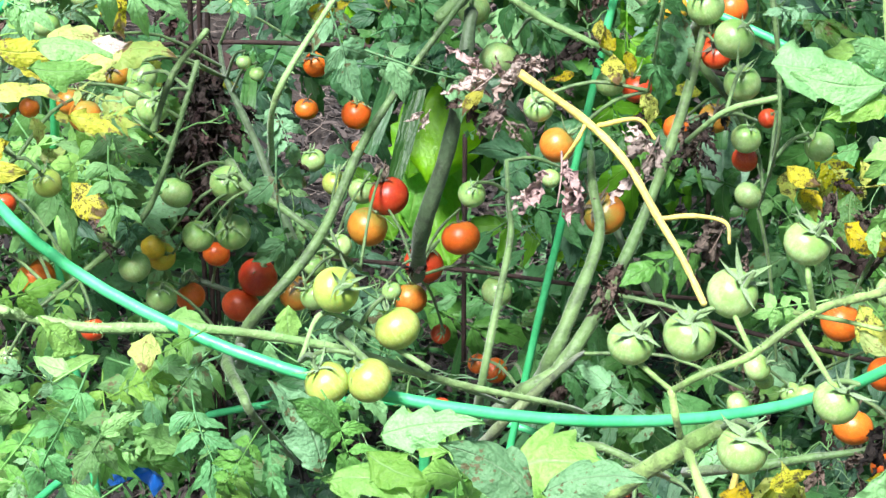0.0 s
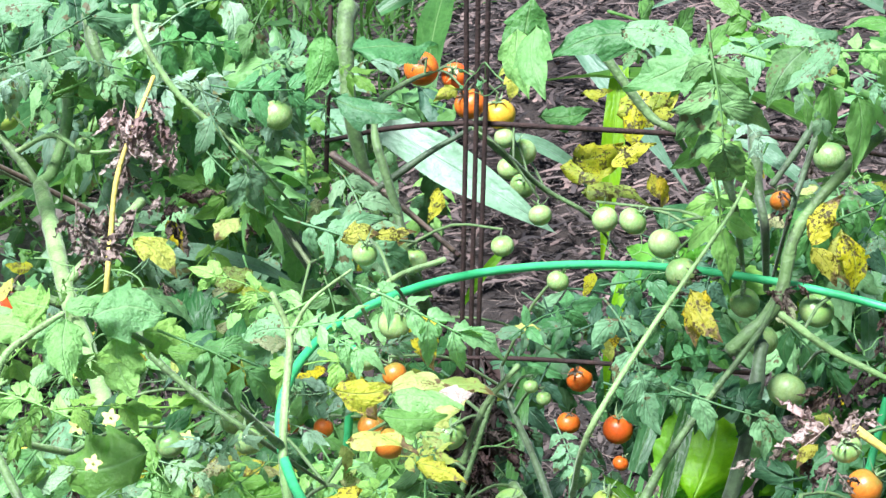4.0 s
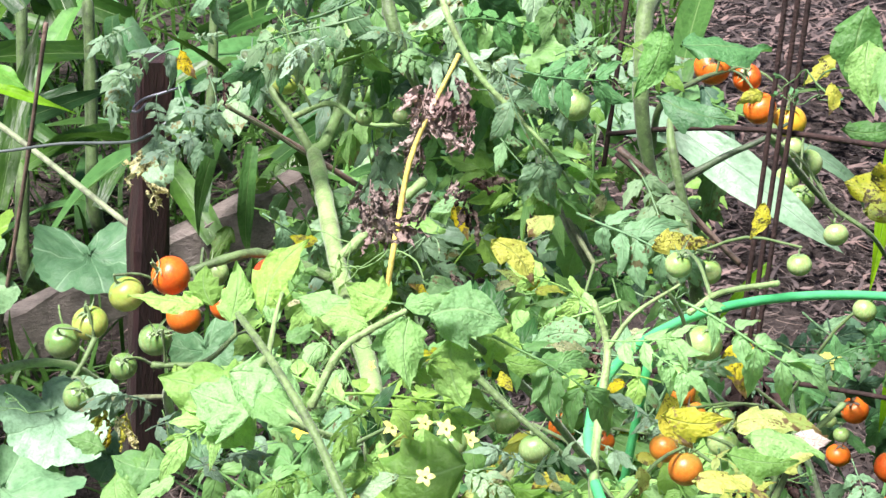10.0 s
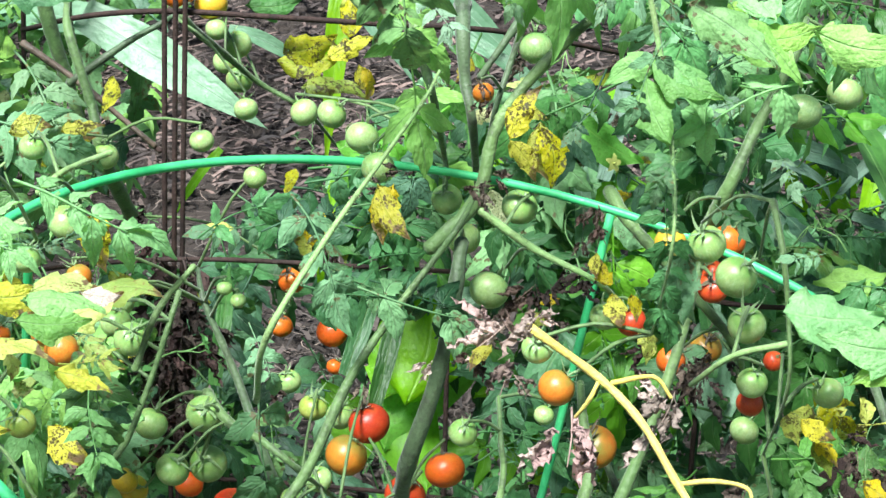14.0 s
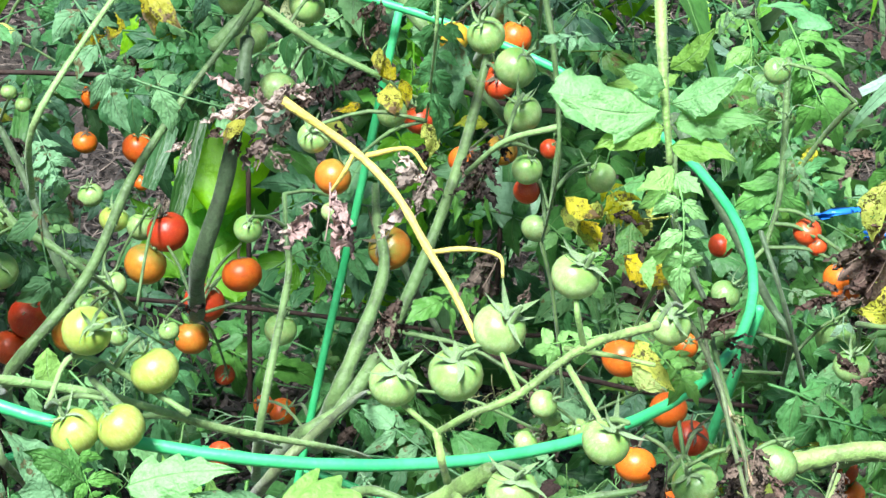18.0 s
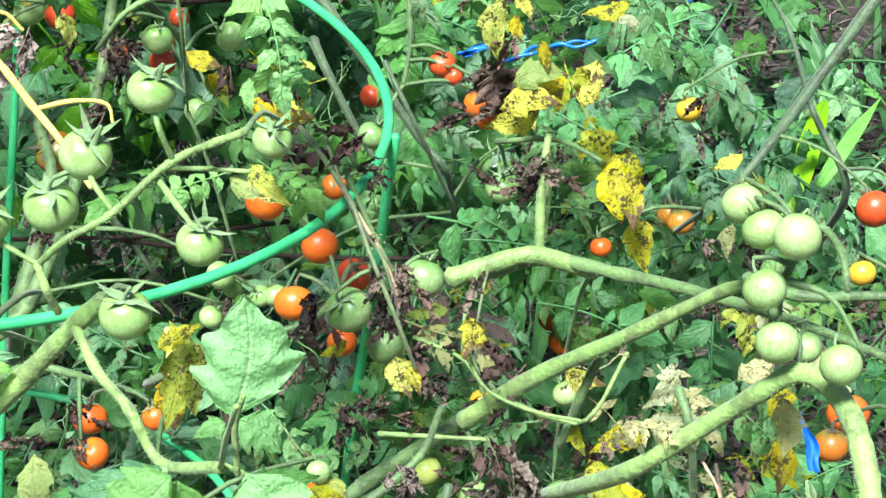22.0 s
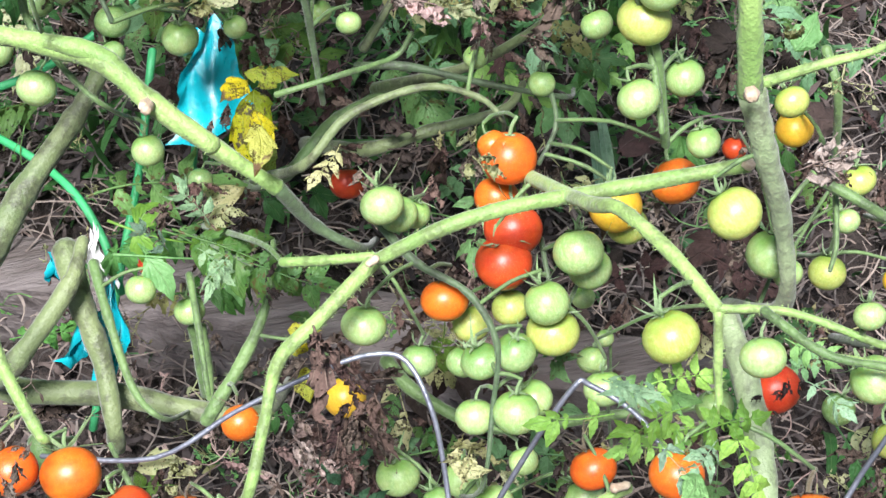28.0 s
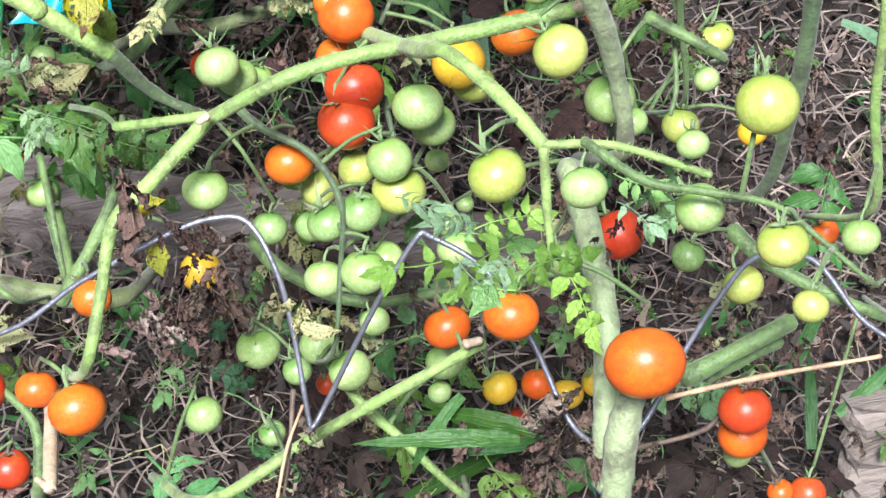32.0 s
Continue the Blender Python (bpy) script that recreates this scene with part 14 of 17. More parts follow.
leaf(D,"c5g",.59,1.29,.51,.100,48,17,-107)
leaf(D,"s0g",.58,1.46,.68,.045,18,-7,166)
leaf(D,"c1k",.57,1.33,.39,.099,-21,21,-156)
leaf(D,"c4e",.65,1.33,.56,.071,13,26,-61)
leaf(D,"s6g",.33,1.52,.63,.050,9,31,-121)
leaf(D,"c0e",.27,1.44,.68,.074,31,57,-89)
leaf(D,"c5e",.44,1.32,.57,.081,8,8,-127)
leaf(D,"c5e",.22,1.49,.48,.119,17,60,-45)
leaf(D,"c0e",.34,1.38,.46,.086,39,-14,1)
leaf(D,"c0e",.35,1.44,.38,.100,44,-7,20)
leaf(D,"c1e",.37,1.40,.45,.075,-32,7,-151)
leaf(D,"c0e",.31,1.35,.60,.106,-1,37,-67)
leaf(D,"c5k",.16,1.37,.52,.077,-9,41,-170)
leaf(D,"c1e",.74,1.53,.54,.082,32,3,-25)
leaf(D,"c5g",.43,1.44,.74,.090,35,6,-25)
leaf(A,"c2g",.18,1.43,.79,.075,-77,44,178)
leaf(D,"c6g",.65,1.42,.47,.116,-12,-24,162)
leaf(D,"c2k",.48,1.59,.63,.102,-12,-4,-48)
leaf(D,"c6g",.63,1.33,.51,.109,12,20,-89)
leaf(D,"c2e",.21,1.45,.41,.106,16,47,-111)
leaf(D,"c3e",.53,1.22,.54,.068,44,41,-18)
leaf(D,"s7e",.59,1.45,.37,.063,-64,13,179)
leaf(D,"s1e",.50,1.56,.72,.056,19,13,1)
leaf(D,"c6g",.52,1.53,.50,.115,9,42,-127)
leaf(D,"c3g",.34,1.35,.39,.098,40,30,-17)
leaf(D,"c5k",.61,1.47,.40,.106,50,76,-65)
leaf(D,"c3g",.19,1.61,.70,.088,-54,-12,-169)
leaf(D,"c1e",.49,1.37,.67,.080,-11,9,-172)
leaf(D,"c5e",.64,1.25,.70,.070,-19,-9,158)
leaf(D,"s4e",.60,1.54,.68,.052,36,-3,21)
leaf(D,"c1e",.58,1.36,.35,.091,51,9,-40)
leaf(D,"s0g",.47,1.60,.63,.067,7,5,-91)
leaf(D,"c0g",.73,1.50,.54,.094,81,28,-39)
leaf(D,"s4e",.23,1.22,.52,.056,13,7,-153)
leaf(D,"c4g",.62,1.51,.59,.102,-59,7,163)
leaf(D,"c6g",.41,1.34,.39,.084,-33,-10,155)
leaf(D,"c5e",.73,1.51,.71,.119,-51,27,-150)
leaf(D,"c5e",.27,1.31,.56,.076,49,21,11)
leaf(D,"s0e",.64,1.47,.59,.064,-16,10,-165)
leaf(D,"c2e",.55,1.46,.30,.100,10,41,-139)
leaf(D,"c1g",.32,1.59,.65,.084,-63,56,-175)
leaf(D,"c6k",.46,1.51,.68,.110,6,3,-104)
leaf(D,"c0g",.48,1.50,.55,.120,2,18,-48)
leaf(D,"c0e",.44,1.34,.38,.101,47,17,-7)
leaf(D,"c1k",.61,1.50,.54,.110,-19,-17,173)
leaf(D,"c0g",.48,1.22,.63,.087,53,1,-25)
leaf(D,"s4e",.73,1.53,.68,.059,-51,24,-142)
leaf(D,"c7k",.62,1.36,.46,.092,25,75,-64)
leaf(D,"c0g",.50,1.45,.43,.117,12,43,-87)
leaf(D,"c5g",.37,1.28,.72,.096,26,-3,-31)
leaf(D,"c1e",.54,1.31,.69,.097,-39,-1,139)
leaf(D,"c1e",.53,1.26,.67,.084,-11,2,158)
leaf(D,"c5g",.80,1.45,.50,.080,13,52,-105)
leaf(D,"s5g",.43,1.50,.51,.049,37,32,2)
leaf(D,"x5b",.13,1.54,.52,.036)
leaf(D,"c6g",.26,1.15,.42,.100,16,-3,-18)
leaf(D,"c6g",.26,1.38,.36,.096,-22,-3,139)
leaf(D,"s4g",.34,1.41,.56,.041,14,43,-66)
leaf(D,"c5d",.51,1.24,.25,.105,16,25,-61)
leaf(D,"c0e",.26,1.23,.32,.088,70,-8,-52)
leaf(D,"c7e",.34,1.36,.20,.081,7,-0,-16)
leaf(D,"s3e",.12,1.19,.41,.052,39,5,-4)
leaf(D,"s4d",.44,1.46,.58,.045,14,1,8)
leaf(D,"c2d",.09,1.43,.39,.105,-0,27,-85)
leaf(D,"s5e",.78,1.31,.51,.041,10,56,-68)
leaf(D,"s1d",.32,1.36,.56,.059,135,81,26)
leaf(D,"c5g",.33,1.40,.57,.099,47,48,-77)
leaf(D,"s5d",.78,1.16,.37,.041,8,7,-25)
leaf(D,"c5g",.50,1.22,.48,.070,-40,14,-173)
leaf(D,"c7d",.54,1.36,.36,.083,35,-11,-6)
leaf(D,"c3d",.27,1.47,.33,.098,16,-11,-20)
leaf(D,"c5g",.51,1.16,.70,.078,122,84,8)
leaf(D,"c1d",.24,1.18,.58,.091,13,26,-41)
leaf(D,"c6d",.50,1.14,.42,.070,-38,31,-138)
leaf(D,"c4g",.30,1.10,.56,.086,-8,15,-30)
leaf(D,"c2g",.38,1.07,.45,.077,-60,-14,-166)
leaf(D,"c4d",.49,1.19,.44,.079,36,-6,-20)
leaf(D,"x7b",.73,1.37,.35,.036)
leaf(D,"s4g",.85,1.34,.36,.050,45,15,-18)
leaf(D,"x1b",.15,1.12,.46,.023)
leaf(D,"c5e",.28,1.41,.57,.076,-41,34,-174)
leaf(D,"c1e",.78,1.38,.60,.119,21,-22,-16)
leaf(D,"c0g",.90,1.45,.48,.110,7,6,-99)
leaf(D,"c0d",.61,1.07,.49,.068,-36,12,-176)
leaf(D,"c4g",.21,1.52,.63,.098,-22,31,-158)
leaf(D,"c2g",.36,1.10,.50,.065,-64,39,178)
leaf(D,"s5g",.27,1.46,.49,.048,-3,20,-167)
leaf(D,"x0b",.74,1.20,.57,.028)
leaf(D,"s2d",.38,1.24,.28,.045,32,3,-46)
leaf(D,"c2g",.27,1.18,.41,.082,-45,-22,170)
leaf(D,"c2d",.52,1.24,.72,.099,-13,1,-150)
leaf(D,"c6e",.72,1.07,.58,.092,-30,-3,136)
leaf(D,"s3g",.23,1.32,.42,.041,16,19,-19)
leaf(D,"s4d",.84,1.47,.55,.064,-57,35,167)
leaf(D,"c5g",.61,1.28,.38,.086,0,45,-134)
leaf(D,"c7e",.73,1.26,.35,.111,29,-26,-33)
leaf(D,"c2e",.65,1.16,.54,.096,28,-16,-14)
leaf(D,"c7g",.70,1.02,.38,.066,32,43,-68)
leaf(D,"c1d",.55,1.24,.46,.089,23,68,-60)
leaf(D,"s7e",.25,1.54,.55,.052,23,2,12)
leaf(D,"x0b",.63,.98,.47,.029)
leaf(D,"c4d",.49,1.13,.44,.076,-30,11,-180)
leaf(D,"c4e",.34,1.26,.50,.085,20,3,-83)
leaf(D,"c2e",.46,1.29,.68,.072,-20,28,-132)
leaf(D,"x0b",.39,1.53,.59,.029)
leaf(D,"c0d",.51,1.32,.49,.074,-4,18,-148)
leaf(D,"x4b",.29,1.28,.28,.032)
leaf(D,"c2d",.75,1.11,.44,.079,-45,27,-171)
leaf(D,"c5d",.59,.95,.52,.066,-4,56,-68)
leaf(D,"c0g",.76,1.27,.39,.090,-67,-6,-177)
leaf(D,"c2g",.49,1.28,.35,.085,1,10,-77)
leaf(D,"c0d",.22,1.05,.52,.068,-68,4,-163)
leaf(D,"c2g",.26,1.36,.34,.102,16,-2,177)
leaf(D,"c3g",.68,1.22,.37,.106,-17,12,-148)
leaf(D,"c2d",.27,1.28,.31,.072,-45,1,173)
leaf(D,"c0g",.70,1.19,.41,.068,-7,36,-130)
leaf(D,"x6b",.08,1.29,.35,.028)
leaf(D,"s2d",.54,1.03,.36,.044,-34,55,-133)
leaf(D,"x7b",.40,1.09,.53,.025)
leaf(D,"c5d",.63,1.03,.44,.074,-24,24,-112)
leaf(D,"c5d",.43,1.19,.39,.076,11,45,-84)
leaf(D,"x1b",.78,1.17,.22,.028)
leaf(D,"c5d",.51,1.11,.50,.080,-52,10,146)
leaf(D,"c4g",.72,1.00,.44,.066,2,53,-113)
leaf(D,"c6d",.13,1.40,.43,.082,-2,31,-103)
leaf(D,"c5g",.50,.94,.48,.075,4,-5,8)
leaf(D,"x3b",.54,1.23,.27,.039)
leaf(D,"x7b",.35,1.06,.50,.032)
leaf(D,"x1b",.18,1.39,.35,.036)
leaf(D,"c0g",.34,.96,.45,.064,-1,-10,164)
leaf(D,"c7g",.34,1.13,.45,.073,-24,27,-168)
leaf(D,"c5g",.59,1.02,.34,.076,-54,61,-177)
leaf(D,"c1g",.65,1.20,.40,.101,-53,-16,170)
leaf(D,"c0g",.39,1.12,.51,.070,-27,26,-130)
leaf(D,"x4b",.14,1.11,.54,.022)
leaf(D,"c2d",.62,.99,.50,.070,37,11,-16)
leaf(D,"c2g",.11,1.19,.53,.059,-20,27,-142)
leaf(D,"c4g",.26,1.23,.38,.084,22,-12,10)
leaf(D,"s2d",.29,1.27,.40,.039,-61,23,-175)
leaf(D,"x7b",.66,.98,.55,.021)
leaf(D,"c0d",.81,1.19,.36,.069,-17,8,-91)
leaf(D,"x4b",.54,1.02,.37,.030)
leaf(D,"c6d",.23,1.06,.54,.056,12,24,-116)
leaf(D,"c3d",.35,1.18,.42,.067,-7,28,-138)
leaf(D,"x0b",.24,1.21,.32,.034)
leaf(D,"x1b",.33,1.38,.36,.038)
leaf(D,"c4d",.57,1.11,.28,.095,-15,3,151)
leaf(D,"x5b",.50,1.07,.34,.023)
leaf(D,"c3n",.55,.97,.49,.048,24,20,-43)
leaf(D,"x5b",.65,.87,.38,.027)
leaf(D,"x2b",.14,1.00,.51,.026)
leaf(D,"x3b",.26,.98,.50,.029)
leaf(E,"x0b",.27,.89,.50,.032)
leaf(D,"x6b",.52,.91,.44,.026)
leaf(D,"x1b",.10,.98,.46,.029)
leaf(D,"x3b",.44,.93,.44,.031)
leaf(D,"x4b",.19,1.04,.44,.029)
leaf(F,"c1n",.61,.82,.32,.085,20,44,-80)
leaf(E,"x7b",.44,.82,.35,.027)
leaf(D,"x2b",.56,.86,.47,.026)
leaf(D,"s0n",.16,.97,.52,.050,-11,36,-162)
leaf(F,"x4b",.58,.73,.43,.026)
leaf(D,"x1b",.20,.93,.56,.021)
leaf(D,"x6b",.43,.86,.61,.017)
leaf(D,"x2b",.15,.99,.47,.024)
leaf(D,"x2b",.12,.97,.49,.022)
leaf(D,"c1n",.50,.85,.52,.077,7,23,-53)
leaf(D,"c2n",.50,.82,.60,.043,14,-21,-3)
leaf(D,"x7b",.28,.92,.35,.028)
leaf(D,"c6n",.36,.96,.47,.097,-43,-24,-177)
leaf(D,"x1b",.54,.95,.41,.029)
leaf(D,"x6b",.48,.82,.60,.030)
leaf(D,"c2n",.17,1.03,.51,.075,33,-14,-11)
leaf(D,"c3n",.42,.89,.45,.048,-3,25,-84)
leaf(D,"c0n",.56,.90,.47,.063,20,19,-23)
leaf(D,"c5n",.25,1.08,.46,.096,14,41,-39)
leaf(D,"x5b",.42,.87,.38,.027)
leaf(F,"s0n",.51,.77,.52,.032,-20,-4,166)
leaf(E,"x3b",.44,.82,.41,.018)
leaf(E,"c2n",.31,.80,.51,.043,-18,28,-173)
leaf(D,"x6b",.10,1.01,.46,.023)
leaf(F,"s2n",.62,.81,.38,.049,39,7,-4)
leaf(D,"x5b",.43,.84,.34,.031)
leaf(D,"x1b",.48,.84,.50,.033)
leaf(D,"c2n",.48,.93,.42,.059,16,11,-4)
leaf(F,"s7n",.51,.81,.51,.026,28,6,-13)
leaf(F,"c7n",.59,.75,.52,.087,76,-17,9)
leaf(E,"x6b",.24,.85,.50,.027)
leaf(D,"c3n",.20,1.01,.48,.092,-54,21,-175)
leaf(D,"x5b",.41,.86,.41,.023)
leaf(F,"x0b",.47,.80,.26,.020)
leaf(D,"x7b",.24,.98,.36,.029)
leaf(E,"c3n",.30,.80,.20,.102,26,1,-9)
leaf(D,"s2n",.32,.91,.45,.031,16,-5,4)
leaf(F,"x1b",.44,.59,.36,.014)
leaf(F,"x1b",.55,.72,.35,.033)
leaf(F,"c2n",.65,.85,.40,.082,-33,-22,-178)
leaf(F,"s0n",.51,.82,.26,.027,-25,52,172)
leaf(E,"x2b",.25,.81,.52,.020)
leaf(F,"s6n",.45,.75,.30,.024,35,19,-83)
leaf(E,"x6b",.20,.80,.15,.025)
leaf(E,"x2b",.30,.81,.23,.028)
leaf(E,"x0b",.12,.86,.25,.037)
leaf(E,"x4b",.24,.89,.29,.026)
leaf(E,"c5n",.12,.80,.16,.064,-22,7,173)
leaf(E,"x5b",.31,.75,.25,.025)
leaf(D,"x7b",.41,.86,.32,.037)
leaf(F,"s1n",.44,.57,.36,.031,33,-28,-15)
leaf(E,"x5b",.29,.71,.23,.035)
leaf(E,"x4b",.21,.74,.24,.028)
leaf(E,"x1b",.36,.76,.33,.024)
leaf(F,"x6b",.49,.64,.47,.024)
leaf(E,"c5n",.42,.78,.20,.080,-23,-3,156)
leaf(F,"x7b",.54,.79,.45,.024)
leaf(E,"x3b",.40,.66,.23,.019)
leaf(E,"x0b",.34,.80,.55,.014)
leaf(D,"x0b",.46,.86,.29,.024)
leaf(E,"x4b",.38,.69,.26,.017)
leaf(E,"c3n",.38,.71,.14,.085,-30,4,-154)
leaf(F,"x4b",.62,.84,.32,.029)
leaf(F,"x1b",.44,.72,.30,.018)
leaf(E,"x7b",.26,.87,.45,.018)
leaf(E,"x0b",.22,.87,.28,.032)
leaf(D,"c6n",.32,.97,.40,.070,16,-37,143)
leaf(F,"x2b",.50,.60,.38,.030)
leaf(D,"x0b",.43,.87,.37,.019)
leaf(E,"x4b",.39,.81,.40,.032)
leaf(E,"x3b",.43,.77,.20,.018)
leaf(F,"c3n",.66,.70,.23,.070,-2,43,-53)
leaf(E,"x7b",.24,.84,.37,.017)
leaf(D,"c2n",.24,1.02,.36,.060,-16,6,-128)
leaf(F,"s7n",.47,.76,.43,.050,9,-10,5)
leaf(F,"c1n",.69,.82,.30,.063,-11,-5,-38)
leaf(F,"x5b",.59,.68,.45,.014)
leaf(F,"x6b",.50,.75,.38,.034)
leaf(D,"x7b",.36,.87,.25,.028)
leaf(F,"c0n",.63,.83,.29,.087,-22,28,-156)
leaf(E,"x2b",.39,.83,.28,.025)
leaf(E,"x2b",.30,.60,.17,.015)
leaf(F,"c2n",.48,.61,.08,.047,25,9,-32)
leaf(E,"x1b",.39,.73,.16,.018)
leaf(E,"x6b",.33,.72,.16,.022)
leaf(E,"c5n",.36,.67,.22,.064,-3,20,-136)
leaf(E,"c0n",.25,.64,.15,.066,-23,27,-148)
leaf(E,"x1b",.29,.62,.16,.027)
leaf(E,"x4b",.34,.79,.21,.026)
leaf(E,"c2n",.31,.77,.41,.044,36,-20,-7)
leaf(E,"x1b",.12,.75,.24,.028)
leaf(E,"x2b",.23,.84,.18,.029)
leaf(F,"x4b",.63,.62,.45,.019)
leaf(E,"c5n",.30,.74,.41,.040,8,39,-120)
leaf(F,"x2b",.50,.58,.32,.014)
leaf(F,"x6b",.62,.69,.27,.021)
leaf(F,"x7b",.42,.67,.23,.022)
leaf(F,"c5n",.47,.76,.30,.049,20,-20,-1)
leaf(F,"x1b",.49,.71,.20,.024)
leaf(F,"x6b",.63,.69,.26,.028)
leaf(F,"x1b",.48,.74,.38,.015)
leaf(E,"x7b",.11,.60,.25,.024)
leaf(F,"x1b",.65,.59,.13,.029)
leaf(F,"x7b",.67,.65,.37,.030)
leaf(E,"c5n",.24,.70,.28,.056,39,7,-18)
leaf(F,"x5b",.73,.72,.25,.020)
leaf(F,"x2b",.62,.75,.38,.019)
leaf(F,"c7n",.59,.49,.23,.084,-12,-23,165)
leaf(F,"x6b",.56,.60,.31,.025)
leaf(E,"x0b",.41,.69,.25,.029)
leaf(F,"x4b",.54,.58,.24,.031)
leaf(E,"s1n",.37,.70,.22,.032,-11,3,-115)
leaf(E,"c3n",.34,.70,.15,.081,23,9,-79)
leaf(F,"x6b",.65,.58,.24,.017)
leaf(F,"c2n",.59,.53,.20,.083,26,-1,-24)
leaf(E,"s3n",.41,.71,.20,.031,-11,-2,179)
leaf(F,"c2n",.61,.52,.14,.048,-1,19,-12)
leaf(F,"x2b",.68,.78,.32,.027)
leaf(F,"x0b",.68,.68,.39,.020)
leaf(E,"c0n",.17,.76,.14,.046,29,-16,-13)
leaf(E,"x7b",.39,.77,.37,.020)
leaf(F,"c0n",.67,.61,.15,.045,34,12,-15)
leaf(F,"c1n",.52,.72,.36,.066,13,7,-29)
leaf(E,"x2b",.33,.77,.33,.024)
leaf(E,"x6b",.21,.63,.31,.018)
leaf(E,"x3b",.28,.74,.31,.027)
leaf(F,"c5n",.63,.60,.11,.070,2,-11,-104)
leaf(E,"x0b",.40,.80,.26,.025)
leaf(E,"x5b",.37,.85,.25,.019)
leaf(E,"x5b",.17,.65,.19,.030)
leaf(D,"s5h",.46,1.16,.74,.046,59,-5,-1)
leaf(D,"c4Y",.27,1.28,.82,.048,36,28,-61)
leaf(D,"s2h",.29,1.11,.83,.028,-44,26,136)
leaf(D,"c4n",.30,1.18,.67,.048,1,28,-143)
leaf(D,"c6Y",.32,1.26,.80,.074,-67,13,162)
leaf(D,"s4h",.32,1.19,.73,.035,-38,-19,158)
leaf(D,"s0h",.48,1.15,.79,.029,-16,44,-101)
leaf(D,"c5n",.35,1.07,.72,.061,13,-3,-49)
leaf(D,"s2n",.41,1.15,.65,.028,-62,8,-173)
leaf(D,"c4h",.33,1.20,.93,.069,33,34,-59)
leaf(D,"c2Y",.40,1.07,.73,.045,-13,10,156)
leaf(D,"c4n",.47,1.26,.80,.057,25,0,-7)
leaf(D,"s7h",.49,1.17,.69,.033,-2,-16,176)
leaf(D,"s6h",.50,1.21,.82,.031,8,13,-65)
leaf(D,"s5h",.25,1.18,.67,.043,-35,-4,-172)
leaf(D,"s2Y",.35,1.00,.75,.027,-1,-12,178)
leaf(D,"c6Y",.49,1.14,.65,.063,33,6,16)
leaf(D,"c2Y",.44,1.06,.88,.066,28,31,-77)
leaf(D,"c4n",.26,1.20,.81,.078,36,35,-26)
leaf(D,"c7n",.35,1.09,.71,.043,64,15,17)
leaf(D,"c6n",.37,1.04,.73,.074,-44,0,-169)
leaf(D,"c4h",.36,1.23,.93,.058,-10,26,-59)
leaf(D,"c0n",.40,1.16,.98,.048,30,10,-10)
leaf(D,"c4h",.37,1.19,.64,.070,19,26,-68)
leaf(D,"c4h",.44,1.14,.81,.066,4,24,-81)
leaf(D,"c5p",.41,.90,.74,.040,36,39,-47)
leaf(E,"s7h",.19,.91,.66,.023,-57,8,-175)
leaf(D,"c7d",.48,.84,.62,.055,-15,-24,166)
leaf(D,"c2h",.36,.94,.61,.069,-40,14,152)
leaf(D,"c7Y",.21,1.04,.60,.077,40,-3,-62)
leaf(D,"c1d",.41,1.07,.69,.057,-10,20,-114)
leaf(D,"c0h",.52,.97,.65,.044,-53,8,147)
leaf(D,"c1p",.53,.99,.58,.083,21,30,-103)
leaf(D,"s1n",.48,.95,.51,.044,53,59,-61)
leaf(D,"c3h",.55,.95,.76,.055,25,15,-50)
leaf(D,"c3p",.32,1.00,.75,.074,-1,17,-22)
leaf(D,"x1b",.55,1.12,.78,.023)
leaf(D,"s2n",.23,1.09,.69,.023,-28,27,-129)
leaf(D,"s6Y",.48,1.00,.63,.039,-55,11,179)
leaf(D,"c4d",.45,.92,.67,.048,-1,26,-22)
leaf(D,"s5d",.30,.98,.76,.023,6,21,-47)
leaf(D,"c4Y",.49,.91,.79,.047,7,34,-46)
leaf(D,"c7n",.51,.94,.50,.069,-0,14,-5)
leaf(D,"c6Y",.57,1.07,.78,.047,28,54,-37)
leaf(D,"s1p",.47,.92,.74,.034,-53,44,-157)
leaf(D,"x2b",.28,1.08,.64,.022)
leaf(D,"c3p",.36,.90,.68,.046,13,11,7)
leaf(D,"c0h",.48,.89,.61,.058,11,7,173)
leaf(D,"c2h",.38,1.01,.59,.058,-29,-7,-168)
leaf(D,"c1d",.57,.99,.67,.067,-14,12,155)
leaf(D,"s3p",.23,1.00,.58,.024,-4,-15,153)
leaf(D,"c6Y",.33,1.09,.70,.042,-10,47,-96)
leaf(D,"c2p",.28,1.02,.54,.049,-8,17,-140)
leaf(D,"c5h",.32,1.03,.77,.064,-11,42,-122)
leaf(D,"c3d",.31,1.04,.62,.045,-38,3,161)
leaf(D,"c7p",.48,.99,.69,.066,37,26,-58)
leaf(D,"c1n",.24,.96,.57,.067,0,41,-109)
leaf(D,"c0Y",.52,.96,.63,.061,13,6,4)
leaf(D,"c6p",.54,.98,.74,.076,7,7,-52)
leaf(D,"c1h",.36,1.05,.63,.072,-22,56,-169)
leaf(D,"x5b",.44,.97,.65,.019)
leaf(D,"c4h",.23,1.05,.73,.044,-4,61,-99)
leaf(D,"c2h",.30,1.03,.75,.055,-28,7,159)
leaf(D,"c6d",.47,.99,.55,.065,18,7,-46)
leaf(D,"c7d",.46,.94,.56,.073,28,38,-53)
leaf(D,"s2p",.52,.95,.70,.031,30,-47,-13)
leaf(D,"s4h",.54,.96,.78,.041,-16,34,-98)
leaf(D,"c2h",.29,1.00,.67,.059,29,-19,5)
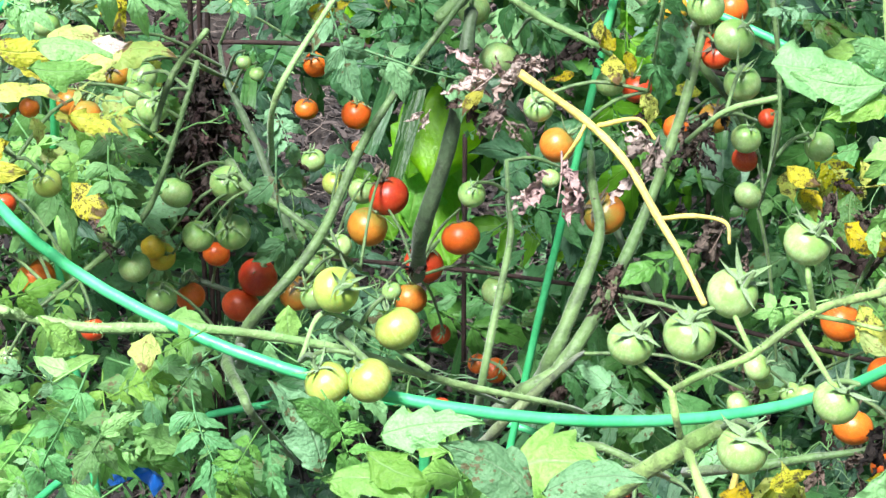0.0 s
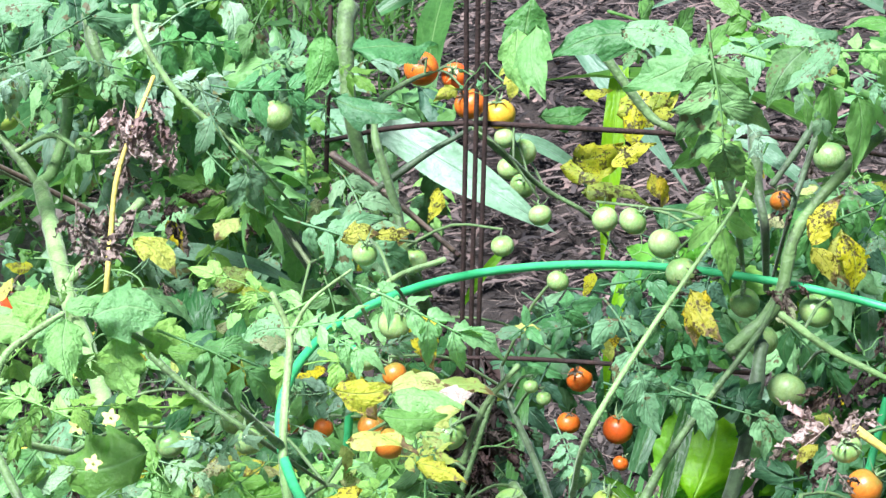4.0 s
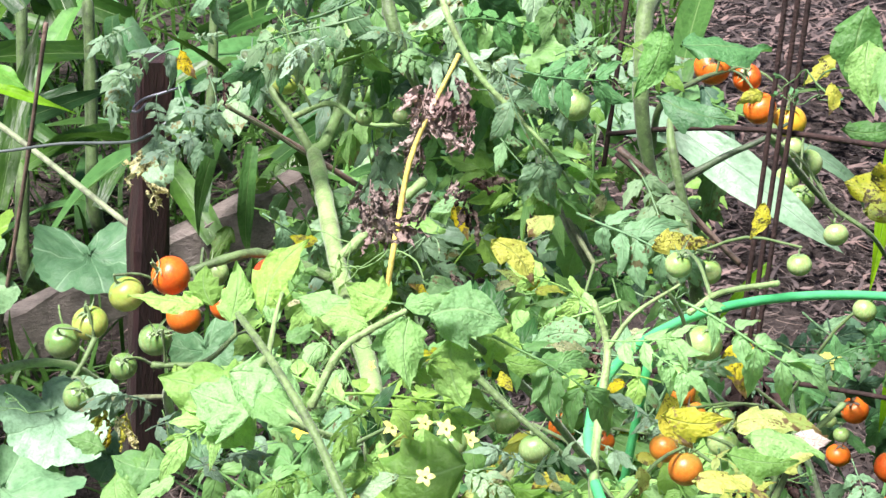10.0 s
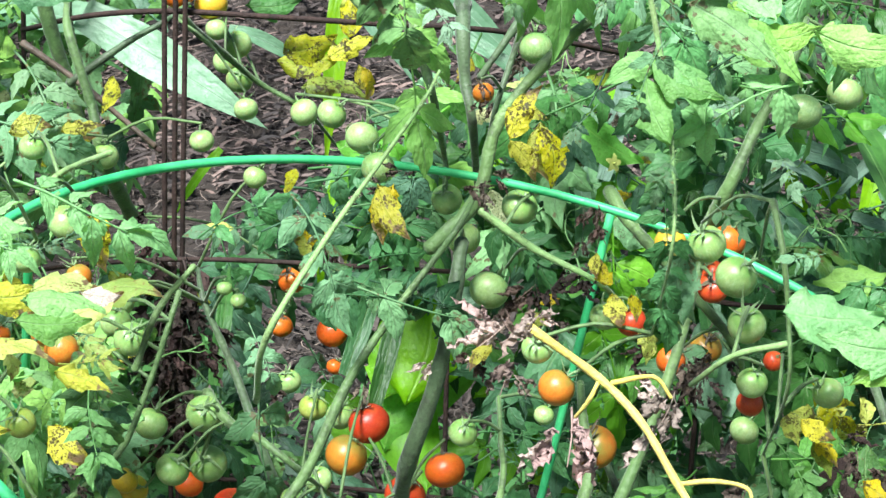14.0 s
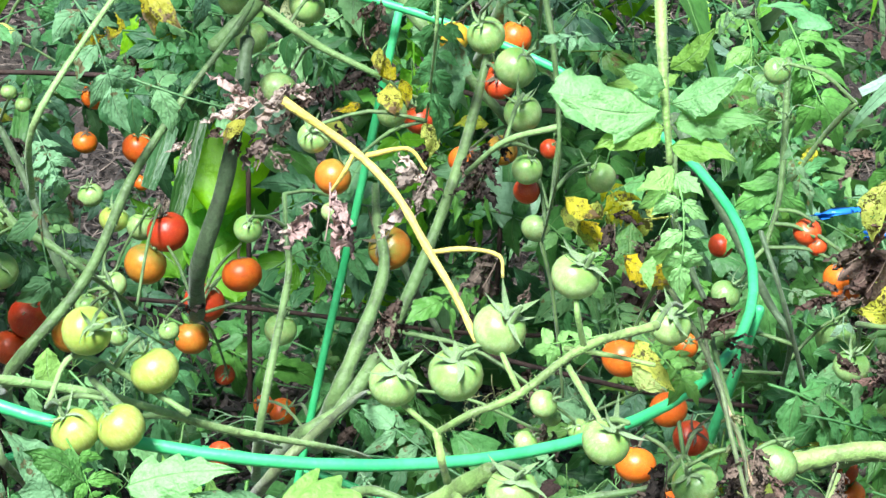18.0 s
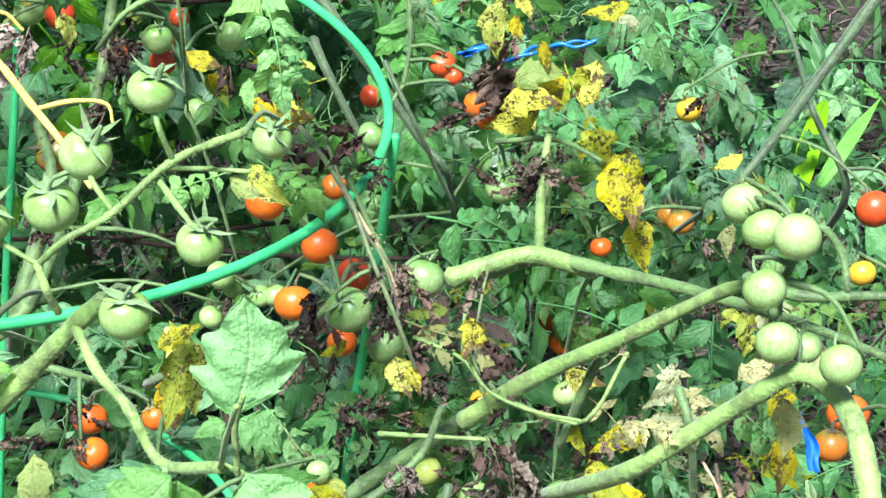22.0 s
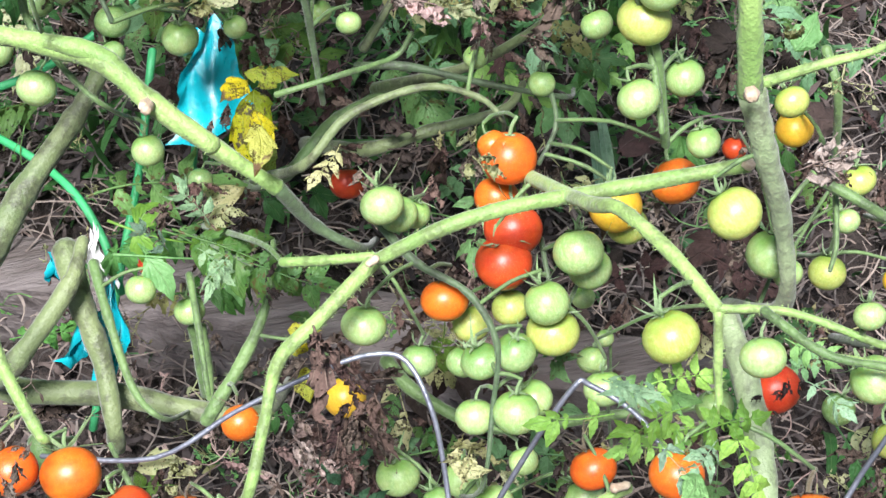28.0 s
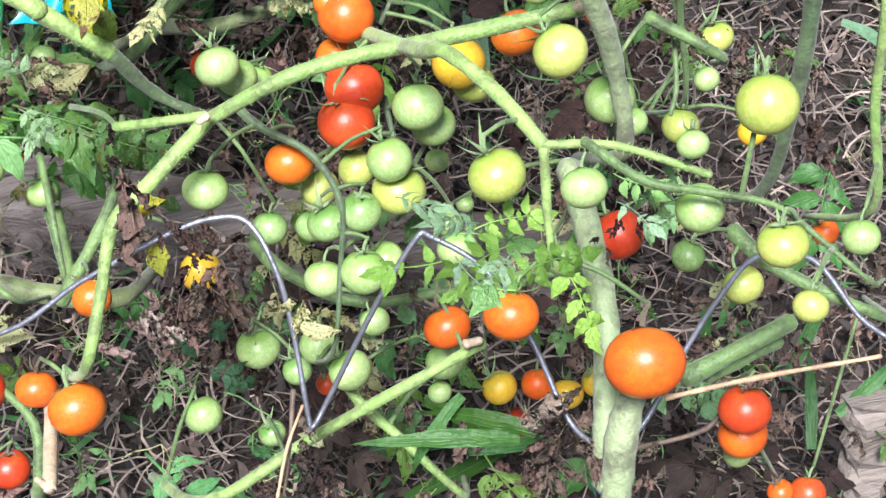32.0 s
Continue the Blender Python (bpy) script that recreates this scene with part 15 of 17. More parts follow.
leaf(C,"s3d",-.59,1.55,1.10,.063,-47,5,-159)
leaf(C,"c6l",-.66,1.62,1.08,.131,27,-1,-28)
leaf(C,"s7l",-.53,1.59,1.12,.048,35,19,5)
leaf(C,"c6l",-.60,1.61,1.09,.090,19,-12,26)
leaf(C,"s2e",-.55,1.57,1.12,.062,63,-3,-35)
leaf(B,"s1d",-.51,1.67,.98,.063,-20,72,-130)
leaf(C,"c1v",-.62,1.69,1.06,.116,3,2,14)
leaf(B,"c2l",-.41,1.68,1.10,.092,-33,-1,-140)
leaf(C,"c6e",-.69,1.58,1.09,.100,20,-7,24)
leaf(B,"c1e",-.48,1.72,1.09,.124,-42,42,-127)
leaf(B,"c3e",-.44,1.69,1.00,.119,43,70,-85)
leaf(B,"c2v",-.48,1.67,1.05,.114,2,1,-50)
leaf(C,"c0d",-.60,1.70,1.11,.111,19,8,4)
leaf(B,"c3e",-.49,1.61,1.00,.105,-53,13,168)
leaf(B,"s5l",-.44,1.64,1.09,.070,-10,-32,11)
leaf(C,"c5l",-.62,1.64,1.02,.138,89,-16,23)
leaf(B,"c2v",-.43,1.62,1.09,.132,-19,-14,-121)
leaf(C,"c7e",-.56,1.67,1.11,.130,-0,12,-137)
leaf(C,"c4l",-.60,1.58,1.09,.112,-20,-9,177)
leaf(B,"s3e",-.48,1.55,1.09,.057,99,27,44)
leaf(B,"s4l",-.52,1.63,1.03,.066,31,-1,16)
leaf(C,"c1l",-.58,1.64,1.00,.131,42,-16,7)
leaf(C,"c2d",-.60,1.47,1.13,.123,-45,15,-167)
leaf(B,"c6e",-.43,1.61,1.13,.124,-47,6,-165)
leaf(C,"c4l",-.62,1.60,1.01,.120,82,-15,-8)
leaf(B,"c5e",-.51,1.67,1.08,.118,-26,-10,175)
leaf(C,"c1d",-.70,1.67,1.10,.112,12,57,-41)
leaf(B,"c2d",-.37,1.57,1.13,.094,-16,25,-129)
leaf(C,"c2l",-.55,1.53,1.07,.086,65,-19,17)
leaf(E,"x7b",.36,.72,.05,.022)
leaf(E,"x7b",.18,.71,.26,.015)
leaf(E,"t4p",.14,.91,.16,.049,31,21,-41)
leaf(F,"c6h",.60,.69,.32,.043,-8,20,-167)
leaf(F,"s3d",.60,.59,.08,.031,37,21,-87)
leaf(E,"x2b",.15,.73,.23,.019)
leaf(E,"t0W",.17,.79,.24,.047,-27,6,160)
leaf(F,"c2h",.45,.65,.29,.046,23,2,-61)
leaf(E,"c4p",.39,.70,.18,.052,-25,46,-155)
leaf(E,"c1p",.20,.86,.24,.055,-30,3,147)
leaf(E,"s0p",.33,.63,.19,.022,-28,-5,137)
leaf(F,"x4b",.46,.56,.20,.022)
leaf(F,"c0p",.52,.74,.19,.039,-23,15,157)
leaf(E,"x0b",.31,.76,.20,.018)
leaf(E,"s3h",.10,.79,.07,.025,1,-1,-56)
leaf(F,"c3p",.57,.59,.33,.043,1,7,-36)
leaf(F,"t0g",.53,.54,.24,.043,16,35,-103)
leaf(F,"x0b",.48,.55,.24,.021)
leaf(F,"c6d",.58,.64,.34,.042,-16,16,-174)
leaf(F,"s3h",.51,.59,.17,.025,26,28,-40)
leaf(F,"t5p",.57,.54,.29,.038,29,-38,-16)
leaf(E,"x2b",.29,.81,.22,.012)
leaf(F,"c6h",.40,.62,.20,.045,-37,4,153)
leaf(F,"c3p",.57,.76,.18,.054,-36,-15,148)
leaf(E,"t2W",.10,.74,.04,.050,2,18,-75)
leaf(E,"x3b",.11,.83,.25,.012)
leaf(F,"s5d",.55,.53,.27,.028,13,-8,-2)
leaf(F,"x1b",.55,.62,.06,.021)
leaf(F,"c6p",.55,.69,.28,.035,17,-5,-22)
leaf(F,"x4b",.51,.65,.26,.023)
leaf(E,"c7d",.31,.77,.18,.041,30,26,-36)
leaf(D,"t2g",.48,.89,.28,.038,-4,21,-94)
leaf(E,"c2p",.28,.70,.29,.054,29,28,-39)
leaf(E,"c6h",.41,.72,.18,.069,16,5,-49)
leaf(E,"t7p",.41,.73,.13,.071,28,28,-72)
leaf(E,"x5b",.32,.73,.34,.011)
leaf(E,"x4b",.30,.77,.41,.012)
leaf(E,"c1p",.37,.71,.32,.038,-40,-24,157)
leaf(F,"c7p",.52,.71,.19,.041,18,11,-69)
leaf(D,"x7b",.46,.84,.33,.022)
leaf(E,"c3d",.38,.67,.40,.051,30,24,-61)
leaf(D,"x3b",.44,.89,.23,.015)
leaf(E,"c5h",.35,.73,.36,.059,-4,55,-118)
leaf(E,"x2b",.35,.77,.19,.021)
leaf(F,"s4h",.67,.66,.15,.025,-9,27,-131)
leaf(E,"c2p",.33,.80,.20,.053,-18,6,-79)
leaf(F,"c3p",.45,.73,.44,.035,-3,-5,-163)
leaf(E,"c3h",.32,.72,.28,.031,9,6,-139)
leaf(E,"c4p",.34,.79,.24,.046,14,8,-60)
leaf(E,"x4b",.43,.72,.21,.024)
leaf(E,"s0h",.28,.84,.22,.025,-37,5,140)
leaf(F,"x6b",.66,.82,.26,.014)
leaf(E,"x7b",.25,.85,.35,.022)
leaf(E,"x5b",.31,.69,.40,.020)
leaf(E,"x3b",.27,.54,.31,.018)
leaf(E,"t5p",.09,.78,.19,.076)
leaf(F,"x1b",.65,.74,.24,.019)
leaf(F,"x2b",.59,.53,.29,.020)
leaf(E,"x2b",.32,.63,.12,.017)
leaf(F,"x6b",.50,.67,.22,.024)
leaf(F,"t1p",.65,.71,.26,.067)
leaf(E,"t2p",.39,.66,.10,.058)
leaf(F,"x3b",.65,.64,.20,.019)
leaf(F,"x5b",.49,.76,.27,.024)
leaf(F,"x4b",.61,.53,.24,.021)
leaf(E,"t2p",.17,.89,.22,.059)
leaf(F,"x5b",.60,.64,.12,.029)
leaf(F,"x3b",.37,.54,.24,.023)
leaf(F,"x7b",.46,.59,.16,.024)
leaf(F,"x2b",.66,.60,.12,.023)
leaf(F,"x0b",.66,.74,.20,.024)
leaf(F,"x3b",.52,.60,.31,.021)
leaf(E,"t3p",.20,.84,.22,.069)
leaf(A,"s1g",-.26,.92,.86,.033,8,42,-70)
leaf(A,"c2l",-.33,.92,.88,.067,-116,54,-174)
leaf(A,"c1l",-.30,.86,.90,.063,1,-20,179)
leaf(A,"s0g",-.29,.90,.92,.038,-51,28,-163)
leaf(A,"c6g",-.32,.99,.82,.087,-28,4,161)
leaf(A,"c7l",-.26,1.01,.80,.062,-62,4,-168)
leaf(A,"c2g",-.31,.91,.87,.071,6,34,-59)
leaf(A,"c7l",-.31,.89,.93,.068,-26,30,-113)
leaf(A,"c3l",-.33,.99,.86,.066,-74,20,171)
leaf(A,"c5l",-.33,.94,.87,.071,-73,8,-145)
leaf(A,"c7g",-.37,.99,.80,.066,-11,-19,-178)
leaf(A,"s4g",-.35,.93,.86,.034,24,31,-84)
leaf(A,"c2l",-.36,1.00,.86,.067,-30,2,-163)
leaf(A,"c2l",-.33,.95,.90,.059,-37,48,-131)
leaf(A,"c2l",-.29,.98,.86,.070,-17,25,-119)
leaf(A,"c3l",-.33,.97,.86,.082,27,3,-172)
leaf(A,"s7l",-.30,.91,.88,.030,-5,26,-88)
leaf(A,"s2g",-.32,1.03,.85,.036,-41,-2,-157)
leaf(A,"s4g",-.30,.98,.83,.033,-8,1,175)
leaf(B,"c5l",-.28,1.24,.81,.082,51,-35,2)
leaf(B,"s7l",-.30,1.27,.71,.036,-3,42,-76)
leaf(B,"c4l",-.26,1.35,.85,.073,28,24,-32)
leaf(B,"c2d",-.23,1.32,.74,.101,13,17,-172)
leaf(A,"c4l",-.25,1.22,.81,.077,-69,13,-150)
leaf(A,"s0l",-.20,1.20,.85,.047,-37,11,-179)
leaf(B,"c1d",-.28,1.30,.89,.065,-53,-2,177)
leaf(B,"s2d",-.29,1.28,.72,.046,9,39,-66)
leaf(B,"c7d",-.29,1.32,.70,.091,42,-37,-11)
leaf(B,"c1d",-.31,1.28,.72,.079,68,23,-22)
leaf(A,"s2l",-.25,1.22,.86,.049,28,26,-37)
leaf(B,"c0l",-.23,1.27,.82,.070,-8,2,-170)
leaf(B,"c0d",-.31,1.36,.81,.080,6,58,-97)
leaf(B,"c5l",-.30,1.30,.80,.069,64,18,-56)
leaf(B,"c2l",-.31,1.29,.76,.097,46,24,27)
leaf(A,"c2l",-.22,1.16,.84,.085,-61,15,163)
leaf(B,"s5l",-.31,1.31,.77,.054,-6,40,-159)
leaf(A,"c6l",-.25,1.16,.87,.062,-29,1,-172)
leaf(B,"c7l",-.26,1.31,.72,.089,-76,31,-164)
leaf(B,"c2d",-.22,1.34,.73,.069,-11,24,-90)
leaf(B,"s6d",-.25,1.28,.79,.050,-83,56,170)
leaf(B,"s1l",-.32,1.39,.85,.038,-5,-7,-147)
leaf(B,"c3l",-.30,1.31,.69,.070,-5,44,-96)
leaf(B,"s3l",-.29,1.28,.78,.043,-68,-7,157)
leaf(A,"c2l",-.26,1.21,.82,.066,-3,17,-138)
leaf(A,"c2l",-.25,1.17,.94,.066,-35,-14,-153)
leaf(A,"c3d",-.20,1.20,.82,.072,-26,-28,178)
leaf(A,"c1d",-.29,1.18,.82,.068,-7,-5,-171)
leaf(A,"s6l",-.20,1.15,.90,.034,1,50,-83)
leaf(A,"c0l",-.20,1.13,.87,.052,-47,7,178)
leaf(B,"c7l",-.30,1.22,.84,.081,8,24,-40)
leaf(B,"c1e",.31,1.60,.80,.102,-42,-3,-171)
leaf(B,"c1e",.17,1.62,.78,.088,-19,43,-86)
leaf(B,"c6e",.32,1.87,.77,.162,2,7,-67)
leaf(B,"c1g",.20,1.82,.84,.144,-50,24,-152)
leaf(D,"c0g",.31,1.73,.75,.132,-25,19,-164)
leaf(B,"c7g",.24,1.62,.76,.124,-22,5,-142)
leaf(B,"c3e",.27,1.64,.86,.100,-11,-7,-139)
leaf(B,"c2g",.38,1.82,.83,.143,-2,-8,-15)
leaf(B,"c5g",.32,1.56,.82,.104,-53,39,-158)
leaf(D,"c7K",.34,1.82,.65,.154,14,29,-30)
leaf(D,"c3e",.39,1.74,.66,.117,4,3,-3)
leaf(B,"c6g",.21,1.55,.84,.082,34,4,-9)
leaf(B,"c5e",.23,1.70,.81,.125,-68,-19,176)
leaf(B,"s7e",.36,1.82,.83,.063,8,40,-61)
leaf(D,"s0K",.27,1.74,.71,.061,1,33,-105)
leaf(B,"c7g",.12,1.78,.85,.142,3,69,-61)
leaf(B,"c1g",.38,1.80,.84,.124,35,-17,4)
leaf(B,"c5e",.13,1.51,.97,.089,-18,36,-133)
leaf(B,"c4K",.31,1.78,.75,.130,55,-20,9)
leaf(B,"c5e",.22,1.75,.75,.138,50,66,-15)
leaf(D,"c6g",.38,1.81,.73,.101,39,1,-41)
leaf(B,"s3e",.37,1.87,.82,.071,69,15,-2)
leaf(B,"c7g",.19,1.77,.82,.130,-1,19,12)
leaf(D,"s3K",.14,1.62,.72,.072,45,-2,3)
leaf(D,"c5g",.32,1.72,.69,.124,99,11,3)
leaf(B,"c0K",.39,1.67,.83,.095,98,-11,-7)
leaf(D,"c4g",.37,1.73,.73,.137,-36,23,-114)
leaf(D,"c6e",.26,1.74,.72,.139,-44,43,-147)
leaf(D,"s2e",.30,1.54,.90,.050,-48,7,174)
leaf(B,"c1g",.12,1.59,.81,.131,48,14,-6)
leaf(B,"c6e",.20,1.47,.90,.108,-7,-9,-31)
leaf(A,"c0K",.25,1.46,.94,.086,26,-22,-1)
leaf(D,"c6g",.36,1.73,.70,.148,0,20,-115)
leaf(B,"c5K",.12,1.43,.80,.112,6,54,-44)
leaf(D,"c7d",.39,1.68,.54,.114,0,14,-13)
leaf(D,"c0k",.41,1.50,.66,.093,-5,-2,-10)
leaf(D,"c3g",.25,1.67,.73,.127,17,43,-26)
leaf(D,"c0g",.44,1.57,.62,.095,43,47,-77)
leaf(D,"c3k",.46,1.73,.68,.120,3,76,-106)
leaf(D,"c3g",.54,1.69,.75,.122,-5,5,-172)
leaf(D,"s3g",.41,1.53,.74,.055,-22,8,-166)
leaf(D,"c0g",.42,1.68,.81,.126,24,30,-12)
leaf(D,"c3k",.46,1.46,.65,.132,31,-26,5)
leaf(D,"s6k",.38,1.43,.69,.068,4,4,-30)
leaf(D,"c2g",.27,1.62,.67,.089,62,18,-48)
leaf(D,"c1g",.49,1.49,.73,.110,-23,17,-168)
leaf(D,"c0g",.23,1.52,.67,.100,5,-33,180)
leaf(D,"c2d",.50,1.48,.64,.118,32,-23,9)
leaf(D,"s0k",.61,1.79,.70,.074,-38,-10,169)
leaf(D,"c5g",.50,1.68,.69,.101,-21,5,175)
leaf(B,"s1k",.25,1.71,.77,.052,-59,48,-141)
leaf(B,"c5d",.40,1.73,.77,.100,52,2,24)
leaf(B,"s5d",.28,1.61,.83,.058,0,5,168)
leaf(D,"c5g",.53,1.62,.57,.108,-36,-16,180)
leaf(B,"s4e",-.41,1.71,.80,.063,-51,14,-163)
leaf(B,"c3v",-.45,1.88,.94,.114,15,-17,29)
leaf(B,"c5l",-.43,1.89,.92,.130,41,0,11)
leaf(B,"c1l",-.39,1.72,.84,.104,-46,-12,-171)
leaf(B,"s2e",-.42,1.91,.89,.057,-38,-22,-172)
leaf(B,"c3l",-.30,1.94,.83,.106,-13,22,-112)
leaf(B,"c6l",-.27,1.92,.90,.118,-49,-16,173)
leaf(B,"s3e",-.42,1.80,.92,.049,-6,6,-134)
leaf(B,"s4e",-.34,1.95,.92,.076,-4,32,-39)
leaf(B,"c3e",-.30,1.83,.79,.131,-26,10,-138)
leaf(B,"c0d",-.45,1.75,.82,.115,64,2,45)
leaf(B,"c7v",-.42,1.73,.99,.118,-53,-16,-151)
leaf(B,"c3d",-.43,1.87,.96,.119,-60,-17,-173)
leaf(B,"s2e",-.34,1.80,.93,.049,19,52,-50)
leaf(B,"c1v",-.42,1.69,.81,.125,-7,51,-78)
leaf(B,"c5d",-.30,1.84,.89,.093,-42,65,-119)
leaf(B,"s7d",-.38,1.85,.79,.057,-45,-44,-145)
leaf(B,"c3l",-.48,1.92,.89,.121,-36,-26,-171)
leaf(C,"s3Z",-.56,1.33,.93,.035,-9,45,-158)
leaf(C,"s5Y",-.35,1.26,.96,.031,-35,-24,-159)
leaf(B,"s5Z",-.27,1.25,.82,.028,-21,4,-171)
leaf(C,"s0Z",-.37,1.31,.81,.033,1,21,-114)
leaf(C,"s5Y",-.35,1.26,.96,.018,-38,7,-164)
leaf(C,"s5Y",-.52,1.28,.96,.023,-50,-11,-171)
leaf(B,"s1Z",-.18,1.45,1.07,.024,-1,62,-78)
leaf(C,"s5Y",-.35,1.28,.96,.027,-38,-13,175)
leaf(C,"s0Y",-.52,1.39,.86,.023,-3,-5,-118)
leaf(C,"s3y",-.38,1.29,.79,.033,-56,-7,-173)
leaf(C,"s0Z",-.43,1.27,.82,.033,-66,-1,-138)
leaf(A,"s3y",-.30,1.10,.90,.017,-65,23,-139)
leaf(B,"s6Z",-.41,1.49,.81,.034,-54,49,-109)
leaf(C,"s3Y",-.31,1.22,.83,.025,-16,-4,180)
leaf(C,"s1p",-.43,1.43,.85,.021,62,11,-3)
leaf(C,"s7Z",-.47,1.31,.76,.026,66,-18,12)
leaf(C,"s4y",-.46,1.42,.87,.035,-73,-23,-148)
leaf(C,"s1Y",-.46,1.25,.80,.030,44,6,22)
leaf(C,"s2Y",-.51,1.26,.83,.021,10,14,0)
leaf(A,"s3Z",-.32,1.15,1.05,.027,-14,7,-109)
leaf(C,"s6p",-.54,1.31,.90,.030,-32,3,-165)
leaf(B,"s4p",-.36,1.54,.93,.027,-17,34,-113)
leaf(B,"s6p",-.31,1.33,.87,.032,-16,-20,-162)
leaf(C,"s1p",-.40,1.33,.92,.031,17,-13,31)
leaf(B,"s0y",-.23,1.41,.76,.029,-2,13,-156)
leaf(C,"s1y",-.50,1.21,.81,.027,-55,37,-147)
leaf(B,"s0Y",-.43,1.45,.81,.038,88,53,33)
leaf(C,"s6Z",-.37,1.16,.95,.019,-12,46,-96)
leaf(C,"s0y",-.38,1.34,.75,.030,55,27,-14)
leaf(B,"s7Z",-.40,1.39,.76,.031,28,-22,20)
leaf(A,"s0Y",.20,1.41,.80,.029,-61,-9,-153)
leaf(B,"s4y",.17,1.58,.80,.025,8,26,-13)
leaf(B,"s1Y",-.29,1.56,.76,.038,30,45,-33)
leaf(B,"s2Y",-.30,1.34,.82,.021,41,18,-40)
leaf(A,"s2y",.13,1.39,.91,.020,73,2,25)
leaf(B,"s2p",-.28,1.29,.92,.019,1,-12,-157)
leaf(B,"s5Y",-.10,1.63,.77,.031,-8,28,-56)
leaf(B,"s2Y",.22,1.71,.96,.041,-21,39,-118)
leaf(B,"s1p",.02,1.56,.91,.030,52,6,-0)
leaf(B,"s2Z",-.24,1.58,1.02,.024,-75,24,-157)
leaf(B,"s2Y",-.11,1.43,.91,.022,2,40,-127)
leaf(B,"s5Y",.16,1.61,1.01,.032,27,84,-38)
leaf(B,"s0y",-.07,1.54,.96,.025,42,57,-50)
leaf(B,"s1Y",-.05,1.58,.81,.034,-23,5,164)
leaf(B,"s1Z",.08,1.48,.77,.035,-2,-12,-105)
leaf(B,"s2Y",.14,1.55,.95,.032,-16,-9,-177)
leaf(B,"s4Z",-.06,1.62,.85,.035,4,56,-82)
leaf(B,"s6p",-.29,1.46,.70,.022,38,-9,25)
leaf(B,"s1y",-.27,1.22,.86,.027,20,16,-2)
leaf(B,"s0Y",-.14,1.68,.99,.028,35,-13,0)
leaf(B,"s4Y",-.19,1.65,1.04,.038,-41,33,-135)
leaf(B,"s5Y",.19,1.59,.87,.028,-23,-4,-167)
leaf(B,"s1y",.02,1.54,.97,.026,2,26,-122)
leaf(B,"s4Y",-.33,1.58,.67,.025,15,22,-76)
leaf(B,"s3y",.06,1.48,.95,.028,21,21,6)
leaf(B,"s7y",-.06,1.47,.98,.028,-18,65,-69)
leaf(B,"s2Y",-.23,1.61,.72,.025,41,24,-2)
leaf(B,"s2Y",-.33,1.50,.89,.025,52,5,-24)
leaf(B,"s1Y",.06,1.54,1.06,.027,48,28,-37)
leaf(B,"s4y",.10,1.49,.78,.026,-24,-1,-155)
leaf(B,"s4Z",.07,1.54,.95,.024,-35,6,-171)
leaf(A,"s5y",-.10,1.30,1.14,.018,-55,34,-166)
leaf(B,"s7p",-.31,1.49,.73,.024,8,9,-25)
leaf(B,"s3p",.04,1.50,.87,.035,35,58,-32)
leaf(A,"s0p",-.27,1.17,.86,.024,42,22,-8)
leaf(C,"s1Y",-.35,1.24,.96,.021,31,-8,13)
leaf(A,"s5Y",-.20,1.22,1.05,.025,-13,45,-112)
leaf(B,"s0Z",-.14,1.31,.91,.031,-48,9,-166)
leaf(A,"s4p",-.33,1.12,.89,.026,-65,19,-146)
leaf(A,"s7Z",-.25,1.11,.91,.019,3,70,-69)
leaf(A,"s5p",-.31,1.11,.89,.026,19,20,40)
leaf(C,"s4Y",-.38,1.12,.96,.028,-30,-3,178)
leaf(A,"s4Y",-.27,1.16,.94,.025,-31,5,-164)
leaf(C,"s1Y",-.41,1.04,.90,.027,38,47,-61)
leaf(C,"s3Y",-.44,1.18,.81,.026,35,23,-81)
leaf(A,"s7p",-.30,1.18,.95,.024,-40,-20,-157)
leaf(C,"s6Z",-.36,1.19,.83,.026,-42,12,-163)
leaf(C,"s6Z",-.45,1.11,.84,.019,51,-1,20)
leaf(C,"s3Y",-.34,1.11,.96,.016,17,22,-44)
leaf(A,"s1p",-.32,1.13,.85,.026,-75,-1,-130)
leaf(D,"s5Z",.45,1.10,.75,.016,62,-10,31)
leaf(D,"s7p",.40,1.07,.63,.015,38,-19,-9)
leaf(D,"s0Y",.43,1.17,.62,.026,2,63,-125)
leaf(D,"s1p",.49,1.06,.64,.017,47,2,-25)
leaf(D,"s4Y",.40,1.20,.88,.020,-39,16,-138)
leaf(D,"s0Y",.33,1.04,.65,.023,18,-10,-38)
leaf(D,"s5Y",.59,1.09,.66,.020,35,27,-44)
leaf(D,"s7Y",.56,1.12,.73,.015,-6,35,-96)
leaf(D,"s7Z",.60,1.15,.75,.025,-12,13,175)
leaf(D,"s5Z",.43,1.13,.82,.022,14,30,-70)
leaf(D,"s0p",.48,1.03,.91,.017,-59,-14,-173)
leaf(D,"s2Y",.35,1.06,.74,.014,25,34,-34)
leaf(D,"s7Y",.35,.96,.70,.024,15,-9,10)
leaf(D,"s4Z",.54,1.02,.70,.025,4,-4,-24)
leaf(D,"s0p",.59,1.14,.70,.026,-20,44,-117)
leaf(D,"s0Y",.43,1.00,.65,.024,-10,17,-85)
leaf(A,"c2l",-.11,1.07,.78,.063,52,9,-39)
leaf(A,"c4l",-.17,1.03,.81,.056,27,33,-26)
leaf(A,"s7l",-.16,1.03,.81,.028,51,4,-1)
leaf(B,"c2l",-.26,1.25,.82,.064,4,7,-71)
leaf(A,"c4l",-.15,1.11,.76,.076,-8,12,-97)
leaf(A,"c1l",-.08,1.07,.78,.075,15,15,-36)
leaf(A,"s7l",-.20,1.22,.71,.045,-79,26,-164)
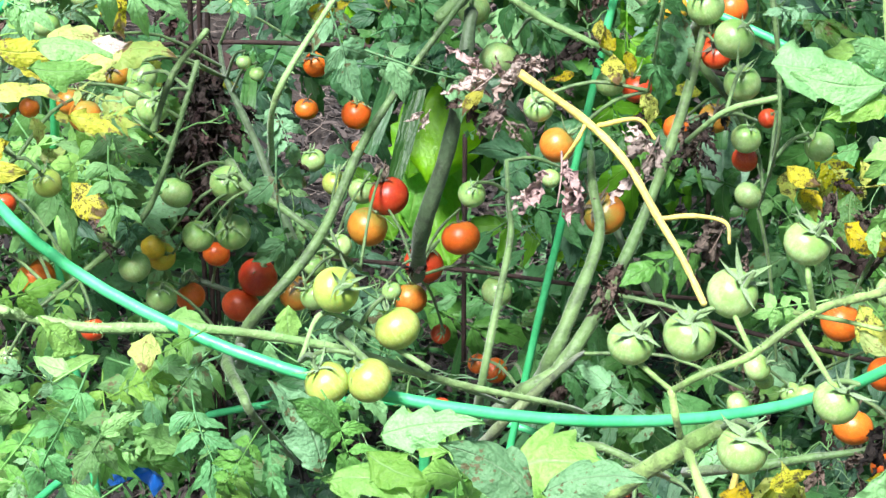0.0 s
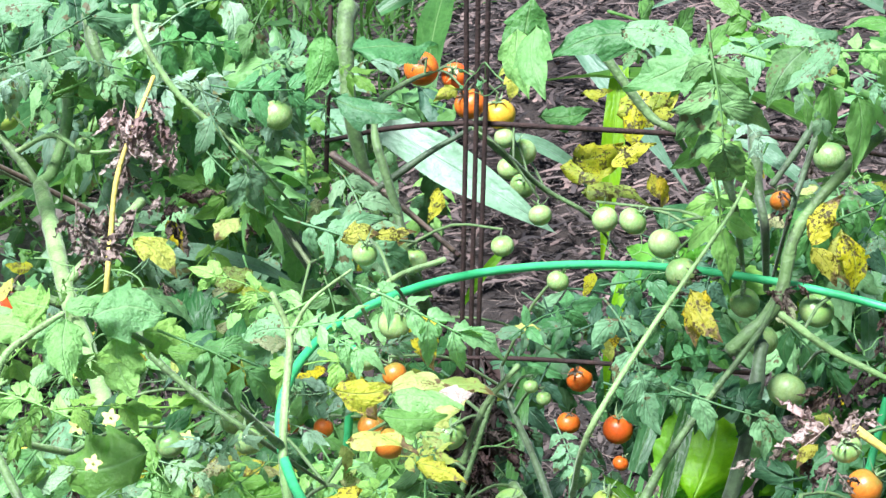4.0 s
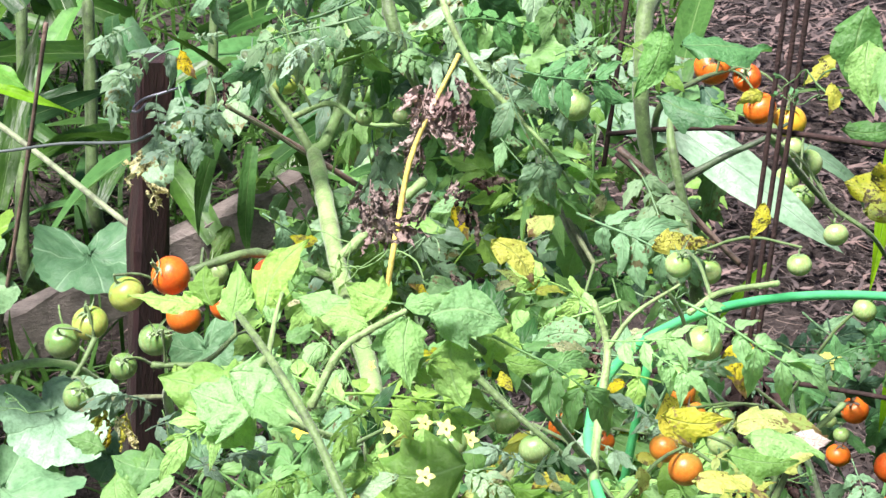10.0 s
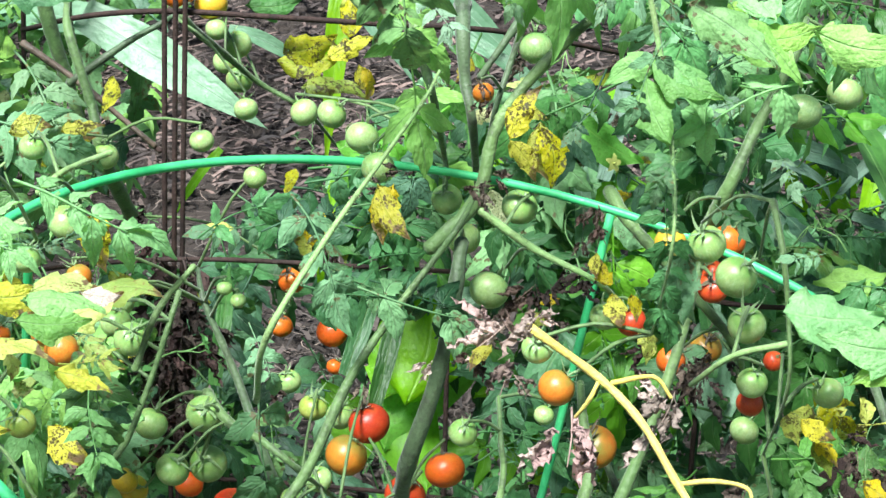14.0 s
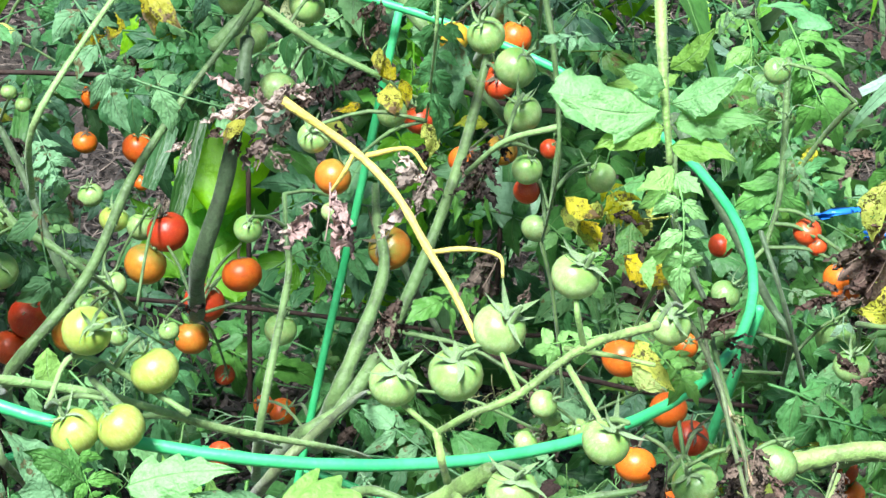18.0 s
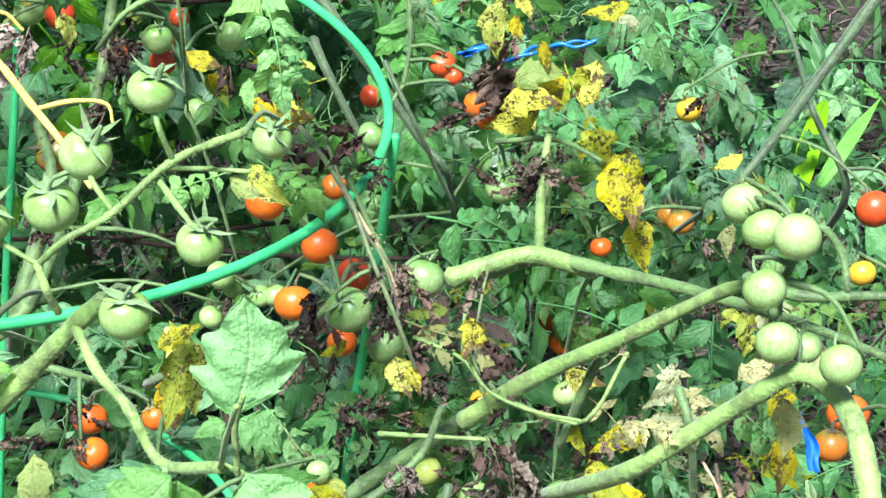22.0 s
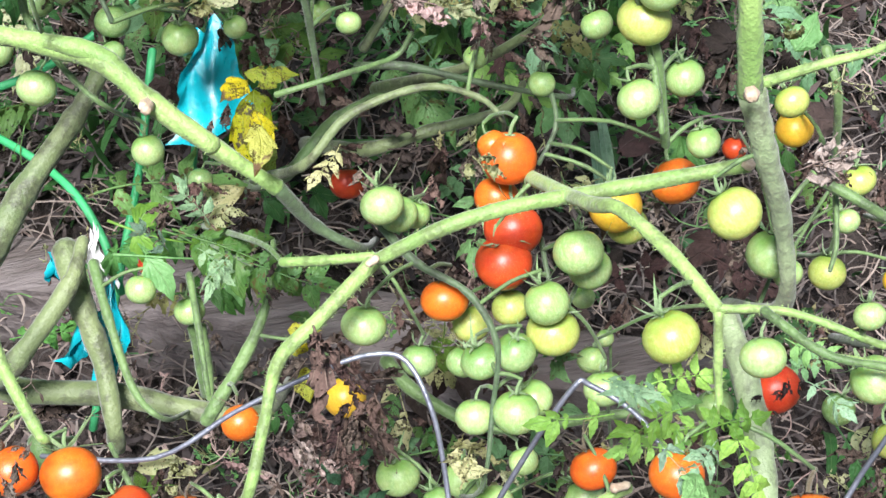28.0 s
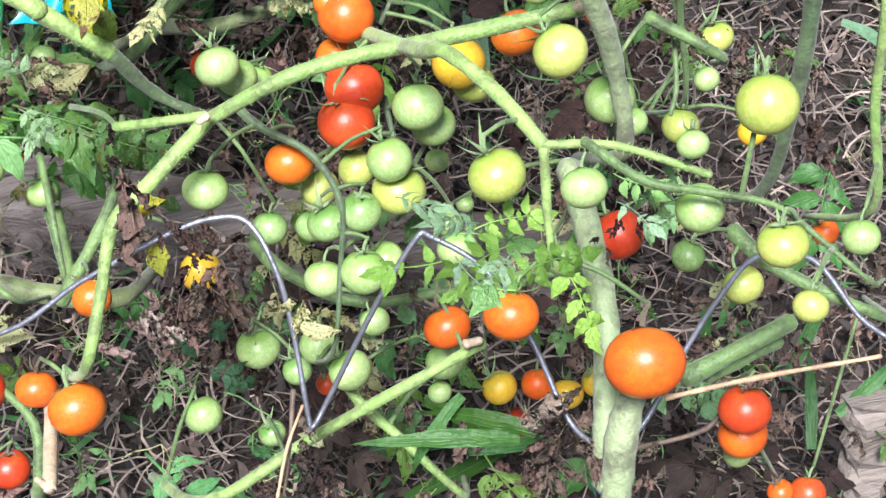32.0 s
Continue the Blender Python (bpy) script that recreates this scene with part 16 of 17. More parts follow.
leaf(A,"c4l",-.24,1.19,.87,.067,6,45,-37)
leaf(A,"c7l",-.22,1.06,.82,.054,1,20,-110)
leaf(A,"s1l",-.19,1.21,.81,.037,-43,-15,166)
leaf(B,"s5l",-.27,1.26,.81,.043,47,-4,-3)
leaf(A,"s3l",-.08,1.02,.83,.027,1,59,-70)
leaf(A,"c7l",-.24,.93,.93,.068,-30,7,152)
leaf(A,"c1l",-.24,.93,.84,.059,-70,-5,175)
leaf(A,"c2l",-.18,.94,.84,.069,-58,23,-139)
leaf(A,"c4l",-.24,1.01,.79,.063,29,49,-18)
leaf(A,"c5l",-.27,.90,.82,.062,55,10,-44)
leaf(A,"c2l",-.19,.99,.80,.063,15,41,-70)
leaf(A,"c5l",-.23,.98,.78,.070,10,2,-1)
leaf(A,"s1l",-.19,1.01,.78,.033,20,40,-48)
leaf(A,"c2l",-.26,.98,.81,.076,-15,33,-162)
leaf(A,"c3l",-.25,.93,.90,.061,-23,-20,168)
leaf(A,"s0l",-.19,.99,.81,.031,-16,-3,-132)
leaf(A,"c3l",-.27,.89,.85,.063,-30,12,-179)
leaf(D,"c6d",.85,1.54,.66,.089,16,54,-64)
leaf(D,"c7g",.61,1.30,.78,.092,10,24,-73)
leaf(D,"c1g",.66,1.20,.68,.078,6,13,-0)
leaf(D,"c6d",.72,1.52,.54,.116,-55,-14,148)
leaf(D,"c3g",.63,1.33,.78,.106,-1,9,-169)
leaf(D,"c2d",.75,1.50,.57,.100,-15,13,-168)
leaf(D,"c7e",.79,1.43,.63,.121,21,8,172)
leaf(D,"s6e",.80,1.39,.54,.051,9,16,-146)
leaf(D,"c0g",.78,1.48,.54,.105,-28,27,164)
leaf(D,"c2d",.67,1.47,.52,.119,-10,3,-138)
leaf(D,"c5d",.58,1.36,.69,.092,-34,-11,145)
leaf(D,"s3e",.74,1.35,.71,.054,-31,39,-145)
leaf(D,"c2d",.80,1.37,.63,.115,-42,22,176)
leaf(D,"c4d",.58,1.20,.79,.073,17,27,-19)
leaf(D,"c4g",.63,1.39,.67,.079,-6,35,-113)
leaf(D,"s3g",.65,1.58,.64,.065,29,31,-60)
leaf(D,"c6g",.76,1.46,.64,.096,34,31,-51)
leaf(D,"c2g",.77,1.35,.58,.115,61,-15,7)
leaf(D,"s4d",.60,1.21,.81,.039,6,40,-83)
leaf(D,"c7d",.59,1.30,.64,.107,23,44,-42)
leaf(D,"c5g",.64,1.27,.64,.069,-7,43,-117)
leaf(D,"c0d",.83,1.41,.64,.086,-31,-24,-179)
leaf(D,"c1g",.63,1.45,.62,.078,-19,21,-44)
leaf(D,"s0g",.69,1.13,.70,.054,20,29,-65)
leaf(D,"c7g",.64,1.19,.67,.083,-2,44,-76)
leaf(D,"c4d",.60,1.25,.77,.081,-15,2,-114)
leaf(D,"c4e",.56,1.18,.73,.091,46,1,-4)
leaf(D,"c1e",.66,1.27,.68,.093,6,19,-17)
leaf(D,"c2g",.58,1.29,.72,.073,27,-17,-13)
leaf(D,"c6g",.77,1.40,.64,.117,20,5,-155)
leaf(D,"c3g",.67,1.24,.64,.096,19,32,-63)
leaf(D,"c0e",.69,1.19,.79,.088,11,-4,-19)
leaf(D,"c0g",.51,1.13,.78,.089,-43,-22,156)
leaf(D,"c3g",.72,1.34,.57,.099,-40,-23,-173)
leaf(D,"s7d",.63,1.47,.54,.054,4,22,-37)
leaf(D,"s3e",.61,1.34,.70,.057,-41,-1,141)
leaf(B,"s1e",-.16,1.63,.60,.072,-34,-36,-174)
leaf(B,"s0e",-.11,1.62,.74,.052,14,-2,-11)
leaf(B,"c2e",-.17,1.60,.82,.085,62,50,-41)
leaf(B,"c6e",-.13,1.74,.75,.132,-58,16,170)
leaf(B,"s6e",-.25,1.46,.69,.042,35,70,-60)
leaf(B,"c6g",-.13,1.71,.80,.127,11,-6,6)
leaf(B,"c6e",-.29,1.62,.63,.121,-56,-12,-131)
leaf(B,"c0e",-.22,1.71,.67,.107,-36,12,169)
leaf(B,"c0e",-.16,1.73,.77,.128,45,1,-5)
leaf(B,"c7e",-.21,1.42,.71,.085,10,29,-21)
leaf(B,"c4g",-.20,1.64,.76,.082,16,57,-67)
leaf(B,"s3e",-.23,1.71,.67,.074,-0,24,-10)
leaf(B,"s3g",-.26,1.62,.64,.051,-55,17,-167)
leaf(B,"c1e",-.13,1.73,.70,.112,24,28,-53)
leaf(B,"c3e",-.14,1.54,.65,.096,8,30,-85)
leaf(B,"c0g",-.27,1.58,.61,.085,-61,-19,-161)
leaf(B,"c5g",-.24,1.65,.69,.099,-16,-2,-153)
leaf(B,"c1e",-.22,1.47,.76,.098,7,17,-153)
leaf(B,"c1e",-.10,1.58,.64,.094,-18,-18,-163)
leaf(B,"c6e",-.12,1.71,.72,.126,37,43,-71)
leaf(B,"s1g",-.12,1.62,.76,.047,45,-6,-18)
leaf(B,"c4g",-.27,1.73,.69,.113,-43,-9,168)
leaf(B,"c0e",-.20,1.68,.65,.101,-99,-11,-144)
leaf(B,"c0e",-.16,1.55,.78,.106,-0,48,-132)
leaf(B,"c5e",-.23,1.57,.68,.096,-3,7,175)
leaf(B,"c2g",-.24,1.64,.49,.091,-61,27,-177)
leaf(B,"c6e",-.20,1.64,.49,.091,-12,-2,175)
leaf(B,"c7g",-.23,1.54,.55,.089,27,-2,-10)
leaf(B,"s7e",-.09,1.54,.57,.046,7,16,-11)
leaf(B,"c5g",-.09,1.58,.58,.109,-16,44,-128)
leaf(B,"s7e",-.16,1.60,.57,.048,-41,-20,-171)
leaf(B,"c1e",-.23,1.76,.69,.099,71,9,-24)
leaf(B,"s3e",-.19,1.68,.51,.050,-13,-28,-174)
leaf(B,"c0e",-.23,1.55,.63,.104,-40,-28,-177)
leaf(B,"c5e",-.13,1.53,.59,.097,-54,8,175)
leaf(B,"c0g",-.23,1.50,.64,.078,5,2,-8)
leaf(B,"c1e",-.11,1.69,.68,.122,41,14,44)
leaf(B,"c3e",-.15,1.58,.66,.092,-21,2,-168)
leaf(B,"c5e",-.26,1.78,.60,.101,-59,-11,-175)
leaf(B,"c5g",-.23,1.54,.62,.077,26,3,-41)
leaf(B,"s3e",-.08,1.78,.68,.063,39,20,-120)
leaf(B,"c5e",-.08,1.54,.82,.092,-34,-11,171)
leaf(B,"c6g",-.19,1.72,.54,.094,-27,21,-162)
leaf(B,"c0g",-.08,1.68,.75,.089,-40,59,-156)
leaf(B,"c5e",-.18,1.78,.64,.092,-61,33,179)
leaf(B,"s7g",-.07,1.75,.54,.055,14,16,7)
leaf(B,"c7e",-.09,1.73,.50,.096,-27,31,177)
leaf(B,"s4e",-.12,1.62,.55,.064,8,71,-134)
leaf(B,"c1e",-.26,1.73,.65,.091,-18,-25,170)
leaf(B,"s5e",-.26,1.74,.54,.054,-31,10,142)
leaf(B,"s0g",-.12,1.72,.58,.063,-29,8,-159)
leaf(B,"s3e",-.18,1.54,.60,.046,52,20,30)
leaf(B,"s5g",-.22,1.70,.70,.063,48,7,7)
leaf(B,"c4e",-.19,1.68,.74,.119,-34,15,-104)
leaf(D,"c0h",.40,1.05,.30,.066,13,3,-57)
leaf(D,"c0l",.57,1.04,.25,.084,-8,29,-153)
leaf(D,"c5g",.60,1.10,.23,.064,5,31,-164)
leaf(D,"s3h",.42,1.02,.36,.029,-9,19,-92)
leaf(D,"c6h",.45,.97,.39,.076,-5,12,167)
leaf(D,"c1d",.44,1.12,.23,.084,-6,57,-90)
leaf(D,"t2W",.35,.91,.31,.052,27,-14,8)
leaf(D,"c2g",.52,.86,.39,.074,22,-13,-77)
leaf(D,"c7h",.48,.95,.34,.063,35,-16,-24)
leaf(D,"c3d",.55,1.07,.25,.056,0,31,-46)
leaf(D,"c6l",.55,.95,.36,.060,6,37,-149)
leaf(D,"c5l",.35,1.04,.29,.051,51,-2,-64)
leaf(D,"c6l",.42,.94,.36,.072,8,-1,-26)
leaf(D,"c4l",.45,.87,.30,.059,-21,0,-123)
leaf(D,"c0d",.43,1.13,.26,.052,-6,32,179)
leaf(D,"s1d",.53,1.04,.21,.049,20,18,-104)
leaf(D,"c7l",.38,1.01,.37,.064,20,10,-40)
leaf(E,"s3l",.42,.83,.36,.024,-2,11,-168)
leaf(E,"c4g",.18,.83,.30,.070,13,4,-5)
leaf(D,"t0g",.12,.99,.17,.066,20,50,-95)
leaf(D,"c2g",.25,.95,.25,.074,35,-7,-7)
leaf(E,"t7p",.07,.91,.20,.052,-10,-1,-93)
leaf(E,"c1g",.07,.82,.29,.049,22,-8,6)


# ---------------------------------------------------------------- supports
def arc(c, rx, ry, nx, ny, n=72, a0=0.0, a1=360.0):
    """Points of a tilted hoop."""
    nrm = Vector((nx, ny, 1)).normalized()
    e1 = Vector((0, 1, 0)).cross(nrm).normalized()
    e2 = nrm.cross(e1)
    m = n if a1 - a0 >= 360 else n + 1
    return [Vector(c) + e1 * rx * math.cos(radians(a0 + (a1 - a0) * i / n)) + e2 * ry * math.sin(radians(a0 + (a1 - a0) * i / n)) for i in range(m)]


hang_fruit()


def thicket(owner, box, count, seed, codes, size, lean):
    """Loose foliage of a farther row, filling a box."""
    rnd = random.Random(seed)
    x0, x1, y0, y1, z0, z1 = box
    for _ in range(count):
        x, y = rnd.uniform(x0, x1), rnd.uniform(y0, y1)
        code = rnd.choice(codes)
        leaf(owner, code[0] + str(rnd.randrange(8)) + code[1], x, y, ground_z(x, y) + rnd.uniform(z0, z1), size * rnd.uniform(0.6, 1.3), rnd.uniform(-40, 40), rnd.uniform(*lean), rnd.uniform(0, 360))


R = plant("R", 0.5, 2.05, "leafy tomato plant in the farther row behind the cages")
M = plant("M", 0.75, 2.4, "corn plant with arching blades behind the tomatoes", "corn", "corn_plant")
leaf(M,"b1K",0.689,1.264,0.625,0.172,11,-47,50)
leaf(M,"b3K",0.733,1.306,0.626,0.113,21,-32,34)
leaf(M,"b2k",0.814,1.344,0.544,0.158,-15,-43,85)
leaf(M,"b0c",0.539,1.562,0.768,0.099,43,-33,-5)
# mostly the dark e leaf: the back row's shade is put into its colour
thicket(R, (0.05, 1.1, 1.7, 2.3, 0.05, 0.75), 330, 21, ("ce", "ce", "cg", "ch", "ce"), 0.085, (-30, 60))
thicket(M, (0.0, 1.2, 1.75, 2.7, 0.1, 0.9), 60, 22, ("bk", "bc", "bk", "bK"), 0.36, (-70, 10))
thicket(K, (-1.5, -0.45, 2.5, 3.6, 0.05, 0.9), 45, 23, ("bk", "bk", "bk"), 0.4, (-75, 0))
thicket(C, (-0.85, -0.3, 1.75, 2.1, 0.05, 0.45), 60, 24, ("cg", "cd", "sg"), 0.1, (-30, 60))


thicket(E, (-0.05, 0.45, 0.62, 1.15, 0.06, 0.42), 90, 31, ("tW", "xb", "xn", "tW", "tp"), 0.05, (-30, 80))
thicket(F, (0.35, 0.85, 0.55, 1.05, 0.06, 0.40), 90, 32, ("tW", "xb", "xb", "xn", "tp"), 0.05, (-30, 80))
thicket(D, (0.1, 0.75, 0.95, 1.35, 0.25, 0.65), 44, 33, ("tW", "xb", "tg", "tg", "tp"), 0.05, (-30, 80))


def green_cage():
    c = base("tomato_cage", 0.03, 1.07, 0.0, "green plastic-coated wire tomato cage with round hoops", "plant support")
    tube("hoop", arc((0.0289, 1.0679, 0.9238), 0.3045, 0.2505, 0.171, -0.11), 0.0031, 0.0031, GREEN_PLASTIC, c, seg=10, steps=0, closed=True)
    tube("hoop", arc((-0.05, 1.08, 0.545), 0.27, 0.23, 0.06, -0.08), 0.0031, 0.0031, GREEN_PLASTIC, c, seg=10, steps=0, closed=True)
    for foot in (((-0.269, 1.242, 0.920), (-0.281, 1.252, 0.824), (-0.292, 1.258, 0.711), (-0.22, 1.12, 0.04)),
                 ((0.125, 1.326, 0.925), (0.093, 1.296, 0.762), (0.061, 1.267, 0.60), (-0.037, 1.177, 0.05)),
                 ((0.324, 1.008, 0.867), (0.307, 1.036, 0.734), (0.289, 1.064, 0.60), (0.224, 1.168, 0.05)),
                 ((0.018, 0.894, 0.827), (0.009, 0.901, 0.778), (0.0, 0.86, 0.0))):
        tube("leg", foot, 0.0032, 0.0032, GREEN_PLASTIC, c, seg=8, steps=4)


green_cage()


def rusty_cage():
    c = base("wire_cage", -0.15, 1.6, 0.1, "rusty brown wire tomato cage", "plant support")
    for upright in (((-0.219, 1.570, 1.129), (-0.223, 1.567, 1.002), (-0.231, 1.555, 0.795), (-0.237, 1.562, 0.667), (-0.240, 1.55, 0.42), (-0.24, 1.55, 0.12)),):
        for k, o in enumerate((-0.0098, 0.0, 0.0085)):
            tube("upright", [Vector(p) + Vector((o * (1.0 - 0.12 * i), 0.004 * k, 0)) for i, p in enumerate(upright)], 0.0025, 0.0025, RUST, c, seg=6)
    tube("hoop", [(-0.392, 1.717, 0.928), (-0.307, 1.610, 0.974), (-0.235, 1.586, 0.987), (-0.159, 1.589, 0.984), (-0.047, 1.621, 0.970), (0.056, 1.701, 0.942), (0.191, 1.814, 0.886)], 0.0026, 0.0026, RUST, c, seg=6)
    tube("hoop", [(-0.374, 1.618, 0.731), (-0.296, 1.551, 0.771), (-0.196, 1.539, 0.783), (-0.061, 1.543, 0.778), (0.036, 1.592, 0.753)], 0.0022, 0.0022, RUST, c, seg=6)
    tube("hoop", [(-0.230, 1.474, 0.606), (-0.122, 1.451, 0.617), (0.021, 1.441, 0.612), (0.189, 1.443, 0.590), (0.307, 1.480, 0.566)], 0.0020, 0.0020, RUST, c, seg=6)
    tube("upright", [(-0.388, 1.747, 1.055), (-0.392, 1.732, 0.964), (-0.398, 1.732, 0.884)], 0.0024, 0.0024, RUST, c, seg=6)
    tube("upright", [(0.231, 1.572, 0.784), (0.228, 1.553, 0.689), (0.226, 1.535, 0.576)], 0.0024, 0.0024, RUST, c, seg=6)
    tube("upright", [(0.008, 1.471, 0.729), (0.008, 1.456, 0.621), (0.008, 1.444, 0.517)], 0.0022, 0.0022, RUST, c, seg=6)
    tube("brace", [(-0.379, 1.692, 0.917), (-0.311, 1.633, 0.896), (-0.242, 1.571, 0.868)], 0.0024, 0.0024, RUST, c, seg=6)
    tube("hoop", [(0.159, 1.319, 0.657), (0.234, 1.296, 0.648), (0.325, 1.270, 0.641), (0.406, 1.277, 0.625)], 0.0020, 0.0020, RUST, c, seg=6)
    tube("hoop", [(0.174, 1.505, 0.790), (0.235, 1.474, 0.786), (0.308, 1.476, 0.782)], 0.0022, 0.0022, RUST, c, seg=6)


rusty_cage()


def box_bar(name, a, b, w, h, mat, parent, bevel=0.004, rough=0.003, seed=1, label="", turn=0):
    """A squared timber or stake from a to b with worn edges."""
    o = parent.location
    a, b = Vector(a) - o, Vector(b) - o
    d = (b - a).normalized()
    s = d.cross(Vector((0, 0, 1)) if abs(d.z) < 0.9 else Vector((0, 1, 0))).normalized()
    s = Matrix.Rotation(radians(turn), 3, d) @ s
    u = s.cross(d)
    rnd = random.Random(seed)
    ring = [(-w + bevel, -h), (w - bevel, -h), (w, -h + bevel), (w, h - bevel), (w - bevel, h), (-w + bevel, h), (-w, h - bevel), (-w, -h + bevel)]
    v, f = [], []
    n = 14
    for i in range(n + 1):
        p = a + (b - a) * (i / n)
        for x, y in ring:
            v.append(tuple(p + s * (x + rnd.uniform(-rough, rough)) + u * (y + rnd.uniform(-rough, rough))))
    for i in range(n):
        for k in range(8):
            f.append((i * 8 + k, i * 8 + (k + 1) % 8, (i + 1) * 8 + (k + 1) % 8, (i + 1) * 8 + k))
    f.append(tuple(range(8))[::-1])
    f.append(tuple(range(n * 8, n * 8 + 8)))
    return part(name, mesh_from(name, v, f, [mat], smooth=False), parent, label)


def stake_post():
    top, low = Vector((-0.845, 1.700, 0.960)), Vector((-0.877, 1.687, 0.438))
    low = top + (low - top) * ((top.z - ground_z(low.x, low.y) + 0.05) / (top.z - low.z))
    c = base("stake", low.x, low.y, low.z, "dark red-brown square wooden garden stake", "stake")
    box_bar("post", low, top, 0.0175, 0.0175, STAKE, c, turn=40)
    w = base("tie_wire", top.x, top.y, top.z - 0.05, "thin grey wire looped round the stake", "wire")
    tube("strand", [(-1.322, 1.741, 0.786), (-1.284, 1.727, 0.781), (-1.241, 1.725, 0.768), (-1.200, 1.726, 0.764), (-1.147, 1.725, 0.774), (-1.145, 1.732, 0.788), (-1.103, 1.731, 0.816), (-1.027, 1.732, 0.834), (-0.959, 1.715, 0.854), (-0.883, 1.687, 0.872), (-0.839, 1.651, 0.892), (-0.815, 1.667, 0.909)], 0.0017, 0.0017, GALV_DULL, w, seg=6)
    tube("strand", [(-1.352, 1.785, 0.789), (-1.307, 1.766, 0.823), (-1.266, 1.782, 0.858), (-1.246, 1.792, 0.887), (-1.219, 1.788, 0.895), (-1.187, 1.802, 0.877), (-1.165, 1.813, 0.871), (-1.134, 1.833, 0.878), (-1.124, 1.841, 0.888)], 0.0017, 0.0017, GALV_DULL, w, seg=6)
    tube("loop", [(-0.854, 1.658, 0.915), (-0.837, 1.654, 0.931), (-0.819, 1.658, 0.938), (-0.805, 1.671, 0.942)], 0.0015, 0.0015, GALV, w, seg=6)
    tube("loop", [(-0.856, 1.659, 0.918), (-0.843, 1.653, 0.918), (-0.834, 1.654, 0.927)], 0.0015, 0.0015, GALV, w, seg=6)


stake_post()


def twig(label, r0, r1, pts, mat=STEM["b"]):
    c = base("cane", pts[0][0], pts[0][1], pts[0][2], label, "cane")
    tube("rod", pts, r0, r1, mat, c, seg=6, knots=0.2)


twig("thin brown bamboo cane leaning in the bed", 0.0028, 0.0028, [(-1.042, 1.843, 0.943), (-1.070, 1.839, 0.797), (-1.105, 1.843, 0.651), (-1.143, 1.840, 0.490), (-1.180, 1.852, 0.373)])
twig("thin brown bamboo cane leaning in the bed", 0.0030, 0.0030, [(-1.258, 1.946, 0.895), (-1.287, 1.951, 0.780), (-1.315, 1.958, 0.684), (-1.340, 1.977, 0.618)])
twig("long grey cane slanting across the bed", 0.0040, 0.0034, [(-1.412, 2.078, 0.846), (-1.278, 2.023, 0.797), (-1.136, 1.965, 0.751), (-1.034, 1.911, 0.724), (-0.963, 1.876, 0.703)], STEM["s"])
twig("long dark cane slanting behind the leaves", 0.003, 0.003, [(-0.769, 1.702, 0.919), (-0.717, 1.754, 0.867), (-0.648, 1.807, 0.803)])


def bed_board(label, a, b, w, h, mat, seed):
    c = base("bed_board", a[0], a[1], a[2], label, "timber")
    box_bar("plank", a, b, w, h, mat, c, bevel=0.006, rough=0.004, seed=seed)


bed_board("weathered grey-brown landscape timber edging the bed", (-1.430, 2.390, 0.282), (-1.038, 2.651, 0.482), 0.025, 0.045, TIMBER, 3)


def wavy_wire():
    c = base("wavy_wire", 0.3, 0.6, 0.3, "grey galvanised wire bent in tall zigzag waves", "plant support")
    tube("strand", [(0.089, 0.650, 0.385), (0.152, 0.620, 0.402), (0.201, 0.621, 0.428), (0.254, 0.619, 0.453), (0.281, 0.618, 0.458), (0.297, 0.610, 0.456), (0.305, 0.586, 0.440), (0.307, 0.565, 0.410), (0.305, 0.534, 0.372), (0.306, 0.529, 0.369), (0.317, 0.537, 0.378), (0.349, 0.549, 0.434), (0.376, 0.558, 0.473), (0.385, 0.556, 0.474), (0.408, 0.534, 0.463), (0.423, 0.498, 0.438), (0.431, 0.464, 0.413), (0.441, 0.444, 0.413), (0.462, 0.443, 0.417), (0.499, 0.472, 0.436), (0.528, 0.497, 0.437), (0.561, 0.519, 0.436), (0.594, 0.514, 0.427), (0.611, 0.483, 0.407), (0.628, 0.465, 0.397)], 0.0016, 0.0016, GALV, c, seg=8, steps=5)


wavy_wire()


def ribbon(name, label, mat, spots, seed):
    """A torn strip of thin plastic tape, hanging in folds."""
    rnd = random.Random(seed)
    top, low, half = spots
    top, low = Vector(top), Vector(low)
    c = base(name, top.x, top.y, top.z, label, "plastic tape")
    v, f = [], []
    n, m, fold = 14, 6, min(1.0, 120 * half)
    for i in range(n + 1):
        u = i / n
        p = top.lerp(low, u) - c.location
        w = half * (0.45 + 0.75 * u) * (1 + 0.15 * rnd.uniform(-1, 1))
        for j in range(m + 1):
            s = 2 * j / m - 1
            v.append((p.x + s * w + 0.004 * fold * math.sin(7 * u + seed), p.y + 0.010 * fold * math.sin(5 * s + 4 * u + seed), p.z + 0.006 * fold * math.sin(4 * s + seed) * u))
    for i in range(n):
        for j in range(m):
            if i < n * 0.55 and i > 3 and abs(j - 3) < 1 and seed % 2 == 1:
                continue
            a = i * (m + 1) + j
            f.append((a, a + 1, a + m + 2, a + m + 1))
    part("strip", mesh_from("strip", v, f, [mat]), c)


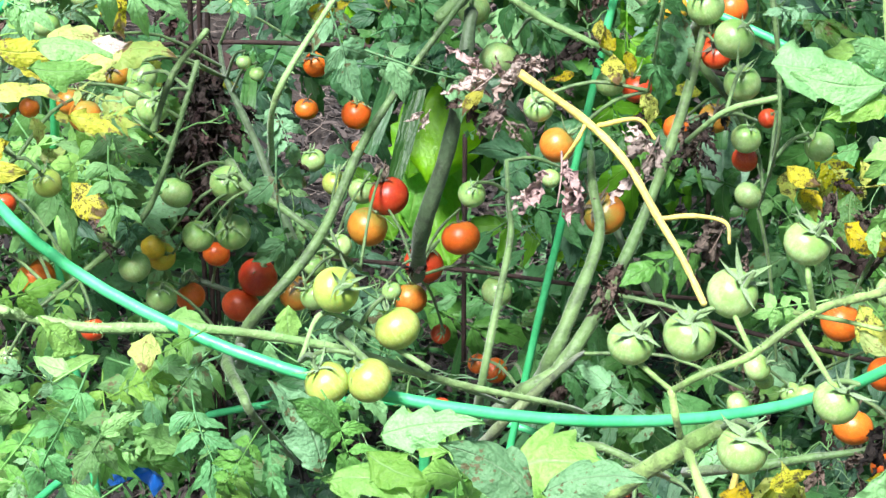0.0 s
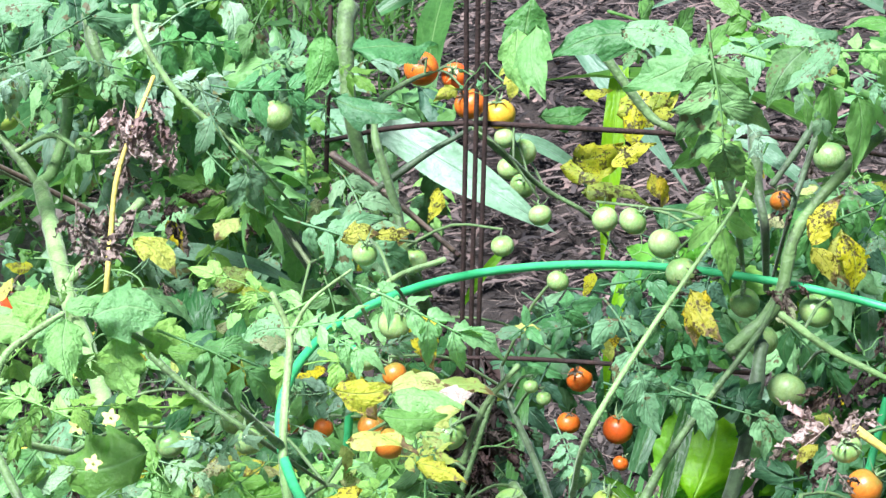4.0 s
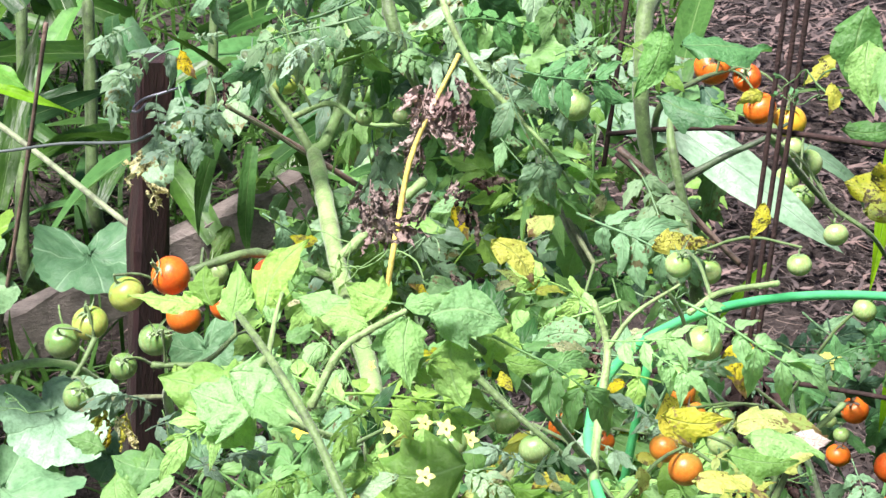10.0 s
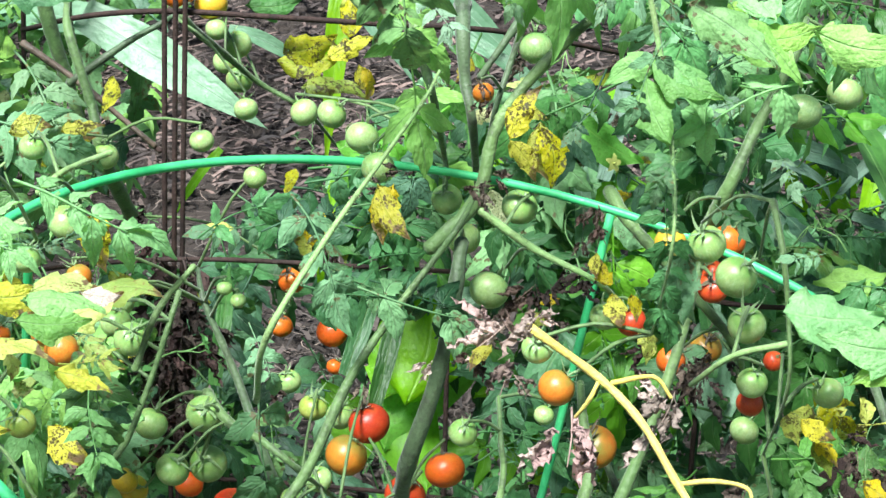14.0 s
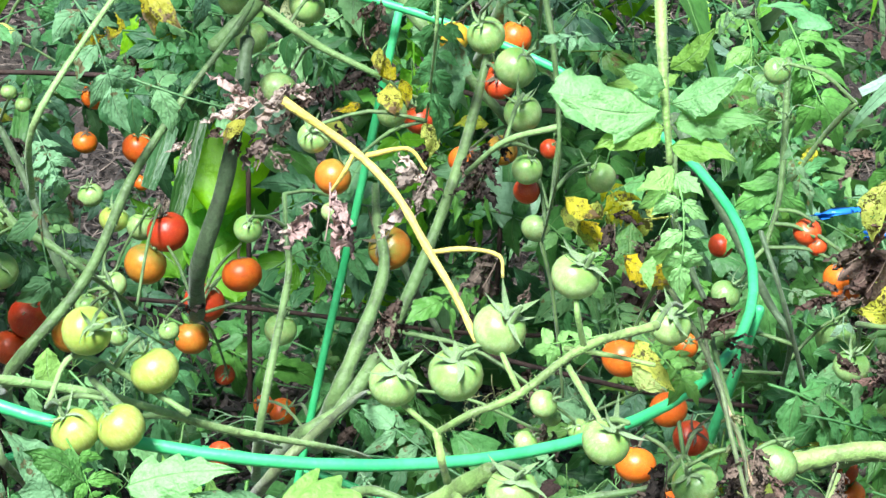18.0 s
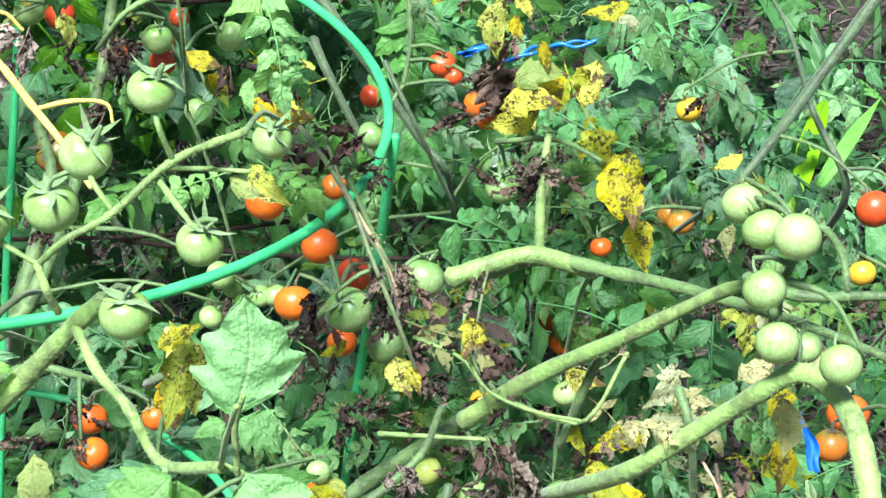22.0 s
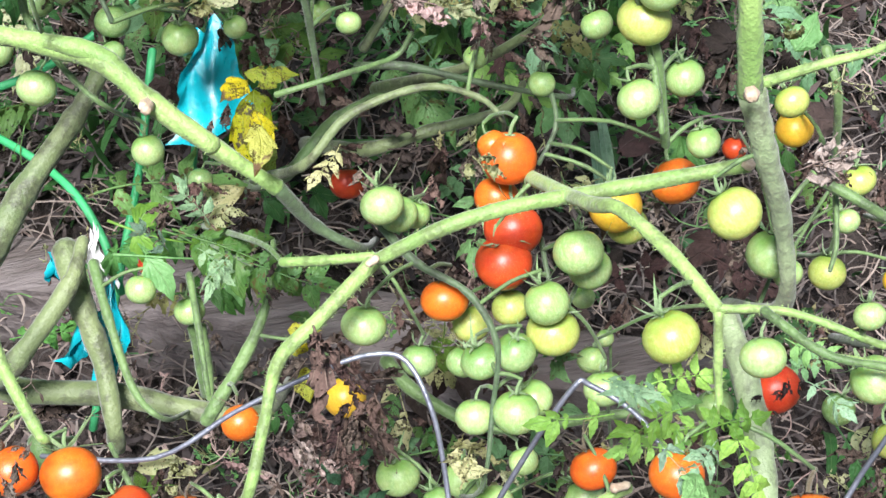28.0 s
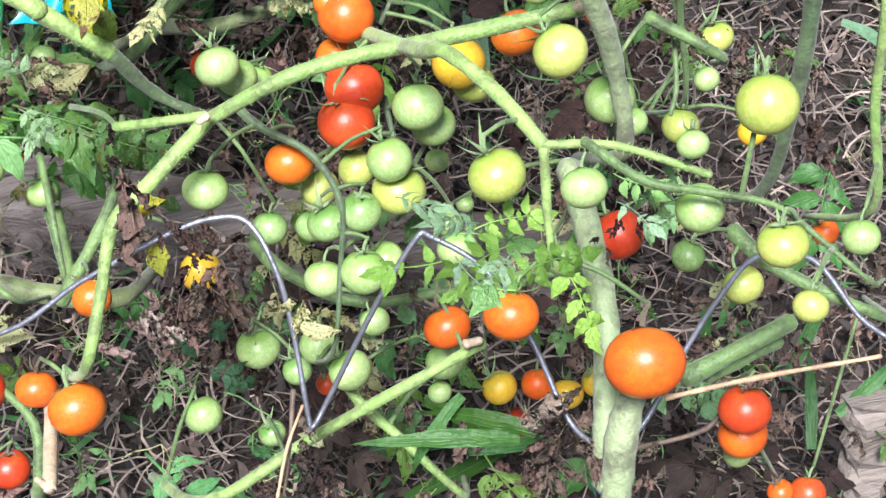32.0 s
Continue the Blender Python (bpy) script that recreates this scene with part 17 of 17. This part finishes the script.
ribbon("ribbon", "torn teal plastic tape tied to a vine", TEAL, ((0.237, 0.888, 0.481), (0.226, 0.834, 0.431), 0.026), 2)
ribbon("ribbon", "teal plastic tape hanging on the cage leg", TEAL, ((0.131, 0.824, 0.294), (0.110, 0.806, 0.274), 0.014), 2)
ribbon("ribbon", "teal plastic tape hanging on the cage leg", TEAL, ((0.146, 0.838, 0.310), (0.130, 0.791, 0.266), 0.008), 4)
ribbon("ribbon", "teal plastic tape hanging on the cage leg", TEAL, ((0.106, 0.896, 0.284), (0.106, 0.885, 0.274), 0.006), 6)
ribbon("ribbon", "white plastic tape wrapped on a green stake", WHITE, ((0.136, 0.869, 0.334), (0.139, 0.840, 0.310), 0.006), 8)
ribbon("ribbon", "crumpled blue plastic tape knotted on a stem", BLUE, ((-0.189, 1.001, 0.740), (-0.173, 0.979, 0.723), 0.016), 3)
ribbon("ribbon", "blue plastic tape knotted on a stem", BLUE, ((-0.242, 1.005, 0.742), (-0.237, 1.002, 0.737), 0.008), 4)
ribbon("ribbon", "blue plastic tape tied round the vine", BLUE, ((0.433, 1.198, 0.836), (0.404, 1.198, 0.831), 0.004), 2)
ribbon("ribbon", "strip of blue plastic tape", BLUE, ((0.522, 0.858, 0.735), (0.525, 0.840, 0.709), 0.003), 4)
ribbon("ribbon", "strip of blue plastic tape at the stem base", BLUE, ((0.446, 0.448, 0.404), (0.442, 0.440, 0.371), 0.003), 6)


def twine(pts):
    c = base("twine", pts[0][0], pts[0][1], pts[0][2], "frayed blue plastic twine tied between the vines", "twine")
    for k in range(2):
        tube("strand", [Vector(p) + Vector((0.0, 0.003 * k, 0.003 * k * (-1) ** i)) for i, p in enumerate(pts)], 0.0011, 0.0010, BLUE, c, seg=6, knots=0.5, seed=k)


twine([(0.414, 1.115, 0.857), (0.423, 1.105, 0.865), (0.434, 1.103, 0.867), (0.447, 1.092, 0.876), (0.457, 1.088, 0.874), (0.470, 1.086, 0.878)])
twine([(0.557, 1.156, 0.868), (0.571, 1.155, 0.879), (0.588, 1.151, 0.889)])


def far_cage():
    c = base("tomato_cage", 0.1, 1.0, 0.1, "green plastic-coated wire cage low behind the vines", "plant support")
    tube("hoop", [(0.071, 1.012, 0.309), (0.104, 0.972, 0.309), (0.128, 0.933, 0.307), (0.142, 0.897, 0.293), (0.148, 0.865, 0.267)], 0.0032, 0.0032, GREEN_PLASTIC, c, seg=8)
    tube("hoop", [(0.045, 1.015, 0.338), (0.104, 1.013, 0.350), (0.153, 1.011, 0.375), (0.199, 1.025, 0.401)], 0.0032, 0.0032, GREEN_PLASTIC, c, seg=8)
    tube("leg", [(0.203, 1.023, 0.348), (0.177, 0.962, 0.289), (0.151, 0.914, 0.242), (0.107, 0.844, 0.145)], 0.0032, 0.0032, GREEN_PLASTIC, c, seg=8)
    tube("leg", [(0.067, 0.728, 0.182), (0.071, 0.705, 0.166)], 0.0032, 0.0032, GREEN_PLASTIC, c, seg=8)
    tube("leg", [(0.092, 0.737, 0.195), (0.075, 0.715, 0.149)], 0.0032, 0.0032, GREEN_PLASTIC, c, seg=8)


far_cage()
bed_board("grey weathered landscape timber lying behind the tomato vines", (-0.134, 1.189, 0.035), (0.612, 0.817, 0.035), 0.034, 0.04, TIMBER_DARK, 5)
bed_board("short weathered wooden peg at the bed's corner", (0.693, 0.553, 0.198), (0.683, 0.502, 0.090), 0.015, 0.012, TIMBER, 7)
